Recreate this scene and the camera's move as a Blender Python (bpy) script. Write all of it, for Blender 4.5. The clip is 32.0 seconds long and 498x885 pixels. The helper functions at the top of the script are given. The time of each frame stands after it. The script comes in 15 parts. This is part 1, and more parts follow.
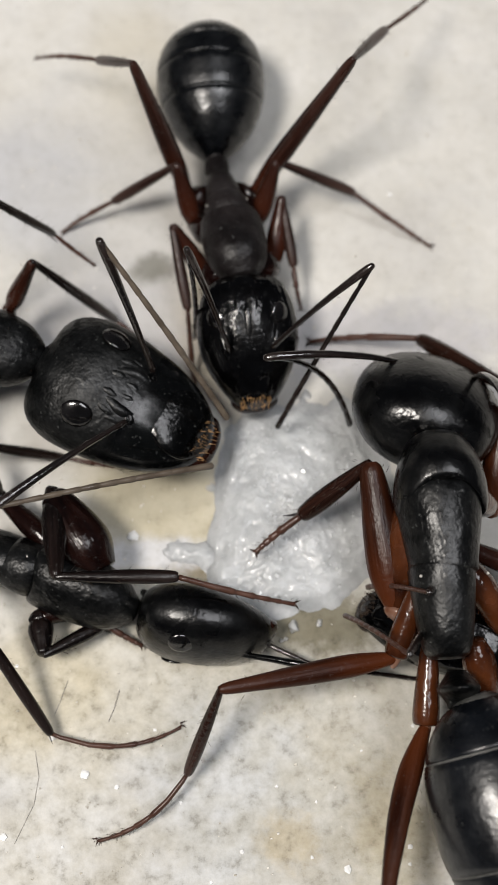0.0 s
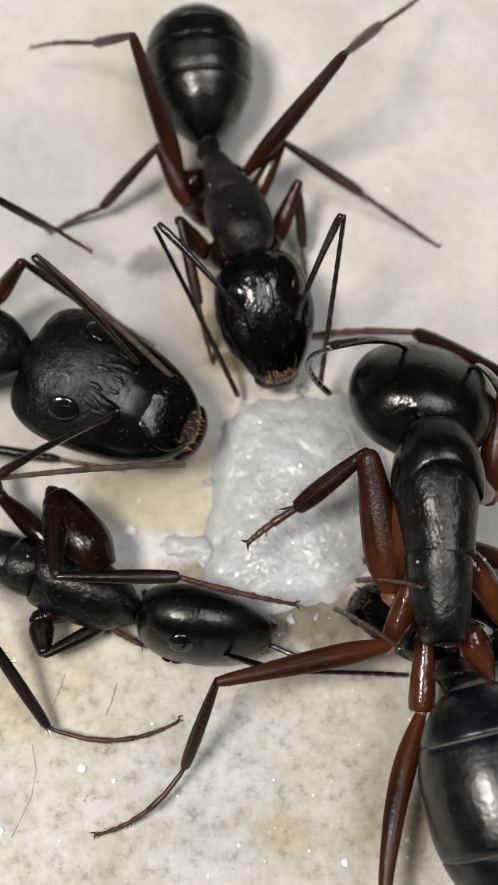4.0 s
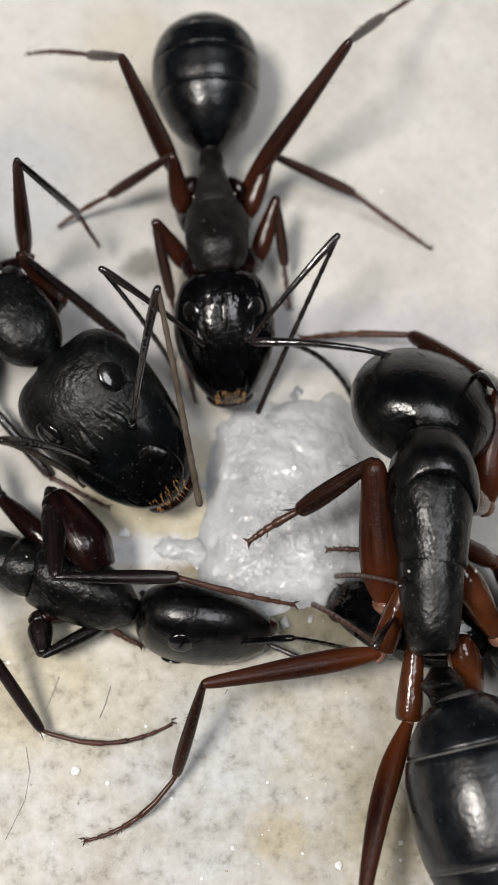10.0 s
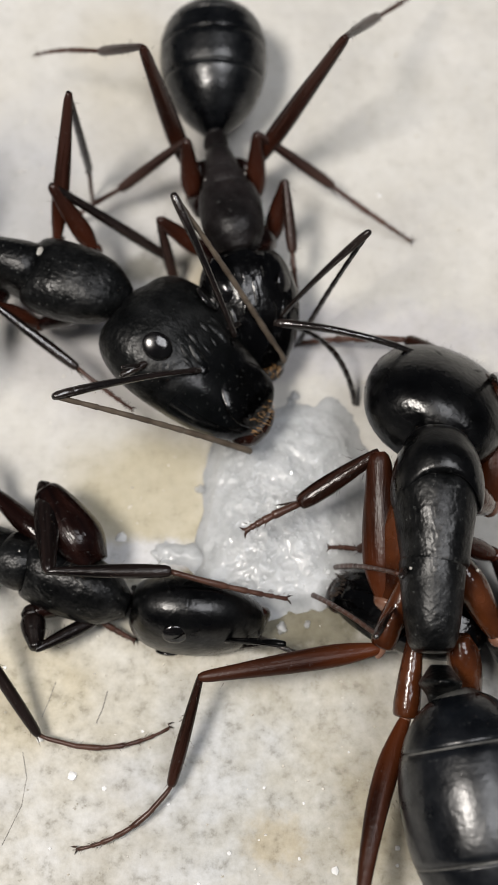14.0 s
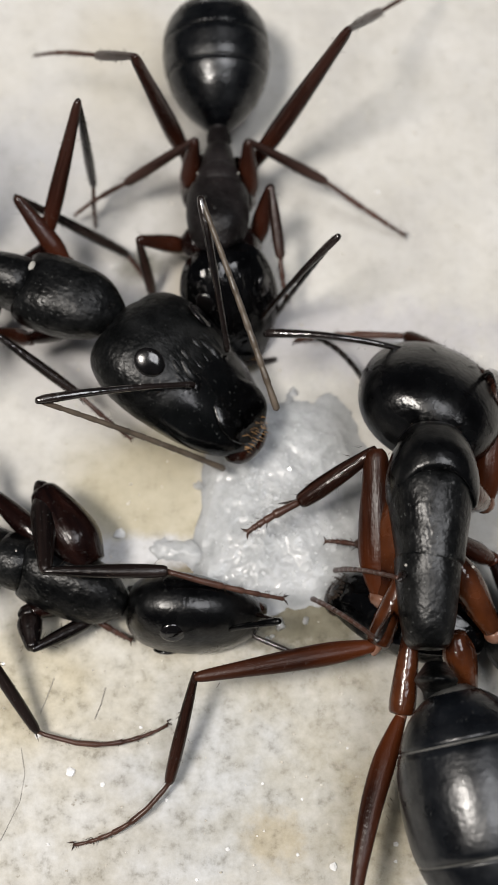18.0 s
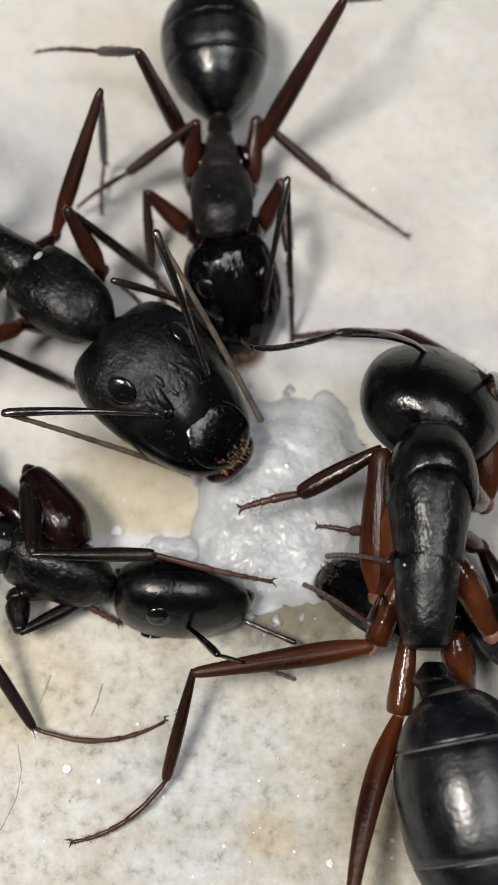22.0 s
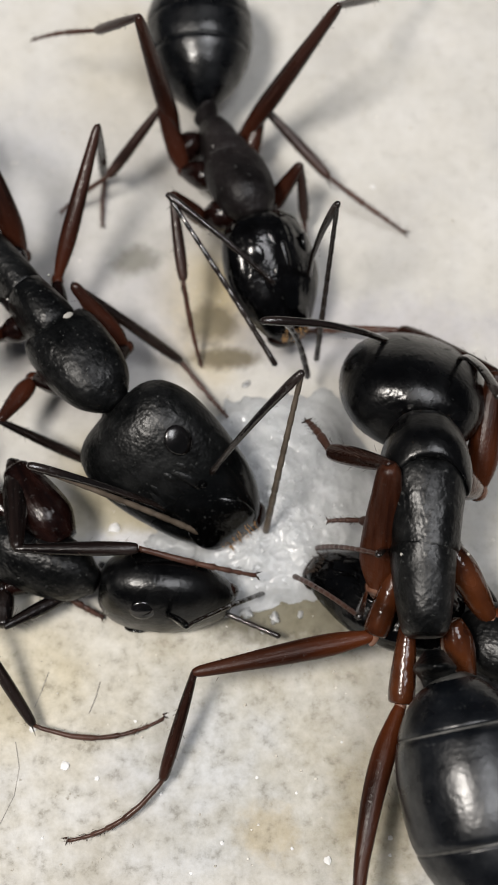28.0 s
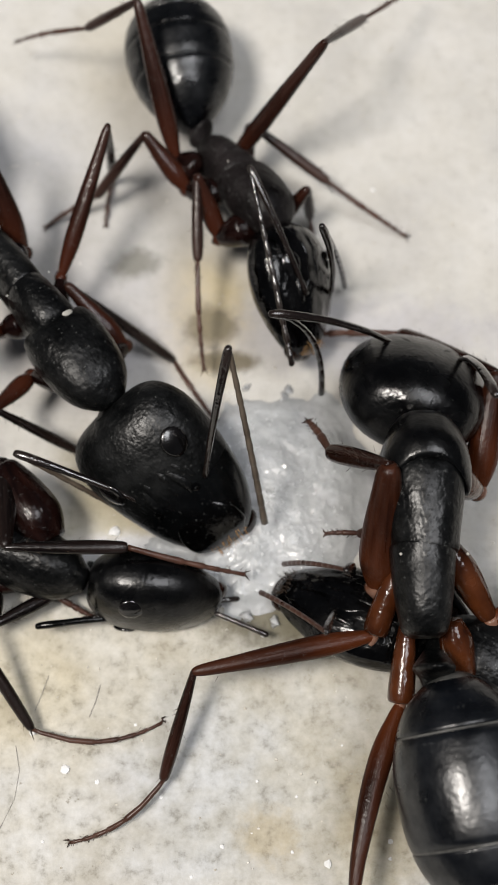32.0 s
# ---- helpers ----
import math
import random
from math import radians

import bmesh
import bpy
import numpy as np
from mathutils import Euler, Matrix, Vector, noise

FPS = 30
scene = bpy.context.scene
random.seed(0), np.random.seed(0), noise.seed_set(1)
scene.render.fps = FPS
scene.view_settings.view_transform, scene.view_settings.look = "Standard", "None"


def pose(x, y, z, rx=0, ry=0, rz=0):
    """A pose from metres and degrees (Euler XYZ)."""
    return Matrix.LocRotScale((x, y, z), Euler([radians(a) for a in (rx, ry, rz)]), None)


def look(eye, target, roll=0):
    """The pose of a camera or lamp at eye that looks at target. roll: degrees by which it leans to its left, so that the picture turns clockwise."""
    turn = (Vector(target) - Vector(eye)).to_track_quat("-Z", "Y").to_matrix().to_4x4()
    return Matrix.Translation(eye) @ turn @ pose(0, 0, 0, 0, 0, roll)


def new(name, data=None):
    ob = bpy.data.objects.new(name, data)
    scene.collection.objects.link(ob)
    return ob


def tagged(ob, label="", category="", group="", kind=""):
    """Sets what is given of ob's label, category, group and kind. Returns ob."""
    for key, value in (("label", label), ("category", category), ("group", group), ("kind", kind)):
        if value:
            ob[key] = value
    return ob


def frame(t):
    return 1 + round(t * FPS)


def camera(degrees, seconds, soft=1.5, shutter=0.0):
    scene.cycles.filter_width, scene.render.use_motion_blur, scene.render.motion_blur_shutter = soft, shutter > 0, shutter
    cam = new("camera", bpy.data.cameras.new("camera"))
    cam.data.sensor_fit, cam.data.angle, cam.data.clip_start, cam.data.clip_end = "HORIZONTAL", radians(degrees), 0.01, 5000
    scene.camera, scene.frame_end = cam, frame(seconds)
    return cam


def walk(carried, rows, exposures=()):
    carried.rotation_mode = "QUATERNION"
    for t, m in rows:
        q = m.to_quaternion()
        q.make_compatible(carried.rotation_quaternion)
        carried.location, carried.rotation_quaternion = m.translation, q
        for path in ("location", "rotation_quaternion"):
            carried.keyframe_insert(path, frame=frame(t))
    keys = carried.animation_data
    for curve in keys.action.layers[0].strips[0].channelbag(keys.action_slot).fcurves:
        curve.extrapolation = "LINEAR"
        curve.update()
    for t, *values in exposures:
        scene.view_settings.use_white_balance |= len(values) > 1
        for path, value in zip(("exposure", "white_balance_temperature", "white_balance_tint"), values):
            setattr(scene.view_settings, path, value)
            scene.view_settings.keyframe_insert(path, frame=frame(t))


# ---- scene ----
MM = 0.001


def at(x, y, z, rx=0, ry=0, rz=0):
    """A pose from millimetres and degrees."""
    return pose(x * MM, y * MM, z * MM, rx, ry, rz)


# the camera: a phone held about three centimetres above the paving, drifting slowly
cam = camera(20.0, 32.0, soft=1.6)
cam.data.dof.use_dof = True
cam.data.dof.focus_distance = 27.8 * MM
cam.data.dof.aperture_fstop = 165
walk(cam, [
    (0, at(0.000, -10.671, 29.318, 20.0)), (0.5, at(0.029, -10.702, 29.307, 20.0)), (1, at(0.034, -10.698, 29.309, 20.0)), (1.5, at(0.038, -10.711, 29.304, 20.0)),
    (2, at(0.053, -10.720, 29.300, 20.0)), (2.5, at(0.048, -10.756, 29.288, 20.0)), (3, at(0.062, -10.823, 29.263, 20.0)), (3.5, at(0.057, -10.814, 29.266, 20.0)),
    (5.5, at(0.071, -10.738, 29.294, 20.0)), (6, at(0.076, -10.828, 29.261, 20.0)), (6.5, at(0.076, -10.819, 29.265, 20.0)), (7, at(0.086, -10.801, 29.271, 20.0)),
    (7.5, at(0.105, -10.729, 29.297, 20.0)), (8, at(0.143, -10.751, 29.289, 20.0)), (8.5, at(0.148, -10.743, 29.292, 20.0)), (9, at(0.138, -10.729, 29.297, 20.0)),
    (9.5, at(0.172, -10.743, 29.292, 20.0)), (10, at(0.186, -10.743, 29.292, 20.0)), (10.5, at(0.191, -10.756, 29.288, 20.0)), (11, at(0.220, -10.760, 29.286, 20.0)),
    (11.5, at(0.210, -10.751, 29.289, 20.0)), (12, at(0.201, -10.760, 29.286, 20.0)), (12.5, at(0.206, -10.769, 29.283, 20.0)), (13, at(0.230, -10.680, 29.315, 20.0)),
    (13.5, at(0.258, -10.626, 29.335, 20.0)), (14, at(0.253, -10.644, 29.328, 20.0)), (14.5, at(0.267, -10.702, 29.307, 20.0)), (16.5, at(0.267, -10.658, 29.323, 20.0)),
    (17, at(0.282, -10.707, 29.305, 20.0)), (17.5, at(0.282, -10.720, 29.300, 20.0)), (18, at(0.287, -10.720, 29.300, 20.0)), (18.5, at(0.291, -10.702, 29.307, 20.0)),
    (19, at(0.306, -10.720, 29.300, 20.0)), (19.5, at(0.320, -10.702, 29.307, 20.0)), (20, at(0.339, -10.738, 29.294, 20.0)), (20.5, at(0.339, -10.684, 29.314, 20.0)),
    (21, at(0.344, -10.734, 29.296, 20.0)), (21.5, at(0.354, -10.774, 29.281, 20.0)), (22, at(0.358, -10.783, 29.278, 20.0)), (22.5, at(0.358, -10.769, 29.283, 20.0)),
    (23, at(0.397, -10.743, 29.292, 20.0)), (23.5, at(0.411, -10.779, 29.279, 20.0)), (24, at(0.406, -10.855, 29.252, 20.0)), (24.5, at(0.387, -10.846, 29.255, 20.0)),
    (25, at(0.358, -10.765, 29.284, 20.0)), (25.5, at(0.377, -10.756, 29.288, 20.0)), (27.5, at(0.406, -10.828, 29.261, 20.0)), (28, at(0.401, -10.837, 29.258, 20.0)),
    (28.5, at(0.406, -10.810, 29.268, 20.0)), (29, at(0.420, -10.814, 29.266, 20.0)), (29.5, at(0.425, -10.810, 29.268, 20.0)), (30, at(0.425, -10.783, 29.278, 20.0)),
    (30.5, at(0.406, -10.760, 29.286, 20.0)), (31, at(0.411, -10.787, 29.276, 20.0)), (31.5, at(0.387, -10.783, 29.278, 20.0)), (32, at(0.397, -10.769, 29.283, 20.0))])


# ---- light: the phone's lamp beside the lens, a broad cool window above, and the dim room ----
world = bpy.data.worlds.new("room")
scene.world = world
world.use_nodes = True
world.node_tree.nodes["Background"].inputs[0].default_value = (0.82, 0.87, 1.0, 1)
world.node_tree.nodes["Background"].inputs[1].default_value = 0.06

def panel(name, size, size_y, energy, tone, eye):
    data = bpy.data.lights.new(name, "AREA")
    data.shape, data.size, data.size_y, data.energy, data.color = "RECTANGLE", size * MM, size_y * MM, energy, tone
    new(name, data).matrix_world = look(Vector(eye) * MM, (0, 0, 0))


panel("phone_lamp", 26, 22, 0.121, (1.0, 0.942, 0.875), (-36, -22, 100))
panel("window_light", 245, 200, 1.30, (0.95, 0.955, 0.985), (150, -35, 480))
scene.view_settings.exposure = 0.0


# ---- materials ----
def material(name):
    m = bpy.data.materials.new(name)
    m.use_nodes = True
    nt = m.node_tree
    return m, nt, nt.nodes["Principled BSDF"]


def node(nt, kind, **values):
    n = nt.nodes.new(kind)
    for key, value in values.items():
        n.inputs[key.replace("_", " ")].default_value = value
    return n


def coords(nt):
    return nt.nodes.new("ShaderNodeTexCoord").outputs["Object"]


def noise_of(nt, scale, detail=4, rough=0.55, vec=None):
    n = node(nt, "ShaderNodeTexNoise", Scale=scale, Detail=detail, Roughness=rough)
    nt.links.new(vec or coords(nt), n.inputs["Vector"])
    return n.outputs["Fac"]


def ramp(nt, fac, stops):
    n = nt.nodes.new("ShaderNodeValToRGB")
    while len(n.color_ramp.elements) < len(stops):
        n.color_ramp.elements.new(0.5)
    for e, (p, c) in zip(n.color_ramp.elements, stops):
        e.position, e.color = p, (*c, 1) if len(c) == 3 else c
    nt.links.new(fac, n.inputs["Fac"])
    return n.outputs["Color"]


def mix(nt, fac, a, b, kind="MIX"):
    n = nt.nodes.new("ShaderNodeMix")
    n.data_type, n.blend_type = "RGBA", kind
    for s, v in ((n.inputs["Factor"], fac), (n.inputs["A"], a), (n.inputs["B"], b)):
        if isinstance(v, (float, int)):
            s.default_value = v
        elif isinstance(v, tuple):
            s.default_value = (*v, 1)
        else:
            nt.links.new(v, s)
    return n.outputs["Result"]


def bump(nt, height, strength, distance, normal=None):
    n = node(nt, "ShaderNodeBump", Strength=strength, Distance=distance)
    nt.links.new(height, n.inputs["Height"])
    if normal:
        nt.links.new(normal, n.inputs["Normal"])
    return n.outputs["Normal"]


def scaled(nt, fac, k):
    n = node(nt, "ShaderNodeMath")
    n.operation = "MULTIPLY"
    nt.links.new(fac, n.inputs[0])
    n.inputs[1].default_value = k
    return n.outputs[0]


def cuticle(name, dark, light, rough, grain=0.25, coat=0.0, spec=0.5, fade=None, dust=0.12, ribbed=False, polish=None, folds=0.0, ior=1.34):
    """Insect cuticle: fine leathery relief, with patches of dust and down that dull the gloss. fade: (colour, mm) towards which a limb's base turns.
    polish: (from mm, to mm, roughness) along a head towards its smooth front."""
    m, nt, b = material(name)
    vec = coords(nt)
    along = vec
    if ribbed:
        st = nt.nodes.new("ShaderNodeVectorMath")
        st.operation = "MULTIPLY"
        nt.links.new(vec, st.inputs[0])
        st.inputs[1].default_value = (1, 0.07, 1)
        along = st.outputs[0]
    big = noise_of(nt, 5200 if ribbed else 1100, 3, 0.55, along)
    fine = noise_of(nt, 9500, 1, 0.5, vec)
    col = mix(nt, ramp(nt, big, [(0.35, (0, 0, 0)), (0.7, (1, 1, 1))]), dark, light)
    if fade:
        xyz = nt.nodes.new("ShaderNodeSeparateXYZ")
        nt.links.new(vec, xyz.inputs[0])
        f = node(nt, "ShaderNodeMapRange", From_Min=0.0, From_Max=fade[1] * MM, To_Min=1.0, To_Max=0.0)
        nt.links.new(xyz.outputs["Y"], f.inputs["Value"])
        col = mix(nt, f.outputs["Result"], col, fade[0])
    specks = ramp(nt, noise_of(nt, 11000, 3, 0.6, vec), [(0.64, (0, 0, 0)), (0.73, (1, 1, 1))])
    col = mix(nt, scaled(nt, specks, dust), col, (0.30, 0.31, 0.30))
    nt.links.new(col, b.inputs["Base Color"])
    r = node(nt, "ShaderNodeMapRange", From_Min=0.3, From_Max=0.7, To_Min=rough - 0.08, To_Max=rough + 0.16)
    nt.links.new(big, r.inputs["Value"])
    level, rough_skin = r.outputs["Result"], None
    if polish:
        xyz = nt.nodes.new("ShaderNodeSeparateXYZ")
        nt.links.new(vec, xyz.inputs[0])
        f = node(nt, "ShaderNodeMapRange", From_Min=polish[0] * MM, From_Max=polish[1] * MM)
        nt.links.new(xyz.outputs["Y"], f.inputs["Value"])
        lerp = nt.nodes.new("ShaderNodeMix")
        nt.links.new(f.outputs["Result"], lerp.inputs[0])
        nt.links.new(level, lerp.inputs[2])
        lerp.inputs[3].default_value = polish[2]
        level = lerp.outputs[0]
        keep = node(nt, "ShaderNodeMapRange", To_Min=grain, To_Max=0.06 * grain)
        nt.links.new(f.outputs["Result"], keep.inputs["Value"])
        rough_skin = keep.outputs["Result"]
    nt.links.new(level, b.inputs["Roughness"])
    wrinkled = bump(nt, noise_of(nt, 9000 if ribbed else 2400, 3, 0.6, along), (1.0 if ribbed else 0.45) * grain, 0.00003 if ribbed else 0.00005)
    wrinkled_node = wrinkled.node
    if folds:
        st = nt.nodes.new("ShaderNodeVectorMath")
        st.operation = "MULTIPLY"
        nt.links.new(vec, st.inputs[0])
        st.inputs[1].default_value = (1, 0.32, 1)
        wrinkled = bump(nt, noise_of(nt, 1500, 2, 0.5, st.outputs[0]), folds, 0.00025, wrinkled)
    relief = bump(nt, fine, min(1.0, grain), 0.000016, wrinkled)
    if rough_skin:
        nt.links.new(rough_skin, relief.node.inputs["Strength"])
        nt.links.new(scaled(nt, rough_skin, 0.45), wrinkled_node.inputs["Strength"])
    nt.links.new(relief, b.inputs["Normal"])
    nt.links.new(relief, b.inputs["Coat Normal"])
    b.inputs["IOR"].default_value = b.inputs["Coat IOR"].default_value = ior
    b.inputs["Coat Weight"].default_value = coat
    film = node(nt, "ShaderNodeMapRange", From_Min=0.36, From_Max=0.64, To_Min=0.5 * spec, To_Max=min(1.0, 2.6 * spec))
    nt.links.new(noise_of(nt, 1700, 6, 0.7, along), film.inputs["Value"])
    nt.links.new(film.outputs["Result"], b.inputs["Specular IOR Level"])
    b.inputs["Coat Roughness"].default_value = 0.07
    return m


CUTICLE_DULL = cuticle("dull_black_cuticle", (0.0008, 0.0009, 0.0010), (0.0026, 0.0030, 0.0031), 0.39, 0.85, 0.0, 0.46, None, 0.12, False, (1.9, 2.6, 0.17), 0.10)
CUTICLE_GLOSSY = cuticle("glossy_black_cuticle", (0.0005, 0.0005, 0.0005), (0.001, 0.001, 0.001), 0.17, 0.5, 0.1, 0.4)
CUTICLE_SATIN = cuticle("satin_black_cuticle", (0.0004, 0.0004, 0.0005), (0.0008, 0.0009, 0.0011), 0.24, 0.35, 0.0, 1.0, None, 0.03, False, None, 0.04, 1.33)
CUTICLE_MATT = cuticle("matt_black_cuticle", (0.0007, 0.0008, 0.0009), (0.0023, 0.0026, 0.0028), 0.34, 0.9, 0.0, 0.44, None, 0.22, False, None, 0.08)
CUTICLE_BROWN = cuticle("brown_black_cuticle", (0.004, 0.0033, 0.0034), (0.013, 0.0103, 0.0105), 0.44, 0.8, 0.0, 0.22, None, 0.2, False, None, 0.14)
CUTICLE_GASTER = cuticle("silky_black_cuticle", (0.0004, 0.0005, 0.0008), (0.0014, 0.0019, 0.0028), 0.24, 0.35, 0.05, 0.8, None, 0.04, False, None, 0.04, 1.42)
CUTICLE_SMOKY = cuticle("smoky_black_cuticle", (0.0008, 0.0011, 0.0018), (0.0034, 0.0046, 0.0070), 0.28, 0.35, 0.12, 1.0, None, 0.08, False, None, 0.015, 1.42)
CUTICLE_FACE = cuticle("wrinkled_black_cuticle", (0.0005, 0.0005, 0.0006), (0.0012, 0.0011, 0.0012), 0.11, 0.5, 0.2, 0.5, None, 0.05, False, None, 0.75)
LEG_ROSY = cuticle("rosy_brown_leg_cuticle", (0.012, 0.006, 0.005), (0.050, 0.026, 0.020), 0.28, 0.5, 0.15, 0.5, None, 0.1, True)
LEG_BLACK = cuticle("black_brown_leg_cuticle", (0.002, 0.0016, 0.0016), (0.010, 0.005, 0.004), 0.26, 0.5, 0.2, 0.45, None, 0.1, True)
LEG_DARK = cuticle("dark_brown_leg_cuticle", (0.003, 0.0022, 0.002), (0.014, 0.008, 0.006), 0.16, 0.6, 0.45, 1.0, None, 0.1, True, None, 0.0, 1.48)
LEG_BROWN = cuticle("brown_leg_cuticle", (0.006, 0.0028, 0.002), (0.028, 0.010, 0.006), 0.17, 0.7, 0.15, 0.4, None, 0.06, True)
LEG_RED = cuticle("red_brown_leg_cuticle", (0.009, 0.0038, 0.0028), (0.032, 0.0115, 0.0075), 0.18, 0.5, 0.1, 0.45, ((0.046, 0.0125, 0.006), 1.6), 0.06, True)
LEG_MAROON = cuticle("maroon_leg_cuticle", (0.0032, 0.0013, 0.0012), (0.0125, 0.0042, 0.0030), 0.14, 0.5, 0.1, 0.35, None, 0.06, True)
LEG_AMBER = cuticle("amber_brown_leg_cuticle", (0.013, 0.0036, 0.0018), (0.042, 0.0118, 0.0046), 0.33, 0.6, 0.0, 0.28, ((0.075, 0.0185, 0.0053), 1.6), 0.06, True)
LEG_ORANGE = cuticle("orange_brown_leg_cuticle", (0.019, 0.0050, 0.0020), (0.082, 0.0235, 0.0072), 0.14, 0.5, 0.3, 0.6, None, 0.06, False)
TARSUS = cuticle("tan_brown_tarsus_cuticle", (0.035, 0.015, 0.010), (0.10, 0.048, 0.034), 0.3, 0.4, 0.0, 0.6)
TROCHANTER = cuticle("amber_joint", (0.12, 0.05, 0.028), (0.34, 0.21, 0.16), 0.22, 0.4, 0.2, 0.8)
PALE = cuticle("pale_joint_skin", (0.34, 0.33, 0.30), (0.52, 0.50, 0.46), 0.3, 0.3)
MARGIN = cuticle("grey_plate_margin", (0.03, 0.03, 0.028), (0.14, 0.138, 0.13), 0.35, 0.5)
EYE = cuticle("eye_facets", (0.002, 0.002, 0.002), (0.004, 0.003, 0.003), 0.12, 0.1, 0.0, 1.0, None, 0.0, False, None, 0.0, 1.5)
FUNICULUS = cuticle("grey_brown_antenna", (0.055, 0.042, 0.031), (0.125, 0.100, 0.076), 0.32, 0.5, 0.1, 0.6)
MANDIBLE = cuticle("dark_red_mandible", (0.003, 0.0014, 0.0012), (0.026, 0.0075, 0.004), 0.11, 0.4, 0.3)
HAIR = cuticle("brown_bristle", (0.02, 0.013, 0.009), (0.05, 0.032, 0.02), 0.4, 0.1)
GOLD = cuticle("golden_bristle", (0.32, 0.16, 0.055), (0.60, 0.38, 0.17), 0.16, 0.1, 0.3, 0.8)


def stain_shade_blot(nt, vec, x, y, rx, ry, wobble, edge=0.5):
    """An irregular blot of that size (mm) on the stone, 1 inside and 0 outside."""
    sub = nt.nodes.new("ShaderNodeVectorMath")
    sub.operation = "SUBTRACT"
    nt.links.new(vec, sub.inputs[0])
    sub.inputs[1].default_value = (x * MM, y * MM, 0)
    mul = nt.nodes.new("ShaderNodeVectorMath")
    mul.operation = "MULTIPLY"
    nt.links.new(sub.outputs[0], mul.inputs[0])
    mul.inputs[1].default_value = (1000 / rx, 1000 / ry, 0)
    ln = nt.nodes.new("ShaderNodeVectorMath")
    ln.operation = "LENGTH"
    nt.links.new(mul.outputs[0], ln.inputs[0])
    add = nt.nodes.new("ShaderNodeMath")
    add.operation = "MULTIPLY_ADD"
    nt.links.new(wobble, add.inputs[0])
    add.inputs[1].default_value = 1.6
    nt.links.new(ln.outputs["Value"], add.inputs[2])
    r = node(nt, "ShaderNodeMapRange", From_Min=1.8 - edge, From_Max=1.8 + edge, To_Min=1.0, To_Max=0.0)
    r.interpolation_type = "SMOOTHSTEP"
    nt.links.new(add.outputs[0], r.inputs["Value"])
    return r.outputs["Result"]


def paving_material():
    """Worn pale stone: grey white with sandy yellow patches, dark pits, small stains and a painted patch of shade at
    the sugar's foot.
    """
    m, nt, b = material("worn_pale_stone")
    vec = coords(nt)
    wobble = noise_of(nt, 420, 5, 0.6, vec)
    ragged = noise_of(nt, 2100, 5, 0.7, vec)
    col = ramp(nt, noise_of(nt, 300, 5, 0.55, vec), [(0.30, (0.47, 0.455, 0.43)), (0.5, (0.56, 0.545, 0.51)), (0.7, (0.62, 0.605, 0.575))])
    broad = ((-1.73, -1.26, 1.7, 1.6, (0.44, 0.39, 0.27), 0.8), (1.38, -6.71, 2.6, 2.6, (0.46, 0.435, 0.37), 0.6),
             (-2.25, -5.21, 2.2, 1.6, (0.52, 0.485, 0.40), 0.5), (-0.59, 3.07, 1.05, 1.5, (0.53, 0.44, 0.26), 0.95),
             (-4.46, -5.56, 1.6, 1.4, (0.53, 0.47, 0.34), 0.6), (-2.76, 9.27, 1.2, 2.0, (0.52, 0.47, 0.36), 0.5),
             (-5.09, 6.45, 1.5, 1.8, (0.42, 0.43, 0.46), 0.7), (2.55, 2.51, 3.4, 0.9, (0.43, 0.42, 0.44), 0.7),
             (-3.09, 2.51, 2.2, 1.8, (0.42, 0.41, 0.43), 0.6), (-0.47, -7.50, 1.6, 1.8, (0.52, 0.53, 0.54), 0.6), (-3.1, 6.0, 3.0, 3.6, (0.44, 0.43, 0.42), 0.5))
    small = ((0.78, -8.50, 0.55, 0.5, (0.43, 0.37, 0.26), 0.8),
             (-0.86, -2.84, 0.8, 0.4, (0.22, 0.18, 0.11), 0.8), (-0.46, 2.72, 0.55, 0.5, (0.17, 0.14, 0.08), 0.85), (-0.14, 1.84, 0.75, 0.25, (0.14, 0.115, 0.07), 0.9), (-2.23, 4.30, 0.5, 0.35, (0.17, 0.165, 0.14), 0.8),
             # dark patch at (1.35, -4.05): mostly shade painted into the stone, partly stain
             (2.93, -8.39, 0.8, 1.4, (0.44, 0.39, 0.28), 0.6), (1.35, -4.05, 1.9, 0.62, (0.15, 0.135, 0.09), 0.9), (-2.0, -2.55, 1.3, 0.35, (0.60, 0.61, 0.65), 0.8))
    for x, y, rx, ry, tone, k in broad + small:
        col = mix(nt, scaled(nt, stain_shade_blot(nt, vec, x, y, rx, ry, wobble if min(rx, ry) > 0.9 else ragged), k), col, tone)
    worn = stain_shade_blot(nt, vec, -0.24, -7.50, 9.5, 4.6, wobble, 0.9)
    grains = ramp(nt, noise_of(nt, 3300, 6, 0.68, vec), [(0.30, (0.50, 0.485, 0.45)), (0.44, (0.86, 0.855, 0.835)), (0.54, (0.97, 0.97, 0.96)), (0.68, (1.10, 1.10, 1.10))])
    fac = node(nt, "ShaderNodeMapRange", To_Min=0.25, To_Max=0.95)
    nt.links.new(worn, fac.inputs["Value"])
    col = mix(nt, fac.outputs["Result"], col, mix(nt, 1.0, col, grains, "MULTIPLY"))
    mottle = ramp(nt, noise_of(nt, 900, 6, 0.62, vec), [(0.34, (0.82, 0.80, 0.745)), (0.47, (0.91, 0.905, 0.885)), (0.62, (0.975, 0.99, 1.02))])
    col = mix(nt, fac.outputs["Result"], col, mix(nt, 1.0, col, mottle, "MULTIPLY"))
    pits = ramp(nt, noise_of(nt, 2900, 4, 0.78, vec), [(0.285, (1, 1, 1)), (0.33, (0, 0, 0))])
    holes = node(nt, "ShaderNodeMath")
    holes.operation = "MULTIPLY"
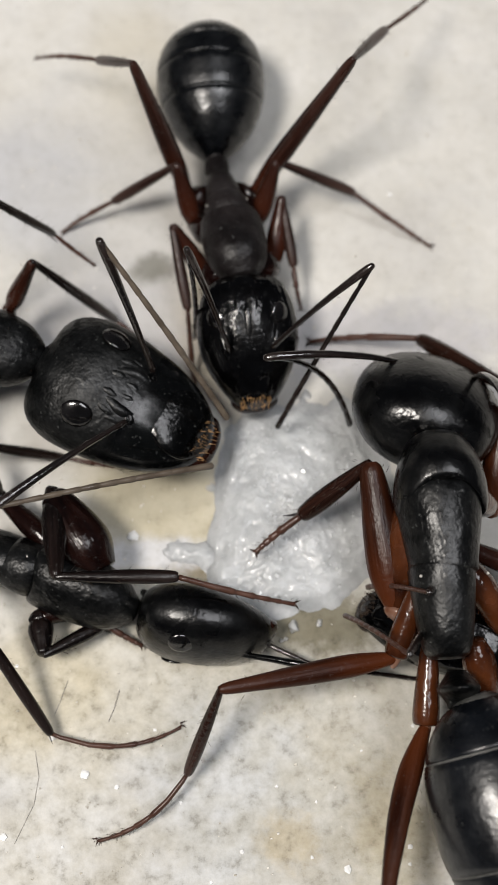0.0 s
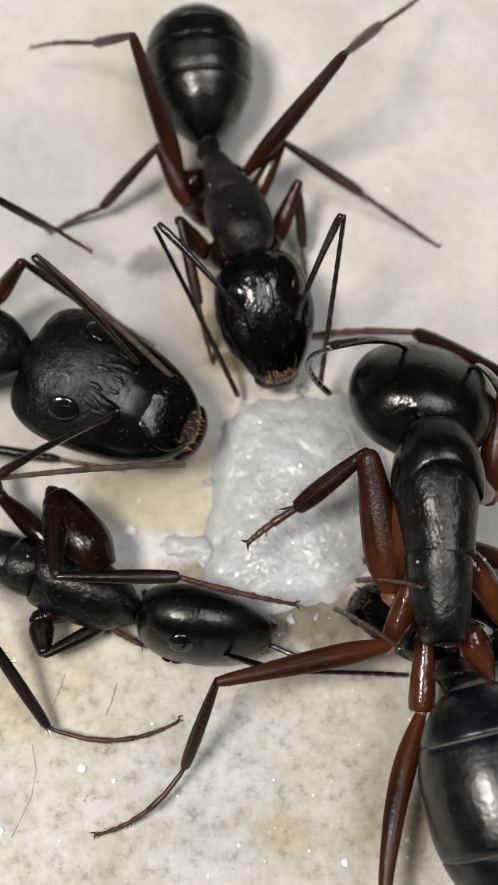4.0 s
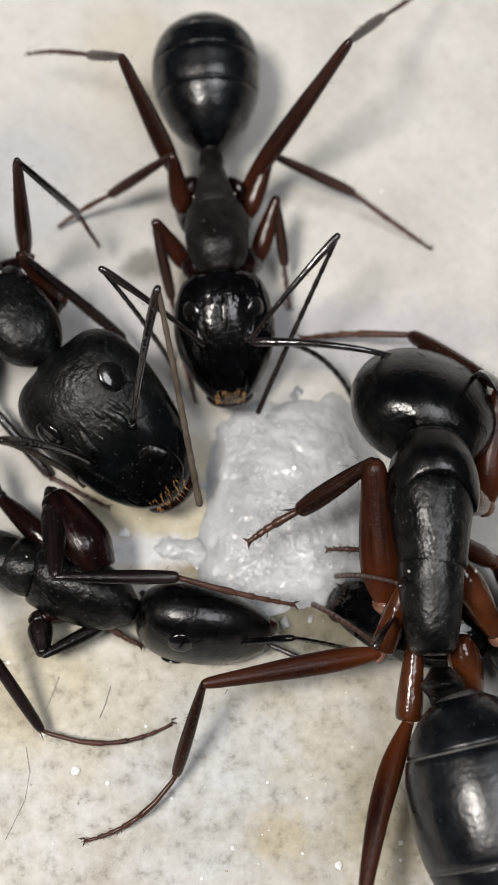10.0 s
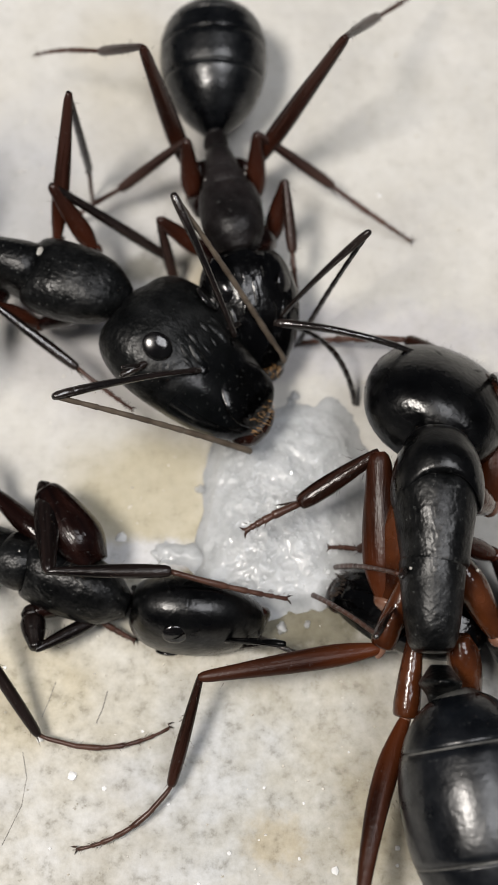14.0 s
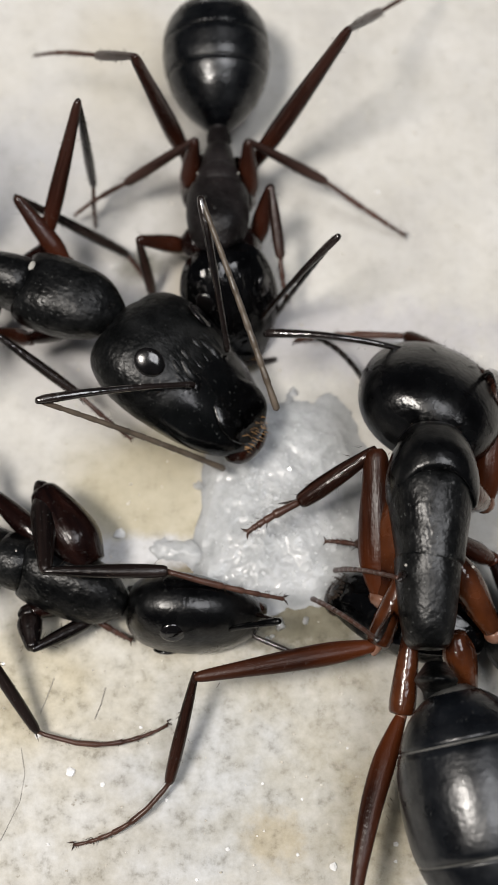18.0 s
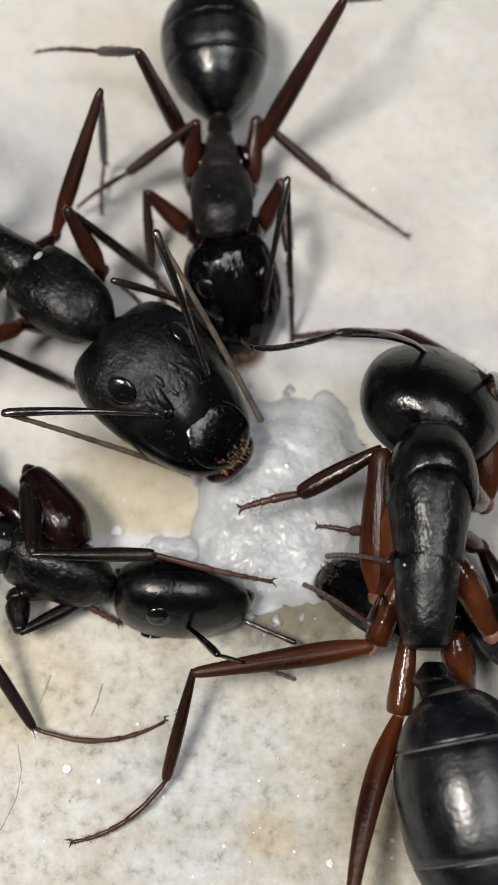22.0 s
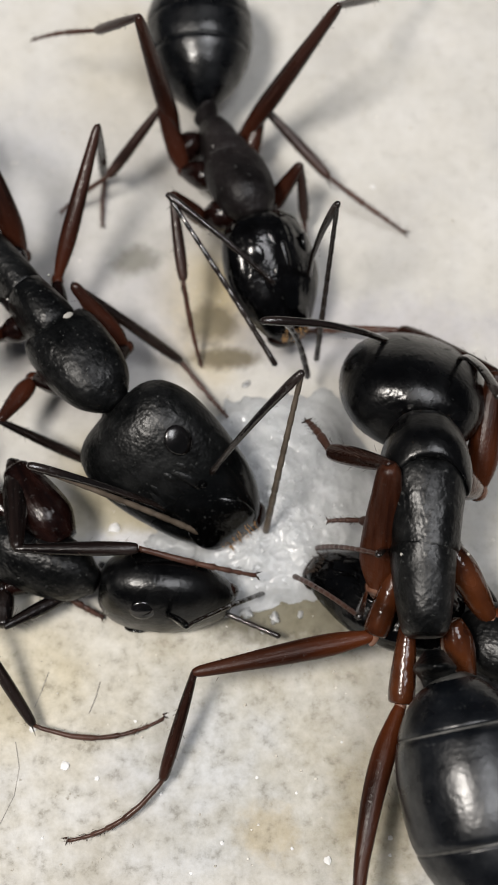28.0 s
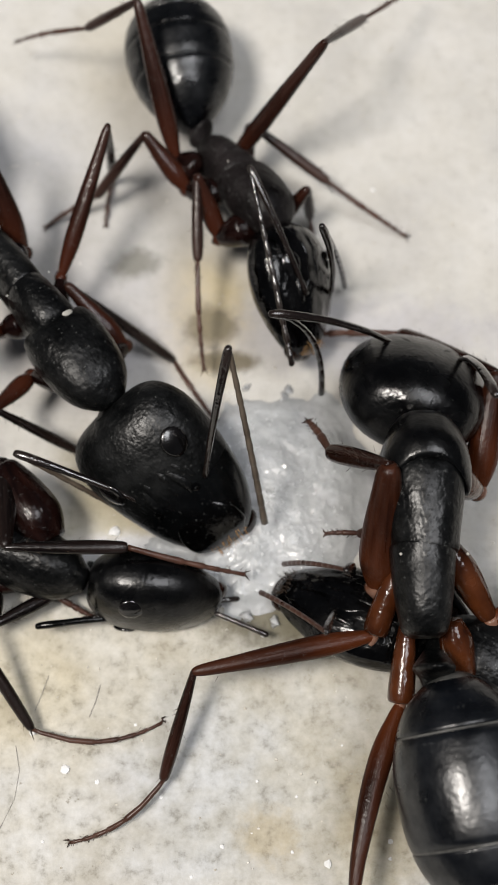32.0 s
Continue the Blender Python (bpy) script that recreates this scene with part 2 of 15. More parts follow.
    nt.links.new(pits, holes.inputs[0])
    nt.links.new(fac.outputs["Result"], holes.inputs[1])
    col = mix(nt, scaled(nt, holes.outputs[0], 0.7), col, (0.19, 0.165, 0.12))
    nt.links.new(col, b.inputs["Base Color"])
    b.inputs["Roughness"].default_value = 0.75
    b.inputs["Specular IOR Level"].default_value = 0.3
    h = bump(nt, noise_of(nt, 700, 8, 0.65, vec), 0.35, 0.00012)
    nt.links.new(bump(nt, noise_of(nt, 4200, 3, 0.6, vec), 0.45, 0.00004, h), b.inputs["Normal"])
    return m


def food_material():
    """Sugar soaked with water: grey white, translucent, with fine crystal facets that glint."""
    m, nt, b = material("wet_sugar_paste")
    vec = coords(nt)
    nt.links.new(ramp(nt, noise_of(nt, 1500, 5, 0.65, vec), [(0.3, (0.38, 0.39, 0.395)), (0.5, (0.44, 0.45, 0.455)), (0.72, (0.51, 0.52, 0.53))]), b.inputs["Base Color"])
    b.inputs["Subsurface Weight"].default_value = 0.8
    b.inputs["Subsurface Radius"].default_value = (1, 1, 1)
    b.inputs["Subsurface Scale"].default_value = 0.0007
    b.inputs["Coat Weight"].default_value = 0.25
    b.inputs["Coat Roughness"].default_value = 0.12
    b.inputs["Specular IOR Level"].default_value = 0.35
    r = node(nt, "ShaderNodeMapRange", From_Min=0.35, From_Max=0.65, To_Min=0.2, To_Max=0.6)
    nt.links.new(noise_of(nt, 4000, 2, 0.5, vec), r.inputs["Value"])
    nt.links.new(r.outputs["Result"], b.inputs["Roughness"])
    vor = node(nt, "ShaderNodeTexVoronoi", Scale=6500)
    nt.links.new(vec, vor.inputs["Vector"])
    h = bump(nt, vor.outputs["Distance"], 0.3, 0.00004)
    nt.links.new(bump(nt, noise_of(nt, 9000, 4, 0.7, vec), 0.25, 0.00003, h), b.inputs["Normal"])
    return m


def simple(name, a, c, rough, scale=1500):
    m, nt, b = material(name)
    nt.links.new(ramp(nt, noise_of(nt, scale), [(0.3, a), (0.7, c)]), b.inputs["Base Color"])
    b.inputs["Roughness"].default_value = rough
    return m


STONE = paving_material()
FOOD = food_material()
CRYSTAL = simple("white_crystal", (0.75, 0.75, 0.75), (0.85, 0.85, 0.84), 0.12)
SUGAR = simple("clear_sugar_grain", (0.50, 0.515, 0.52), (0.66, 0.67, 0.675), 0.1)
GRIT = simple("sandy_grit", (0.40, 0.36, 0.28), (0.75, 0.73, 0.68), 0.5)
FIBRE = simple("grey_fibre", (0.22, 0.21, 0.19), (0.34, 0.32, 0.29), 0.7)


# ---- building helpers (all sizes in millimetres) ----
def part(name, bm, mat, parent=None, label="", local=None, smooth=True):
    me = bpy.data.meshes.new(name)
    bm.to_mesh(me)
    bm.free()
    me.transform(Matrix.Scale(MM, 4))
    for p in me.polygons:
        p.use_smooth = smooth
    me.materials.append(mat)
    ob = new(name, me)
    if parent:
        ob.parent = parent
    if local:
        ob.matrix_basis = local
    if label:
        tagged(ob, label)
    return ob


def loft(bm, rings, n=20, power=2.0, bend=None):
    """Closed skin over rings (y, half width, height above the axis, depth below, x, z)."""
    rows = []
    for ring in rings:
        y, w, up, dn = ring[:4]
        cx, cz = (ring[4], ring[5]) if len(ring) > 5 else (0, 0)
        row = []
        for i in range(n):
            a = 2 * math.pi * i / n
            c, s = math.cos(a), math.sin(a)
            c = math.copysign(abs(c) ** (2 / power), c)
            s = math.copysign(abs(s) ** (2 / power), s)
            v = Vector((cx + w * c, y, cz + (up if s > 0 else dn) * s))
            row.append(bm.verts.new(bend(v) if bend else v))
        rows.append(row)
    for r0, r1 in zip(rows, rows[1:]):
        for i in range(n):
            bm.faces.new((r0[i], r0[(i + 1) % n], r1[(i + 1) % n], r1[i]))
    for row, flip in ((rows[0], False), (rows[-1], True)):
        mid = bm.verts.new(sum((v.co for v in row), Vector()) / n)
        for i in range(n):
            a, b2 = row[i], row[(i + 1) % n]
            bm.faces.new((a, mid, b2) if not flip else (b2, mid, a))
    return bm


def smooth_rings(keys, steps):
    """Rings between key rings, eased by a cubic through the keys."""
    out, k = [], np.array(keys, float)
    for s in np.linspace(0, len(k) - 1, steps):
        i = min(int(s), len(k) - 2)
        u = s - i
        p0, p1, p2, p3 = k[max(i - 1, 0)], k[i], k[i + 1], k[min(i + 2, len(k) - 1)]
        r = 0.5 * (2 * p1 + (p2 - p0) * u + (2 * p0 - 5 * p1 + 4 * p2 - p3) * u * u + (3 * p1 - p0 - 3 * p2 + p3) * u ** 3)
        r[1:4] = np.maximum(r[1:4], 0.004)
        out.append(tuple(r))
    return out


def spike(bm, a, b2, r):
    """A thin tapering bristle from a to b2."""
    a, b2 = Vector(a), Vector(b2)
    d = (b2 - a).normalized()
    u = d.orthogonal().normalized()
    w = d.cross(u)
    ring = [bm.verts.new(a + r * (u * math.cos(k * 2.0944) + w * math.sin(k * 2.0944))) for k in range(3)]
    tip = bm.verts.new(b2)
    for k in range(3):
        bm.faces.new((ring[k], ring[(k + 1) % 3], tip))


def tube(bm, pts, n=10):
    """A limb along points (x, y, z, radius across, radius deep)."""
    return loft(bm, smooth_rings([(p[1], p[3], p[4], p[4], p[0], p[2]) for p in pts], 4 * len(pts)), n)


# ---- ants ----
HEAD = [(0.02, 0.30, 0.22, 0.25), (0.06, 0.62, 0.42, 0.45), (0.14, 0.86, 0.58, 0.58), (0.26, 0.99, 0.68, 0.66), (0.40, 0.99, 0.68, 0.66),
        (0.54, 0.91, 0.61, 0.58), (0.66, 0.79, 0.52, 0.50), (0.76, 0.66, 0.43, 0.42), (0.85, 0.50, 0.33, 0.34), (0.91, 0.35, 0.22, 0.25), (0.945, 0.20, 0.10, 0.14), (0.96, 0.05, 0.02, 0.03)]


HEAD_OVAL = [(0.02, 0.34, 0.24, 0.25), (0.06, 0.60, 0.42, 0.45), (0.14, 0.80, 0.56, 0.58), (0.27, 0.94, 0.66, 0.66), (0.42, 1.0, 0.68, 0.66),
             (0.56, 0.96, 0.64, 0.60), (0.68, 0.84, 0.55, 0.52), (0.78, 0.69, 0.45, 0.44), (0.86, 0.54, 0.35, 0.36), (0.92, 0.40, 0.25, 0.27), (0.955, 0.25, 0.12, 0.15), (0.97, 0.06, 0.02, 0.03)]


def head_mesh(l, w, broad=0.0, keys=HEAD, lobes=0.16):
    """Heart-shaped head, face upwards: occiput at the origin, mouth towards +y."""
    def heart(v):
        k = max(0.0, 1 - v.y / (0.5 * l))
        u = abs(v.x) / (0.5 * w)
        v.y -= lobes * l * k * (u ** 2 - 0.35) * (1 if u > 0.2 else 0.6)
        return v
    h = 0.5 * w
    bm = bmesh.new()
    return loft(bm, smooth_rings([(y * l, a * h * (1 + broad * max(0.0, y - 0.5)), b * h * (1 + broad * max(0.0, y - 0.5)), c * h) for y, a, b, c in keys], 34), 40, 2.15, heart)


def ridge(pts, r):
    bm = bmesh.new()
    return tube(bm, [(x, y, z, r * k, r * k * 0.8) for x, y, z, k in pts], 8)


def mandible_mesh(l, w, side):
    """A blade curving inwards over the mouth, with five teeth on its inner edge."""
    bm = bmesh.new()
    h = 0.5 * w
    keys = [(0.0, 0.18 * h, 0.15 * h, 0.15 * h, 0.04 * h * side, 0.0), (0.06 * l, 0.23 * h, 0.17 * h, 0.15 * h, 0.05 * h * side, 0.0),
            (0.115 * l, 0.21 * h, 0.15 * h, 0.12 * h, -0.02 * h * side, -0.02 * h), (0.15 * l, 0.15 * h, 0.10 * h, 0.08 * h, -0.12 * h * side, -0.04 * h),
            (0.168 * l, 0.04 * h, 0.03 * h, 0.03 * h, -0.22 * h * side, -0.05 * h)]
    loft(bm, smooth_rings(keys, 14), 14)
    for k in range(5):
        y = (0.06 + 0.02 * k) * l
        x = (-0.15 - 0.02 * k) * h * side
        spike(bm, (x + 0.05 * h * side, y, -0.02 * h), (x - 0.05 * h * side, y + 0.02 * l, -0.04 * h), 0.04 * h)
    return bm


def eye_mesh(r):
    bm = bmesh.new()
    bmesh.ops.create_uvsphere(bm, u_segments=18, v_segments=12, radius=r)
    for v in bm.verts:
        v.co.y *= 1.18
        v.co.z *= 0.30
    return bm


def bristles(bm, rng, rings, count, length, r=0.010, y_range=(0.1, 0.95), lean=0.35):
    """Sparse hairs standing on the upper side of a lofted form."""
    for _ in range(count):
        s = rng.uniform(*y_range)
        i = int(s * (len(rings) - 1))
        y, w, up = rings[i][:3]
        a = rng.uniform(0.15, math.pi - 0.15)
        p = Vector((w * math.cos(a), y, up * math.sin(a))) * 0.99
        p.y = y
        d = Vector((math.cos(a) * 0.6, rng.uniform(-lean, lean), math.sin(a))).normalized()
        spike(bm, p, p + d * length * rng.uniform(0.6, 1.2), r)


def face_height(x, y, keys=HEAD):
    """Height of the face over the head's axis, all in shares of the head's size."""
    ys = [k[0] for k in keys]
    w, up = np.interp(y, ys, [k[1] for k in keys]), np.interp(y, ys, [k[2] for k in keys])
    return up * max(0.0, 1 - (abs(x) / w) ** 2.15) ** (1 / 2.15)


def build_head(root, l, w, mat, rng, mouth, broad):
    major = mat is CUTICLE_DULL
    head = part("head", head_mesh(l, w, 0.45 if major else broad, HEAD if major else HEAD_OVAL, 0.085 if major else 0.05), mat, root)
    h = 0.5 * w
    low = mouth is HAIR and not broad
    for side in (-1, 1):
        part("eye", eye_mesh(0.098 * w), EYE, head, "glossy black compound eye", at(side * 0.84 * h, 0.42 * l, 0.22 * h, 0, side * 66, side * 8) if low else
             at(side * 0.62 * h, 0.33 * l, (face_height(0.62, 0.36) + (0.022 if major else -0.02)) * h, 0, side * 36, side * 8))
        part("frontal_carina", ridge([(side * 0.15 * h, 0.36 * l, 0.60 * h, 0.5), (side * 0.24 * h, 0.44 * l, 0.60 * h, 1), (side * 0.29 * h, 0.52 * l, 0.56 * h, 1.15),
                                      (side * 0.22 * h, 0.60 * l, 0.49 * h, 0.9), (side * 0.15 * h, 0.64 * l, 0.45 * h, 0.4)], 0.085 * h), mat, head)
        part("antennal_socket", eye_mesh(0.05 * w), CUTICLE_GLOSSY, head, "", at(side * 0.36 * h, 0.55 * l, 0.55 * h, 0, side * 20, 0))
        part("mandible", mandible_mesh(l, w, side), MANDIBLE, head, "dark red toothed mandible",
             at(side * 0.22 * h, 0.845 * l, -0.06 * h, -6, 0, side * 10))
        if mat is CUTICLE_DULL:
            for x0, y0, x1, y1 in ((0.10, 0.36, 0.20, 0.50), (0.32, 0.37, 0.38, 0.52), (0.46, 0.42, 0.48, 0.56), (0.05, 0.44, 0.09, 0.58), (0.40, 0.58, 0.30, 0.68)):
                pts = []
                for u in (0, 0.33, 0.66, 1):
                    x, y = x0 + (x1 - x0) * u + 0.03 * math.sin(3 * u + x0 * 20), y0 + (y1 - y0) * u
                    pts.append((side * x * h, y * l, (face_height(x, y) - 0.036) * h, (0.4, 1, 1, 0.3)[int(u * 3 + 0.5)]))
                part("face_fold", ridge(pts, 0.065 * h), mat, head)
    if mat is CUTICLE_FACE:
        for x0, x1, y0, y1, r in ((0.0, 0.0, 0.14, 0.60, 0.085), (0.20, 0.13, 0.08, 0.40, 0.075), (-0.20, -0.13, 0.08, 0.40, 0.075), (0.55, 0.42, 0.40, 0.66, 0.09), (-0.55, -0.42, 0.40, 0.66, 0.09), (0.36, 0.40, 0.12, 0.30, 0.06), (-0.36, -0.40, 0.12, 0.30, 0.06)):
            pts = []
            for u in (0, 0.33, 0.66, 1):
                x, y = x0 + (x1 - x0) * u, y0 + (y1 - y0) * u
                pts.append((x * h, y * l, (face_height(x, y, HEAD_OVAL) - 0.05) * h, (0.4, 1, 1, 0.4)[int(u * 3 + 0.5)]))
            part("face_ridge", ridge(pts, r * h), mat, head)
    clyp = bmesh.new()
    k = 1.35 if major else 1.0
    loft(clyp, smooth_rings([(y * l, k * w1 * h, up * h, 0.1 * h, 0, z * h) for y, w1, up, z in ((0.60, 0.10, 0.05, 0.37), (0.65, 0.24, 0.08, 0.385), (0.75, 0.36, 0.10, 0.335), (0.84, 0.35, 0.08, 0.26),
                                                                                             (0.89, 0.26, 0.05, 0.17), (0.92, 0.15, 0.03, 0.09), (0.94, 0.04, 0.01, 0.02))], 20), 24, 2.6)
    part("clypeus", clyp, CUTICLE_GLOSSY if major else mat, head, "", at(0, 0.01 * l, (0.075 if major else 0.03) * h))
    hb = bmesh.new()
    for k in range(90 if mat is CUTICLE_FACE else 46 if mouth is GOLD else 34):
        x = rng.uniform(-0.30, 0.30) * h
        y = rng.uniform(0.875, 0.95)
        z = 0.30 * h * (0.985 - y) / 0.10
        spike(hb, (x, y * l, z), (x + rng.uniform(-0.03, 0.03) * h, (y + rng.uniform(0.01, 0.045)) * l, z + rng.uniform(0.0, 0.10) * h), 0.010)
    part("mouth_bristles", hb, mouth, head, "short mouth bristles")
    return head


MESO = {"pronotum": [(0.59, 0.46, 0.46, 0.5), (0.612, 0.76, 0.70, 0.6), (0.67, 0.94, 0.78, 0.72), (0.75, 1.0, 0.81, 0.8), (0.84, 0.98, 0.76, 0.78), (0.915, 0.83, 0.62, 0.6), (0.965, 0.54, 0.40, 0.4), (1.0, 0.28, 0.22, 0.24)],
        "mesonotum": [(0.33, 0.40, 0.45, 0.6), (0.37, 0.53, 0.76, 0.85), (0.46, 0.60, 0.88, 0.95), (0.55, 0.66, 0.88, 0.95), (0.605, 0.62, 0.76, 0.85), (0.64, 0.42, 0.42, 0.5)],
        "propodeum": [(0.0, 0.26, 0.22, 0.4), (0.03, 0.42, 0.42, 0.62), (0.12, 0.50, 0.68, 0.86), (0.24, 0.54, 0.78, 0.92), (0.34, 0.55, 0.79, 0.92), (0.385, 0.53, 0.72, 0.85), (0.42, 0.3, 0.3, 0.4)]}
MESO_LONG = {"pronotum": [(0.755, 0.68, 0.70, 0.5), (0.765, 0.80, 0.925, 0.7), (0.81, 0.88, 0.96, 0.8), (0.87, 0.88, 0.90, 0.78), (0.93, 0.74, 0.70, 0.6), (0.985, 0.50, 0.46, 0.4), (1.01, 0.30, 0.24, 0.24)],
             "mesonotum": [(0.355, 0.45, 0.6, 0.6), (0.372, 0.625, 0.805, 0.85), (0.43, 0.655, 0.83, 0.92), (0.50, 0.70, 0.86, 0.95), (0.64, 0.79, 0.90, 0.95), (0.74, 0.80, 0.87, 0.85), (0.80, 0.60, 0.62, 0.5)],
             "propodeum": [(0.0, 0.30, 0.26, 0.4), (0.025, 0.42, 0.44, 0.62), (0.10, 0.50, 0.64, 0.86), (0.23, 0.57, 0.76, 0.92), (0.36, 0.62, 0.81, 0.92), (0.40, 0.61, 0.79, 0.9), (0.425, 0.45, 0.5, 0.4)]}
MESO_BROAD = {"pronotum": [(0.46, 0.56, 0.56, 0.5), (0.475, 0.78, 0.79, 0.62), (0.56, 0.91, 0.85, 0.74), (0.70, 0.96, 0.84, 0.8), (0.82, 0.92, 0.77, 0.78), (0.91, 0.76, 0.58, 0.6), (0.965, 0.48, 0.36, 0.4), (1.0, 0.3, 0.22, 0.24)],
              "mesonotum": [(0.27, 0.40, 0.48, 0.6), (0.295, 0.62, 0.72, 0.85), (0.38, 0.71, 0.77, 0.95), (0.435, 0.70, 0.73, 0.95), (0.475, 0.62, 0.62, 0.85), (0.53, 0.5, 0.5, 0.5)],
              "propodeum": [(0.0, 0.26, 0.24, 0.4), (0.03, 0.40, 0.46, 0.62), (0.11, 0.47, 0.64, 0.86), (0.20, 0.53, 0.71, 0.92), (0.27, 0.56, 0.72, 0.92), (0.31, 0.54, 0.66, 0.85), (0.34, 0.35, 0.4, 0.4)]}


def build_mesosoma(root, l, hw, mat, rng, plates):
    """Thorax in its three plates, along +y from the waist to the neck, with the root's origin at the waist."""
    for name, keys in plates.items():
        bm = bmesh.new()
        shift = 0.25 if plates is MESO_LONG else 0.0
        rings = smooth_rings([(y * l + shift, a * hw, b * hw, c * hw) for y, a, b, c in keys], 26)

        def arch(v):
            k = min(1.0, max(0.0, (1.02 * l + shift - v.y) / (0.26 * l)))
            v.y -= (0.19 if plates is MESO_LONG else 0.07) * l * k * min(1.0, abs(v.x) / (0.9 * hw)) ** 2.4
            return v
        loft(bm, rings, 32, 2.35, arch if name == "pronotum" else None)
        aside = {"pronotum": -0.06, "mesonotum": -0.10, "propodeum": -0.15}[name] if plates is MESO_LONG else 0.14 if plates is MESO_BROAD and mat is CUTICLE_MATT else 0.0
        ob = part(name, bm, CUTICLE_SATIN if plates is MESO_LONG and name == "pronotum" else mat, root, "", at(aside, 0, 0))
        if name != "mesonotum":
            hb = bmesh.new()
            bristles(hb, rng, rings, 16, 0.15, 0.0035)
            part("bristles", hb, HAIR, ob)
    for side in (-1, 1):
        bm = bmesh.new()
        bmesh.ops.create_uvsphere(bm, u_segments=10, v_segments=8, radius=0.03 * hw)
        part("spiracle", bm, PALE, root, "", at(side * 0.62 * hw, 0.40 * l, 0.60 * hw))
        if plates is MESO_LONG or (side == 1 and plates is MESO):
            continue
        bm = bmesh.new()
        bmesh.ops.create_uvsphere(bm, u_segments=10, v_segments=8, radius=(0.10 if plates is MESO else 0.07) * hw)
        for v in bm.verts:
            v.co.z *= 0.5
            v.co.x *= 1.7
        part("joint_skin", bm, PALE, root, "pale skin at the plate seam", at(side * 0.30 * hw, (plates["pronotum"][0][0] + 0.014) * l, (0.68 if plates is MESO else 0.55) * hw, 0, side * 22, 0))
    y0, w0, u0 = plates["pronotum"][1][:3]
    if plates is MESO:
        bm = bmesh.new()
        loft(bm, [((y0 - 0.016) * l, 0.80 * w0 * hw, 0.90 * u0 * hw, 0.3 * hw), ((y0 - 0.010) * l, 0.965 * w0 * hw, 0.985 * u0 * hw, 0.4 * hw), ((y0 - 0.002) * l, 0.985 * w0 * hw, 1.0 * u0 * hw, 0.4 * hw), ((y0 + 0.004) * l, 0.7 * w0 * hw, 0.7 * u0 * hw, 0.3 * hw)], 24)
        part("seam", bm, mat, root, "thin rim between the plates")
    bm = bmesh.new()
    loft(bm, smooth_rings([(0.0, 0.18 * hw, 0.16 * hw, 0.3 * hw), (-0.04 * l, 0.30 * hw, 0.42 * hw, 0.34 * hw), (-0.075 * l, 0.40 * hw, 0.72 * hw, 0.34 * hw),
                           (-0.10 * l, 0.36 * hw, 0.62 * hw, 0.32 * hw), (-0.13 * l, 0.26 * hw, 0.24 * hw, 0.28 * hw), (-0.18 * l, 0.20 * hw, 0.16 * hw, 0.22 * hw)], 18)[::-1], 16)
    part("petiole", bm, mat, root)


GASTER = [(0.0, 0.14), (0.04, 0.28), (0.12, 0.52), (0.22, 0.73), (0.34, 0.89), (0.46, 0.97), (0.57, 1.0), (0.68, 0.98), (0.78, 0.90), (0.86, 0.76), (0.93, 0.53), (0.98, 0.26), (1.0, 0.06)]


def gaster_width(u, blunt=1.0):
    if blunt < 1:
        return max(0.05, 1 - abs(2 * u - 1) ** 2.3) ** 0.52
    for (u0, w0), (u1, w1) in zip(GASTER, GASTER[1:]):
        if u <= u1:
            return (w0 + (w1 - w0) * (u - u0) / (u1 - u0)) ** (blunt if u < 0.57 else 1.0)
    return 0.05


def build_gaster(root, l, hw, rng, mat, blunt):
    """Gaster along +y in overlapping rings, each a little proud of the next, with pale skin at the seams."""
    core = bmesh.new()
    rings = [(u * l * 0.995, 0.98 * hw * gaster_width(u, blunt), 0.92 * hw * gaster_width(u, blunt), 0.87 * hw * gaster_width(u, blunt)) for u in np.linspace(0, 1, 30)]
    loft(core, rings, 28)
    gaster = part("gaster", core, MARGIN if blunt < 1 else mat, root)
    cuts = [0.0, 0.24, 0.70, 0.87, 0.95, 1.0] if blunt < 1 else [0.0, 0.40, 0.63, 0.80, 0.93, 1.0]
    for k in range(5):
        a, b2 = cuts[k], cuts[k + 1]
        bm = bmesh.new()
        us = np.linspace(a, b2 - (0.008 if k < 4 else 0), 14)
        rr = []
        for j, u in enumerate(us):
            g = gaster_width(u, blunt) * hw * (0.994 if j == len(us) - 1 else 1.0) * (1 if u >= a else 0.985) + 0.004
            rr.append((u * l, g, g * 0.94, g * 0.9))
        loft(bm, rr, 32)
        part("gaster_segment", bm, mat, gaster, "glossy black overlapping gaster plate")
        hb = bmesh.new()
        bristles(hb, rng, rr, 12, 0.15, 0.0035, (0.5, 0.99))
        part("gaster_bristles", hb, HAIR, gaster)
    return gaster


def femur_mesh(l, r, b=0.0):
    bm = bmesh.new()
    return tube(bm, [(b * l * 4 * u * (1 - u), u * l, 0, w * r, d * r) for u, w, d in ((-0.02, 0.35, 0.35), (0.05, 0.62, 0.55), (0.25, 1.0, 0.8), (0.5, 0.95, 0.75),
                     (0.8, 0.68, 0.6), (0.96, 0.52, 0.55), (1.01, 0.3, 0.35))], 14)


def tibia_mesh(l, r):
    bm = bmesh.new()
    return tube(bm, [(0, -0.015 * l, 0, 0.4 * r, 0.4 * r), (0, 0.05 * l, 0, 0.55 * r, 0.55 * r), (0, 0.35 * l, 0, 0.82 * r, 0.7 * r), (0, 0.7 * l, 0, 0.95 * r, 0.8 * r),
                     (0, 0.94 * l, 0, 0.80 * r, 0.75 * r), (0, 1.0 * l, 0, 0.55 * r, 0.55 * r)], 12)


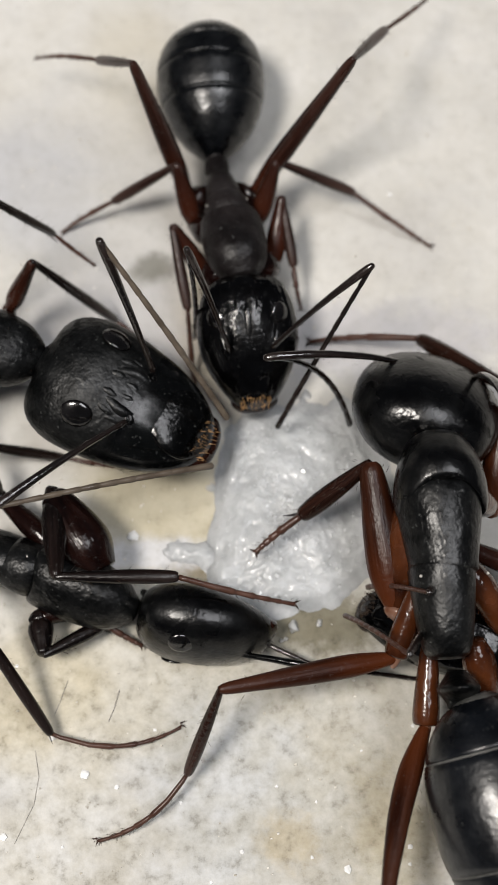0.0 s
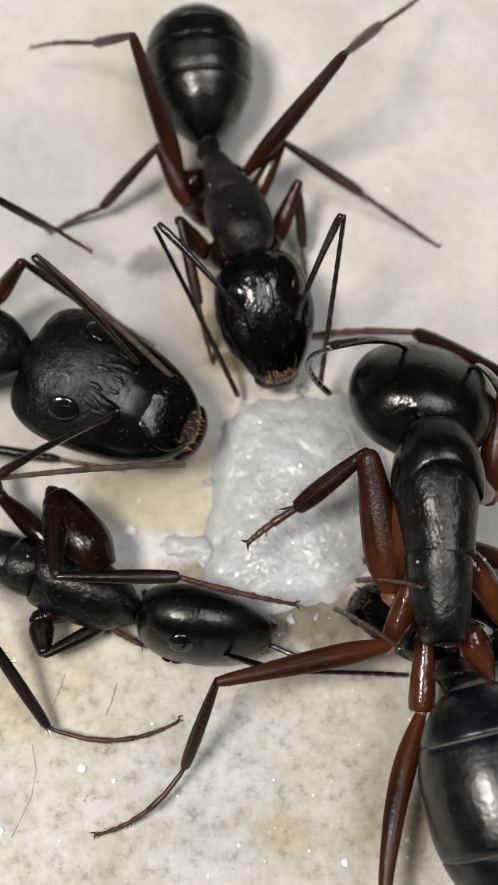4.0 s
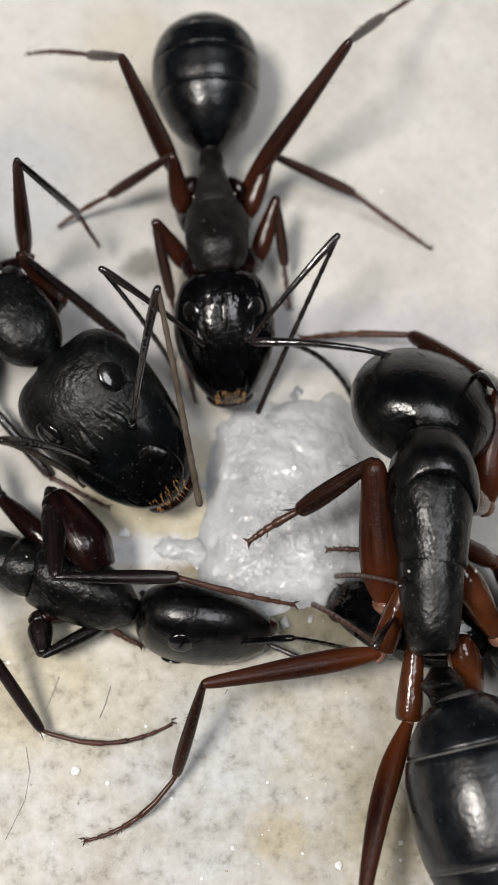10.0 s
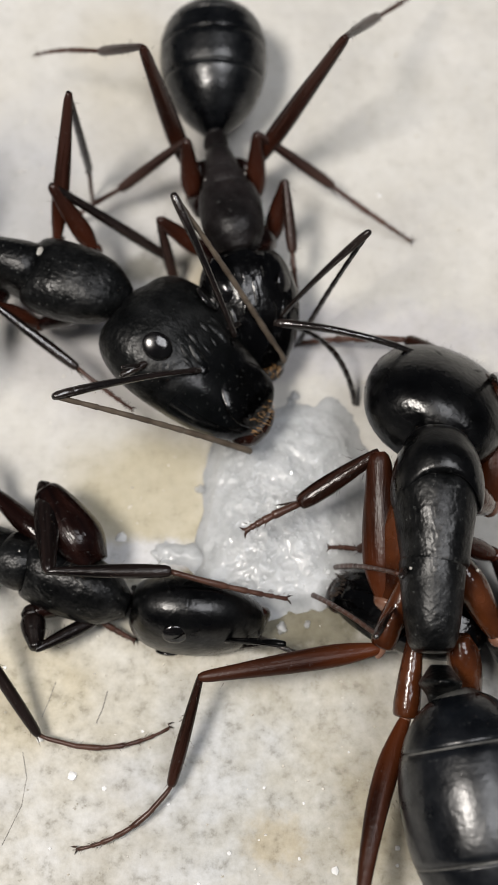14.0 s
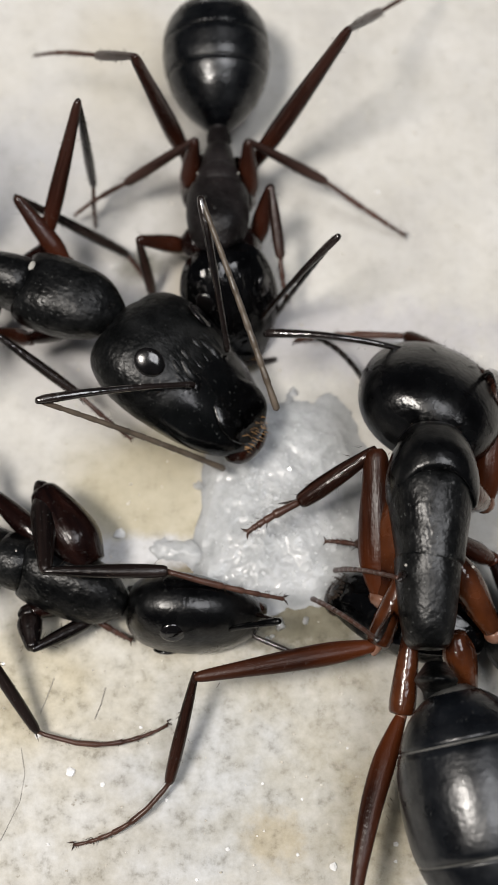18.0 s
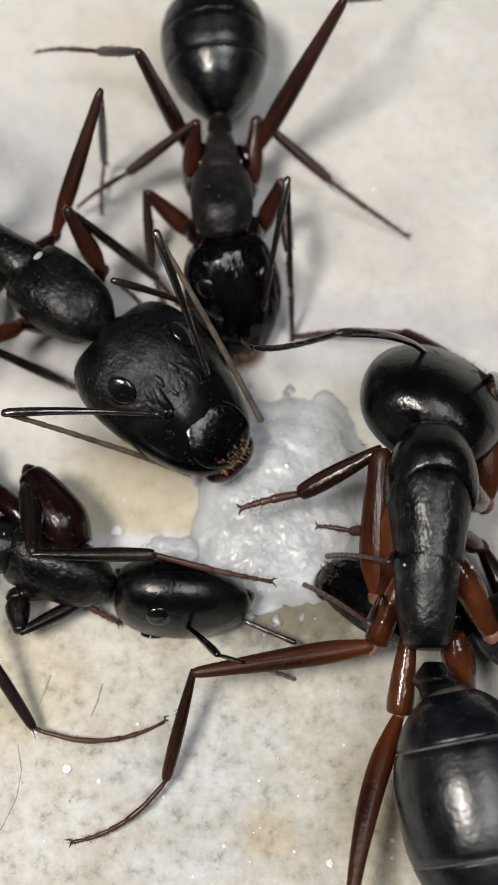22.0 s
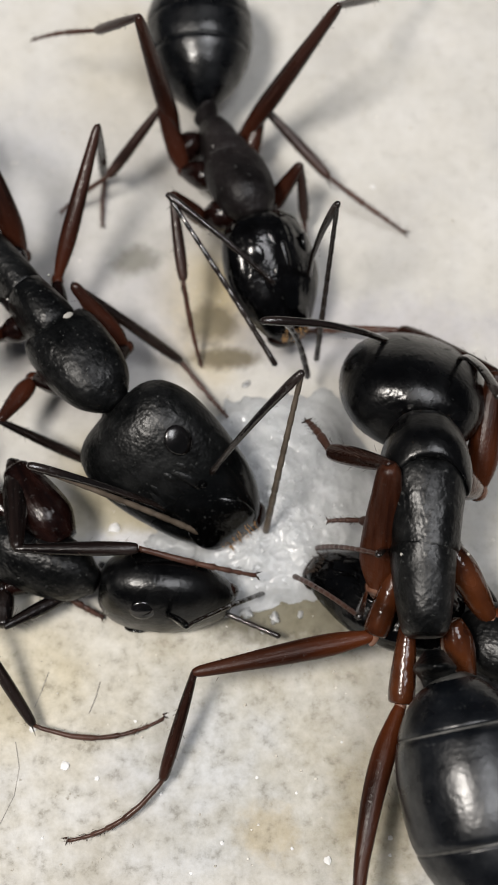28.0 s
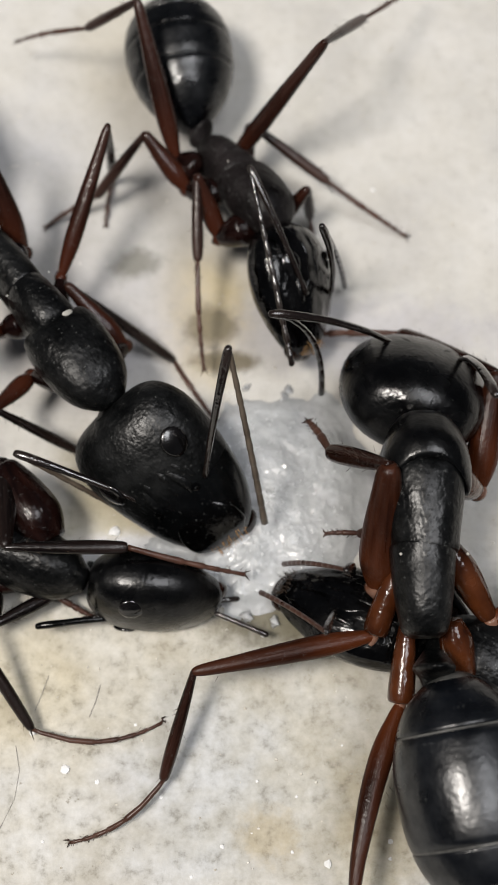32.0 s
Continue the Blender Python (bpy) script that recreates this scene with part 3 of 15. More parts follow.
def tarsus_mesh(l, r, bow):
    """The long first joint, four short ones and two claws, curling slightly down at the tip."""
    bm = bmesh.new()
    cuts = [0, 0.46, 0.63, 0.76, 0.85, 0.97]
    rings = []
    for k in range(5):
        a, b2 = cuts[k], cuts[k + 1]
        w = r * (1 - 0.08 * k)
        for u, q in ((a, 0.72), (a + 0.15 * (b2 - a), 0.78), (a + 0.6 * (b2 - a), 0.86), (a + 0.92 * (b2 - a), 1.0), (b2 - 0.004, 0.85)):
            rings.append((u * l, q * w, 0.95 * q * w, 0.95 * q * w, bow * l * 4 * u * (1 - u), -0.12 * l * max(0, u - 0.4) ** 2))
    loft(bm, rings, 8)
    for side in (-1, 1):
        spike(bm, (0.3 * r * side, 0.96 * l, -0.02 * l), (1.5 * r * side, 1.02 * l, -0.05 * l), 0.4 * r)
    return bm


def limb_hairs(l, r, rng, count, length, bow=0.0):
    hb = bmesh.new()
    for _ in range(count):
        y = rng.uniform(0.1, 1.0) * l
        a = rng.uniform(0, 2 * math.pi)
        u = y / l
        p = Vector((math.cos(a) * r * 0.8 + bow * l * 4 * u * (1 - u), y, math.sin(a) * r * 0.7))
        q = p + Vector((math.cos(a), 0.9, math.sin(a))).normalized() * length * rng.uniform(0.6, 1.2)
        spike(hb, p, q, 0.007)
    return hb


def build_leg(root, rng, leg, mats):
    """leg: coxa base and hip in the thorax's space, lengths and thickness. Returns femur, tibia, tarsus, coxa."""
    base, hip, (lf, lt, ls), r = Vector(leg["base"]), Vector(leg["hip"]), leg["lengths"], leg["r"]
    d = hip - base
    bm = bmesh.new()
    n = d.length
    c = leg["coxa"]
    cup = mats[0] is LEG_ORANGE and c < 0.25
    profile = ((-0.05, 0.62), (0.30, 0.92), (0.72, 1.14), (0.90, 1.15), (0.975, 1.0), (0.985, 0.5)) if cup else ((-0.05, 0.7), (0.25, 1.12), (0.6, 0.98), (0.95, 0.62), (1.04, 0.35))
    tube(bm, [(0, u * n, 0, k * c, k * c) for u, k in profile], 14)
    q = d.to_track_quat("Y", "Z").to_matrix().to_4x4()
    coxa = part("coxa", bm, mats[0], root, "", Matrix.Translation(base * MM) @ q)
    bm = bmesh.new()
    e = (0.42 if cup else 0.62) * r + 0.02
    tube(bm, [(0, 0, 0, 0.3 * c, 0.3 * c), (0, 0.08, 0, e, e), (0, 0.24, 0, 0.9 * e, 0.9 * e), (0, 0.36, 0, 0.2 * r, 0.2 * r)], 12)
    part("trochanter", bm, TROCHANTER if mats[0] is LEG_ORANGE else mats[1], coxa, "", at(0, n - 0.14, 0))
    femur = part("femur", femur_mesh(lf, r, leg.get("curve", 0.0)), mats[1], root)
    tibia = part("tibia", tibia_mesh(lt, (0.62 if r < 0.35 else 0.50) * r), mats[2], root)
    tarsus = part("tarsus", tarsus_mesh(ls, (0.22 if r > 0.42 else 0.29) * r, leg["bow"]), mats[3], root)
    part("bristles", limb_hairs(lf, r, rng, 10, 0.14), HAIR, femur)
    part("bristles", limb_hairs(lt, 0.6 * r, rng, 26, 0.16), HAIR, tibia)
    part("bristles", limb_hairs(ls, 0.28 * r, rng, 44, 0.09, leg["bow"]), HAIR, tarsus)
    sp = bmesh.new()
    big = 1.7 if r > 0.42 else 1.0
    spike(sp, (0, 0.95 * lt, -0.3 * r), (0.42 * r * big, lt + 0.30 * big, -0.55 * r), 0.045 * big)
    part("tibial_spur", sp, LEG_ORANGE, tibia, "pointed amber spur")
    return femur, tibia, tarsus, coxa


def scape_mesh(l, r, bow):
    bm = bmesh.new()
    return tube(bm, [(0, l * u, bow * l * 4 * u * (1 - u), r * k, r * k) for u, k in ((0, 0.7), (0.04, 0.9), (0.12, 0.72), (0.35, 0.8), (0.65, 0.95), (0.9, 1.15), (0.99, 0.95), (1.01, 0.4))], 10)


def funiculus_mesh(l, r, bow, aside=0.0):
    """Eleven beads, the first long, the last pointed."""
    bm = bmesh.new()
    cuts = np.concatenate([[0], np.cumsum([1.5] + [1] * 9 + [1.5])])
    cuts = cuts / cuts[-1]
    rings = []
    for a, b2 in zip(cuts, cuts[1:]):
        for u, k in ((a, 0.8), (a + 0.12 * (b2 - a), 0.88), (a + 0.5 * (b2 - a), 0.95), (a + 0.88 * (b2 - a), 1.0), (b2 - 0.004, 0.84 if b2 < 1 else 0.35)):
            w = r * k * (0.85 + 0.3 * u)
            rings.append((l * u, w, w, w, -aside * l * 4 * u * (1 - u), bow * l * 4 * u * (1 - u)))
    return loft(bm, rings, 8)


def build_ant(label, head, thorax, gaster, antenna, legs, mats, seed, plates):
    """An ant about its thorax. Returns the parts that move by themselves."""
    rng = random.Random(seed)
    root = tagged(new("ant"), label, "ant", "ants feeding at the sugar lump")
    build_mesosoma(root, *thorax, mats["thorax"], rng, plates)
    out = {"root": root, "head": build_head(root, *head, mats["head"], rng, mats["mouth"], 0.6 if plates is MESO_BROAD and mats["mouth"] is HAIR else 0.0)}
    out["gaster"] = build_gaster(root, *gaster, rng, mats["gaster"], 0.62 if plates is MESO_LONG else 1.0)
    ls, lf, r, bow = antenna
    out["scapes"] = [part("antenna_scape", scape_mesh(ls, r, bow), mats["scape"], root) for _ in range(2)]
    out["funiculi"] = [part("antenna_funiculus", funiculus_mesh(lf, r * 0.8, bow * 0.5, 0.13 if plates is MESO_LONG else 0.0), mats["funiculus"], root, "jointed grey-brown antenna whip") for _ in range(2)]
    for ob in out["scapes"]:
        part("bristles", limb_hairs(ls, r * 0.9, rng, 18, 0.07), HAIR, ob)
    out["legs"] = [build_leg(root, rng, leg, mats["legs"]) for leg in legs]
    return out


DARK_LEGS = (LEG_MAROON, LEG_RED, LEG_ROSY, TARSUS)
BLACK_LEGS = (LEG_MAROON, LEG_BLACK, LEG_BLACK, TARSUS)
BROWN_LEGS = (LEG_MAROON, LEG_RED, LEG_DARK, TARSUS)
AMBER_LEGS = (LEG_ORANGE, LEG_AMBER, LEG_BROWN, TARSUS)


# ---- ground and food ----
def ground_z(x, y):
    """Height of the uneven stone."""
    p = Vector((x, y, 0))
    return 0.05 * noise.noise(p * 0.45) + 0.035 * noise.noise(p * 1.6 + Vector((7, 3, 0))) + 0.012 * noise.noise(p * 5.5) - 0.03


def paving():
    """One sheet of worn stone, finely uneven where the ants stand and running on far past them."""
    near = np.linspace(-16, 16, 200)
    far = np.array([20, 30, 50, 90, 200, 500, 1200, 3000])
    xs = np.concatenate([-far[::-1], near, far])
    bm = bmesh.new()
    grid = []
    for y in xs:
        row = []
        for x in xs:
            z = ground_z(x, y) if abs(x) < 16 and abs(y) < 16 else -0.03
            row.append(bm.verts.new((x, y, z)))
        grid.append(row)
    for r0, r1 in zip(grid, grid[1:]):
        for i in range(len(xs) - 1):
            bm.faces.new((r0[i], r0[i + 1], r1[i + 1], r1[i]))
    return tagged(part("ground", bm, STONE), "pale worn stone paving with sandy patches", "paving", "", "structure")


def sugar_lump(cx, cy):
    """A low, wet, crumbly heap with a ragged edge."""
    bm = bmesh.new()
    rings, n = 90, 260
    centre = bm.verts.new((0, 0, 0.41))
    rows = []
    for j in range(1, rings + 1):
        u = j / rings
        row = []
        for i in range(n):
            a = 2 * math.pi * i / n
            c, s = math.cos(a), math.sin(a)
            edge = Vector((math.copysign(abs(c) ** 0.74, c) * 1.62, math.copysign(abs(s) ** 0.74, s) * 2.62, 0))
            edge.x *= 1 + 0.30 * max(0.0, c) ** 0.7
            edge *= 1 + 0.26 * max(0.0, math.cos(a - math.radians(207))) ** 14 + 0.13 * max(0.0, math.cos(a - math.radians(40))) ** 8 + 0.07 * max(0.0, math.cos(a - math.radians(112))) ** 10
            ragged = 0.20 * noise.noise(Vector((c * 1.5, s * 1.5, 4.0))) + 0.08 * noise.noise(Vector((c * 4, s * 4, 9.0))) + 0.03 * noise.noise(Vector((c * 12, s * 12, 2.0)))
            p = edge * u * (1 + ragged * u ** 3)
            h = 0.40 * (1 - u ** 3) + 0.08 * noise.noise(p * 1.6) + 0.05 * noise.noise(p * 3.3) + 0.022 * noise.noise(p * 8) + 0.010 * noise.noise(p * 17)
            h = h * min(1, (1 - u) * 5) - 0.05 * u
            row.append(bm.verts.new((p.x, p.y, h)))
        rows.append(row)
    for i in range(n):
        bm.faces.new((centre, rows[0][i], rows[0][(i + 1) % n]))
    for r0, r1 in zip(rows, rows[1:]):
        for i in range(n):
            bm.faces.new((r0[i], r1[i], r1[(i + 1) % n], r0[(i + 1) % n]))
    lump = tagged(part("sugar_lump", bm, FOOD, None, "", at(cx, cy, 0)), "wet translucent white lump of crumbling sugar on the stone", "food")
    rng = random.Random(5)
    for k in range(16):
        a = rng.uniform(0, 6.2832)
        u = rng.uniform(0.93, 1.06)
        r = rng.uniform(0.04, 0.11)
        bm = bmesh.new()
        bmesh.ops.create_icosphere(bm, subdivisions=3, radius=r)
        for v in bm.verts:
            v.co *= 1 + 1.1 * noise.noise(v.co * 9 + Vector((k, 0, 0))) + 0.5 * noise.noise(v.co * 25)
            v.co.z *= 0.35
        part("crumb", bm, FOOD, lump, "", at(1.68 * u * math.cos(a), 2.72 * u * math.sin(a), -0.01, 0, 0, rng.uniform(0, 360)))
    bm = bmesh.new()
    bmesh.ops.create_grid(bm, x_segments=70, y_segments=40, size=1.0)
    for v in bm.verts:
        x, y = v.co.x, v.co.y
        fall = 1 - (x * x + y * y) ** 0.5 + 0.35 * noise.noise(Vector((x * 2.2, y * 1.2, 3))) + 0.12 * noise.noise(Vector((x * 6, y * 3, 1)))
        v.co.z = min(0.14, 0.22 * fall - 0.06) + 0.02 * noise.noise(Vector((x * 9, y * 4, 5)))
        v.co.x, v.co.y = 1.15 * x, 0.42 * y
    part("spill", bm, FOOD, lump, "thin wet smear at the lump's foot", at(-1.85, -1.0, -0.03, 0, 0, -12))
    top = [v.co.copy() / MM for v in lump.data.vertices if v.co.z > 0.12 * MM]
    bm = bmesh.new()
    for _ in range(420):
        p, r = rng.choice(top), rng.uniform(0.012, 0.036) * rng.uniform(0.5, 1.0)
        m = Matrix.Translation(p - Vector((0, 0, 0.3 * r))) @ Euler([rng.uniform(0, 3) for _ in range(3)]).to_matrix().to_4x4() @ Matrix.Diagonal((r, r * rng.uniform(0.6, 1.4), r, 1))
        bmesh.ops.create_cube(bm, size=2.0, matrix=m)
    part("sugar_crust", bm, SUGAR, lump, "fine glinting crust of sugar", None, False)
    return lump


def grit(spots):
    """Loose bright grains, each a small faceted chip on the stone."""
    rng = random.Random(11)
    for x, y, r in spots:
        bm = bmesh.new()
        bmesh.ops.create_icosphere(bm, subdivisions=1, radius=0.85 * r)
        for v in bm.verts:
            v.co *= rng.uniform(0.75, 1.2)
            v.co.z *= 0.6
        ob = part("sand_grain", bm, CRYSTAL, None, "", at(x, y, ground_z(x, y) + 0.2 * r), False)
        tagged(ob, "tiny bright white grain lying on the stone", "grain", "bright grains on the stone")


def scatter():
    """Fine grit between the grains, too small to tell apart."""
    rng = random.Random(21)
    bm = bmesh.new()
    for _ in range(420):
        x, y, r = rng.uniform(-6, 6), rng.uniform(-11, 11), rng.uniform(0.012, 0.032)
        m = Matrix.Translation((x, y, ground_z(x, y) + 0.2 * r)) @ Euler((rng.uniform(0, 3), rng.uniform(0, 3), 0)).to_matrix().to_4x4() @ Matrix.Diagonal((r, r * 0.8, r * 0.7, 1))
        bmesh.ops.create_cube(bm, size=1.7, matrix=m)
    tagged(part("grit", bm, GRIT, None, "", None, False), "fine sandy grit strewn over the pale stone", "grit", "", "stuff")


def fibre(pts, r, label):
    bm = bmesh.new()
    rows = []
    for i, (x, y) in enumerate(pts):
        d = Vector((pts[min(i + 1, len(pts) - 1)][0] - pts[max(i - 1, 0)][0], pts[min(i + 1, len(pts) - 1)][1] - pts[max(i - 1, 0)][1], 0)).normalized()
        side = Vector((-d.y, d.x, 0))
        rows.append([bm.verts.new(Vector((x, y, ground_z(x, y) + r + 0.004)) + r * (side * math.cos(a) + Vector((0, 0, 1)) * math.sin(a))) for a in (0, 1.571, 3.142, 4.712)])
    for r0, r1 in zip(rows, rows[1:]):
        for i in range(4):
            bm.faces.new((r0[i], r0[(i + 1) % 4], r1[(i + 1) % 4], r1[i]))
    tagged(part("fibre", bm, FIBRE), label, "fibre")


ground = paving()
lump = sugar_lump(0.78, -1.58)


ant_upper = build_ant("black ant with reddish-brown legs feeding head down at the sugar lump", head=(3.1, 2.2), thorax=(3.0, 0.73), gaster=(3.54, 1.26), antenna=(2.95, 4.3, 0.075, 0.04), mats={"thorax": CUTICLE_BROWN, "head": CUTICLE_FACE, "gaster": CUTICLE_GASTER, "scape": LEG_DARK, "funiculus": LEG_DARK, "legs": DARK_LEGS, "mouth": GOLD}, seed=1, plates=MESO_BROAD, legs=[
    {"base": (0.36, 0.45, -0.36), "hip": (0.71, 0, -0.39), "lengths": (3.53, 1.92, 2.39), "r": 0.22, "coxa": 0.34, "bow": 0.02},
    {"base": (0.36, 1.35, -0.36), "hip": (0.72, 0.67, -0.71), "lengths": (1.57, 2.01, 1.51), "r": 0.23, "coxa": 0.30, "bow": 0.02},
    {"base": (0.36, 2.46, -0.36), "hip": (0.66, 2.06, -1.01), "lengths": (1.52, 1.85, 2.49), "r": 0.22, "coxa": 0.34, "bow": 0.02},
    {"base": (-0.36, 0.45, -0.36), "hip": (-0.69, 0.26, -0.46), "lengths": (4.29, 2.81, 2.56), "r": 0.22, "coxa": 0.34, "bow": 0.02},
    {"base": (-0.36, 1.35, -0.36), "hip": (-0.67, 0.93, -0.78), "lengths": (1.62, 2.21, 2.29), "r": 0.23, "coxa": 0.30, "bow": 0.02},
    {"base": (-0.36, 2.46, -0.36), "hip": (-0.81, 2.06, -1.01), "lengths": (1.6, 1.57, 1.01), "r": 0.22, "coxa": 0.34, "bow": 0.02}])
ant_major = build_ant("large dull-black ant with broad heart-shaped head over the sugar", head=(4.3, 2.9), thorax=(5.2, 0.84), gaster=(5.0, 1.5), antenna=(3.25, 4.6, 0.085, 0.05), mats={"thorax": CUTICLE_MATT, "head": CUTICLE_DULL, "gaster": CUTICLE_GASTER, "scape": LEG_DARK, "funiculus": FUNICULUS, "legs": BROWN_LEGS, "mouth": GOLD}, seed=2, plates=MESO, legs=[
    {"base": (-0.4, 2.6, -0.4), "hip": (-1.26, 2.81, -0.65), "lengths": (3.41, 3.21, 1.2), "r": 0.19, "coxa": 0.19, "bow": 0.02},
    {"base": (-0.4, 4.16, -0.4), "hip": (-1.24, 3.87, -0.77), "lengths": (1.82, 3.11, 1.82), "r": 0.22, "coxa": 0.22, "bow": 0.02},
    {"base": (0.4, 4.16, -0.4), "hip": (0.75, 3.25, -0.96), "lengths": (1.3, 2.22, 1.51), "r": 0.21, "coxa": 0.21, "bow": 0.02},
    {"base": (0.4, 2.34, -0.4), "hip": (0.62, 1.99, -0.94), "lengths": (2.46, 2.71, 1.7), "r": 0.26, "coxa": 0.26, "bow": 0.02},
    {"base": (-0.4, 0.78, -0.4), "hip": (-0.72, 0.76, -0.63), "lengths": (3.02, 5.42, 2.76), "r": 0.27, "coxa": 0.27, "bow": 0.02},
    {"base": (0.4, 0.78, -0.4), "hip": (0.68, 1.48, -0.84), "lengths": (2.8, 3.76, 1.83), "r": 0.27, "coxa": 0.27, "bow": 0.02}])
ant_small = build_ant("slender black ant lying low with its head against the sugar", head=(3.0, 2.35), thorax=(4.0, 0.75), gaster=(3.6, 1.1), antenna=(2.4, 4.3, 0.07, 0.06), mats={"thorax": CUTICLE_MATT, "head": CUTICLE_SATIN, "gaster": CUTICLE_GASTER, "scape": CUTICLE_GLOSSY, "funiculus": LEG_DARK, "legs": BLACK_LEGS, "mouth": HAIR}, seed=3, plates=MESO_BROAD, legs=[
    {"base": (-0.44, 2.95, -0.15), "hip": (-1.29, 1.51, -0.71), "lengths": (2, 2.42, 2.61), "r": 0.26, "coxa": 0.52, "bow": 0.02},
    {"base": (0.37, 3.2, -0.37), "hip": (0.85, 2.17, 0.5), "lengths": (0.84, 1.43, 0.97), "r": 0.26, "coxa": 0.26, "bow": 0.02},
    {"base": (0.37, 1.8, -0.37), "hip": (0.45, 0.59, 0.3), "lengths": (1.78, 3.48, 2.76), "r": 0.22, "coxa": 0.22, "bow": 0.13},
    {"base": (-0.37, 1.8, -0.37), "hip": (-0.63, 0.34, -0.9), "lengths": (1.38, 2.75, 1.16), "r": 0.22, "coxa": 0.22, "bow": 0.02},
    {"base": (0.37, 0.4, -0.37), "hip": (0.52, 0.37, 0.37), "lengths": (2.49, 2.79, 1.32), "r": 0.22, "coxa": 0.22, "bow": 0.02}])
ant_right = build_ant("large glossy black ant with amber-brown legs straddling another ant", head=(3.95, 3.15), thorax=(4.4, 1.03), gaster=(4.5, 1.44), antenna=(3.4, 3.4, 0.085, 0.1), mats={"thorax": CUTICLE_MATT, "head": CUTICLE_SATIN, "gaster": CUTICLE_SMOKY, "scape": LEG_DARK, "funiculus": LEG_DARK, "legs": AMBER_LEGS, "mouth": HAIR}, seed=4, plates=MESO_LONG, legs=[
    {"base": (-0.44, 3.52, -0.44), "hip": (-0.9, 1.33, -1.16), "lengths": (3, 1.91, 1.29), "r": 0.45, "coxa": 0.42, "bow": 0.02},
    {"base": (-0.44, 2.02, -0.44), "hip": (-1.04, 0.39, -1.06), "lengths": (3.65, 2.34, 2.33), "r": 0.23, "coxa": 0.23, "bow": -0.11},
    {"base": (-0.44, 0.53, -0.44), "hip": (-0.59, -0.99, -0.7), "lengths": (3.71, 2.71, 1.66), "curve": 0.038, "r": 0.23, "coxa": 0.23, "bow": 0.02},
    {"base": (0.44, 3.52, -0.44), "hip": (1.19, 3.39, -1.4), "lengths": (2.47, 2.8, 2.63), "r": 0.33, "coxa": 0.33, "bow": 0.02},
    {"base": (0.44, 2.02, -0.44), "hip": (1.32, 0.69, -1.19), "lengths": (3.36, 2.84, 1.8), "r": 0.3, "coxa": 0.3, "bow": 0.02},
    {"base": (0.44, 0.53, -0.44), "hip": (0.78, -0.63, -1.04), "lengths": (3.37, 3.23, 1.17), "r": 0.3, "coxa": 0.3, "bow": 0.02}])
ant_beneath = build_ant("black ant crouching beneath a larger one, its jaws at the sugar", head=(3.6, 2.08), thorax=(4.4, 0.85), gaster=(4.5, 1.4), antenna=(2.6, 3.4, 0.068, 0.06), mats={"thorax": CUTICLE_MATT, "head": CUTICLE_FACE, "gaster": CUTICLE_GASTER, "scape": LEG_DARK, "funiculus": TARSUS, "legs": DARK_LEGS, "mouth": HAIR}, seed=6, plates=MESO, legs=[
    {"base": (0.38, 3.52, -0.38), "hip": (1.48, 4.64, -0.14), "lengths": (2.06, 1.81, 0.71), "r": 0.22, "coxa": 0.22, "bow": 0.02},
    {"base": (-0.38, 3.52, -0.38), "hip": (-0.52, 3.73, -0.18), "lengths": (1.38, 1.82, 1.08), "r": 0.22, "coxa": 0.22, "bow": 0.02},
    {"base": (0.38, 1.32, -0.38), "hip": (2.31, 2.82, -0.22), "lengths": (1.52, 2.54, 1.36), "r": 0.22, "coxa": 0.22, "bow": 0.02}])


# ---- small things on the stone ----
grit([(-4.04, -6.43, 0.11), (-3.36, -7.18, 0.13), (-2.69, -7.44, 0.07), (-1.94, -6.29, 0.045), (-4.94, -8.42, 0.10), (-1.38, -7.74, 0.05), (-0.14, -8.71, 0.06),
      (-0.75, -9.29, 0.05), (1.97, -9.04, 0.11), (3.23, -8.61, 0.07), (3.21, -8.94, 0.05), (1.26, -8.81, 0.05), (3.38, -6.20, 0.06),
      (-2.51, -2.15, 0.16), (0.56, -7.42, 0.04), (-4.85, -4.97, 0.05), (3.32, 6.23, 0.07), (1.36, -7.73, 0.04), (2.30, -6.71, 0.035), (-3.74, -8.61, 0.045)])
scatter()
fibre([(-4.38, -6.71), (-4.28, -7.22), (-4.35, -7.78), (-4.53, -8.17), (-4.70, -8.55)], 0.006, "thin grey curved hair lying on the stone")
fibre([(-2.69, -5.47), (-2.78, -5.82), (-2.90, -6.12)], 0.010, "short dark fibre stuck to the stone")
fibre([(-3.77, -5.27), (-3.90, -5.68), (-4.02, -6.00)], 0.007, "short grey fibre stuck to the stone")


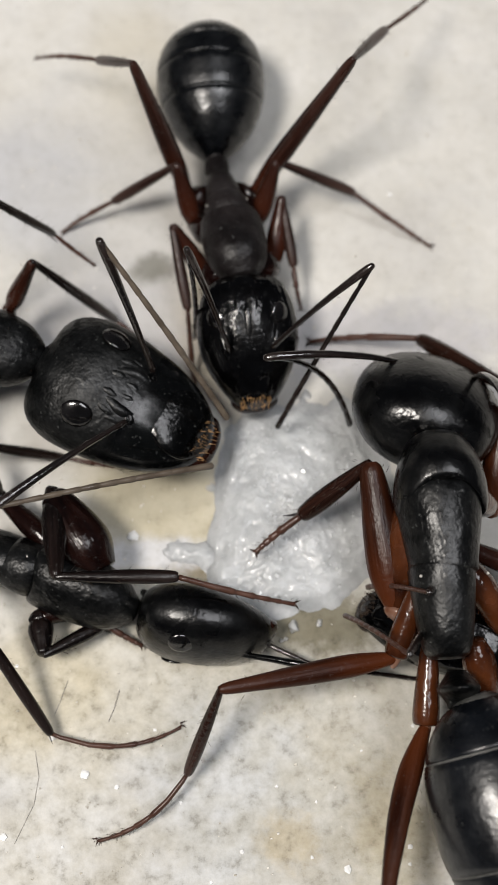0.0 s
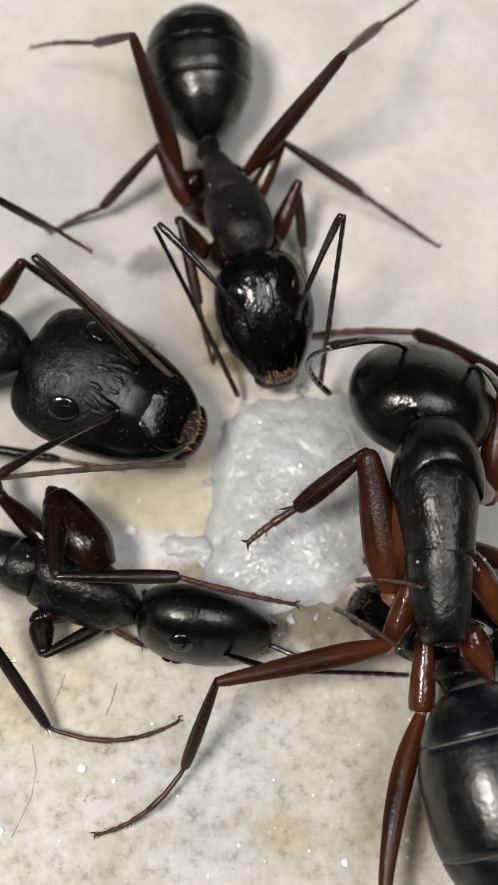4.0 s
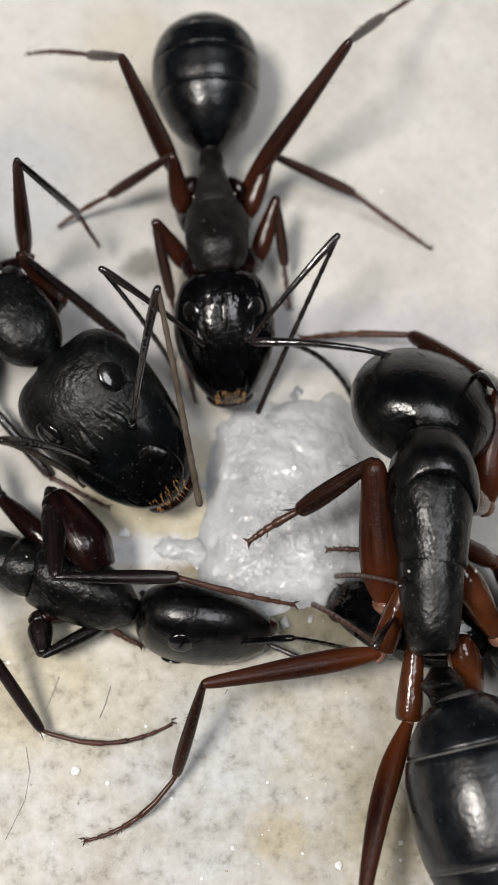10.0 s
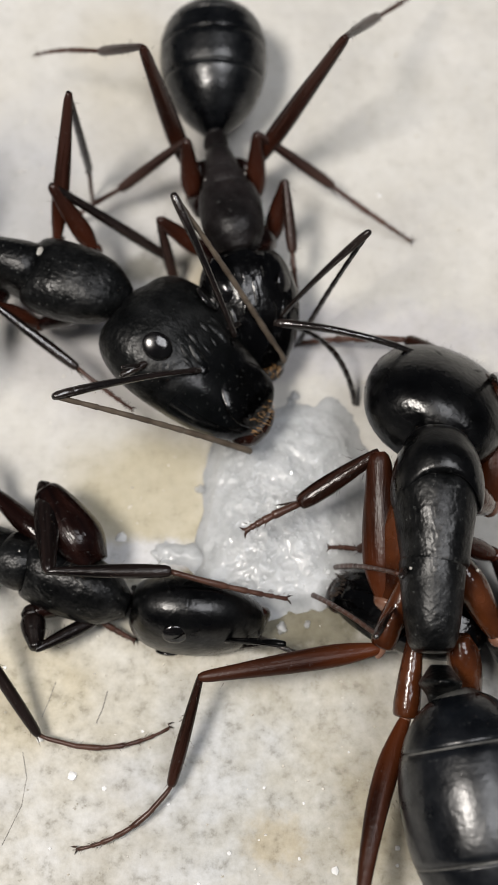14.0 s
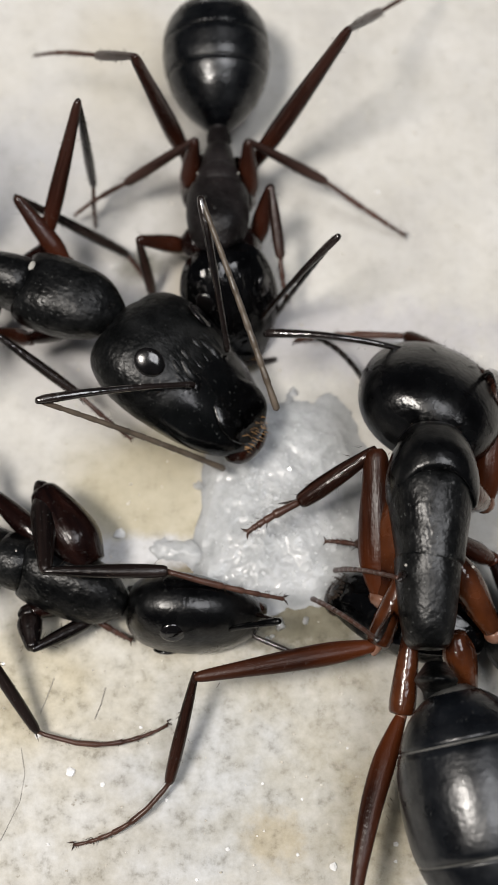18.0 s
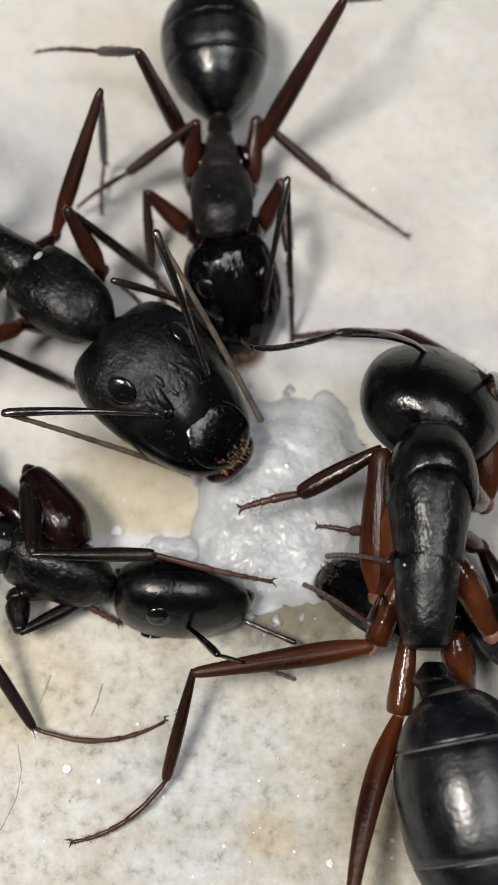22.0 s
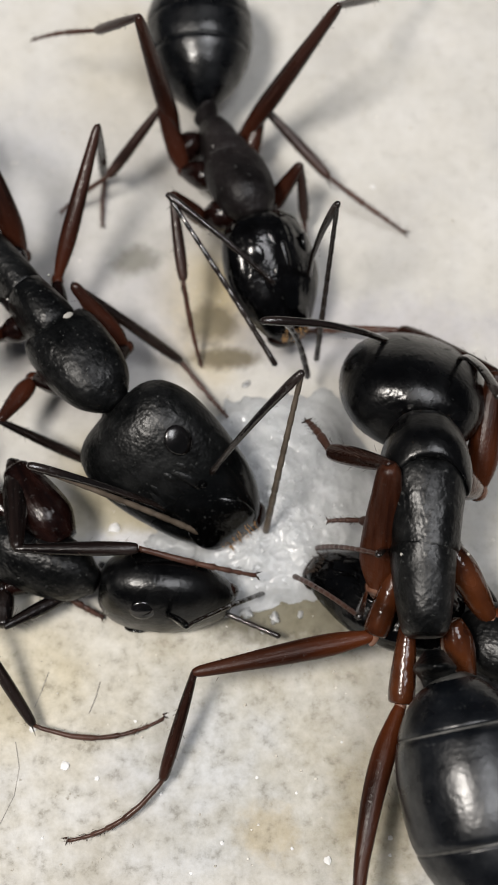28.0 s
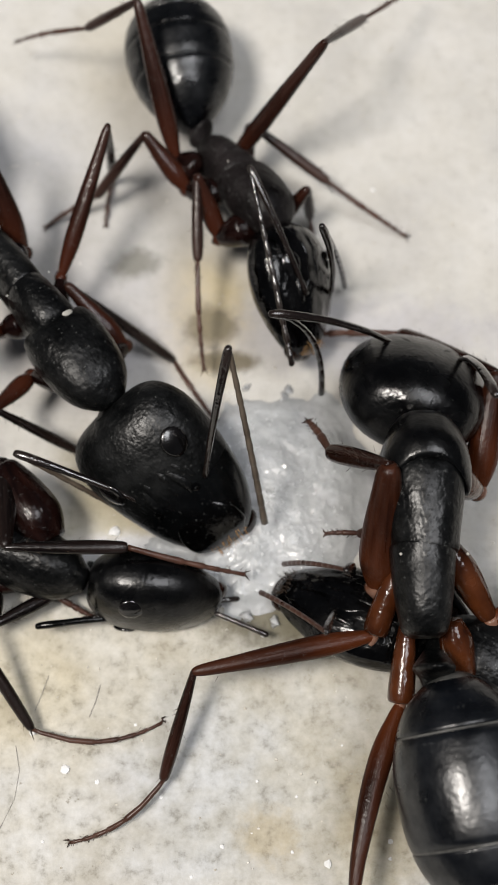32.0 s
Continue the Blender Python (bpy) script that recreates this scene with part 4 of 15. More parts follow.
# ---- movement: every row in the thorax's own space, millimetres and degrees ----
def motions():
    walk(ant_upper["root"], [
        (0, at(-0.69, 5.93, 1.28, 13.8, 0, -169)), (1, at(-0.68, 5.77, 1.38, 12.3, -11.7, -161.2)), (2, at(-0.67, 5.95, 1.33, 13.2, -11.7, -158.5)),
        (3, at(-0.81, 6.22, 1.31, 13.7, -11.7, -157.9)), (4.5, at(-0.78, 6.24, 1.29, 13.7, -4.7, -166.7)), (5.5, at(-0.74, 6.22, 1.29, 13.6, 0, -172.6)),
        (6, at(-0.64, 6.36, 1.31, 13.4, 0, -168.5)), (7, at(-0.73, 6.15, 1.29, 13.6, 0, -172.6)), (7.5, at(-0.72, 6.2, 1.3, 13.4, 0, -172.4)),
        (8, at(-0.7, 6.14, 1.31, 13.3, 0, -172.1)), (9, at(-0.71, 6.04, 1.3, 13.4, 0, -174.4)), (10, at(-0.66, 6.03, 1.3, 13.4, 0, -175.6)),
        (11, at(-0.67, 6.06, 1.29, 13.7, 0, -173.5)), (11.5, at(-0.64, 6.16, 1.29, 13.7, 0, -170.6)), (12, at(-0.62, 6.22, 1.29, 13.7, 0, -167.6)),
        (12.5, at(-0.55, 6.15, 1.28, 13.8, 0, -168.3)), (13, at(-0.46, 6.19, 1.28, 13.8, 0, -168.9)), (14, at(-0.46, 6.61, 1.29, 13.7, 0, -170.1)),
        (14.5, at(-0.46, 6.73, 1.29, 13.7, 0, -170.7)), (15.5, at(-0.53, 6.64, 1.33, 12.8, 0, -172.9)), (16.5, at(-0.62, 6.55, 1.37, 12.1, 0, -174.8)),
        (17, at(-0.54, 6.54, 1.35, 12.5, 0, -176.5)), (18, at(-0.4, 6.61, 1.31, 13.3, 0, 180)), (19, at(-0.29, 6.62, 1.33, 12.9, 0, 179.4)),
        (20, at(-0.2, 6.73, 1.35, 12.6, 0, 177.2)), (21, at(-0.32, 6.74, 1.36, 12.3, 0, 178.5)), (22, at(-0.3, 6.82, 1.35, 12.6, 0, -178.2)),
        (23, at(-0.22, 6.86, 1.33, 12.8, 0, -175.3)), (24, at(-0.12, 6.73, 1.36, 12.2, 0, -174.7)), (25, at(-0.12, 6.6, 1.42, 11.2, 0, -175.1)),
        (25.5, at(-0.21, 6.46, 1.36, 12.3, 0, -175.3)), (26.5, at(-0.39, 6.77, 1.32, 13.1, -5.8, -170.7)), (27.5, at(-0.59, 7.04, 1.29, 14.1, -11.6, -165.6)),
        (28, at(-0.51, 7.09, 1.31, 14, -17.5, -162.5)), (29, at(-0.6, 6.82, 1.34, 14, -25.3, -156.7)), (30, at(-0.62, 6.61, 1.42, 13.3, -33.3, -151)),
        (31, at(-0.59, 6.55, 1.43, 13.1, -33.3, -150.5)), (32, at(-0.58, 6.57, 1.44, 12.9, -33.3, -151.2))])
    walk(ant_upper["head"], [
        (0, at(0, 2.84, 0, -34.5, -1.1, -4.6)), (1, at(0, 2.84, 0, -27.4, -6.3, 16.8)), (3, at(0, 2.84, 0, -35.6, -5.1, 0.6)),
        (5.5, at(0, 2.84, 0, -34.7, 2.7, -4.9)), (6, at(0, 2.84, 0, -34.9, 0.5, -10.2)), (7, at(0, 2.84, 0, -34.9, 0.1, 0.4)),
        (11, at(0, 2.84, 0, -34.6, 0.1, 0.4)), (12, at(0, 2.84, 0, -35.1, -2, -8.1)), (13, at(0, 2.84, 0, -35.5, -9.3, 1.2)),
        (14.5, at(0, 2.84, 0, -35.3, -7.1, 10.3)), (15.5, at(0, 2.84, 0, -46.2, -4, 20.3)), (16.5, at(0, 2.84, 0, -50.9, -1.1, 33.2)),
        (18, at(0, 2.84, 0, -59.6, 1.3, 20.8)), (19, at(0, 2.84, 0, -59, 1.5, 22.2)), (20, at(0, 2.84, 0, -57.7, 4, 18.2)),
        (21, at(0, 2.84, 0, -54.7, 1.3, 23.9)), (22, at(0, 2.84, 0, -53.8, -0.7, 14.4)), (23, at(0, 2.84, 0, -35, -1.4, 6.4)),
        (24, at(0, 2.84, 0, -34.8, -0.3, -1.5)), (25, at(0, 2.84, 0, -46.3, 2.1, -10.2)), (25.5, at(0, 2.84, 0, -50.3, -0.2, -0.9)),
        (26.5, at(0, 2.84, 0, -39.5, -1.8, 9.9)), (27.5, at(0, 2.84, 0, -33.3, -5.4, 16.2)), (28, at(0, 2.84, 0, -35, -3.6, 9.6)),
        (30, at(0, 2.84, 0, -41, -11, 7.6)), (32, at(0, 2.84, 0, -40.8, -9.6, 5.5))])
    walk(ant_upper["gaster"], [
        (0, at(0, -0.49, 0, 18.2, 1.9, 172.3)), (1, at(0, -0.49, 0, 17.9, -8.4, 164.5)), (3, at(0, -0.5, 0, 20.8, -6.3, 158.9)),
        (5.5, at(0, -0.5, 0, 17.8, 0.7, 177.3)), (6, at(0, -0.49, 0, 17.3, 1.9, 172.1)), (7, at(0, -0.5, 0, 18.0, 0.9, 176.4)),
        (10, at(0, -0.5, 0, 17.7, 0.3, 178.8)), (11, at(0, -0.49, 0, 18.3, 1, 175.8)), (12, at(0, -0.5, 0, 18.1, 2.6, 169.5)),
        (14.5, at(0, -0.5, 0, 18.0, 1.9, 172.2)), (16.5, at(0, -0.5, 0, 15.4, 0.6, 177.3)), (18, at(0, -0.5, 0, 17.4, -0.5, -177.9)),
        (20, at(0, -0.49, 0, 16.0, -1.4, -173.7)), (21, at(0, -0.49, 0, 15.5, -1.2, -174.4)), (23, at(0, -0.5, 0, 16.5, 0.1, 179.4)),
        (25, at(0, -0.5, 0, 14.3, -0.1, -179.6)), (25.5, at(0, -0.5, 0, 16.0, 0, -179.9)), (27.5, at(0, -0.49, 0, 20.8, -8, 165)),
        (30, at(0, -0.5, 0, 29.4, -24.7, 149.4)), (32, at(0, -0.49, 0, 27.8, -25.9, 151.8))])
    walk(ant_upper["scapes"][0], [
        (0, at(-0.31, 4.69, -0.42, 46, 13.4, 103.9)), (0.5, at(-0.63, 4.59, -0.33, 65.8, 6.1, 142.6)), (1, at(-0.95, 4.49, -0.23, 77.1, -11.5, 177.4)),
        (2, at(-0.69, 4.6, -0.36, 55.2, -9.6, 170.2)), (3, at(-0.44, 4.65, -0.49, 86.6, 5.9, 120.3)), (4.5, at(-0.37, 4.68, -0.44, 67.1, 8, 128.2)),
        (5.5, at(-0.32, 4.69, -0.4, 48.9, 9.6, 135.7)), (6, at(-0.14, 4.71, -0.42, 45.6, 10, 132)), (7, at(-0.47, 4.65, -0.43, 55, 8.5, 141.7)),
        (7.5, at(-0.45, 4.66, -0.42, 49.1, 10.5, 128.9)), (8, at(-0.42, 4.67, -0.42, 33.8, 11.4, 121.6)), (8.5, at(-0.45, 4.66, -0.42, 30.4, 11, 125.2)),
        (9, at(-0.48, 4.66, -0.41, 31, 10.8, 127.1)), (10, at(-0.47, 4.66, -0.42, 36.4, 10.3, 130.6)), (11, at(-0.48, 4.66, -0.41, 41.5, 11.5, 123.3)),
        (12, at(-0.19, 4.7, -0.45, 51.6, 12.3, 117.3)), (12.5, at(-0.31, 4.68, -0.48, 43.6, 13.4, 103)), (13, at(-0.42, 4.65, -0.51, 27.3, 13.8, 95.9)),
        (14, at(-0.62, 4.59, -0.5, 53.2, 13.2, 106)), (14.5, at(-0.72, 4.55, -0.49, 61.3, 12.2, 117.4)), (15.5, at(-0.97, 4.29, -0.8, 70.6, 9.3, 134.3)),
        (16.5, at(-1.26, 3.96, -0.92, 80.9, 5, 155.7)), (17, at(-1.19, 3.98, -0.99, 77.4, 8.6, 136.7)), (18, at(-0.98, 4.04, -1.14, 60.1, 11.9, 116.7)),
        (19, at(-1.01, 4.03, -1.12, 65.8, 6.2, 152)), (20, at(-0.98, 4.11, -1.06, 53.5, 0, 179.8)), (21, at(-1.08, 4.08, -1, 71.2, -0.9, -175.8)),
        (22, at(-0.83, 4.26, -1, 53.7, 3.3, 165.1)), (23, at(-0.65, 4.6, -0.44, 55.1, 8.2, 140.8)), (24, at(-0.41, 4.67, -0.42, 35.2, 8.6, 135.7)),
        (25, at(-0.18, 4.6, -0.76, 30.9, 8.9, 127.7)), (25.5, at(-0.43, 4.49, -0.89, 28.3, 10.5, 122.3)), (26.5, at(-0.74, 4.52, -0.58, 72.7, 9.6, 114.7)),
        (27.5, at(-0.92, 4.48, -0.42, 98.5, 0.8, 137.3)), (28, at(-0.73, 4.56, -0.46, 98, 14.4, 88.7)), (28.5, at(-0.68, 4.56, -0.52, 108.3, 2.2, 116.5)),
        (29, at(-0.63, 4.56, -0.59, 111.8, -13.2, 142.4)), (29.5, at(-0.6, 4.55, -0.64, 97.3, -29.4, 173.7)), (30, at(-0.56, 4.54, -0.69, 73.1, -34.8, -147.5)),
        (31, at(-0.52, 4.55, -0.72, 73.1, -35.1, -151.5)), (32, at(-0.52, 4.56, -0.68, 62.4, -29.3, -123.2))])
    walk(ant_upper["funiculi"][0], [
        (0, at(-2.41, 4.68, 1.64, -54.7, -10.5, -48.9)), (0.5, at(-1.41, 4.24, 2.11, -63.4, 1.8, -5.5)), (1, at(-0.41, 3.81, 2.59, -61.3, 16.8, 37.7)),
        (2, at(-0.58, 2.87, 2.02, -60.6, 15.6, 19.6)), (3, at(-0.74, 4.82, 2.44, -81.9, 6.2, -21.4)), (4.5, at(-1.5, 4.26, 2.25, -69, -1.4, -24.5)),
        (5.5, at(-1.94, 3.57, 1.79, -55.1, -5.2, -22.3)), (6, at(-1.91, 3.6, 1.66, -51.3, -6, -26.2)), (7, at(-1.8, 3.55, 1.96, -58.1, -2.9, -12.2)),
        (7.5, at(-2.21, 3.77, 1.77, -57.9, -6, -26.1)), (8, at(-2.68, 3.66, 1.19, -49.6, -8.3, -38.3)), (8.5, at(-2.69, 3.43, 1.05, -57.3, -7.9, -36)),
        (9, at(-2.66, 3.36, 1.08, -62.6, -7.2, -32.1)), (10, at(-2.48, 3.35, 1.31, -48, -7.4, -32.9)), (11, at(-2.54, 3.77, 1.5, -49.9, -8.2, -36.5)),
        (11.5, at(-2.29, 4.08, 1.69, -55, -8.4, -37.3)), (12, at(-2.04, 4.3, 1.81, -58.9, -8.5, -37.5)), (12.5, at(-2.49, 4.66, 1.5, -59.3, -10.6, -49.6)),
        (13, at(-3.06, 4.7, 0.8, -53.3, -12, -59.9)), (14, at(-2.47, 4.62, 1.8, -74.1, -13.1, -72.6)), (14.5, at(-2.23, 4.39, 2.04, -78.4, -13.7, -88.6)),
        (15, at(-2.11, 4.16, 1.99, -84.7, -10.5, -53.8)), (15.5, at(-1.98, 3.93, 1.94, -88.1, -4.4, -19.8)), (16.5, at(-1.69, 3.64, 1.98, -78.4, 2, 9.3)),
        (17, at(-1.95, 3.81, 1.85, -85, -2.3, -10.4)), (17.5, at(-2.24, 3.83, 1.61, -79.8, -9.3, -40.7)), (18, at(-2.53, 3.86, 1.37, -71.6, -12.6, -72)),
        (19, at(-1.84, 3.1, 1.56, -75.2, -8.4, -40)), (20, at(-0.99, 2.35, 1.31, -76.4, -9.1, -45.8)), (21, at(-0.96, 3.13, 1.79, -81.3, -1.7, -7.9)),
        (22, at(-1.41, 2.61, 1.38, -68.1, 0.5, 2.2)), (23, at(-1.98, 3.51, 1.96, -78.7, -5.5, -25.3)), (24, at(-2.28, 3.12, 1.26, -72.6, -7.4, -36.9)),
        (25, at(-2.32, 3.24, 0.74, -73.6, -11.2, -93.7)), (25.2, at(-2.54, 3.27, 0.61, -59.7, -7, -69.5)), (25.5, at(-2.76, 3.31, 0.48, -45.3, -8.8, -45.1)),
        (26.5, at(-1.73, 4.57, 2.19, -75.4, -1.4, -29.8)), (27.5, at(-0.65, 4.83, 2.5, -73, 12.2, 0.9)), (28, at(-0.3, 5.28, 2.37, -86.9, 8.7, -30.4)),
        (29, at(0.54, 5.05, 2.08, -95.3, 25.5, -2.4)), (29.5, at(0.9, 4.87, 1.85, -66.4, 29.6, 45.9)), (30, at(1.26, 4.69, 1.62, -44.2, 13.9, 89)),
        (31, at(1.32, 4.57, 1.59, -41.5, 12.6, 90.8)), (32, at(1.32, 4.89, 1.6, -41.2, 4.6, 102.3))])
    walk(ant_upper["scapes"][1], [
        (0, at(0.61, 4.62, -0.4, 75.7, -6.2, -153.8)), (0.5, at(0.27, 4.69, -0.27, 59.6, -14.1, -123.3)), (1, at(-0.08, 4.76, -0.13, 41.5, -12.6, -91.5)),
        (1.5, at(0.07, 4.74, -0.2, 31.1, -12.6, -118.2)), (2, at(0.22, 4.73, -0.27, 21.8, -17.2, -144.7)), (3, at(0.48, 4.66, -0.41, 31.7, -16.1, -158)),
        (5.5, at(0.59, 4.62, -0.44, 30.5, -10.2, -131.7)), (6, at(0.77, 4.55, -0.43, 25.2, -11, -125)), (7, at(0.45, 4.66, -0.43, 17.5, -12.9, -109.2)),
        (8, at(0.5, 4.65, -0.41, 23.2, -11.6, -119.6)), (8.5, at(0.47, 4.66, -0.41, 34.1, -12.1, -115.2)), (9, at(0.44, 4.66, -0.41, 42.2, -12.5, -111.9)),
        (10, at(0.45, 4.66, -0.42, 48, -12, -116.9)), (11, at(0.44, 4.66, -0.42, 38.5, -12.3, -116.5)), (11.5, at(0.59, 4.62, -0.42, 53.8, -9.8, -135.1)),
        (12, at(0.72, 4.57, -0.41, 52.5, -4.4, -161.5)), (12.2, at(0.67, 4.6, -0.4, 56.9, -8.1, -130.6)), (12.5, at(0.61, 4.62, -0.39, 58.8, -13.6, -99.5)),
        (13, at(0.49, 4.66, -0.36, 26.3, -13, -70.2)), (14.5, at(0.18, 4.72, -0.38, 8.6, -12.7, -67.7)), (15.5, at(-0.11, 4.61, -0.74, 2.4, -12.2, -71.2)),
        (16.5, at(-0.49, 4.47, -0.9, -6.6, -11.6, -73.3)), (17, at(-0.39, 4.44, -0.99, -7.7, -11.8, -70.3)), (18, at(-0.12, 4.37, -1.16, 3.6, -11, -55.8)),
        (19, at(-0.16, 4.38, -1.14, -1.5, -11.1, -58.5)), (20, at(-0.11, 4.4, -1.12, 10.2, -9.3, -47.4)), (21, at(-0.24, 4.45, -1.03, 7.7, -9.6, -51)),
        (22, at(0.07, 4.49, -0.98, 41.9, -12.6, -90.7)), (23, at(0.27, 4.7, -0.42, 42.6, -8.6, -138.1)), (24, at(0.51, 4.65, -0.42, 60.6, -10, -125.8)),
        (25, at(0.73, 4.44, -0.79, 57.3, -10, -117.6)), (25.5, at(0.49, 4.47, -0.89, 51.6, -8.5, -137)), (26.5, at(0.16, 4.67, -0.55, 36.7, -13.9, -128.3)),
        (27.5, at(-0.04, 4.73, -0.33, 14.3, -18.2, -126.4)), (28, at(0.18, 4.71, -0.4, 22, -22.3, -144.4)), (29, at(0.27, 4.69, -0.46, 20.7, -28.7, -152.4)),
        (30, at(0.33, 4.66, -0.52, 54, -35.6, -159.3)), (31, at(0.38, 4.65, -0.54, 44.9, -31.9, 169.7)), (32, at(0.38, 4.65, -0.53, 44.1, -32.2, 170.9))])
    walk(ant_upper["funiculi"][1], [
        (0, at(1.21, 4.1, 2.44, -94.4, 13, 70.5)), (0.5, at(1.68, 4.61, 2.11, -67.7, 11.3, 54.5)), (1, at(2.14, 5.13, 1.77, -41.2, 16.8, 39.4)),
        (2, at(2.06, 2.68, 0.77, -24.9, 14.7, 14.1)), (3, at(1.82, 2.49, 1.08, -59.2, 13.4, 6.4)), (4.5, at(2.34, 2.8, 1.04, -50.1, 9.2, 19.7)),
        (5.5, at(2.67, 3.12, 1.03, -42.9, 6.5, 28)), (6, at(3.09, 3.21, 0.8, -27.5, 7, 31.3)), (7, at(3.17, 3.92, 0.44, -20.7, 10.3, 48.5)),
        (7.5, at(3.09, 3.72, 0.58, -23, 9.4, 43.8)), (8, at(2.97, 3.52, 0.72, -31.9, 8.7, 40.6)), (8.5, at(2.83, 3.93, 1.2, -58.9, 9.9, 47.5)),
        (9, at(2.63, 4.24, 1.52, -72.9, 10.1, 48.7)), (10, at(2.41, 4.18, 1.73, -77.2, 12.4, 67.4)), (11, at(2.69, 3.98, 1.38, -66.1, 12.1, 62)),
        (11.5, at(2.1, 3.67, 1.93, -78.3, 10.2, 47.6)), (12, at(1.47, 2.93, 1.92, -82.4, 4.1, 17.2)), (12.2, at(1.84, 3.94, 1.99, -75.6, 11.8, 53.8)),
        (12.5, at(2.21, 4.95, 2.07, -65.3, 13.8, 91.6)), (13, at(2.88, 5.84, 0.91, -39.3, 13.4, 105.4)), (14, at(2.86, 5.93, 0.39, -37.9, 13.3, 105.3)),
        (14.5, at(2.84, 5.91, 0.05, -35.8, 13.3, 103.9)), (15.5, at(2.67, 5.59, -0.62, -26.3, 12.5, 102.9)), (16.5, at(2.33, 5.24, -1.23, -17, 11.8, 102)),
        (17, at(2.39, 5.35, -1.38, -14.2, 12.1, 103.5)), (18, at(2.3, 6.06, -0.97, -19.3, 12.3, 112.5)), (19, at(2.36, 5.91, -1.22, -15.9, 12.1, 111.1)),
        (20, at(1.97, 6.42, -0.61, -24.6, 11.3, 116.9)), (21, at(1.99, 6.34, -0.64, -24.3, 11.2, 115.1)), (22, at(2.26, 4.89, 0.94, -64.9, 7.1, 146)),
        (22.5, at(2.1, 4.09, 1.25, -72, 11.3, 92.5)), (23, at(1.94, 3.28, 1.56, -79.6, 8.1, 38.9)), (24, at(1.94, 4.16, 2.11, -85.3, 10.9, 62.4)),
        (25, at(2.34, 4.08, 1.65, -76.8, 7.8, 43.7)), (25.5, at(1.99, 3.36, 1.4, -69.3, 6.2, 29.8)), (26.5, at(2.28, 3.54, 1.16, -53.9, 12.7, 37.3)),
        (27.5, at(2.4, 3.22, 0.37, -21.3, 17.1, 28.8)), (28, at(2.11, 2.73, 0.62, -31.1, 20.6, 14.3)), (29, at(2, 2.48, 0.46, -55.6, 28.3, 17)),
        (30, at(2.24, 3.53, 1.42, -46.1, 31.2, -12.8)), (31, at(1.08, 2.39, 1.23, -71.2, 30.2, -16.3)), (32, at(1.13, 2.38, 1.21, -45.7, 27.1, -25.3))])
    walk(ant_upper["legs"][0][0], [
        (0, at(0.71, 0, -0.39, 72, -6.2, -153.9)), (1, at(0.71, 0, -0.39, 46.1, -12.7, -176.5)), (2, at(0.71, 0, -0.39, 62.5, -12.5, -177.7)),
        (3, at(0.71, 0, -0.39, 66.7, -11.9, 179.4)), (4.5, at(0.71, 0, -0.39, 68.1, -8.6, -163.3)), (5.5, at(0.71, 0, -0.39, 68, -6.5, -151.9)),
        (6, at(0.71, 0, -0.39, 71.4, -5.2, -157.7)), (7, at(0.71, 0, -0.39, 73.3, -7.3, -147.9)), (8, at(0.71, 0, -0.39, 73.1, -7.4, -146.8)),
        (9, at(0.71, 0, -0.39, 72.5, -8.3, -142.4)), (10, at(0.71, 0, -0.39, 71.6, -8.2, -142.9)), (12, at(0.71, 0, -0.39, 72.3, -6.8, -150.8)),
        (13, at(0.71, 0, -0.39, 73.3, -6.6, -151.9)), (14.5, at(0.71, 0, -0.39, 82.6, -7.2, -148.8)), (16.5, at(0.71, 0, -0.39, 79.1, -4.7, -157.4)),
        (17, at(0.71, 0, -0.39, 80.7, -7.3, -144.8)), (18, at(0.71, 0, -0.39, 77.3, -12, -115.4)), (19, at(0.71, 0, -0.39, 75.2, -12.5, -105.7)),
        (20, at(0.71, 0, -0.39, 74.7, -12.5, -98.6)), (21, at(0.71, 0, -0.39, 77.1, -12, -104.1)), (22, at(0.71, 0, -0.39, 77.5, -12, -107.3)),
        (23, at(0.71, 0, -0.39, 78.2, -10.4, -126.2)), (25, at(0.71, 0, -0.39, 75, -9.6, -121.2)), (25.5, at(0.71, 0, -0.39, 75.1, -10.3, -123.3)),
        (26.5, at(0.71, 0, -0.39, 77.3, -13.4, -135.6)), (27.5, at(0.71, 0, -0.39, 82.4, -16.5, -155.8)), (28, at(0.71, 0, -0.39, 79.4, -20.9, -164.1)),
        (29, at(0.71, 0, -0.39, 74.8, -24.2, 172.1)), (30, at(0.71, 0, -0.39, 60.1, -28.2, 157.9)), (32, at(0.71, 0, -0.39, 59.7, -28.4, 158.1))])
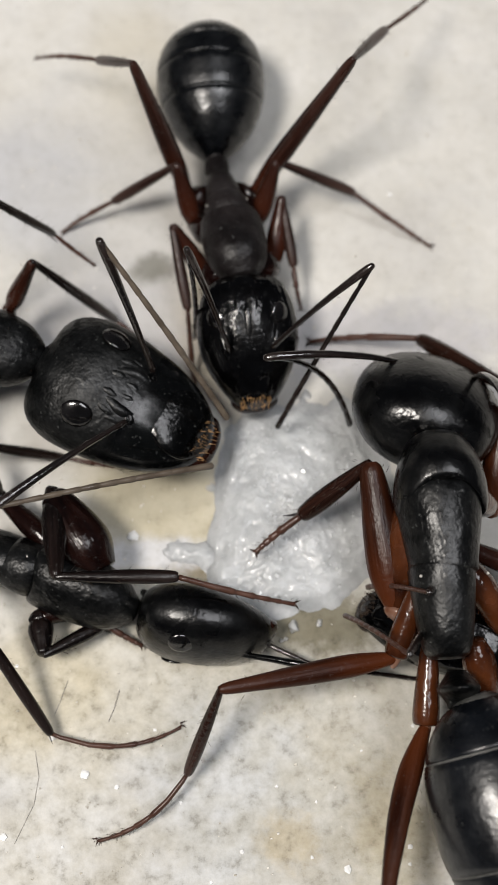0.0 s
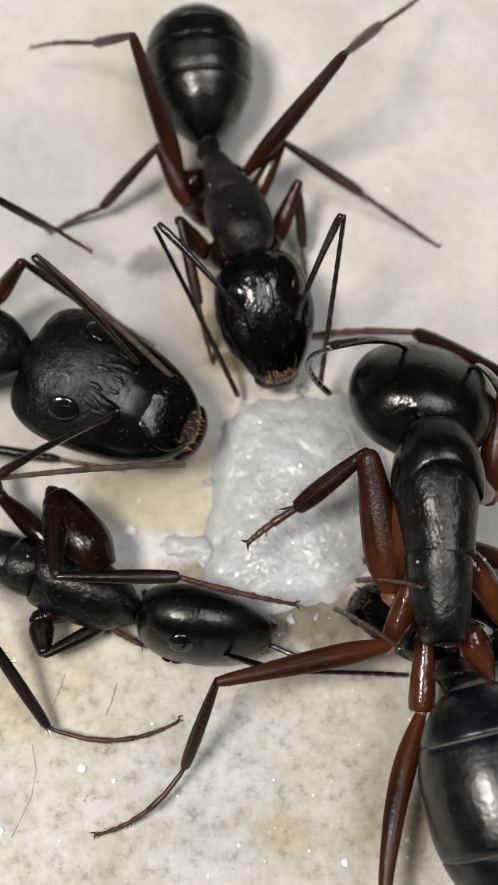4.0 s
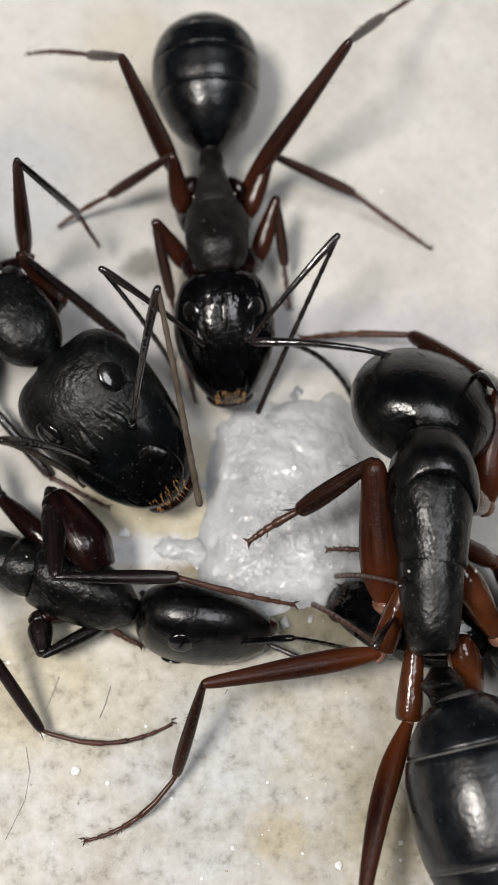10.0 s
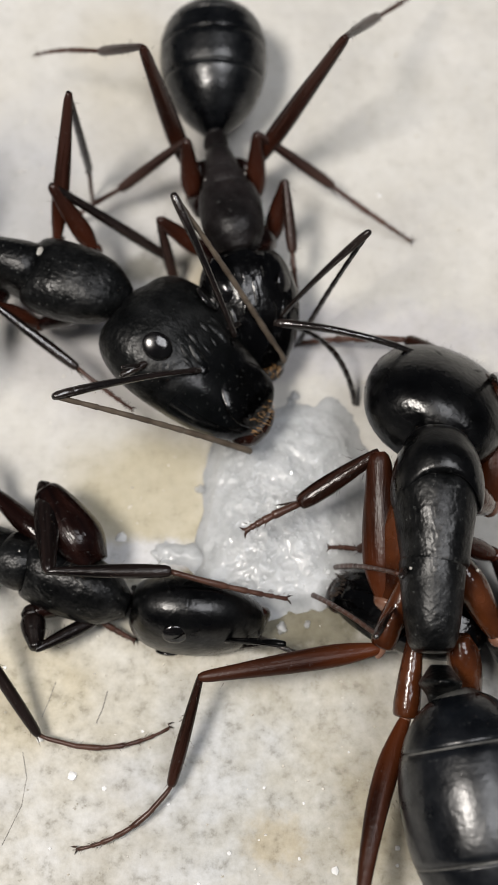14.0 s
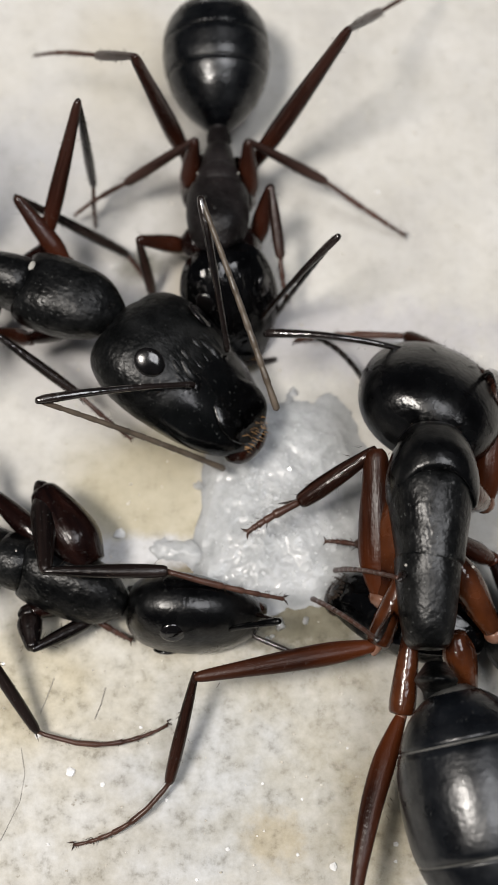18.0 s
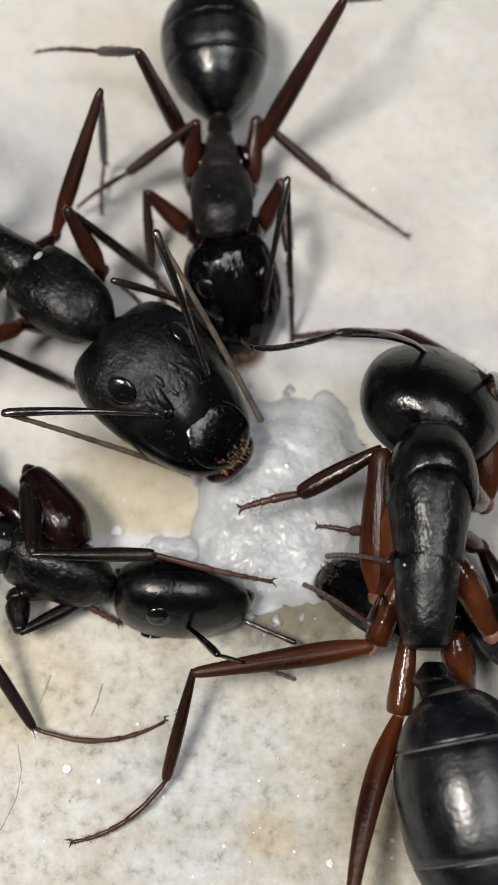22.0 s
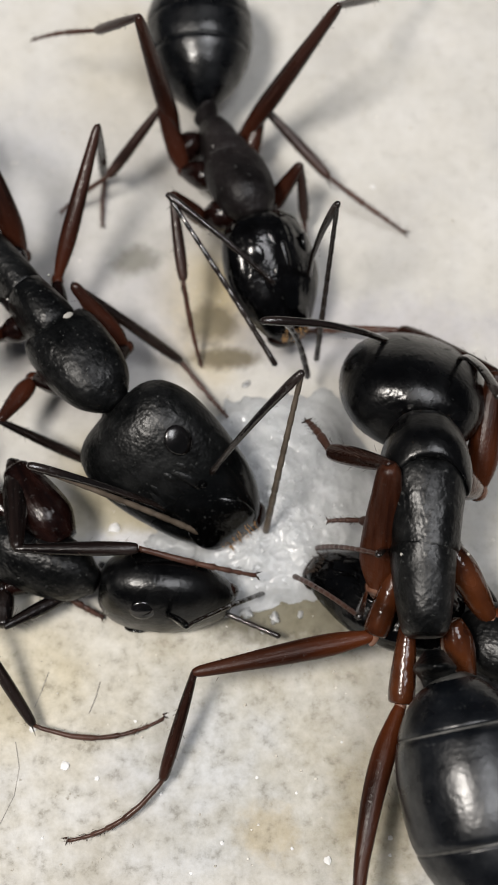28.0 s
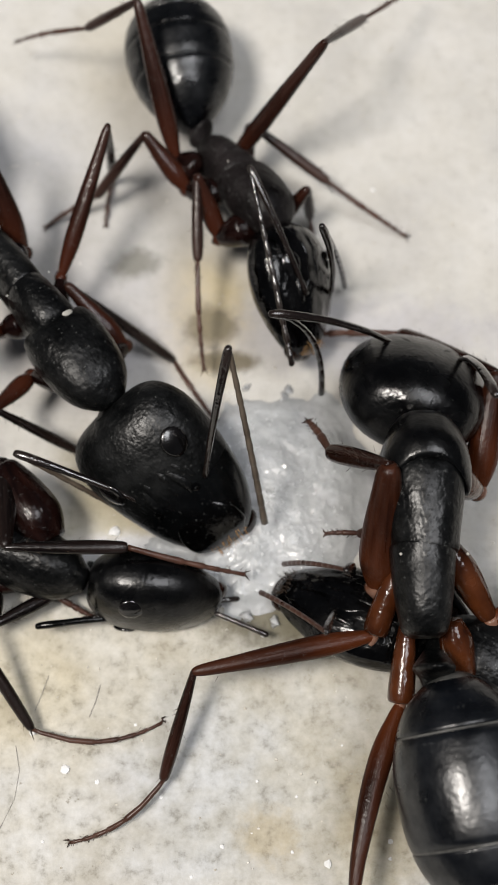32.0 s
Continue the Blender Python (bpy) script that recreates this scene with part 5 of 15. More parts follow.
    walk(ant_upper["legs"][0][1], [
        (0, at(1.52, -0.83, 2.94, -32.5, -6.9, -150.4)), (1, at(1.42, -2.41, 2.09, -40.4, -16.6, -146.4)), (2, at(1.45, -1.61, 2.66, -39.4, -16.3, -154.5)),
        (3, at(1.36, -1.41, 2.78, -41.4, -16.7, -152.4)), (4.5, at(1.56, -1.13, 2.85, -39.4, -11.6, -146.5)), (5.5, at(1.66, -1, 2.86, -37.5, -8.6, -141.5)),
        (6, at(1.42, -0.93, 2.94, -36.6, -8.3, -142.2)), (7, at(1.62, -0.63, 2.96, -35.1, -7.8, -145.7)), (8, at(1.64, -0.63, 2.96, -35, -7.4, -146.9)),
        (9, at(1.74, -0.55, 2.94, -34.5, -7.4, -146.7)), (10, at(1.76, -0.6, 2.92, -34.8, -8, -144.1)), (11, at(1.71, -0.71, 2.92, -34.6, -7.9, -145.2)),
        (12, at(1.58, -0.75, 2.95, -34, -7, -149.9)), (13, at(1.53, -0.72, 2.97, -33.1, -7.9, -145.5)), (14, at(1.39, -0.34, 3.05, -35, -8.9, -140)),
        (14.5, at(1.32, -0.16, 3.08, -35, -9.2, -138.4)), (16.5, at(1.23, -0.51, 3.06, -38.6, -9, -131.9)), (17, at(1.4, -0.21, 3.06, -37.2, -9, -134.3)),
        (18, at(1.72, 0.31, 2.98, -35, -9.2, -136.4)), (19, at(1.78, 0.46, 2.94, -34.1, -8.9, -137)), (20, at(1.74, 0.58, 2.93, -34.9, -9.3, -132.7)),
        (21, at(1.65, 0.5, 2.97, -35.7, -9, -133.7)), (22, at(1.65, 0.45, 2.98, -35.1, -8.7, -136.5)), (23, at(1.66, 0.07, 3.01, -36.2, -9.1, -135)),
        (25, at(1.79, 0.01, 2.97, -35.7, -7.4, -139)), (25.5, at(1.81, 0.01, 2.96, -34.2, -7.8, -141.1)), (27.5, at(1.81, -0.02, 2.96, -43.2, -17.7, -144.2)),
        (28, at(2.08, -0.29, 2.85, -48.2, -22.3, -144.2)), (29, at(1.97, -1.11, 2.72, -54.9, -28.3, -143)), (30, at(1.39, -2.18, 2.31, -63.4, -32.3, -132.6)),
        (31, at(1.39, -2.2, 2.29, -62.2, -32.6, -134.8)), (32, at(1.39, -2.2, 2.29, -63.3, -32, -132.7))])
    walk(ant_upper["legs"][0][2], [
        (0, at(2.21, -2.3, 1.92, -23.7, -10.2, -133.2)), (1, at(1.93, -3.83, 0.9, -28.8, -16.9, -133.4)), (2, at(1.78, -3.09, 1.5, -30.1, -17.4, -140.3)),
        (3, at(1.7, -2.85, 1.57, -30.7, -17.7, -139.7)), (4.5, at(2.17, -2.5, 1.65, -28, -13.4, -131.7)), (5.5, at(2.47, -2.3, 1.7, -25.4, -11.1, -125.6)),
        (6, at(2.23, -2.25, 1.81, -25, -10.4, -129.1)), (7, at(2.38, -2.01, 1.87, -25.4, -10.7, -128.7)), (8, at(2.38, -2.02, 1.87, -25.5, -10.3, -129.7)),
        (9, at(2.49, -1.95, 1.86, -25.6, -10.6, -128.4)), (10, at(2.56, -1.97, 1.84, -25.7, -10.9, -126.4)), (11, at(2.49, -2.09, 1.84, -25.1, -10.9, -127.9)),
        (12, at(2.27, -2.19, 1.88, -24.1, -10.1, -133.4)), (12.5, at(2.28, -2.17, 1.92, -23.8, -10.2, -132.8)), (13, at(2.32, -2.12, 1.93, -23.9, -10.5, -131.2)),
        (14, at(2.27, -1.65, 1.97, -25.2, -10.8, -128.4)), (14.5, at(2.23, -1.46, 1.99, -25.5, -10.9, -127.6)), (16.5, at(2.22, -1.65, 1.88, -27.9, -10.3, -121.9)),
        (17, at(2.36, -1.41, 1.92, -27.7, -10.6, -122.5)), (18, at(2.67, -0.95, 1.89, -27.1, -11.3, -121.9)), (19, at(2.74, -0.81, 1.88, -26.9, -11, -122.3)),
        (20, at(2.78, -0.61, 1.85, -27.7, -11, -119.1)), (21, at(2.65, -0.71, 1.87, -28, -10.7, -120.2)), (22, at(2.61, -0.8, 1.89, -27.2, -10.6, -123.3)),
        (23, at(2.63, -1.15, 1.89, -27, -10.7, -123.6)), (24, at(2.66, -1.21, 1.9, -26.8, -10.1, -125.1)), (25, at(2.7, -1.26, 1.86, -27.4, -9.1, -126)),
        (25.5, at(2.69, -1.32, 1.9, -26.4, -9.9, -126.8)), (26.5, at(2.52, -1.34, 1.78, -30.8, -13.9, -129.8)), (27.5, at(2.3, -1.39, 1.71, -34.5, -18.2, -133.2)),
        (28, at(2.39, -1.64, 1.53, -38.8, -22.1, -134.6)), (29, at(2.03, -2.44, 1.33, -43.2, -27.7, -136.6)), (30, at(1.4, -3.43, 0.85, -45.9, -32.9, -135.4)),
        (31, at(1.38, -3.47, 0.86, -45.5, -33, -136.5)), (32, at(1.41, -3.45, 0.83, -46.4, -32.6, -135.1))])
    walk(ant_upper["legs"][1][0], [
        (0, at(0.72, 0.67, -0.71, 68.3, -3.2, -166.7)), (1, at(0.72, 0.67, -0.71, 39, -14.1, -168.5)), (2, at(0.72, 0.67, -0.71, 39.7, -14.1, -169.7)),
        (3, at(0.72, 0.67, -0.71, 42.2, -13.5, -173.3)), (5.5, at(0.72, 0.67, -0.71, 43, -4.9, -159.4)), (6, at(0.72, 0.67, -0.71, 42.7, -4.4, -160.9)),
        (6.5, at(0.72, 0.67, -0.71, 60.7, -4.9, -159.3)), (7, at(0.72, 0.67, -0.71, 74.6, -4.7, -160.3)), (8, at(0.72, 0.67, -0.71, 72.2, -3.2, -166.3)),
        (9, at(0.72, 0.67, -0.71, 77.6, -1.7, -172.7)), (10, at(0.72, 0.67, -0.71, 72.8, -2.4, -169.9)), (11, at(0.72, 0.67, -0.71, 67.7, -2.4, -170.2)),
        (12, at(0.72, 0.67, -0.71, 65.4, -3.7, -164.7)), (12.5, at(0.72, 0.67, -0.71, 73.4, -3.9, -163.8)), (13, at(0.72, 0.67, -0.71, 79.6, -3.9, -163.8)),
        (14, at(0.72, 0.67, -0.71, 75.6, 0.1, 179.4)), (14.5, at(0.72, 0.67, -0.71, 71.5, 1.7, 173.1)), (15.5, at(0.72, 0.67, -0.71, 67, 2.2, 170.4)),
        (16.5, at(0.72, 0.67, -0.71, 60, 2.5, 168.3)), (17, at(0.72, 0.67, -0.71, 70.9, 3.2, 165.5)), (18, at(0.72, 0.67, -0.71, 84, 5.5, 156)),
        (19, at(0.72, 0.67, -0.71, 81.7, 5.8, 153.9)), (20, at(0.72, 0.67, -0.71, 79.6, 1.3, 174.2)), (21, at(0.72, 0.67, -0.71, 79.4, 3.9, 161.9)),
        (22, at(0.72, 0.67, -0.71, 74.8, 3.4, 164.4)), (23, at(0.72, 0.67, -0.71, 75, -1.6, -172.8)), (24, at(0.72, 0.67, -0.71, 74, 1.5, 172.9)),
        (25, at(0.72, 0.67, -0.71, 74.2, 1.2, 174.1)), (25.5, at(0.72, 0.67, -0.71, 84.8, 0.3, 178.4)), (26.5, at(0.72, 0.67, -0.71, 80.5, -6.6, -177.3)),
        (27.5, at(0.72, 0.67, -0.71, 72.4, -12.2, -179.1)), (28, at(0.72, 0.67, -0.71, 58, -19.3, -173.8)), (29, at(0.72, 0.67, -0.71, 41.9, -26.8, -175.8)),
        (30, at(0.72, 0.67, -0.71, 37.5, -34.8, -174)), (32, at(0.72, 0.67, -0.71, 34.3, -35.1, -170.4))])
    walk(ant_upper["legs"][1][1], [
        (0, at(0.93, 0.13, 0.74, -40, -13.7, -95)), (1, at(1.19, -0.48, 0.24, -50.8, -13.6, -97.2)), (2, at(1.17, -0.47, 0.26, -48.8, -14, -94.4)),
        (3, at(1.09, -0.46, 0.31, -50.5, -12, -82.5)), (4.5, at(1.16, -0.41, 0.33, -42.7, -10.9, -67.5)), (5.5, at(1.2, -0.37, 0.35, -37.6, -11.8, -59.5)),
        (6, at(1.17, -0.39, 0.34, -34.4, -12.1, -64.2)), (6.5, at(1.1, -0.01, 0.65, -43.5, -13.1, -75.5)), (7, at(0.97, 0.32, 0.79, -44.9, -13.6, -87.4)),
        (7.5, at(0.94, 0.27, 0.78, -44.5, -13.4, -84.3)), (8, at(0.91, 0.22, 0.78, -43, -13.3, -85.7)), (9, at(0.81, 0.34, 0.82, -42.1, -13.4, -89.5)),
        (10, at(0.86, 0.23, 0.78, -42.1, -13.4, -84.4)), (11, at(0.88, 0.09, 0.74, -41, -13.6, -82)), (12, at(0.98, 0.06, 0.71, -40, -13.7, -85.2)),
        (12.5, at(0.94, 0.27, 0.78, -39, -13.8, -93.7)), (13, at(0.9, 0.43, 0.82, -37.5, -13.8, -96.3)), (14, at(0.71, 0.28, 0.8, -36.8, -13.5, -78.6)),
        (14.5, at(0.61, 0.18, 0.77, -35.1, -13.1, -73.2)), (15.5, at(0.56, 0.07, 0.73, -35.3, -12.1, -70)), (16.5, at(0.5, -0.09, 0.64, -34.3, -11.1, -66.3)),
        (17, at(0.51, 0.19, 0.77, -36.7, -11.8, -71.1)), (18, at(0.51, 0.58, 0.84, -37.7, -12.8, -74.6)), (19, at(0.48, 0.53, 0.83, -36, -12.5, -73.9)),
        (20, at(0.65, 0.39, 0.83, -37.6, -11.4, -64.6)), (21, at(0.53, 0.43, 0.82, -37.4, -11.4, -67)), (22, at(0.52, 0.3, 0.8, -35.2, -11.6, -67.1)),
        (23, at(0.81, 0.27, 0.8, -36.9, -11.9, -67.6)), (24, at(0.62, 0.25, 0.79, -33.6, -11.7, -73.3)), (25, at(0.64, 0.25, 0.79, -34.3, -10.9, -75.7)),
        (25.5, at(0.7, 0.53, 0.85, -36.3, -12.2, -83.9)), (26.5, at(0.91, 0.42, 0.82, -45.5, -11.6, -77.7)), (27.5, at(1.04, 0.2, 0.75, -52.7, -9.3, -70.2)),
        (28, at(1.24, -0.11, 0.54, -56.5, -6, -67.4)), (29, at(1.27, -0.46, 0.22, -63.9, -5.4, -72.8)), (30, at(1.39, -0.51, 0.07, -78.5, -10.3, -85.4)),
        (31, at(1.4, -0.52, 0.05, -78.5, -11.9, -88.2)), (32, at(1.43, -0.52, 0.01, -79.3, -10.7, -86.6))])
    walk(ant_upper["legs"][1][2], [
        (0, at(2.43, -0.31, -0.51, -26.7, -13.6, -81)), (1, at(2.41, -1, -1.27, -31, -11.6, -86.7)), (2, at(2.46, -0.94, -1.21, -31.3, -13.3, -90.9)),
        (3, at(2.4, -0.61, -1.21, -31.3, -14.5, -94.5)), (4.5, at(2.62, -0.09, -1.01, -26.7, -13.5, -87.4)), (5.5, at(2.7, 0.22, -0.85, -24, -13.5, -81.9)),
        (6, at(2.76, 0.11, -0.76, -24.7, -13.3, -84.2)), (6.5, at(2.58, 0.05, -0.7, -25.6, -13.3, -79.5)), (7, at(2.41, 0.05, -0.58, -28, -13.3, -77.4)),
        (7.5, at(2.4, 0.09, -0.58, -28.1, -13.1, -77.7)), (8, at(2.4, 0.02, -0.56, -28.2, -13, -78.1)), (9, at(2.3, 0.04, -0.49, -29.5, -13.1, -76.7)),
        (10, at(2.37, 0.06, -0.53, -29.4, -13, -74.9)), (11, at(2.42, 0, -0.54, -28.4, -13.3, -76.5)), (12, at(2.54, -0.11, -0.54, -26.6, -13.6, -82.3)),
        (12.5, at(2.48, -0.13, -0.44, -27.8, -13.7, -82.8)), (13, at(2.45, -0.03, -0.36, -28.8, -13.7, -83.4)), (14, at(2.34, 0.33, -0.36, -29.4, -13.5, -79.4)),
        (14.5, at(2.26, 0.4, -0.35, -29.4, -13.4, -77.4)), (16.5, at(2.1, 0.38, -0.47, -29.4, -11.5, -72.6)), (17, at(2.11, 0.48, -0.41, -30.6, -11.9, -72.7)),
        (18, at(2.12, 0.74, -0.36, -31.9, -12.6, -71.2)), (19, at(2.11, 0.74, -0.32, -31.6, -12.2, -70.7)), (20, at(2.19, 0.86, -0.37, -32.3, -11.5, -66)),
        (21, at(2.09, 0.83, -0.37, -32, -11.4, -67.7)), (22, at(2.12, 0.72, -0.34, -31, -11.8, -69.8)), (23, at(2.39, 0.66, -0.38, -30.9, -12.2, -72.2)),
        (24, at(2.29, 0.51, -0.29, -29.8, -11.8, -74.4)), (25, at(2.3, 0.45, -0.32, -30, -10.9, -75.1)), (25.5, at(2.34, 0.45, -0.31, -30.7, -12, -77.5)),
        (26.5, at(2.34, 0.44, -0.58, -36.4, -11.8, -78.8)), (27.5, at(2.27, 0.37, -0.83, -41.7, -12.1, -80.9)), (28, at(2.33, 0.15, -1.12, -46.5, -11.7, -82.7)),
        (29, at(2.16, -0.36, -1.57, -50.8, -14.5, -91.1)), (30, at(1.82, -0.83, -1.86, -56.3, -17.9, -97.6)), (31, at(1.81, -0.91, -1.88, -55.9, -18.1, -98.2)),
        (32, at(1.83, -0.87, -1.93, -55.8, -17.6, -97.7))])
    walk(ant_upper["legs"][2][0], [
        (0, at(0.66, 2.06, -1.01, 55, -7.6, -147.3)), (1, at(0.66, 2.06, -1.01, 32.4, -15.1, -161.7)), (2, at(0.66, 2.06, -1.01, 50.6, -16.8, -149.6)),
        (3, at(0.66, 2.06, -1.01, 62.1, -17.6, -119.9)), (4.5, at(0.66, 2.06, -1.01, 62.7, -12, -143.9)), (5.5, at(0.66, 2.06, -1.01, 39.1, -6.1, -153.6)),
        (6, at(0.66, 2.06, -1.01, 38.3, -8.6, -140.6)), (6.5, at(0.66, 2.06, -1.01, 51.1, -9.2, -137.8)), (7, at(0.66, 2.06, -1.01, 58.4, -9.2, -138.2)),
        (8, at(0.66, 2.06, -1.01, 54.7, -9.5, -134.8)), (9, at(0.66, 2.06, -1.01, 55.2, -10.1, -131.9)), (10, at(0.66, 2.06, -1.01, 60.9, -9.7, -134.4)),
        (11, at(0.66, 2.06, -1.01, 62.4, -9.2, -138.1)), (11.5, at(0.66, 2.06, -1.01, 56.9, -9.4, -137.1)), (12, at(0.66, 2.06, -1.01, 49.9, -9.3, -137.8)),
        (13, at(0.66, 2.06, -1.01, 35.8, -7.5, -147.7)), (14, at(0.66, 2.06, -1.01, 53.1, -12.5, -114.6)), (14.5, at(0.66, 2.06, -1.01, 50.3, -13.5, -98.9)),
        (16.5, at(0.66, 2.06, -1.01, 52.7, -12.1, -86.6)), (17, at(0.66, 2.06, -1.01, 47.9, -12.3, -80.3)), (18, at(0.66, 2.06, -1.01, 37.2, -12.5, -70.3)),
        (19, at(0.66, 2.06, -1.01, 41.6, -12.9, -83.7)), (20, at(0.66, 2.06, -1.01, 46.2, -12.6, -85.5)), (21, at(0.66, 2.06, -1.01, 54.3, -12, -103.1)),
        (22, at(0.66, 2.06, -1.01, 44.4, -10.7, -121.8)), (23, at(0.66, 2.06, -1.01, 34.7, -9.1, -135.3)), (24, at(0.66, 2.06, -1.01, 34, -7.9, -140.1)),
        (25, at(0.66, 2.06, -1.01, 32.5, -7.5, -138.6)), (25.5, at(0.66, 2.06, -1.01, 44, -8.1, -139.5)), (26.5, at(0.66, 2.06, -1.01, 56.4, -13.5, -134.9)),
        (27.5, at(0.66, 2.06, -1.01, 59.9, -18.2, -131.8)), (28, at(0.66, 2.06, -1.01, 48.5, -17.1, -101.1)), (29, at(0.66, 2.06, -1.01, 63.8, -28.6, -157)),
        (30, at(0.66, 2.06, -1.01, 49.6, -30.2, 163.7)), (31, at(0.66, 2.06, -1.01, 48.2, -30.7, 165.3)), (32, at(0.66, 2.06, -1.01, 58.4, -31.7, 168.9))])
    walk(ant_upper["legs"][2][1], [
        (0, at(1.27, 1.42, 0.22, -38.9, 0.1, 0.5)), (1, at(1.27, 0.91, -0.22, -38.7, 10.1, -8.5)), (2, at(1.44, 1.4, 0.12, -39.6, 9.6, -10)),
        (3, at(1.48, 2.06, 0.27, -39.9, 9.6, -9.4)), (4.5, at(1.3, 1.66, 0.31, -39.5, 4.2, -2.4)), (5.5, at(1.28, 1.05, -0.06, -39.8, 0.4, 1.7)),
        (6, at(1.53, 1.23, -0.08, -39.3, -0.1, -0.6)), (6.5, at(1.44, 1.48, 0.16, -39.3, 0.6, 2.6)), (7, at(1.34, 1.61, 0.27, -39.1, 1.4, 5.8)),
        (8, at(1.43, 1.59, 0.22, -38.8, 1.3, 5.3)), (8.5, at(1.44, 1.62, 0.22, -38.9, 1.5, 6.5)), (9, at(1.45, 1.65, 0.22, -49, 2, 8.3)),
        (10, at(1.35, 1.7, 0.3, -58.9, 2.5, 10.7)), (11, at(1.29, 1.68, 0.32, -65.4, 2.4, 10)), (11.5, at(1.38, 1.6, 0.25, -67.7, 1.9, 7.8)),
        (12, at(1.46, 1.46, 0.14, -69.8, 1.4, 5.7)), (13, at(1.42, 1.08, -0.13, -70, 2, 8)), (14, at(1.6, 1.92, 0.18, -77.7, 2.7, 10.9)),
        (14.5, at(1.66, 2.18, 0.13, -79.3, 2.9, 11.9)), (16.5, at(1.56, 2.37, 0.17, -83.3, 3.8, 18.3)), (18, at(1.73, 2.66, -0.11, -86.7, 5.7, 25.1)),
        (19, at(1.77, 2.41, -0.03, -84, 3.9, 17.1)), (20, at(1.69, 2.38, 0.06, -80, 3, 13.6)), (21, at(1.58, 2.11, 0.2, -75.3, 1.8, 8.3)),
        (22, at(1.69, 1.66, 0.04, -68.9, 0.5, 2.4)), (23, at(1.64, 1.27, -0.15, -61.4, 0.2, 0.7)), (24, at(1.56, 1.17, -0.17, -54.8, 0.2, 0.8)),
        (25, at(1.59, 1.17, -0.2, -61.8, 0.3, 1.5)), (25.5, at(1.48, 1.33, 0.04, -69.5, 0.5, 2.4)), (26.5, at(1.46, 1.68, 0.22, -50.8, 5.8, -0.8)),
        (27.5, at(1.5, 1.86, 0.24, -41.7, 10.5, -6)), (28, at(1.71, 2.2, 0.08, -42.9, 14.3, -14)), (29, at(1.52, 1.7, 0.19, -48.7, 18.3, -25.7)),
        (30, at(0.94, 0.95, -0.01, -56.1, 21, -38.1)), (31, at(0.96, 0.93, -0.04, -56.1, 20.9, -38.6)), (32, at(1.17, 1.15, 0.09, -55.7, 21.4, -37.8))])
    walk(ant_upper["legs"][2][2], [
        (0, at(1.25, 2.86, -0.94, -47, -0.8, -3.3)), (1, at(1.28, 2.37, -1.36, -41.3, 9.6, -10.4)), (2, at(1.5, 2.84, -1.05, -62.1, 10.4, -6.8)),
        (3, at(1.51, 3.5, -0.9, -74.8, 12.8, 3.7)), (4.5, at(1.27, 3.1, -0.86, -70, 6.5, 7)), (5.5, at(1.23, 2.48, -1.24, -44.4, 1.8, 7.4)),
        (6, at(1.55, 2.66, -1.25, -35.1, 1, 4.2)), (6.5, at(1.36, 2.91, -1.01, -38.3, 1.7, 7.3)), (7, at(1.17, 3.03, -0.9, -34.1, 2.3, 9.5)),
        (8, at(1.27, 3.02, -0.95, -34, 1.7, 7.3)), (8.5, at(1.25, 3.05, -0.94, -34.1, 1.8, 7.5)), (9, at(1.23, 2.84, -1.18, -30.4, 1.8, 7.5)),
        (10, at(1.1, 2.63, -1.28, -28.6, 2.2, 9.2)), (11, at(1.09, 2.43, -1.36, -27.6, 1.9, 7.8)), (11.5, at(1.23, 2.28, -1.47, -24.4, 1.3, 5.2)),
        (12, at(1.35, 2.1, -1.6, -19.3, 0.6, 2.6)), (12.5, at(1.31, 1.87, -1.73, -13.4, 0.8, 3.3)), (13, at(1.27, 1.7, -1.87, -6.6, 0.9, 3.6)),
        (14, at(1.44, 2.29, -1.63, -21.7, 1.8, 7.3)), (14.5, at(1.5, 2.5, -1.69, -21.4, 2, 8.2)), (16.5, at(1.38, 2.54, -1.66, -22.2, 3, 14.1)),
        (18, at(1.52, 2.68, -1.95, -10.8, 4.4, 19.2)), (19, at(1.59, 2.56, -1.86, -13.3, 4.4, 19.6)), (20, at(1.52, 2.67, -1.76, -18.8, 4.7, 21.8)),
        (21, at(1.46, 2.57, -1.59, -25.5, 4.4, 20.7)), (22, at(1.65, 2.33, -1.69, -18.3, 3.6, 16.3)), (23, at(1.62, 2.16, -1.78, -13.4, 2, 9)),
        (24, at(1.54, 2.24, -1.68, -18.4, 0.9, 4.3)), (25, at(1.56, 2.05, -1.83, -9.6, 0.9, 4.7)), (25.5, at(1.44, 1.97, -1.7, -14.3, 1, 4.8)),
        (26.5, at(1.34, 2.85, -1.21, -40.8, 6.4, 1.8)), (27.5, at(1.42, 3.26, -0.97, -49, 11.2, -3.1)), (28, at(1.74, 3.59, -1.14, -63.4, 16.6, -5.8)),
        (29, at(1.66, 2.99, -1.13, -64.6, 19.9, -21.5)), (30, at(1.15, 2.11, -1.44, -50.8, 22.8, -34.7)), (31, at(1.18, 2.08, -1.47, -50.8, 22.6, -35.3)),
        (32, at(1.37, 2.32, -1.33, -50.5, 22.9, -34.8))])
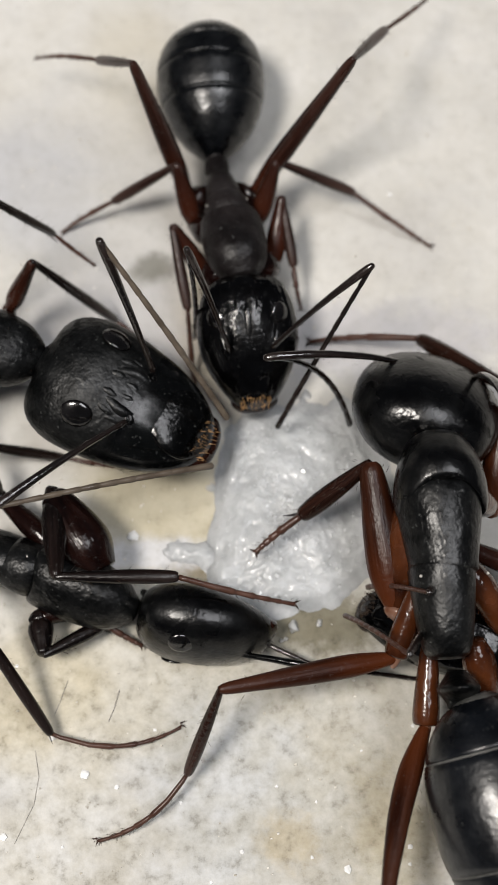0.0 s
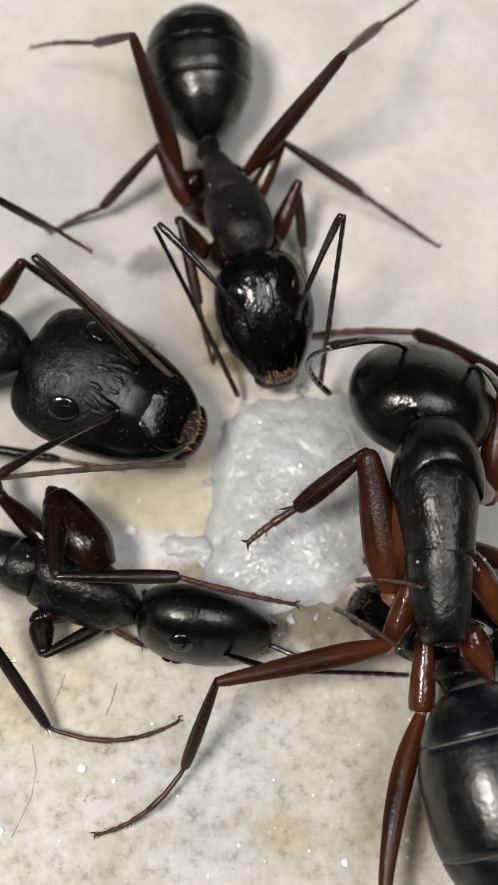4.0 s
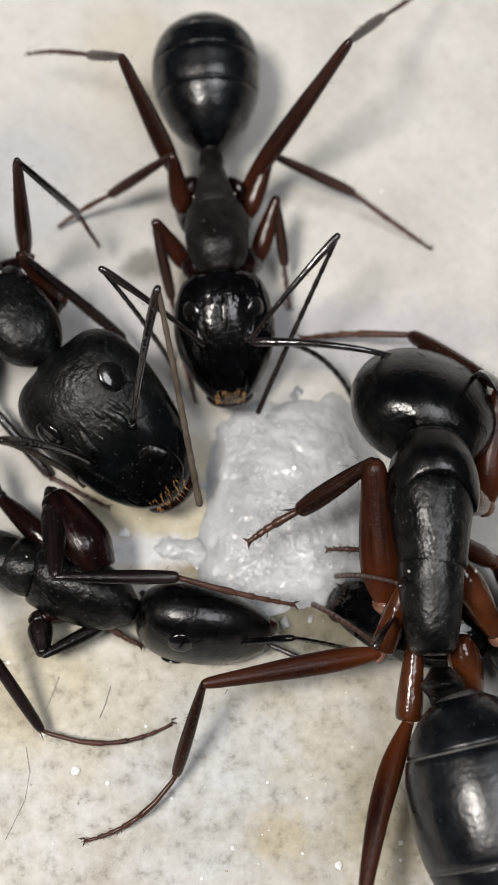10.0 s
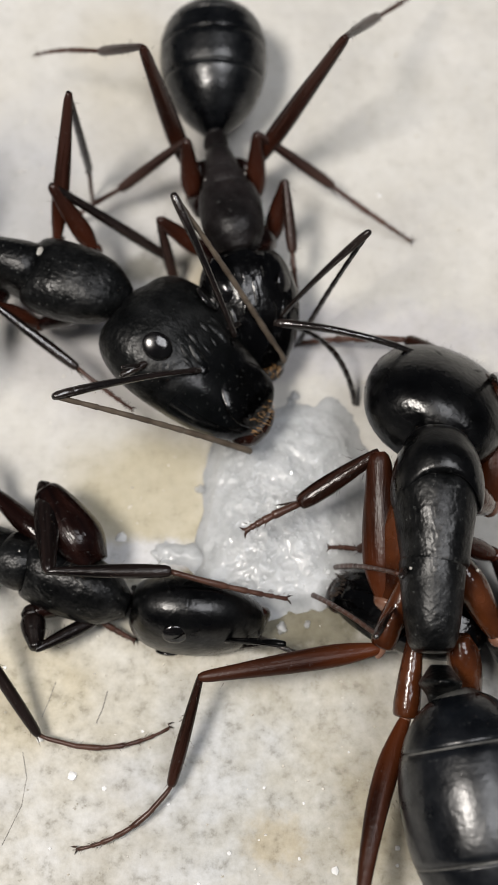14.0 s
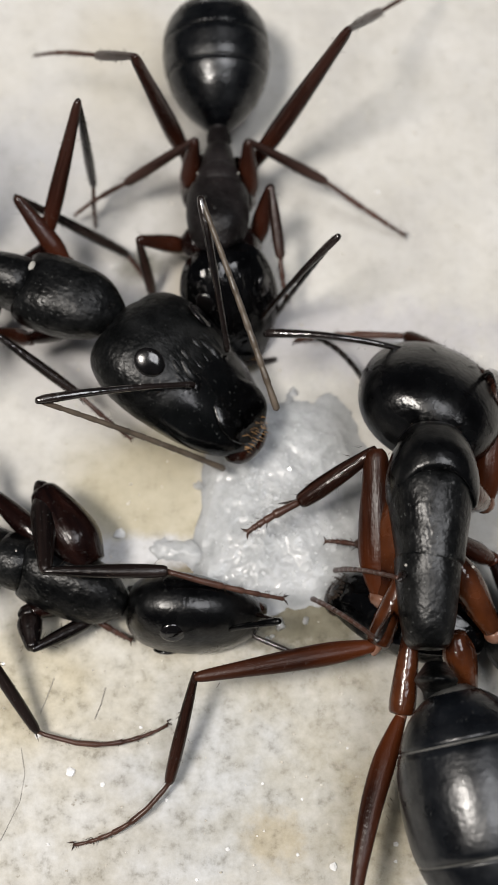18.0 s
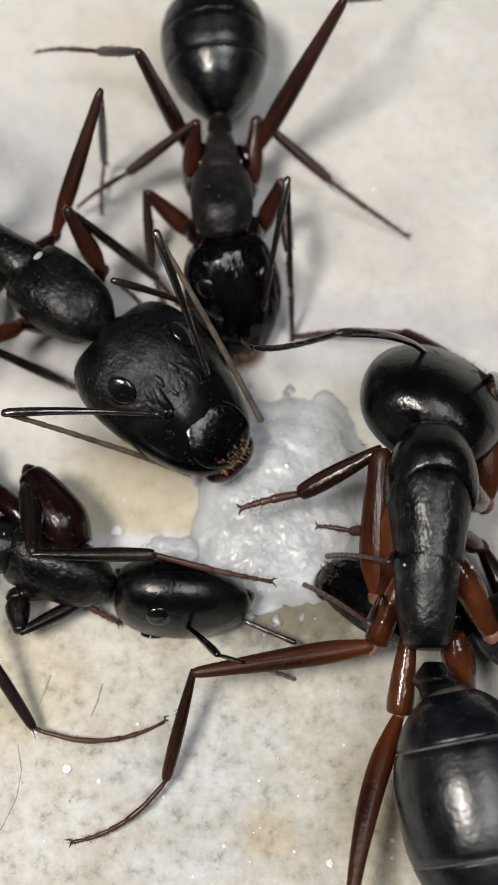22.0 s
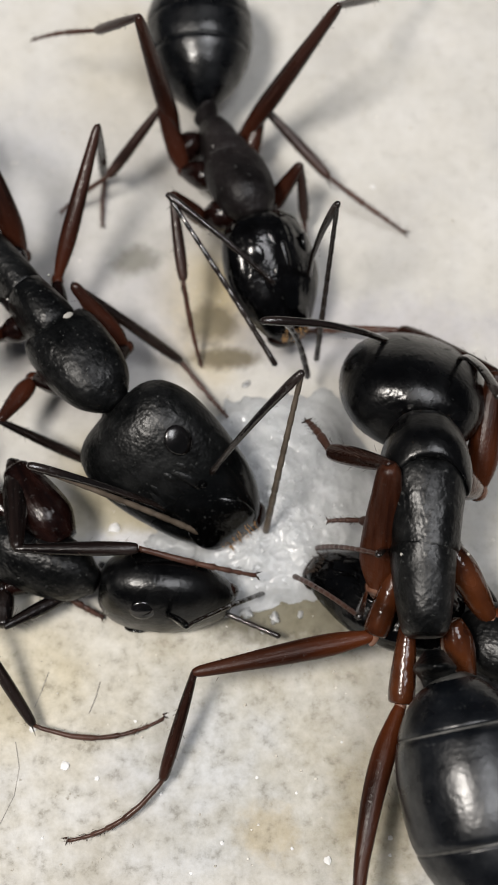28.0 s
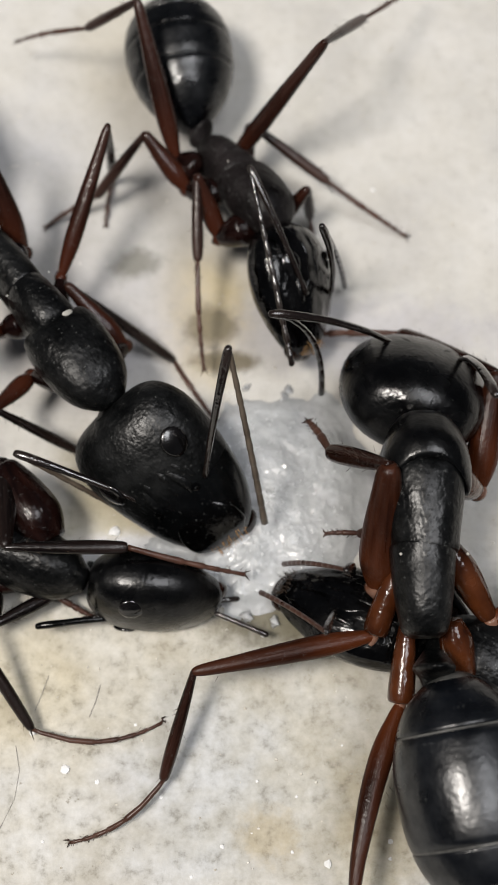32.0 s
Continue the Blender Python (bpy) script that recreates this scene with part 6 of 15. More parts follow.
    walk(ant_upper["legs"][3][0], [
        (0, at(-0.69, 0.26, -0.46, 60.2, 13.1, 108.1)), (1, at(-0.69, 0.26, -0.46, 69.6, 10.9, 96.3)), (2, at(-0.69, 0.26, -0.46, 70.9, 13.2, 89.6)),
        (3, at(-0.69, 0.26, -0.46, 69.5, 14.4, 86.1)), (4.5, at(-0.69, 0.26, -0.46, 64.1, 13, 97.4)), (5.5, at(-0.69, 0.26, -0.46, 60.6, 13.1, 106.4)),
        (6, at(-0.69, 0.26, -0.46, 61.1, 13.1, 102.2)), (7, at(-0.69, 0.26, -0.46, 58.8, 12.4, 114.4)), (8, at(-0.69, 0.26, -0.46, 57.7, 12.1, 114.4)),
        (9, at(-0.69, 0.26, -0.46, 56.7, 11.6, 120.3)), (10, at(-0.69, 0.26, -0.46, 56.3, 11.3, 123.3)), (11, at(-0.69, 0.26, -0.46, 55.8, 11.8, 121)),
        (12, at(-0.69, 0.26, -0.46, 58.8, 12.9, 110.5)), (14.5, at(-0.69, 0.26, -0.46, 63.1, 13.2, 106.3)), (16.5, at(-0.69, 0.26, -0.46, 61.1, 11.2, 112.8)),
        (17, at(-0.69, 0.26, -0.46, 61.4, 11.3, 115.7)), (18, at(-0.69, 0.26, -0.46, 62.1, 11.2, 122.4)), (20, at(-0.69, 0.26, -0.46, 58, 8.4, 138.5)),
        (21, at(-0.69, 0.26, -0.46, 57.8, 8.6, 136.3)), (22, at(-0.69, 0.26, -0.46, 59.3, 9.4, 131.7)), (23, at(-0.69, 0.26, -0.46, 60.9, 10.6, 124.5)),
        (24, at(-0.69, 0.26, -0.46, 59, 9.8, 127.4)), (25, at(-0.69, 0.26, -0.46, 52.1, 8.2, 133.4)), (25.5, at(-0.69, 0.26, -0.46, 49.2, 8.9, 133.8)),
        (26.5, at(-0.69, 0.26, -0.46, 61.2, 8.7, 119)), (27.5, at(-0.69, 0.26, -0.46, 67.9, 10.5, 105.4)), (28, at(-0.69, 0.26, -0.46, 73.8, 9.9, 102.2)),
        (29, at(-0.69, 0.26, -0.46, 81.8, 13.1, 91.9)), (30, at(-0.69, 0.26, -0.46, 90, 18.9, 80.8)), (31, at(-0.69, 0.26, -0.46, 89.8, 17.2, 83.2)),
        (32, at(-0.69, 0.26, -0.46, 90.3, 17.7, 82.1))])
    walk(ant_upper["legs"][3][1], [
        (0, at(-2.97, 0.4, 3.17, -26.7, 7.9, 145.6)), (1, at(-2.26, 0.85, 3.49, -19.8, -0.2, 136.4)), (2, at(-2.08, 1.2, 3.49, -19.5, 1.5, 133.1)),
        (3, at(-2.12, 1.36, 3.44, -19.7, 2.5, 131.2)), (4.5, at(-2.66, 0.88, 3.31, -24.4, 4.9, 141.8)), (5.5, at(-2.95, 0.48, 3.18, -26.8, 7.1, 148.9)),
        (6, at(-2.89, 0.65, 3.2, -29, 7.9, 144.4)), (7, at(-3.04, 0.06, 3.13, -27.7, 7.3, 147.9)), (8, at(-3.09, 0.01, 3.09, -28.2, 7.2, 147.7)),
        (9, at(-3.09, -0.3, 3.06, -27.5, 6.9, 149.6)), (10, at(-3.06, -0.46, 3.05, -27.5, 6.7, 150.8)), (11, at(-3.13, -0.36, 3.02, -27.8, 7.2, 148.6)),
        (12, at(-3.06, 0.25, 3.12, -29.5, 8.4, 142.8)), (13, at(-2.95, 0.41, 3.19, -28.5, 7.7, 146.5)), (14.5, at(-2.79, 0.55, 3.27, -31.1, 7.9, 145.4)),
        (16.5, at(-2.88, 0.13, 3.23, -31.2, 6.3, 149)), (18, at(-2.78, -0.19, 3.26, -30.3, 5.6, 155.4)), (19, at(-2.72, -0.68, 3.2, -32.5, 5.7, 154.1)),
        (20, at(-2.59, -1.09, 3.14, -34.6, 5.6, 153.9)), (21, at(-2.66, -1.02, 3.13, -34.8, 6, 151.4)), (22, at(-2.73, -0.75, 3.18, -35.6, 6.7, 148.4)),
        (23, at(-2.8, -0.35, 3.23, -35.4, 6.9, 148)), (24, at(-2.82, -0.59, 3.17, -36.2, 6.5, 148.1)), (25, at(-2.94, -1.2, 2.89, -37.7, 6.2, 146.9)),
        (25.5, at(-3.06, -1.32, 2.75, -34.7, 6.7, 147.7)), (26.5, at(-2.77, -0.25, 3.26, -30.9, 3.5, 142.1)), (27.5, at(-2.44, 0.53, 3.45, -25.8, 1.7, 134.6)),
        (28, at(-2.01, 0.7, 3.6, -22, -0.9, 129.8)), (29, at(-1.33, 1.2, 3.68, -12.6, -3.6, 123.6)), (30, at(-0.46, 1.63, 3.6, -3.6, -5.6, 117.3)),
        (31, at(-0.55, 1.53, 3.64, -4, -5.6, 116.8)), (32, at(-0.48, 1.55, 3.63, -4, -6.3, 117.6))])
    walk(ant_upper["legs"][3][2], [
        (0, at(-4.25, -1.77, 1.92, -16.8, 9.7, 136)), (1, at(-4.09, -1.06, 2.54, -9.5, 2.6, 127.2)), (2, at(-4, -0.63, 2.55, -9.5, 4.2, 124.3)),
        (3, at(-4.08, -0.42, 2.49, -9.3, 5.1, 122.8)), (4.5, at(-4.17, -1.19, 2.15, -14, 7, 132.8)), (5.5, at(-4.11, -1.76, 1.92, -16.6, 8.9, 139.5)),
        (6, at(-4.17, -1.46, 1.85, -18.2, 9.6, 134.9)), (7, at(-4.22, -2.14, 1.83, -16.5, 9.1, 138.4)), (8, at(-4.27, -2.18, 1.77, -16.8, 9, 137.9)),
        (9, at(-4.21, -2.54, 1.76, -15.8, 8.7, 139.9)), (10, at(-4.15, -2.72, 1.75, -15.5, 8.6, 140.8)), (11, at(-4.28, -2.57, 1.72, -15.6, 9.1, 138.7)),
        (12, at(-4.38, -1.83, 1.75, -17.7, 10.1, 133.1)), (13, at(-4.16, -1.75, 1.86, -17.5, 9.7, 136)), (14.5, at(-4, -1.55, 1.83, -18.5, 9.6, 136)),
        (16.5, at(-3.98, -2.02, 1.78, -18.8, 7.9, 139.9)), (18, at(-3.67, -2.46, 1.85, -16.9, 7.7, 145.2)), (19, at(-3.62, -2.88, 1.7, -16.9, 7.7, 144.2)),
        (20, at(-3.47, -3.24, 1.55, -16.7, 7.3, 144.8)), (21, at(-3.62, -3.13, 1.53, -17.2, 7.5, 143.1)), (22, at(-3.77, -2.8, 1.56, -18, 8.2, 140)),
        (23, at(-3.85, -2.4, 1.61, -18.7, 8.6, 138.3)), (24, at(-3.86, -2.62, 1.51, -19, 8.3, 137.7)), (25, at(-4, -3.17, 1.18, -17.9, 7.8, 136.6)),
        (25.5, at(-4.14, -3.37, 1.16, -15.3, 8.5, 136.8)), (26.5, at(-4.18, -2.21, 1.82, -13.5, 5.8, 132.6)), (27.5, at(-4.22, -1.28, 2.23, -9.1, 4.3, 126.4)),
        (28, at(-4.03, -0.96, 2.55, -4.6, 2.2, 122.1)), (29, at(-3.64, -0.29, 3.06, 2.1, 0.4, 116.3)), (30, at(-2.97, 0.36, 3.43, 8.9, -0.9, 110.7)),
        (31, at(-3.06, 0.27, 3.44, 8.8, -0.8, 110.1)), (32, at(-2.98, 0.27, 3.43, 8.7, -1.5, 110.9))])
    walk(ant_upper["legs"][4][0], [
        (0, at(-0.67, 0.93, -0.78, 61.6, 8, 145)), (1, at(-0.67, 0.93, -0.78, 46.3, 0.7, 133.4)), (2, at(-0.67, 0.93, -0.78, 47.4, 1.6, 132.6)),
        (3, at(-0.67, 0.93, -0.78, 47.7, 2.9, 129.8)), (5.5, at(-0.67, 0.93, -0.78, 38.6, 8.9, 139.6)), (6, at(-0.67, 0.93, -0.78, 47.4, 8.3, 142.3)),
        (6.5, at(-0.67, 0.93, -0.78, 41.2, 7.7, 145.6)), (7, at(-0.67, 0.93, -0.78, 41.3, 7.5, 147.2)), (8, at(-0.67, 0.93, -0.78, 40.9, 7.3, 147)),
        (10, at(-0.67, 0.93, -0.78, 41.8, 6.4, 151.8)), (11, at(-0.67, 0.93, -0.78, 41.8, 7, 149.8)), (12, at(-0.67, 0.93, -0.78, 41.7, 7.9, 145.6)),
        (12.5, at(-0.67, 0.93, -0.78, 62.1, 7.3, 148.4)), (13, at(-0.67, 0.93, -0.78, 72.7, 5.6, 156.4)), (14, at(-0.67, 0.93, -0.78, 65.9, 3, 167.8)),
        (14.5, at(-0.67, 0.93, -0.78, 59.9, 1.9, 172.1)), (15.5, at(-0.67, 0.93, -0.78, 45.3, 1.9, 171.5)), (16.5, at(-0.67, 0.93, -0.78, 44.4, 2, 170.7)),
        (17, at(-0.67, 0.93, -0.78, 58.6, 1.6, 172.9)), (18, at(-0.67, 0.93, -0.78, 77.6, -0.1, -179.8)), (19, at(-0.67, 0.93, -0.78, 73.3, 0.6, 177.5)),
        (20, at(-0.67, 0.93, -0.78, 45.2, 0.3, 178.7)), (21, at(-0.67, 0.93, -0.78, 54.8, 1.3, 173.9)), (22, at(-0.67, 0.93, -0.78, 45.4, 1.5, 173.2)),
        (23, at(-0.67, 0.93, -0.78, 45.8, 1.4, 173.8)), (24, at(-0.67, 0.93, -0.78, 44.7, -1.5, -172.9)), (25, at(-0.67, 0.93, -0.78, 43.7, -1, -174.7)),
        (25.5, at(-0.67, 0.93, -0.78, 58.3, 1.4, 173.5)), (26.5, at(-0.67, 0.93, -0.78, 57.2, -1.2, 160.5)), (27.5, at(-0.67, 0.93, -0.78, 50.5, -2.8, 148.2)),
        (28, at(-0.67, 0.93, -0.78, 54.1, -5.5, 141.1)), (29, at(-0.67, 0.93, -0.78, 59.9, -8.1, 132.2)), (30, at(-0.67, 0.93, -0.78, 66.4, -10.7, 124.6)),
        (32, at(-0.67, 0.93, -0.78, 65.4, -15.3, 131.4))])
    walk(ant_upper["legs"][4][1], [
        (0, at(-1.28, 0.42, 0.63, -39, 13.5, 77.6)), (1, at(-1.5, 0.17, 0.39, -21.9, 16.4, 59.8)), (2, at(-1.51, 0.21, 0.41, -24.6, 17.5, 48.7)),
        (3, at(-1.55, 0.28, 0.42, -25, 17.7, 41.1)), (4.5, at(-1.61, 0.16, 0.3, -29.2, 13.8, 53.4)), (5.5, at(-1.62, 0.07, 0.22, -33.1, 12.2, 63.3)),
        (6, at(-1.48, 0.17, 0.4, -39, 10.9, 54.2)), (6.5, at(-1.48, 0.01, 0.28, -33.5, 11.5, 58)), (7, at(-1.45, -0.02, 0.28, -31.8, 12.4, 65)),
        (7.5, at(-1.45, -0.02, 0.28, -32.1, 12, 62.8)), (8, at(-1.46, -0.02, 0.28, -32.4, 12, 63.9)), (9, at(-1.39, -0.06, 0.29, -30.5, 12.7, 70.7)),
        (10, at(-1.35, -0.08, 0.29, -30.4, 12.8, 72.6)), (11, at(-1.4, -0.05, 0.29, -31.4, 12.8, 68.3)), (12, at(-1.48, 0.02, 0.29, -35.1, 11.1, 53.2)),
        (12.5, at(-1.23, 0.38, 0.64, -42.1, 12.8, 68.2)), (13, at(-1.01, 0.55, 0.76, -42.6, 13.3, 74)), (14, at(-0.89, 0.3, 0.7, -39.7, 11.8, 58.7)),
        (14.5, at(-0.83, 0.13, 0.62, -36.4, 11.2, 54.1)), (15.5, at(-0.88, -0.19, 0.37, -29.4, 10.4, 54)), (16.5, at(-0.9, -0.21, 0.35, -28.6, 10.4, 59)),
        (17, at(-0.82, 0.1, 0.61, -34.2, 11.5, 67)), (18, at(-0.67, 0.58, 0.81, -37.6, 13.1, 80.8)), (19, at(-0.71, 0.47, 0.77, -39, 12.7, 77.9)),
        (20, at(-0.71, -0.21, 0.37, -29.8, 11.2, 62.2)), (21, at(-0.8, 0.01, 0.55, -34.5, 11.2, 64.9)), (22, at(-0.84, -0.19, 0.38, -30.9, 10.3, 54.3)),
        (23, at(-0.83, -0.19, 0.38, -31.7, 9.7, 49.1)), (24, at(-0.5, -0.21, 0.36, -29.6, 10, 54.6)), (25, at(-0.55, -0.23, 0.34, -30.1, 9.5, 57.1)),
        (25.5, at(-0.8, 0.09, 0.6, -38.6, 11.1, 64.3)), (26.5, at(-0.94, 0.09, 0.58, -32, 13.8, 48.8)), (27.5, at(-1.17, 0.02, 0.47, -23.8, 17.5, 33.2)),
        (28, at(-1.17, 0.11, 0.53, -22.7, 21.9, 26.1)), (29, at(-1.14, 0.24, 0.61, -19.3, 28.7, 25.4)), (30, at(-1.05, 0.34, 0.68, -16.3, 35.4, 24.7)),
        (32, at(-0.92, 0.19, 0.64, -13.9, 35.1, 27.8))])
    walk(ant_upper["legs"][4][2], [
        (0, at(-3.02, 0.47, -0.72, -24.8, 10.4, 48.6)), (1, at(-3.39, 1, -0.39, -16.1, 16.7, 36.2)), (2, at(-3.2, 1.33, -0.46, -17.7, 17.1, 34.9)),
        (3, at(-3.08, 1.6, -0.47, -18.9, 17.5, 35.8)), (4.5, at(-3.31, 1.1, -0.75, -20.5, 13, 44.7)), (5.5, at(-3.38, 0.67, -0.96, -22, 10.5, 50.2)),
        (6, at(-3.02, 0.96, -0.96, -23.2, 10, 47.7)), (6.5, at(-3.17, 0.77, -0.91, -23.2, 10.3, 49.4)), (7, at(-3.25, 0.55, -0.85, -23, 10.7, 51)),
        (7.5, at(-3.23, 0.62, -0.87, -23, 10.5, 51)), (8, at(-3.24, 0.58, -0.88, -22.8, 10.3, 50.4)), (9, at(-3.27, 0.34, -0.8, -22.7, 10.7, 52.4)),
        (10, at(-3.24, 0.26, -0.79, -22.3, 10.9, 53.4)), (11, at(-3.24, 0.41, -0.83, -22.8, 10.8, 51.4)), (12, at(-3.07, 0.9, -0.95, -23.6, 10.1, 46.5)),
        (12.5, at(-2.87, 0.69, -0.8, -24.5, 10.3, 47.5)), (13, at(-2.66, 0.67, -0.69, -25.8, 10.6, 49.5)), (14, at(-2.49, 0.94, -0.68, -26.2, 10.7, 50.6)),
        (14.5, at(-2.42, 0.97, -0.66, -26.1, 10.7, 50.8)), (15.5, at(-2.55, 0.78, -0.69, -24.3, 10.3, 52.8)), (16.5, at(-2.66, 0.63, -0.68, -23.5, 10, 55.2)),
        (17, at(-2.59, 0.58, -0.61, -24.3, 10.6, 57.6)), (18, at(-2.45, 0.56, -0.5, -25, 11.8, 62.6)), (19, at(-2.45, 0.53, -0.58, -24.2, 11.5, 62.1)),
        (20, at(-2.5, 0.5, -0.7, -22, 11.2, 62.7)), (21, at(-2.55, 0.56, -0.68, -22.8, 10.9, 61.7)), (22, at(-2.49, 0.75, -0.74, -23.1, 10.7, 57.7)),
        (23, at(-2.37, 0.89, -0.76, -23.8, 10.5, 54.5)), (24, at(-2.17, 0.75, -0.71, -23.7, 10, 54.5)), (25, at(-2.25, 0.65, -0.75, -23, 9.3, 55.2)),
        (25.5, at(-2.47, 0.6, -0.75, -23.4, 10.2, 55.4)), (26.5, at(-2.53, 1.11, -0.55, -20.4, 13.8, 49.9)), (27.5, at(-2.49, 1.57, -0.38, -18.2, 18.1, 43)),
        (28, at(-2.35, 1.8, -0.26, -15.2, 22.3, 39.6)), (29, at(-2.35, 1.97, -0.03, -12.3, 28.5, 34.4)), (30, at(-2.27, 2.11, 0.18, -10.2, 35.2, 29.1)),
        (31, at(-2.22, 2.01, 0.19, -10.4, 35.1, 28.7)), (32, at(-2.19, 1.94, 0.21, -9.7, 35, 29.6))])
    walk(ant_upper["legs"][5][0], [
        (0, at(-0.81, 2.06, -1.01, 43, 4.5, 161.3)), (1, at(-0.81, 2.06, -1.01, 46.5, -2.7, 144.5)), (2, at(-0.81, 2.06, -1.01, 46.9, 0.3, 136.8)),
        (3, at(-0.81, 2.06, -1.01, 57.4, 4.6, 124.5)), (4.5, at(-0.81, 2.06, -1.01, 43, 4.2, 144.4)), (5.5, at(-0.81, 2.06, -1.01, 42, 5.8, 155.3)),
        (6, at(-0.81, 2.06, -1.01, 57.4, 7.6, 145.9)), (6.5, at(-0.81, 2.06, -1.01, 42.2, 5.8, 154.9)), (7, at(-0.81, 2.06, -1.01, 43.1, 4.8, 159.9)),
        (9, at(-0.81, 2.06, -1.01, 41.8, 5, 158.5)), (11, at(-0.81, 2.06, -1.01, 41.2, 6.2, 153.5)), (11.5, at(-0.81, 2.06, -1.01, 45.9, 6.3, 153.1)),
        (12, at(-0.81, 2.06, -1.01, 64.6, 6.8, 150.9)), (12.5, at(-0.81, 2.06, -1.01, 56.3, 6, 154.8)), (13, at(-0.81, 2.06, -1.01, 42.9, 5.2, 158.2)),
        (14, at(-0.81, 2.06, -1.01, 67.6, 7.1, 149.2)), (14.5, at(-0.81, 2.06, -1.01, 73.1, 8.5, 142.4)), (15.5, at(-0.81, 2.06, -1.01, 65.9, 9.2, 134.8)),
        (16.5, at(-0.81, 2.06, -1.01, 56.9, 9.2, 130.6)), (17, at(-0.81, 2.06, -1.01, 62.5, 8.5, 137.2)), (18, at(-0.81, 2.06, -1.01, 70.3, 5.6, 155.3)),
        (19, at(-0.81, 2.06, -1.01, 72.1, 4.6, 159.6)), (20, at(-0.81, 2.06, -1.01, 76.4, 5.5, 154.5)), (21, at(-0.81, 2.06, -1.01, 66.8, 7.1, 145.2)),
        (22, at(-0.81, 2.06, -1.01, 71.2, 8.8, 136.2)), (23, at(-0.81, 2.06, -1.01, 61.6, 8, 142.1)), (24, at(-0.81, 2.06, -1.01, 55.5, 8.5, 136.3)),
        (25, at(-0.81, 2.06, -1.01, 39.2, 5.4, 151.5)), (25.5, at(-0.81, 2.06, -1.01, 41.8, 4.5, 158.8)), (26.5, at(-0.81, 2.06, -1.01, 43.3, 2.8, 144.7)),
        (27.5, at(-0.81, 2.06, -1.01, 66, 6.8, 118.4)), (28, at(-0.81, 2.06, -1.01, 74, 8, 107.4)), (29, at(-0.81, 2.06, -1.01, 73.3, 7, 104)),
        (30, at(-0.81, 2.06, -1.01, 76.8, 7.8, 98.3)), (31, at(-0.81, 2.06, -1.01, 84.2, 11.5, 92.4)), (32, at(-0.81, 2.06, -1.01, 86.1, 15.4, 86))])
    walk(ant_upper["legs"][5][1], [
        (0, at(-1.26, 0.98, 0.08, -39.9, 0.1, 0.4)), (1, at(-1.4, 1.14, 0.15, -59.2, 10.5, -6.9)), (2, at(-1.56, 1.27, 0.16, -42.8, 7.3, -18.3)),
        (3, at(-1.58, 1.67, 0.33, -73, 7.6, -16.9)), (4.5, at(-1.55, 1.16, 0.08, -60.6, 3, -7.2)), (5.5, at(-1.4, 1.03, 0.05, -59.3, 0.2, 1)),
        (6, at(-1.44, 1.45, 0.32, -40.4, -1.3, -5.7)), (6.5, at(-1.41, 1.04, 0.06, -40.2, -0.2, -0.7)), (7, at(-1.29, 1, 0.08, -39.9, 1.2, 4.9)),
        (8, at(-1.32, 0.99, 0.06, -39.9, 0.3, 1.3)), (8.5, at(-1.32, 0.99, 0.06, -40.1, 0.3, 1.5)), (9, at(-1.33, 0.99, 0.05, -47.2, 0.5, 2.3)),
        (10, at(-1.37, 1, 0.04, -53.2, 1.4, 5.9)), (11, at(-1.45, 1.04, 0.04, -40.4, 0.5, 2.1)), (11.5, at(-1.42, 1.13, 0.13, -40.5, -0.6, -2.6)),
        (12, at(-1.29, 1.55, 0.42, -40.5, -1.3, -5.4)), (12.5, at(-1.31, 1.32, 0.31, -40.5, -1.1, -4.6)), (13, at(-1.33, 1.01, 0.07, -40.6, -0.9, -3.5)),
        (14, at(-1.28, 1.63, 0.46, -40.5, -0.7, -3.1)), (14.5, at(-1.27, 1.83, 0.5, -40.5, -0.6, -2.6)), (15.5, at(-1.43, 1.77, 0.43, -39.4, 0.2, 0.8)),
        (16.5, at(-1.61, 1.66, 0.31, -38.4, 0.9, 4.1)), (17, at(-1.46, 1.67, 0.39, -38.8, 1.2, 5.5)), (18, at(-1.17, 1.64, 0.49, -39.6, 2, 8.5)),
        (19, at(-1.09, 1.65, 0.51, -39.1, 2.3, 10.1)), (20, at(-1.1, 1.79, 0.54, -38.5, 3, 13.3)), (21, at(-1.32, 1.65, 0.45, -38.6, 2.1, 9.8)),
        (22, at(-1.33, 1.85, 0.49, -39.1, 1, 4.4)), (23, at(-1.43, 1.59, 0.38, -40.2, 0, 0)), (24, at(-1.57, 1.54, 0.29, -39.7, -0.6, -2.7)),
        (25, at(-1.48, 1.02, 0, -38.9, -0.3, -1.7)), (25.5, at(-1.32, 0.98, 0.05, -39.7, 0.7, 3.3)), (26.5, at(-1.52, 1.15, 0.08, -41.5, 4.9, -4.5)),
        (27.5, at(-1.46, 1.91, 0.44, -72.3, 10.4, -6.4)), (28, at(-1.29, 2.14, 0.51, -83, 16, -7.9)), (29, at(-1.3, 2.13, 0.51, -93.7, 24.2, -7.9)),
        (30, at(-1.2, 2.22, 0.53, -79.2, 35, 30.7)), (31, at(-0.98, 2.38, 0.55, -52.4, 13.1, 90)), (32, at(-0.89, 2.49, 0.53, -47.7, -3.5, 113.7))])
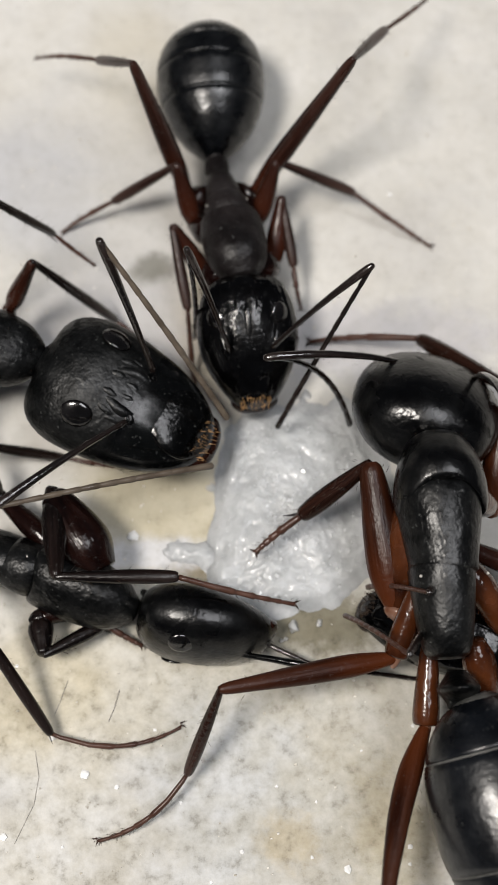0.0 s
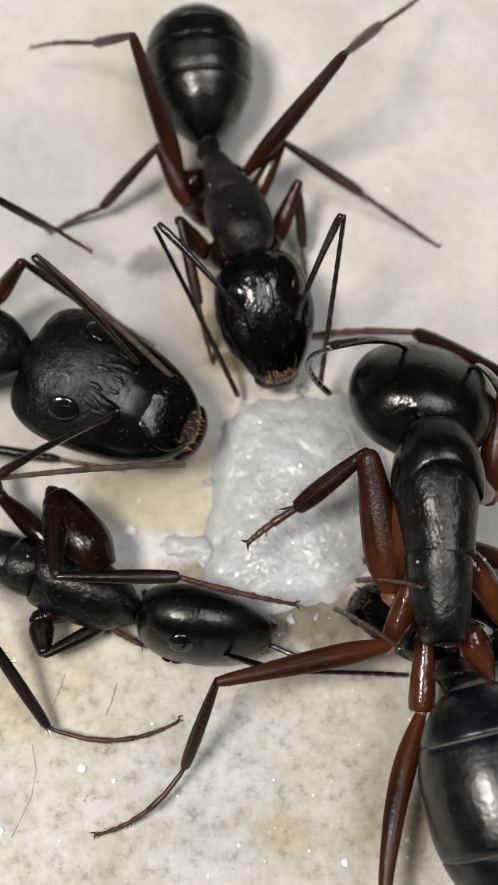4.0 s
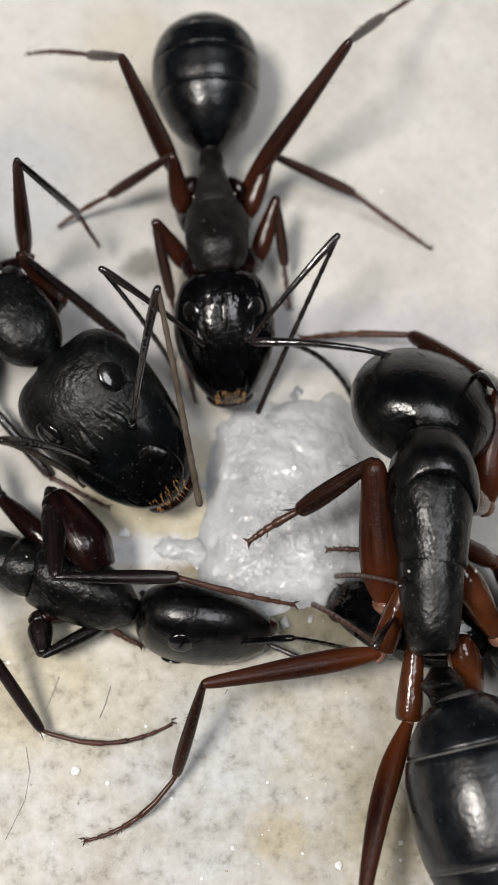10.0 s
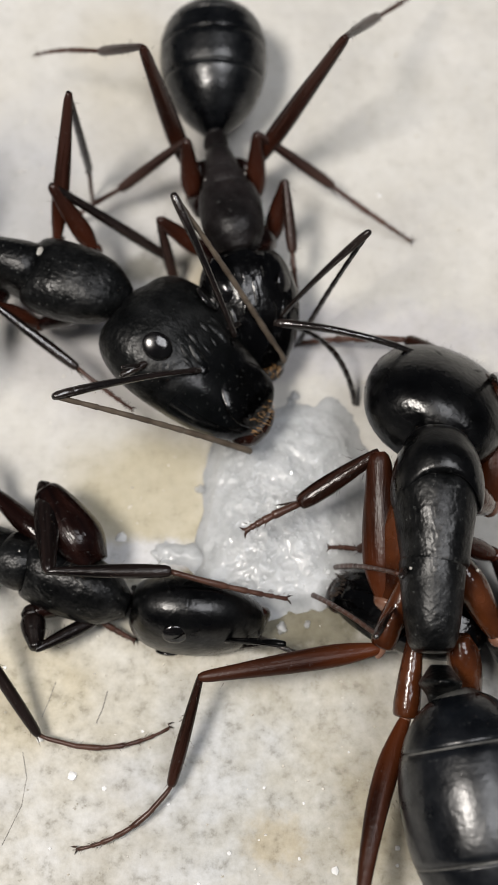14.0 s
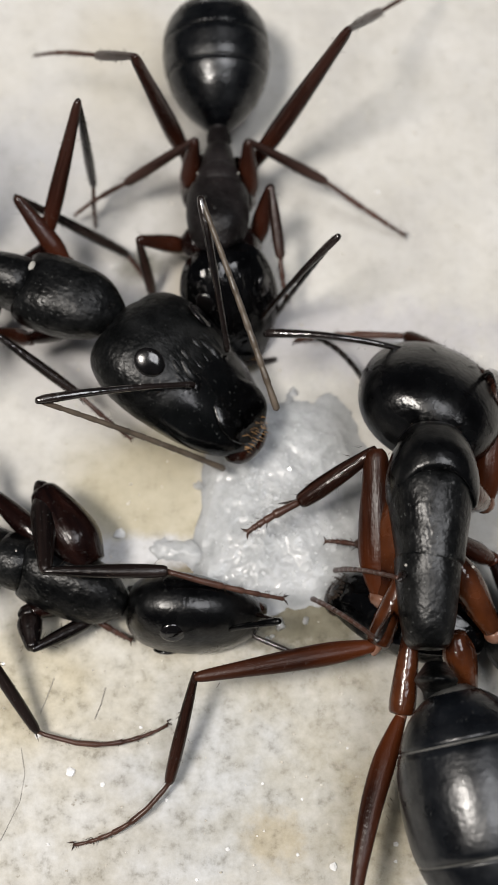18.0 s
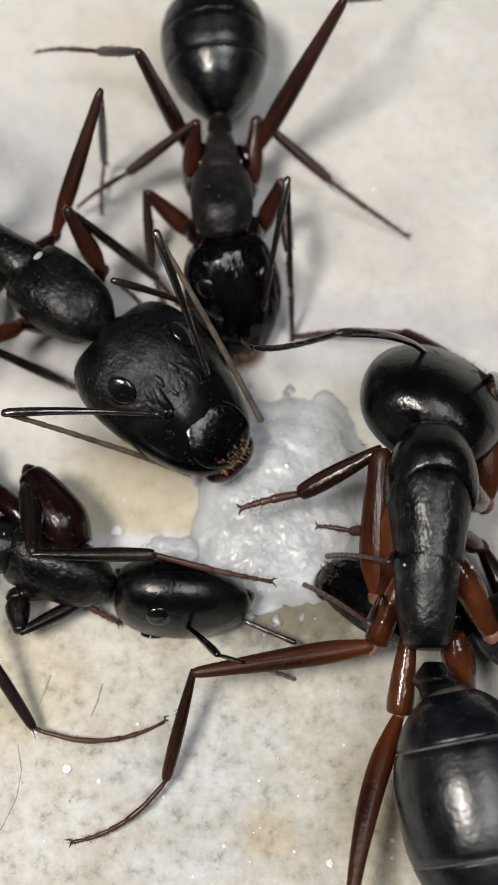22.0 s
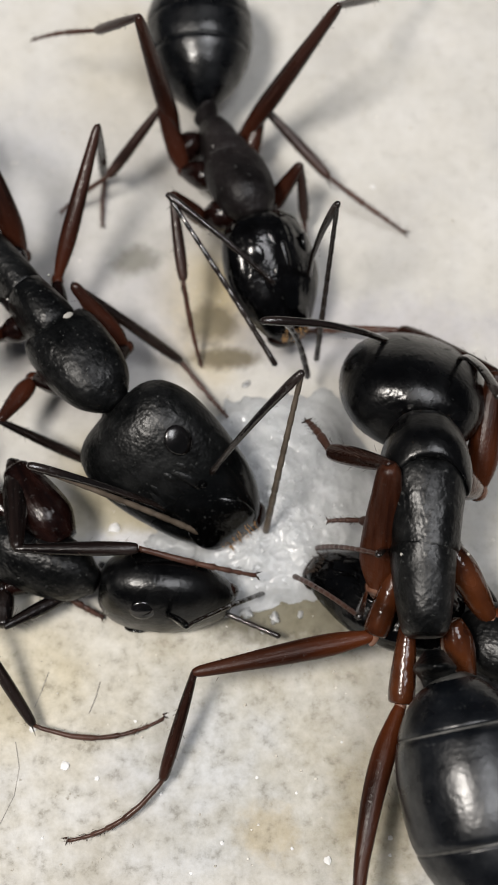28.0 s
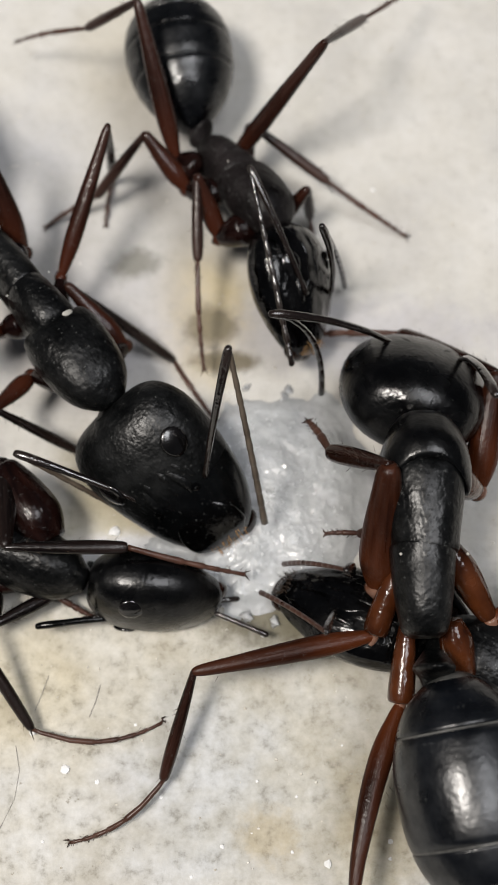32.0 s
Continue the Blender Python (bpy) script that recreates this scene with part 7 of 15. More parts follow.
    walk(ant_upper["legs"][5][2], [
        (0, at(-1.27, 2.19, -0.93, -37.9, 0.1, 0.3)), (1, at(-1.55, 1.96, -1.18, -27.2, 10, -8.9)), (2, at(-1.33, 2.41, -0.9, -40.1, 8.1, -15.6)),
        (3, at(-1.63, 2.16, -1.16, -36, 8.3, -14.3)), (4.5, at(-1.53, 1.93, -1.29, -31.2, 3.4, -5.7)), (5.5, at(-1.42, 1.83, -1.3, -33.9, 0.2, 0.7)),
        (6, at(-1.3, 2.64, -0.69, -38.2, -1.8, -7.6)), (6.5, at(-1.39, 2.24, -0.96, -38.3, -0.8, -3.5)), (7, at(-1.42, 2.2, -0.93, -38.3, 0.2, 0.6)),
        (8, at(-1.35, 2.2, -0.95, -38.1, 0, 0)), (8.5, at(-1.36, 2.19, -0.95, -38.3, 0.3, 1.4)), (9, at(-1.38, 2.05, -1.1, -54, 1.1, 4.7)),
        (10, at(-1.5, 1.93, -1.22, -38.3, 0.9, 3.7)), (11, at(-1.5, 2.23, -0.98, -38.5, 0.3, 1.3)), (11.5, at(-1.36, 2.32, -0.89, -38.6, -0.4, -1.8)),
        (12, at(-1.15, 2.74, -0.59, -38.5, -1.2, -4.8)), (12.5, at(-1.19, 2.51, -0.71, -38.5, -1.1, -4.3)), (13, at(-1.24, 2.2, -0.95, -38.5, -0.9, -3.8)),
        (14, at(-1.2, 2.83, -0.56, -38.7, -0.4, -1.8)), (14.5, at(-1.2, 3.03, -0.52, -38.8, -0.2, -0.8)), (15.5, at(-1.46, 2.98, -0.57, -37.7, 0.3, 1.3)),
        (16.5, at(-1.71, 2.89, -0.66, -36.7, 0.6, 3)), (17, at(-1.6, 2.88, -0.59, -37, 1.1, 5)), (18, at(-1.38, 2.83, -0.51, -37.7, 2.1, 9.1)),
        (19, at(-1.34, 2.84, -0.48, -37.3, 2.3, 10.2)), (20, at(-1.44, 2.97, -0.44, -36.7, 2.9, 12.9)), (21, at(-1.56, 2.85, -0.53, -36.9, 1.7, 8)),
        (22, at(-1.44, 3.06, -0.51, -37.3, 0.3, 1.5)), (23, at(-1.43, 2.78, -0.63, -37.9, -0.9, -3.8)), (24, at(-1.51, 2.75, -0.71, -37.6, -0.4, -1.7)),
        (25, at(-1.44, 2.24, -0.99, -67.4, 0.4, 1.8)), (25.5, at(-1.4, 2.19, -0.95, -38.1, -0.1, -0.5)), (26.5, at(-1.52, 2.32, -0.95, -55.7, 5.5, -2)),
        (27.5, at(-1.68, 2.41, -1.03, -47.1, 10.2, -7)), (28, at(-1.69, 2.39, -0.99, -46.8, 13.7, -15.9)), (29, at(-1.95, 2.12, -0.92, -29, 19.4, -23)),
        (30, at(-2.11, 2.02, -0.73, -26.1, 25.1, -29.8)), (31, at(-1.94, 2.09, -0.66, -37.1, 26, -27.9)), (32, at(-1.88, 2.14, -0.63, -42.1, 27, -25.6))])
    walk(ant_major["root"], [
        (0, at(-9.3, 2.37, 2.09, 1.2, 0, -104.9)), (1, at(-9.28, 2.53, 2.09, 1.2, 0, -104.8)), (2, at(-9.33, 2.51, 2.09, 1.2, 0, -104.8)),
        (3, at(-9.21, 2.63, 2.1, 1.2, 0, -104.7)), (4.5, at(-9.94, 1.84, 2.09, 1.2, 0, -101.4)), (5.5, at(-10.4, 1.31, 2.09, 1.2, 0, -99.2)),
        (6, at(-10.17, 1.32, 2.09, 1.2, -10, -104.2)), (6.5, at(-9.99, 2.12, 2.1, 1.2, -10, -112.7)), (7, at(-9.71, 2.87, 2.1, 1.1, -10, -120.8)),
        (7.5, at(-8.95, 3.86, 2.1, 1.1, -10, -127.2)), (8, at(-8.12, 4.71, 2.1, 1.1, -10, -133.5)), (9, at(-7.45, 4.79, 2.1, 1.1, -10, -137.1)),
        (10, at(-7.44, 4.81, 2.1, 1.1, -5, -137.6)), (11, at(-7.49, 5.14, 2.1, 1.1, -5, -135.8)), (11.5, at(-8.11, 5.02, 2.09, 1.2, -2.5, -122.6)),
        (12, at(-8.53, 4.7, 2.1, 1.2, 0, -108.8)), (12.5, at(-7.91, 4.17, 2.1, 1.2, 0, -109.1)), (13, at(-7.29, 3.76, 2.1, 1.1, 0, -109.4)),
        (14, at(-7.23, 4.03, 2.1, 1.1, 0, -107.5)), (14.5, at(-7.19, 4.08, 2.1, 1.1, 0, -106.6)), (16.5, at(-7.23, 3.88, 2.1, 1.1, 0, -109)),
        (17, at(-7.25, 3.78, 2.1, 1.1, 0, -109)), (18, at(-7.32, 3.68, 2.1, 1.1, 0, -109)), (19, at(-7.17, 3.78, 2.1, 1.1, 0, -109.5)),
        (20, at(-7.12, 3.78, 2.1, 1.1, 0, -108.1)), (21, at(-7.17, 3.91, 2.1, 1.1, 0, -106.6)), (22, at(-6.71, 4.77, 2.11, 1, 0, -127.7)),
        (23, at(-7.41, 4, 2.11, 1, 0, -124.9)), (24, at(-7.59, 3.66, 2.11, 1, 0, -126)), (25, at(-8.12, 3.04, 2.1, 1.1, 0, -119.1)),
        (25.5, at(-8.02, 3, 2.1, 1.1, -5, -120.2)), (26.5, at(-6.84, 3.52, 2.1, 1.1, -6.5, -131.1)), (27.5, at(-5.56, 3.9, 2.11, 1, -8, -141.5)),
        (28, at(-5.56, 3.88, 2.11, 1, -8, -141.5)), (29, at(-5.53, 3.94, 2.11, 1, -8, -141.9)), (30, at(-5.51, 4.01, 2.11, 1, -8, -142.3)),
        (31, at(-5.57, 4.1, 2.11, 1, -8, -142.7)), (32, at(-5.54, 4.06, 2.11, 1, -8, -142.7))])
    walk(ant_major["head"], [
        (0, at(0, 4.98, 0, -10.8, -0.2, -10.6)), (2, at(0, 4.98, 0, -11, -0.2, -9.6)), (3, at(0, 4.98, 0, -16.7, 7.4, -13.2)),
        (4.5, at(0, 4.98, 0, -10.6, 0, -10.5)), (5.5, at(0, 4.98, 0, -9.9, -5.1, -8.7)), (6, at(0.2, 5.1, 0, -10.6, 60, -5)),
        (7, at(0.12, 5.1, 0, -13, 60, -1)), (8, at(0.32, 5.1, 0, -16.5, 54, -5.5)), (9, at(0.3, 5.02, 0, -18.4, 46, -8)),
        (10, at(0, 4.98, 0, -17.6, 29, -5.8)), (11, at(0, 4.98, 0, -19.2, 28.7, -11.7)), (12, at(0, 4.98, 0, -16, -0.4, -20.6)),
        (13, at(0, 4.98, 0, -13, -0.4, -20.1)), (14.5, at(0, 4.98, 0, -16.2, -27.5, -18.1)), (16.5, at(0, 4.98, 0, -14.4, -2.4, -24.6)),
        (18, at(0, 4.98, 0, -14.8, -21.8, -16.6)), (19, at(0, 4.98, 0, -14.9, -23.7, -15.6)), (20, at(0, 4.98, 0, -22.2, -26.6, -9.3)),
        (21, at(0, 4.98, 0, -24.9, -22.5, -15.5)), (22, at(0, 4.98, 0, -14.4, -2.1, -5.9)), (23, at(0, 4.98, 0, -12.5, 0, -0.5)),
        (24, at(0, 4.98, 0, -18.1, 0.1, 7.5)), (25, at(0, 4.98, 0, -11, 0, -0.5)), (25.5, at(0, 4.98, 0, -13.6, 22.4, -9.8)),
        (26.5, at(0, 4.98, 0, -25.6, 32.3, -6.6)), (27.5, at(0.24, 5.04, 0, -34.9, 41.2, -5)), (31, at(0.24, 5.04, 0, -36.5, 38.9, -9.6)),
        (32, at(0.24, 5.04, 0, -35.6, 39.1, -6.7))])
    walk(ant_major["gaster"], [
        (0, at(0, -0.86, 0, -2.9, -0.1, -175.8)), (3, at(0, -0.86, 0, -2.9, 0, -178.6)), (4.5, at(0, -0.86, 0, -3.1, 0.5, 156.6)),
        (5.5, at(0, -0.86, 0, -3.1, 0.8, 140.2)), (6, at(0, -0.86, 0, 2.3, -7.9, 147.9)), (6.5, at(0, -0.86, 0, -1.2, -9.5, 167.9)),
        (7, at(0, -0.86, 0, -5.1, -10, -170.8)), (7.5, at(0, -0.86, 0, -8.2, -9.1, -148.5)), (8, at(0, -0.86, 0, -10.1, -7.4, -131.4)),
        (9, at(0, -0.86, 0, -9.9, -7.2, -129.5)), (10, at(0, -0.86, 0, -6, -4.1, -131)), (11, at(0, -0.86, 0, -6, -4.2, -131.7)),
        (11.5, at(0, -0.86, 0, -3.7, -2.7, -149.1)), (12, at(0, -0.86, 0, -2.6, -0.2, -171.3)), (13, at(0, -0.86, 0, -1.7, 0, 178.5)),
        (16.5, at(0, -0.86, 0, -1.9, 0.2, 169.6)), (18, at(0, -0.86, 0, -1.9, 0.3, 163.3)), (19, at(0, -0.86, 0, -1.9, 0.3, 162.7)),
        (21, at(0, -0.86, 0, -2, 0.5, 154.4)), (22, at(0, -0.86, 0, -2.2, -0.1, -173.2)), (23, at(0, -0.86, 0, -2.4, 0.2, 168)),
        (24, at(0, -0.86, 0, -2.3, 0.3, 162.9)), (25, at(0, -0.86, 0, -2, 0.6, 144)), (25.5, at(0, -0.86, 0, 1, -3.4, 144.4)),
        (26.5, at(0, -0.86, 0, -0.2, -6.1, 166.7)), (27.5, at(0, -0.86, 0, -2.6, -8.1, -172.7)), (32, at(0, -0.86, 0, -1.3, -8, 178.4))])
    walk(ant_major["scapes"][0], [
        (0, at(-0.14, 7.57, 0.45, 56.7, 0.8, 134.4)), (1, at(-0.11, 7.58, 0.43, 57.1, 0.8, 134.5)), (2, at(-0.18, 7.57, 0.44, 62.3, 0.9, 129.8)),
        (3, at(0.02, 7.6, 0.27, 48.7, 0.6, 150.7)), (4.5, at(-0.14, 7.57, 0.46, 46.6, 0.4, 160.1)), (5.5, at(-0.26, 7.57, 0.43, 39.5, 0.4, 162.5)),
        (6, at(0.04, 7.51, 0.74, 53.7, -8.2, 151.4)), (6.5, at(-0.1, 7.52, 0.71, 68.9, -7.8, 146.8)), (7, at(-0.23, 7.52, 0.68, 77.7, -5.3, 127.5)),
        (8, at(-0.28, 7.55, 0.51, 79.8, -4.8, 124)), (8.5, at(-0.19, 7.57, 0.47, 82, 0.3, 94.5)), (9, at(-0.1, 7.58, 0.43, 76.3, 4.2, 72)),
        (10, at(-0.2, 7.57, 0.43, 61.7, -1.3, 116.7)), (11, at(0.03, 7.59, 0.36, 48.3, -0.7, 109.8)), (11.5, at(0.15, 7.59, 0.3, 41.3, 0.5, 104.5)),
        (12, at(0.32, 7.59, 0.22, 30.9, 1.1, 96.6)), (12.5, at(0.31, 7.58, 0.28, 42.1, 1.1, 105.5)), (13, at(0.3, 7.58, 0.35, 47.6, 1, 117.3)),
        (14, at(0.21, 7.61, 0.07, 38.9, 0.8, 136.4)), (14.5, at(0.19, 7.61, -0.1, 28.3, 0.7, 141.6)), (15.5, at(0.32, 7.59, 0.1, 52.2, 0.9, 123.6)),
        (16.5, at(0.49, 7.56, 0.26, 46.6, 1.1, 94.4)), (17, at(0.35, 7.59, 0.2, 48.1, 1.1, 104)), (18, at(0.08, 7.61, 0.03, 37.1, 1, 120.9)),
        (19, at(0.04, 7.62, 0, 28, 0.6, 145.2)), (20, at(-0.1, 7.59, -0.32, 32.1, 0.9, 127.3)), (21, at(0.2, 7.58, -0.4, 51.5, 1.1, 96.8)),
        (22, at(-0.36, 7.58, 0.27, 45.7, 0.5, 152.6)), (23, at(-0.59, 7.52, 0.38, 44.8, 0.4, 157.7)), (24, at(-0.94, 7.44, 0.13, 27.2, 0.3, 163.4)),
        (25, at(-0.59, 7.51, 0.44, 46.6, 0.6, 147.6)), (25.5, at(0, 7.56, 0.53, 63.2, -0.8, 111.7)), (26.5, at(-0.33, 7.59, 0.15, 58.1, -1.8, 115.2)),
        (27.5, at(-0.65, 7.53, -0.07, 54.1, -2.7, 117)), (28, at(-0.65, 7.53, -0.09, 56.5, 1.6, 85.7)), (28.5, at(-0.62, 7.54, -0.11, 62.7, -0.9, 117.2)),
        (29, at(-0.59, 7.55, -0.13, 66.8, -6.3, 148.5)), (30, at(-0.52, 7.56, -0.17, 66.1, 1.1, 89.2)), (30.5, at(-0.5, 7.56, -0.16, 65.9, -3, 119.5)),
        (31, at(-0.48, 7.57, -0.15, 63.6, -6.4, 150)), (32, at(-0.59, 7.55, -0.12, 64.9, -3.8, 125.4))])
    walk(ant_major["funiculi"][0], [
        (0, at(-1.44, 6.35, 3.16, -40.7, -0.6, -31.4)), (1, at(-1.4, 6.37, 3.16, -41.4, -0.6, -28.2)), (2, at(-1.37, 6.64, 3.32, -41.8, -0.6, -32)),
        (3, at(-1.05, 5.74, 2.71, -27.2, -0.6, -28.9)), (4.5, at(-0.92, 5.48, 2.82, -57, 0, -0.8)), (5.5, at(-1.03, 5.18, 2.5, -60.9, 0.5, 24)),
        (5.8, at(-0.79, 5.41, 2.92, -72, 7.1, -9.9)), (6, at(-0.55, 5.64, 3.34, -85, 6.4, -44.5)), (6.5, at(-0.39, 6.31, 3.71, -71.1, 7.9, -32.4)),
        (7, at(-0.6, 6.86, 3.84, -54.8, 8.7, -24.4)), (8, at(-0.61, 7.01, 3.69, -51.3, 9.1, -19.7)), (8.5, at(-0.64, 7.55, 3.69, -46.1, 8.9, -21.7)),
        (9, at(-0.76, 8.03, 3.58, -39.3, 8.8, -23.3)), (10, at(-1.55, 6.82, 3.29, -44.7, 3.8, -30.3)), (11, at(-1.99, 6.83, 2.79, -30.6, 3.6, -33.4)),
        (11.5, at(-2.22, 7, 2.44, -22.3, 1, -44.6)), (12, at(-2.45, 7.3, 1.88, -22, -1, -55.7)), (12.5, at(-2.02, 6.98, 2.46, -34.7, -0.9, -48.5)),
        (13, at(-1.67, 6.61, 2.75, -49.1, -0.7, -36.3)), (14, at(-1.56, 5.79, 2.11, -45.2, -0.5, -27.5)), (14.5, at(-1.6, 5.38, 1.45, -43.9, -0.4, -22.6)),
        (15.5, at(-1.36, 6.53, 2.67, -62.6, -0.5, -28.7)), (16.5, at(-1.74, 7.43, 2.62, -72.4, -0.9, -53)), (17, at(-1.77, 7.11, 2.61, -62.1, -0.8, -48.8)),
        (18, at(-2.16, 6.31, 1.99, -20, -0.9, -50)), (19, at(-1.61, 5.27, 1.53, -51.3, -0.3, -16.8)), (20, at(-2.3, 5.95, 1.4, -55.9, -0.7, -38)),
        (21, at(-1.81, 7.39, 2.14, -33.2, -1, -65.6)), (22, at(-1.42, 5.57, 2.59, -39.5, -0.3, -16.4)), (23, at(-1.48, 5.39, 2.67, -36.3, -0.2, -10.6)),
        (24, at(-1.77, 4.67, 1.61, -26.8, -0.1, -4.3)), (25, at(-1.81, 5.64, 2.8, -34.9, -0.4, -19.2)), (25.5, at(-1.35, 6.98, 3.43, -51.9, 3.8, -29.3)),
        (26.5, at(-1.84, 6.78, 2.91, -57.7, 5.3, -27.5)), (27.5, at(-2.29, 6.56, 2.56, -62.1, 6.5, -28.8)), (28, at(-2.43, 7.74, 2.62, -70.3, 3.5, -57.2)),
        (29, at(-0.98, 6.28, 2.84, -59.2, 8, -2)), (30, at(-1.84, 7.64, 2.8, -72.2, 4.9, -45.4)), (31, at(-0.92, 6.15, 2.74, -56.5, 7.9, -5.7)),
        (32, at(-1.6, 6.59, 2.82, -61.5, 7.2, -20.4))])
    walk(ant_major["scapes"][1], [
        (0, at(1.06, 7.35, 0.45, 14.6, -1, -124.5)), (1, at(1.09, 7.34, 0.43, 26.7, -1, -125.2)), (2, at(1.02, 7.37, 0.45, 15.9, -1, -120.5)),
        (3, at(1.19, 7.33, 0.11, 23.9, -0.9, -126.4)), (4.5, at(1.06, 7.35, 0.46, 35.5, -1, -122.3)), (5.5, at(0.94, 7.38, 0.54, 40.9, -1, -120.8)),
        (6, at(0.98, 7.43, -0.03, 42.9, -7.2, -128.4)), (7, at(0.64, 7.53, -0.18, 49.2, -4.1, -107.3)), (8, at(0.73, 7.51, -0.18, 49.1, -3.8, -105.7)),
        (9, at(0.9, 7.44, -0.25, 53.9, -4.4, -109.8)), (10, at(0.86, 7.47, -0.17, 59.1, -2.6, -108.3)), (11, at(1.08, 7.37, -0.23, 58.9, -2.2, -102.6)),
        (11.5, at(1.29, 7.28, 0, 41.6, -1.8, -105.1)), (12, at(1.47, 7.16, 0.22, 9.1, -1, -121)), (12.5, at(1.45, 7.16, 0.29, 19.9, -0.9, -131.5)),
        (13, at(1.44, 7.16, 0.36, 19.1, -0.6, -147.3)), (14, at(1.3, 7.23, 0.46, 23.7, -0.7, -141.3)), (14.5, at(1.22, 7.27, 0.47, 24.4, -0.7, -139.1)),
        (16.5, at(1.6, 7.05, 0.31, 16.6, -0.8, -136)), (18, at(1.17, 7.29, 0.48, 16.7, -0.6, -148.1)), (19, at(1.12, 7.32, 0.49, 1.2, -0.7, -139.2)),
        (20, at(0.98, 7.42, 0.22, 27.8, -0.7, -142.6)), (21, at(1.29, 7.28, 0.07, 7.1, -0.4, -156.4)), (22, at(0.86, 7.45, 0.31, 13.4, -0.7, -138.1)),
        (23, at(0.63, 7.51, 0.38, 28, -0.8, -123.5)), (24, at(0.27, 7.6, 0.12, 22.1, -0.9, -123.4)), (25, at(0.63, 7.5, 0.44, 21.1, -0.9, -122.7)),
        (25.5, at(1.11, 7.37, 0.07, 39.7, -4, -128.4)), (26.5, at(0.7, 7.47, -0.5, 35.8, -5.3, -133.6)), (27.5, at(0.27, 7.45, -0.87, 28, -6.5, -135.9)),
        (28, at(0.29, 7.45, -0.86, 28.9, -6.5, -136.1)), (29, at(0.35, 7.43, -0.9, 12.1, -7.3, -146.9)), (30, at(0.42, 7.41, -0.94, 14.2, -7.5, -150.5)),
        (31, at(0.45, 7.41, -0.92, 13.7, -7.4, -148.8)), (32, at(0.35, 7.44, -0.89, 12, -7.2, -145.3))])
    walk(ant_major["funiculi"][1], [
        (0, at(3.66, 5.58, 1.27, -18.6, 0.6, 32.7)), (1, at(3.48, 5.69, 1.89, -25.8, 0.6, 29.6)), (2, at(3.72, 5.8, 1.33, -16, 0.7, 34.8)),
        (3, at(3.6, 5.58, 1.42, -19.2, 0.6, 29.1)), (4.5, at(3.31, 5.96, 2.35, -47.8, 0.7, 34)), (5.5, at(3.06, 6.16, 2.67, -60.6, 0.7, 36.2)),
        (6, at(3.01, 6.16, 2.16, -52.6, 8, 44.4)), (6.5, at(2.91, 6.63, 2.22, -48.8, 7.6, 47.4)), (7, at(2.72, 7.07, 2.28, -44.6, 7.2, 50.8)),
        (7.5, at(2.76, 7.06, 2.28, -51.6, 7, 52.7)), (8, at(2.83, 7.09, 2.27, -58.3, 7.1, 51.5)), (9, at(2.77, 6.99, 2.37, -61.8, 7.4, 48.9)),
        (10, at(2.49, 7.06, 2.62, -70.3, 2.1, 77.5)), (11, at(2.74, 7.11, 2.56, -75.5, 2.2, 76.6)), (11.5, at(3.65, 6.71, 2.15, -69.6, 1.7, 76.5)),
        (12, at(4.22, 5.51, 0.74, -55.6, 0.9, 52.7)), (12.5, at(3.75, 5.14, 1.4, -50.9, 0.6, 31.1)), (13, at(3.11, 4.58, 1.42, -23.8, 0.2, 9.8)),
        (14, at(3.17, 4.91, 1.76, -33.7, 0.3, 13.6)), (14.5, at(3.17, 5.04, 1.81, -37, 0.3, 15.3)), (15.5, at(3.48, 4.94, 1.59, -32.7, 0.4, 19.6)),
        (16.5, at(3.77, 4.82, 1.24, -27, 0.4, 23.1)), (17, at(3.48, 4.79, 1.38, -31.7, 0.4, 20)), (18, at(2.82, 4.65, 1.42, -37.7, 0.2, 11.4)),
        (19, at(3.24, 4.86, 0.56, -29.6, 0.4, 20.3)), (20, at(2.74, 5.14, 1.74, -40.2, 0.3, 16.3)), (21, at(2.58, 4.32, 0.47, -37.8, 0.2, 8)),
        (22, at(2.97, 5.11, 1.07, -38.3, 0.6, 32.2)), (23, at(3.04, 5.94, 1.9, -31.8, 0.6, 35.5)), (24, at(2.8, 5.96, 1.35, -26.4, 0.7, 41.4)),
        (25, at(3.19, 5.88, 1.61, -18.7, 0.6, 35.8)), (25.5, at(3.16, 5.93, 2.14, -44.2, 4.6, 38.1)), (26.5, at(2.72, 5.78, 1.39, -38.6, 5.7, 38.7)),
        (27.5, at(2.39, 5.51, 0.65, -30.2, 6.8, 39.5)), (28, at(2.39, 5.53, 0.7, -30.4, 6.8, 39.6)), (29, at(2.16, 4.82, -0.22, -29.9, 7.3, 32)),
        (30, at(2.06, 4.72, -0.14, -40.4, 7.7, 23.9)), (31, at(2.17, 4.76, -0.15, -39, 7.6, 27.5)), (32, at(2.23, 4.87, -0.22, -35.2, 7.2, 33.9))])
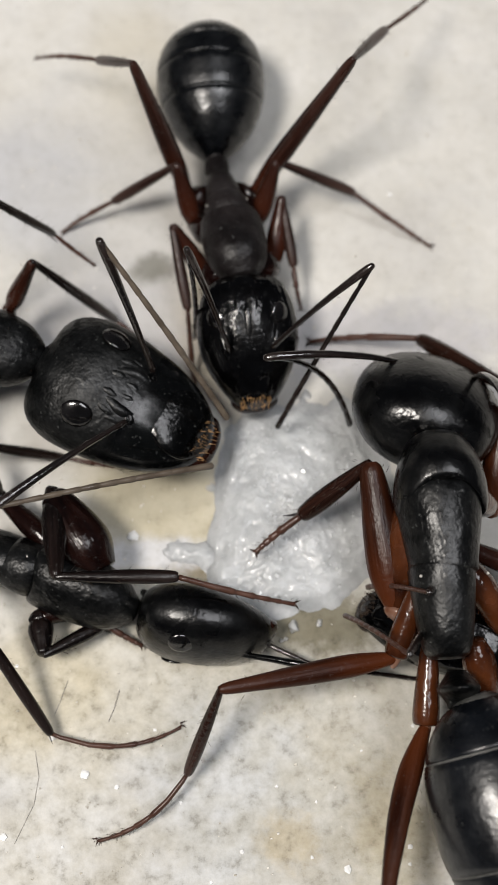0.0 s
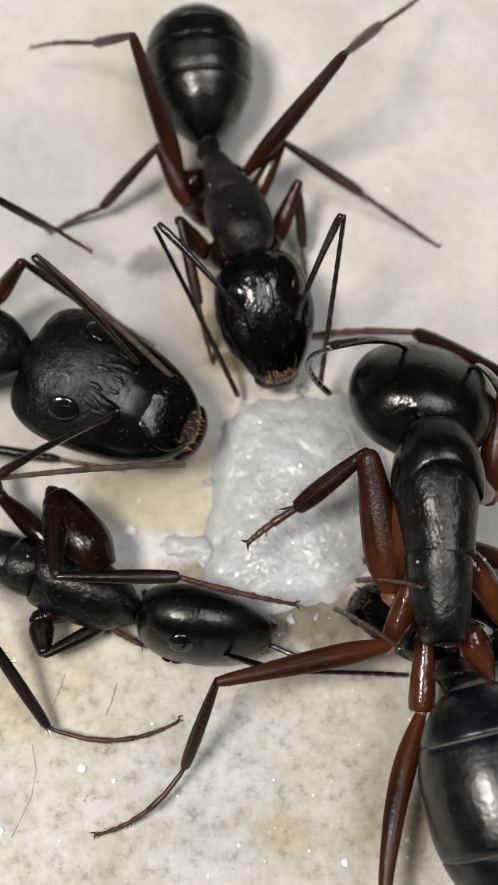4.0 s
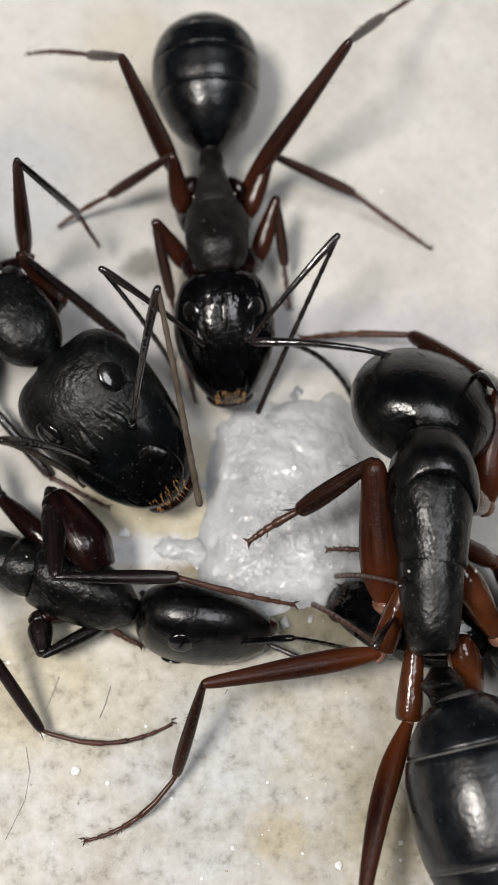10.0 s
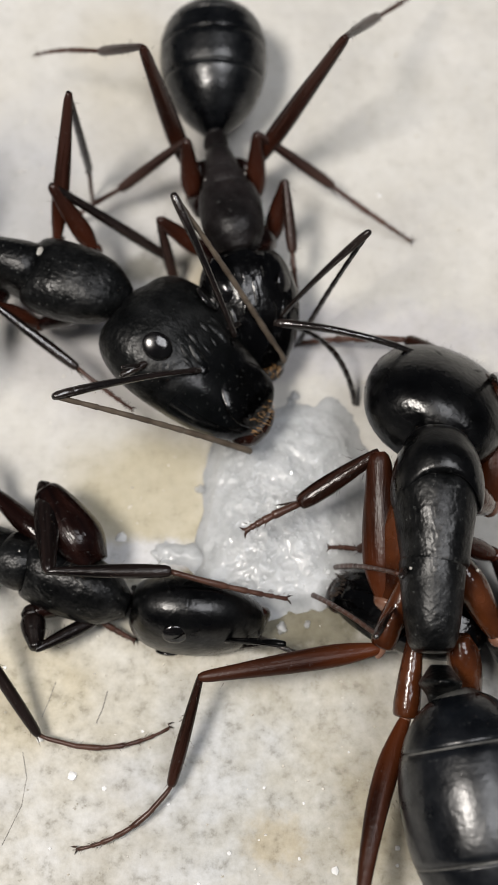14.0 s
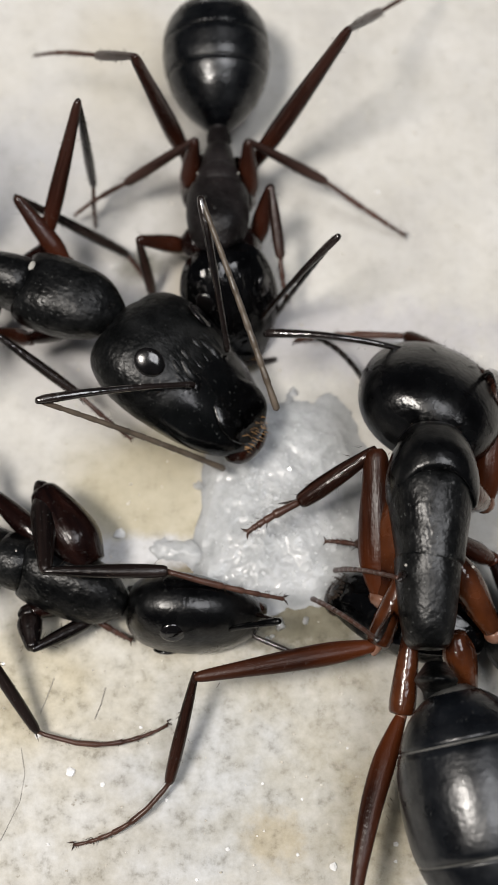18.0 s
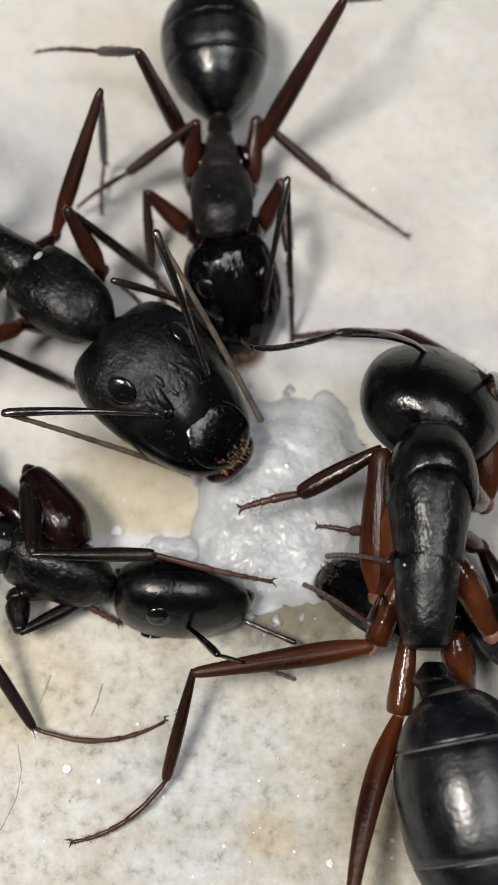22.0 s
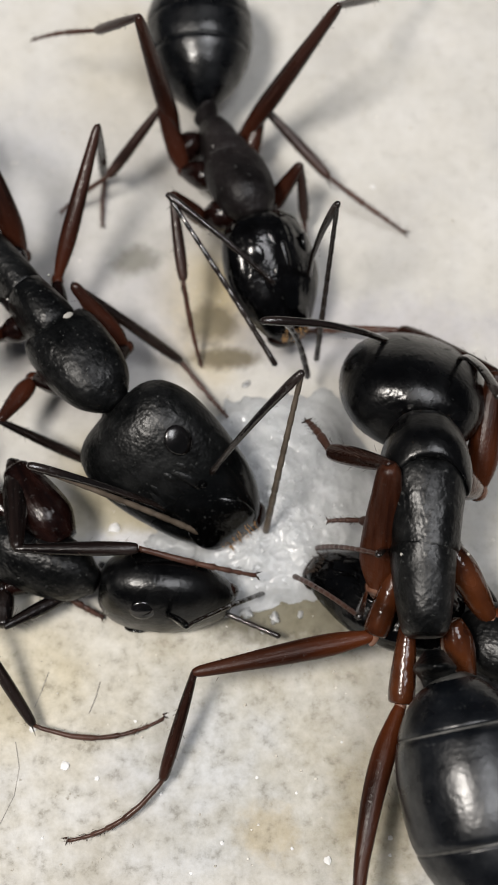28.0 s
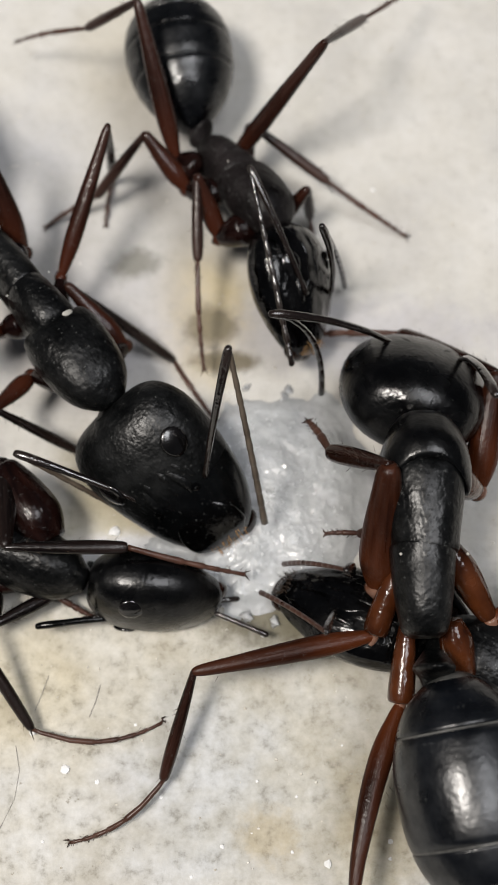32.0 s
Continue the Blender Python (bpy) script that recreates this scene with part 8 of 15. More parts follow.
    walk(ant_major["legs"][0][0], [
        (0, at(-1.16, 3.1, -0.54, 72.6, 1.2, 80.2)), (1, at(-1.16, 3.1, -0.54, 75.7, 1.1, 71.8)), (2, at(-1.19, 3.06, -0.53, 75.1, 1.1, 64)),
        (3, at(-1.19, 3.04, -0.54, 79.3, 0.9, 50.2)), (4.5, at(-1.2, 3.04, -0.48, 60.2, 1, 57.3)), (5.5, at(-1.2, 3.05, -0.47, 41.9, 1.1, 63.1)),
        (6, at(-1.26, 2.91, -0.3, 33.2, 3.1, 78.9)), (6.5, at(-1.29, 2.8, -0.29, 43.6, 1.6, 87.5)), (7, at(-1.31, 2.68, -0.29, 49.8, -0.4, 98.8)),
        (7.5, at(-1.31, 2.64, -0.32, 75.2, 2.2, 83.7)), (8, at(-1.31, 2.7, -0.39, 85.3, 6.4, 57.2)), (8.5, at(-1.31, 2.76, -0.43, 88, 2.9, 79.6)),
        (9, at(-1.27, 2.87, -0.5, 86.3, -2, 107.5)), (10, at(-1.3, 2.65, -0.59, 86.2, -0.1, 103.7)), (11, at(-1.24, 2.87, -0.66, 84.1, -1.3, 117.3)),
        (11.5, at(-1.02, 3.26, -0.58, 71.9, 1, 94.7)), (12, at(-0.81, 3.41, -0.56, 57.1, 1.1, 79.4)), (12.5, at(-1.03, 3.24, -0.61, 54.6, 1.2, 91.2)),
        (13, at(-1.26, 2.81, -0.65, 50.7, 1.1, 94.8)), (14, at(-1.17, 3, -0.71, 52.6, 1.1, 93.5)), (14.5, at(-1.08, 3.11, -0.75, 52.2, 1.1, 93.8)),
        (15.5, at(-1.2, 2.98, -0.66, 48.9, 1.1, 88.4)), (16.5, at(-1.25, 2.89, -0.6, 38.4, 1.1, 88.2)), (17, at(-1.26, 2.87, -0.6, 43, 1.1, 86.4)),
        (18, at(-1.27, 2.83, -0.59, 48.6, 1.1, 84)), (19, at(-1.28, 2.71, -0.64, 54, 1.1, 79.7)), (20, at(-1.27, 2.66, -0.68, 56, 1.1, 73.1)),
        (21, at(-1.21, 2.89, -0.73, 57.3, 1.1, 83.1)), (22, at(-1.25, 2.5, -0.74, 42.9, 1, 99.8)), (23, at(-1.26, 2.48, -0.69, 38.7, 1, 88.7)),
        (24, at(-1.28, 2.58, -0.68, 35.8, 1, 93.1)), (25, at(-1.28, 2.78, -0.61, 25.2, 1.1, 89.7)), (25.5, at(-1.31, 2.68, -0.47, 30.3, 1.1, 90.4)),
        (26.5, at(-1.25, 2.25, -0.43, 34.5, -0.9, 107.4)), (27.5, at(-0.89, 1.82, -0.41, 37.2, -3.5, 122.6)), (30, at(-0.91, 1.84, -0.41, 37.6, -3.3, 121.6)),
        (31, at(-0.97, 1.87, -0.41, 37.4, -3.3, 121.1)), (32, at(-0.95, 1.86, -0.4, 37.4, -3.3, 120.7))])
    walk(ant_major["legs"][0][1], [
        (0, at(-2.16, 3.34, 2.71, -64.8, 0.7, 35.2)), (1, at(-1.93, 3.43, 2.76, -65.1, 0.7, 36.3)), (2, at(-1.95, 3.5, 2.77, -65.5, 0.7, 37.4)),
        (3, at(-1.65, 3.49, 2.82, -65.8, 0.7, 38.6)), (4.5, at(-2.6, 4, 2.48, -66, 0.7, 35.8)), (5.5, at(-3.45, 4.24, 1.81, -65.8, 0.7, 32.4)),
        (6, at(-4.04, 3.56, 1.57, -59.7, 8.5, 39.2)), (6.5, at(-3.76, 2.97, 2.06, -59.7, 9.3, 28.8)), (7, at(-3.48, 2.33, 2.32, -55.6, 9.7, 21.3)),
        (7.5, at(-2.17, 2.87, 2.98, -59.7, 7.9, 45.1)), (8, at(-1.34, 3.17, 2.99, -60.5, 4.4, 70.4)), (8.5, at(-1.39, 2.95, 2.98, -61.8, 3.3, 77.3)),
        (9, at(-1.45, 2.69, 2.9, -63.1, 2, 84.9)), (10, at(-1.52, 2.59, 2.82, -67.2, 2.2, 77.4)), (11, at(-1.51, 2.64, 2.74, -68, 3.9, 53.5)),
        (11.5, at(-2.08, 3.23, 2.67, -74.9, 2.7, 34.5)), (12, at(-2.63, 3.8, 2.31, -79.9, 0.2, 7.9)), (12.5, at(-3.01, 3.25, 2.17, -83.7, 0.4, 18.1)),
        (13, at(-3.41, 2.68, 1.99, -86.6, 0.8, 41.5)), (14, at(-3.24, 2.92, 2, -88.5, 0.9, 54.5)), (14.5, at(-3.17, 3.02, 1.95, -89, 1.1, 76.5)),
        (15.5, at(-3.44, 3.09, 1.91, -88.4, 1, 117.5)), (16.5, at(-3.92, 3.01, 1.52, -87.8, 0.2, 169.6)), (17, at(-3.75, 3.07, 1.73, -88.4, -0.8, -133.7)),
        (18, at(-3.51, 3.12, 1.97, -87.9, -1.1, -75.5)), (18.3, at(-3.42, 3.12, 2.02, -87.1, -0.8, -122.7)), (18.7, at(-3.33, 3.12, 2.07, -86.8, -0.1, -169.8)),
        (19, at(-3.25, 3.12, 2.12, -87.1, 0.7, 143)), (20, at(-3.09, 3.26, 2.15, -83.6, 0.9, 128.1)), (21, at(-3.03, 3.17, 2.14, -88, 1.1, 90.6)),
        (21.5, at(-3.37, 2.64, 1.86, -85.6, 1.4, 135.2)), (22, at(-3.72, 2.11, 1.58, -83.7, 0, 179.8)), (23, at(-3.93, 2.58, 1.44, -81.9, 0.5, 149.2)),
        (24, at(-4.04, 2.46, 1.32, -81.4, 0.6, 142)), (25, at(-4.37, 2.82, 0.84, -79.9, 1, 116.8)), (25.5, at(-4.26, 2.69, 1.25, -74, -0.2, 104.8)),
        (26.5, at(-3.93, 1.39, 1.5, -76.3, -4, 136.2)), (27.5, at(-3.12, 0.25, 1.65, -76, -7, 157.9)), (28, at(-3.13, 0.27, 1.65, -76, -7.2, 160.6)),
        (30, at(-3.16, 0.31, 1.67, -76.1, -7.1, 158.7)), (31, at(-3.23, 0.37, 1.66, -77.7, -7.4, 164.3)), (32, at(-3.22, 0.37, 1.67, -76.4, -7.3, 162.5))])
    walk(ant_major["legs"][0][2], [
        (0, at(-2.97, 4.44, -0.19, -40.6, -0.2, -8)), (1, at(-2.76, 4.49, -0.15, -42.6, -0.1, -5)), (2, at(-2.79, 4.53, -0.15, -44, 0, -2)),
        (3, at(-2.5, 4.49, -0.11, -45.4, 0, 1)), (4.5, at(-3.39, 5.03, -0.45, -45.6, 0, 1.2)), (5.5, at(-4.18, 5.34, -1.12, -44.1, 0, 0.1)),
        (6, at(-5.38, 4.56, -1.17, -5.5, 9.4, -14.2)), (6.5, at(-4.93, 4.18, -0.67, -16.6, 10, 2.7)), (7, at(-4.56, 3.85, -0.3, -13.8, 10, 12.6)),
        (7.5, at(-3.58, 3.74, 0.24, -47.5, 9.6, 24.5)), (8, at(-2.91, 3.5, 0.21, -68.3, 9.8, 19.1)), (8.5, at(-2.9, 3.12, 0.15, -70.3, 10, 8.7)),
        (9, at(-2.91, 2.72, 0.04, -71.1, 10, -1.8)), (10, at(-2.76, 2.75, -0.14, -66.7, 5.1, 15.3)), (10.5, at(-2.68, 2.97, -0.19, -79.4, 7.3, -14.7)),
        (11, at(-2.6, 3.2, -0.23, -91.5, 2.8, -44.4)), (11.5, at(-2.67, 3.83, -0.43, -86.9, 0.5, -55.5)), (12, at(-2.71, 4.36, -0.85, -80.9, -1.1, -68.3)),
        (12.5, at(-3.14, 3.58, -1.02, -77, -1, -62.5)), (13, at(-3.57, 2.8, -1.21, -66.4, -1, -58.9)), (14, at(-3.34, 2.93, -1.21, -72.7, -1.1, -69.5)),
        (14.5, at(-3.24, 2.98, -1.26, -73.1, -1.1, -76.1)), (15.5, at(-3.49, 3, -1.3, -71, -1.1, -77.3)), (16.5, at(-3.93, 2.89, -1.69, -38.4, -1.1, -70.4)),
        (17, at(-3.71, 2.98, -1.48, -51.8, -1.1, -71.4)), (18, at(-3.38, 3.09, -1.24, -57.6, -1.1, -71.2)), (19, at(-3.31, 2.97, -1.08, -61.2, -1, -71)),
        (20, at(-3.34, 3, -1.04, -55.3, -1.1, -70.5)), (21, at(-3.14, 3.1, -1.07, -74.3, -1.1, -79.6)), (22, at(-3.72, 1.76, -1.61, -23.9, -0.9, -56.2)),
        (23, at(-4.13, 2.18, -1.73, -16.8, -0.8, -54.6)), (24, at(-4.31, 2.06, -1.85, -12.1, -0.8, -49.7)), (25, at(-4.85, 2.52, -2.32, 8.7, -0.9, -52.3)),
        (25.5, at(-5.12, 2.48, -1.83, 3.1, 2, -54.7)), (26.5, at(-4.61, 0.99, -1.61, -3, 3.7, -46.8)), (27.5, at(-3.76, -0.33, -1.44, -9.1, 5.5, -39.6)),
        (28, at(-3.76, -0.34, -1.44, -9, 5.6, -39.4)), (30, at(-3.79, -0.26, -1.42, -9.7, 5.2, -43)), (31, at(-3.8, -0.18, -1.45, -8.9, 5.2, -43.1)),
        (32, at(-3.82, -0.23, -1.43, -9.5, 5.1, -43.9))])
    walk(ant_major["legs"][0][3], [
        (0, at(-0.4, 2.6, -0.4, -9.2, 1, 56.7)), (1, at(-0.4, 2.6, -0.4, -9.3, 1, 56.4)), (2, at(-0.4, 2.6, -0.4, -8.4, 1, 59.8)),
        (3, at(-0.4, 2.6, -0.4, -8.9, 1, 61)), (4.5, at(-0.4, 2.6, -0.4, -5.5, 1.1, 61.4)), (5.5, at(-0.4, 2.6, -0.4, -4.4, 1.1, 60.5)),
        (6, at(-0.4, 2.6, -0.4, 6.2, 4.4, 70.7)), (7, at(-0.4, 2.6, -0.4, 6.5, 2, 85.2)), (7.5, at(-0.4, 2.6, -0.4, 4.9, 1.6, 87.4)),
        (8.5, at(-0.4, 2.6, -0.4, -2.1, 2.8, 80.2)), (9, at(-0.4, 2.6, -0.4, -6.6, 4, 72.7)), (10, at(-0.4, 2.6, -0.4, -12.1, 1.4, 86.6)),
        (11, at(-0.4, 2.6, -0.4, -16.6, 2.7, 71.3)), (11.5, at(-0.4, 2.6, -0.4, -11.3, 2.6, 42.7)), (12, at(-0.4, 2.6, -0.4, -10.1, 0.5, 27.4)),
        (12.5, at(-0.4, 2.6, -0.4, -13.4, 0.8, 44.7)), (13, at(-0.4, 2.6, -0.4, -16.1, 1.1, 75.8)), (14, at(-0.4, 2.6, -0.4, -20.1, 1, 62.3)),
        (14.5, at(-0.4, 2.6, -0.4, -22.4, 0.9, 53.1)), (15.5, at(-0.4, 2.6, -0.4, -16.5, 1, 64.4)), (16.5, at(-0.4, 2.6, -0.4, -12.8, 1.1, 71.2)),
        (18, at(-0.4, 2.6, -0.4, -12.4, 1.1, 74.8)), (19, at(-0.4, 2.6, -0.4, -15.1, 1.1, 82.7)), (20, at(-0.4, 2.6, -0.4, -17.9, 1.1, 86)),
        (21, at(-0.4, 2.6, -0.4, -21.3, 1, 69.7)), (22, at(-0.4, 2.6, -0.4, -22.1, 1, 96.4)), (23, at(-0.4, 2.6, -0.4, -18.5, 1, 97.4)),
        (24, at(-0.4, 2.6, -0.4, -17.7, 1, 91.1)), (25, at(-0.4, 2.6, -0.4, -13.5, 1.1, 78.4)), (25.5, at(-0.4, 2.6, -0.4, -4.7, 1.5, 84.7)),
        (26.5, at(-0.4, 2.6, -0.4, -2.3, -1.5, 112.1)), (27.5, at(-0.4, 2.6, -0.4, -0.8, -6.2, 147.7)), (30, at(-0.4, 2.6, -0.4, -0.6, -6.1, 145.9)),
        (31, at(-0.4, 2.6, -0.4, -0.7, -5.7, 142)), (32, at(-0.4, 2.6, -0.4, -0.4, -5.9, 143.5))])
    walk(ant_major["legs"][1][0], [
        (0, at(-1.24, 3.87, -0.77, 63.1, 0.7, 37.7)), (1, at(-1.24, 3.87, -0.77, 64, 0.6, 28.7)), (2, at(-1.24, 3.87, -0.77, 61, 0.7, 34.9)),
        (3, at(-1.24, 3.87, -0.77, 65.8, 0.4, 21.6)), (4.5, at(-1.24, 3.87, -0.77, 54.8, 0.6, 29.8)), (5.5, at(-1.24, 3.87, -0.77, 46.3, 0.7, 33.5)),
        (6, at(-1.24, 3.87, -0.77, 28.8, 3.5, 76.4)), (7, at(-1.24, 3.87, -0.77, 35.8, 1.5, 87.7)), (7.5, at(-1.24, 3.87, -0.77, 71.5, 1.4, 88.2)),
        (8, at(-1.24, 3.87, -0.77, 89.4, -4, 119.5)), (8.5, at(-1.24, 3.87, -0.77, 81.8, -7.3, 142.2)), (9, at(-1.24, 3.87, -0.77, 73, -8.5, 153.5)),
        (10, at(-1.24, 3.87, -0.77, 66, -5, -156.7)), (11, at(-1.24, 3.87, -0.77, 77.5, -4.9, -151.3)), (11.2, at(-1.24, 3.87, -0.77, 83.2, -6.5, 166.4)),
        (11.3, at(-1.24, 3.87, -0.77, 88.4, -3.9, 124.1)), (11.5, at(-1.24, 3.87, -0.77, 90.6, 1.5, 82.3)), (12, at(-1.24, 3.87, -0.77, 75.8, 0.7, 34.6)),
        (12.2, at(-1.24, 3.87, -0.77, 77.9, 1.7, 78.2)), (12.5, at(-1.24, 3.87, -0.77, 80.2, 1, 121.9)), (13, at(-1.24, 3.87, -0.77, 62.7, 0.6, 151.1)),
        (14, at(-1.24, 3.87, -0.77, 50.5, 0.5, 152.2)), (14.5, at(-1.24, 3.87, -0.77, 40.4, 0.5, 150.7)), (15.5, at(-1.21, 3.74, -0.72, 54.8, 0.6, 147.9)),
        (16.5, at(-1.16, 3.64, -0.68, 61, 0.7, 140.3)), (17, at(-1.13, 3.58, -0.66, 49.5, 0.6, 145.2)), (18, at(-1.05, 3.48, -0.62, 30.3, 0.5, 151.6)),
        (19, at(-1.05, 3.48, -0.62, 30.8, 0.5, 150.6)), (20, at(-1.22, 3.76, -0.72, 75.3, 1, 117.2)), (21, at(-1.24, 3.87, -0.77, 72.6, 1, 110.6)),
        (21.5, at(-1.24, 3.87, -0.77, 67, -0.9, 140.5)), (22, at(-1.24, 3.87, -0.77, 61.1, 0.2, 170.5)), (23, at(-1.24, 3.87, -0.77, 55, -0.1, -171.5)),
        (24, at(-1.24, 3.87, -0.77, 51.2, -0.2, -171.3)), (25, at(-1.24, 3.87, -0.77, 69.1, -0.3, -165.8)), (25.5, at(-1.24, 3.87, -0.77, 75.3, -4.8, 172.3)),
        (26.5, at(-1.24, 3.87, -0.77, 42.8, -6.5, -177.7)), (27.5, at(-1.24, 3.87, -0.77, 23, -8, -167.3)), (28, at(-1.24, 3.87, -0.77, 38.7, -8.1, -170.5)),
        (29, at(-1.24, 3.87, -0.77, 22.3, -8, -165.1)), (30, at(-1.24, 3.87, -0.77, 39.8, -8, -176.3)), (31, at(-1.24, 3.87, -0.77, 25.1, -8.1, -173.6)),
        (32, at(-1.24, 3.87, -0.77, 24, -8, -169.4))])
    walk(ant_major["legs"][1][1], [
        (0, at(-1.73, 4.54, 0.85, -62.6, 0.3, 12.6)), (1, at(-1.61, 4.58, 0.86, -62.6, 0.3, 12.5)), (2, at(-1.73, 4.61, 0.82, -62.5, 0.2, 12.2)),
        (3, at(-1.51, 4.57, 0.88, -62.6, 0.2, 12.3)), (4.5, at(-1.75, 4.79, 0.71, -64.5, 0.4, 20.2)), (5.5, at(-1.92, 4.93, 0.54, -63.8, 0.5, 25.6)),
        (6, at(-2.78, 4.3, 0.1, -44.3, 10, 10.1)), (6.5, at(-2.77, 4.13, 0.18, -43.7, 10, 10.1)), (7, at(-2.71, 3.96, 0.29, -42.7, 10, 11.6)),
        (7.5, at(-1.82, 3.94, 0.95, -54.9, 9.7, 22.8)), (8, at(-1.2, 3.75, 1.04, -58.2, 9, 33.2)), (8.5, at(-1.22, 3.53, 1.01, -52, 9.9, 17.2)),
        (9, at(-1.25, 3.28, 0.95, -37.5, 10.1, 5.9)), (10, at(-0.82, 3.25, 0.88, -42.8, 5, 22.2)), (11, at(-0.92, 3.6, 0.99, -45.7, 5.1, 14.8)),
        (11.5, at(-1.22, 3.92, 1.04, -59.1, 2.7, 19.4)), (12, at(-1.48, 4.25, 0.99, -65.6, 0.6, 31)), (12.5, at(-1.52, 3.74, 1.02, -54.3, 0.3, 15.4)),
        (13, at(-1.66, 3.15, 0.84, -36.5, 0.1, 3.1)), (14, at(-1.79, 2.86, 0.63, -38.2, 0, 0.4)), (14.5, at(-1.93, 2.67, 0.4, -38.5, 0, -1.2)),
        (15.5, at(-1.78, 2.86, 0.76, -42.3, 0.1, 4.1)), (16.5, at(-1.74, 2.97, 0.91, -44.6, 0.2, 8.6)), (17, at(-1.81, 2.62, 0.73, -42.4, 0.1, 7.1)),
        (18, at(-1.81, 2.11, 0.3, -44.7, 0.2, 12.4)), (19, at(-1.83, 2.12, 0.31, -42, 0.1, 5.7)), (20, at(-1.64, 3.58, 1.03, -60.2, 0.1, 7.7)),
        (21, at(-1.76, 3.71, 0.96, -62.5, 0.1, 4.2)), (22, at(-1.39, 3.01, 0.82, -54.9, 0.4, 25.2)), (23, at(-1.09, 2.84, 0.72, -33.3, 0.3, 17.7)),
        (24, at(-1.07, 2.75, 0.64, -41.9, 0.5, 27.6)), (25, at(-1.08, 3.25, 0.92, -43.2, 0.5, 24.3)), (25.5, at(-1.16, 3.4, 0.98, -41, 5, 23.5)),
        (26.5, at(-1.05, 2.55, 0.45, -39, 6.2, 28.5)), (27.5, at(-0.78, 2.26, -0.07, -39.9, 6.3, 45.9)), (28, at(-0.85, 2.5, 0.35, -37.6, 7.5, 29.8)),
        (29, at(-0.72, 2.27, -0.09, -41.7, 5.4, 55.4)), (30, at(-0.99, 2.49, 0.38, -39.8, 7.6, 27.1)), (31, at(-0.95, 2.25, -0.01, -36.9, 7.6, 26.2)),
        (32, at(-0.84, 2.26, -0.04, -36.6, 7.4, 30.4))])
    walk(ant_major["legs"][1][2], [
        (0, at(-2.06, 5.93, -1.91, -21.4, -0.3, -15.9)), (1, at(-1.93, 5.98, -1.9, -22, -0.4, -18.3)), (2, at(-2.05, 6.01, -1.94, -18, -0.4, -21.8)),
        (3, at(-1.82, 5.97, -1.88, -22.6, -0.4, -22.7)), (4.5, at(-2.23, 6.04, -2.09, -5.3, -0.3, -16.2)), (5.5, at(-2.54, 6.16, -2.25, 4, -0.4, -17)),
        (6, at(-3.54, 6.42, -2.04, 2.4, 6.3, -44.9)), (7, at(-3.53, 6.13, -1.79, -1.1, 7.7, -33.9)), (7.5, at(-2.9, 5.42, -1.56, -6.6, 9.1, -19.5)),
        (8, at(-2.44, 4.9, -1.57, -6.1, 9.6, -11.9)), (8.5, at(-2.19, 5.23, -1.4, -11, 9.9, -2.7)), (9, at(-1.83, 5.7, -0.92, -31.9, 9.8, 20)),
        (10, at(-1.85, 5.29, -1.22, -18.6, 4.9, -3.1)), (11, at(-1.67, 5.65, -1.22, -20.1, 4.8, -7.8)), (11.5, at(-1.87, 5.38, -1.62, -18.6, 2.1, -15.3)),
        (12, at(-2.17, 5.34, -1.84, -27.6, 0, -0.9)), (12.5, at(-2.02, 5.48, -1.51, -55.9, 0.3, 12.6)), (13, at(-1.8, 5.65, -1.01, -72.6, 0.8, 47)),
        (13.5, at(-1.81, 5.47, -1.15, -69.2, -1, 11.4)), (14, at(-1.81, 5.3, -1.29, -65.4, -0.5, -24.3)), (14.5, at(-1.88, 5.1, -1.53, -44.7, -0.8, -44.9)),
        (15.5, at(-1.94, 5.15, -1.33, -53.3, -0.3, -17.3)), (16.5, at(-2.08, 5.16, -1.27, -49.3, 0, 0.6)), (17, at(-2.1, 4.89, -1.37, -52, 0, -0.9)),
        (18, at(-2.29, 4.26, -1.89, -28.7, -0.5, -25.9)), (19, at(-2.06, 4.42, -1.77, -55.4, -0.1, -4.4)), (20, at(-1.86, 5.11, -1.66, -47.9, 0.1, 2.6)),
        (21, at(-1.87, 5.15, -1.79, -35.1, -0.3, -13.7)), (22, at(-2.17, 4.62, -1.72, -41.5, 0, -1.3)), (22.5, at(-2.03, 4.97, -1.36, -57.6, -4.5, 33.1)),
        (23, at(-1.88, 5.32, -0.99, -73.4, 0.9, 67.4)), (24, at(-2.16, 4.79, -1.43, -59.6, 0.2, 13.4)), (25, at(-2.03, 5.3, -1.2, -66.6, 0.2, 11.7)),
        (25.5, at(-2.26, 5.48, -1.05, -33.9, 4.9, -5.9)), (26.5, at(-2.39, 4.57, -1.49, -10.9, 6.4, -4.1)), (27.5, at(-2.64, 3.77, -2.05, 3.7, 7.9, -3.9)),
        (28, at(-2.29, 4.51, -1.53, -6.4, 8, 1.7)), (29, at(-2.74, 3.43, -2.15, 4.8, 7.7, -9.2)), (30, at(-2.31, 4.5, -1.59, -6, 7.9, -4.9)),
        (31, at(-2.27, 4.37, -1.86, -0.9, 7.9, -3.9)), (32, at(-2.31, 4.29, -1.88, -0.3, 7.9, -3.7))])
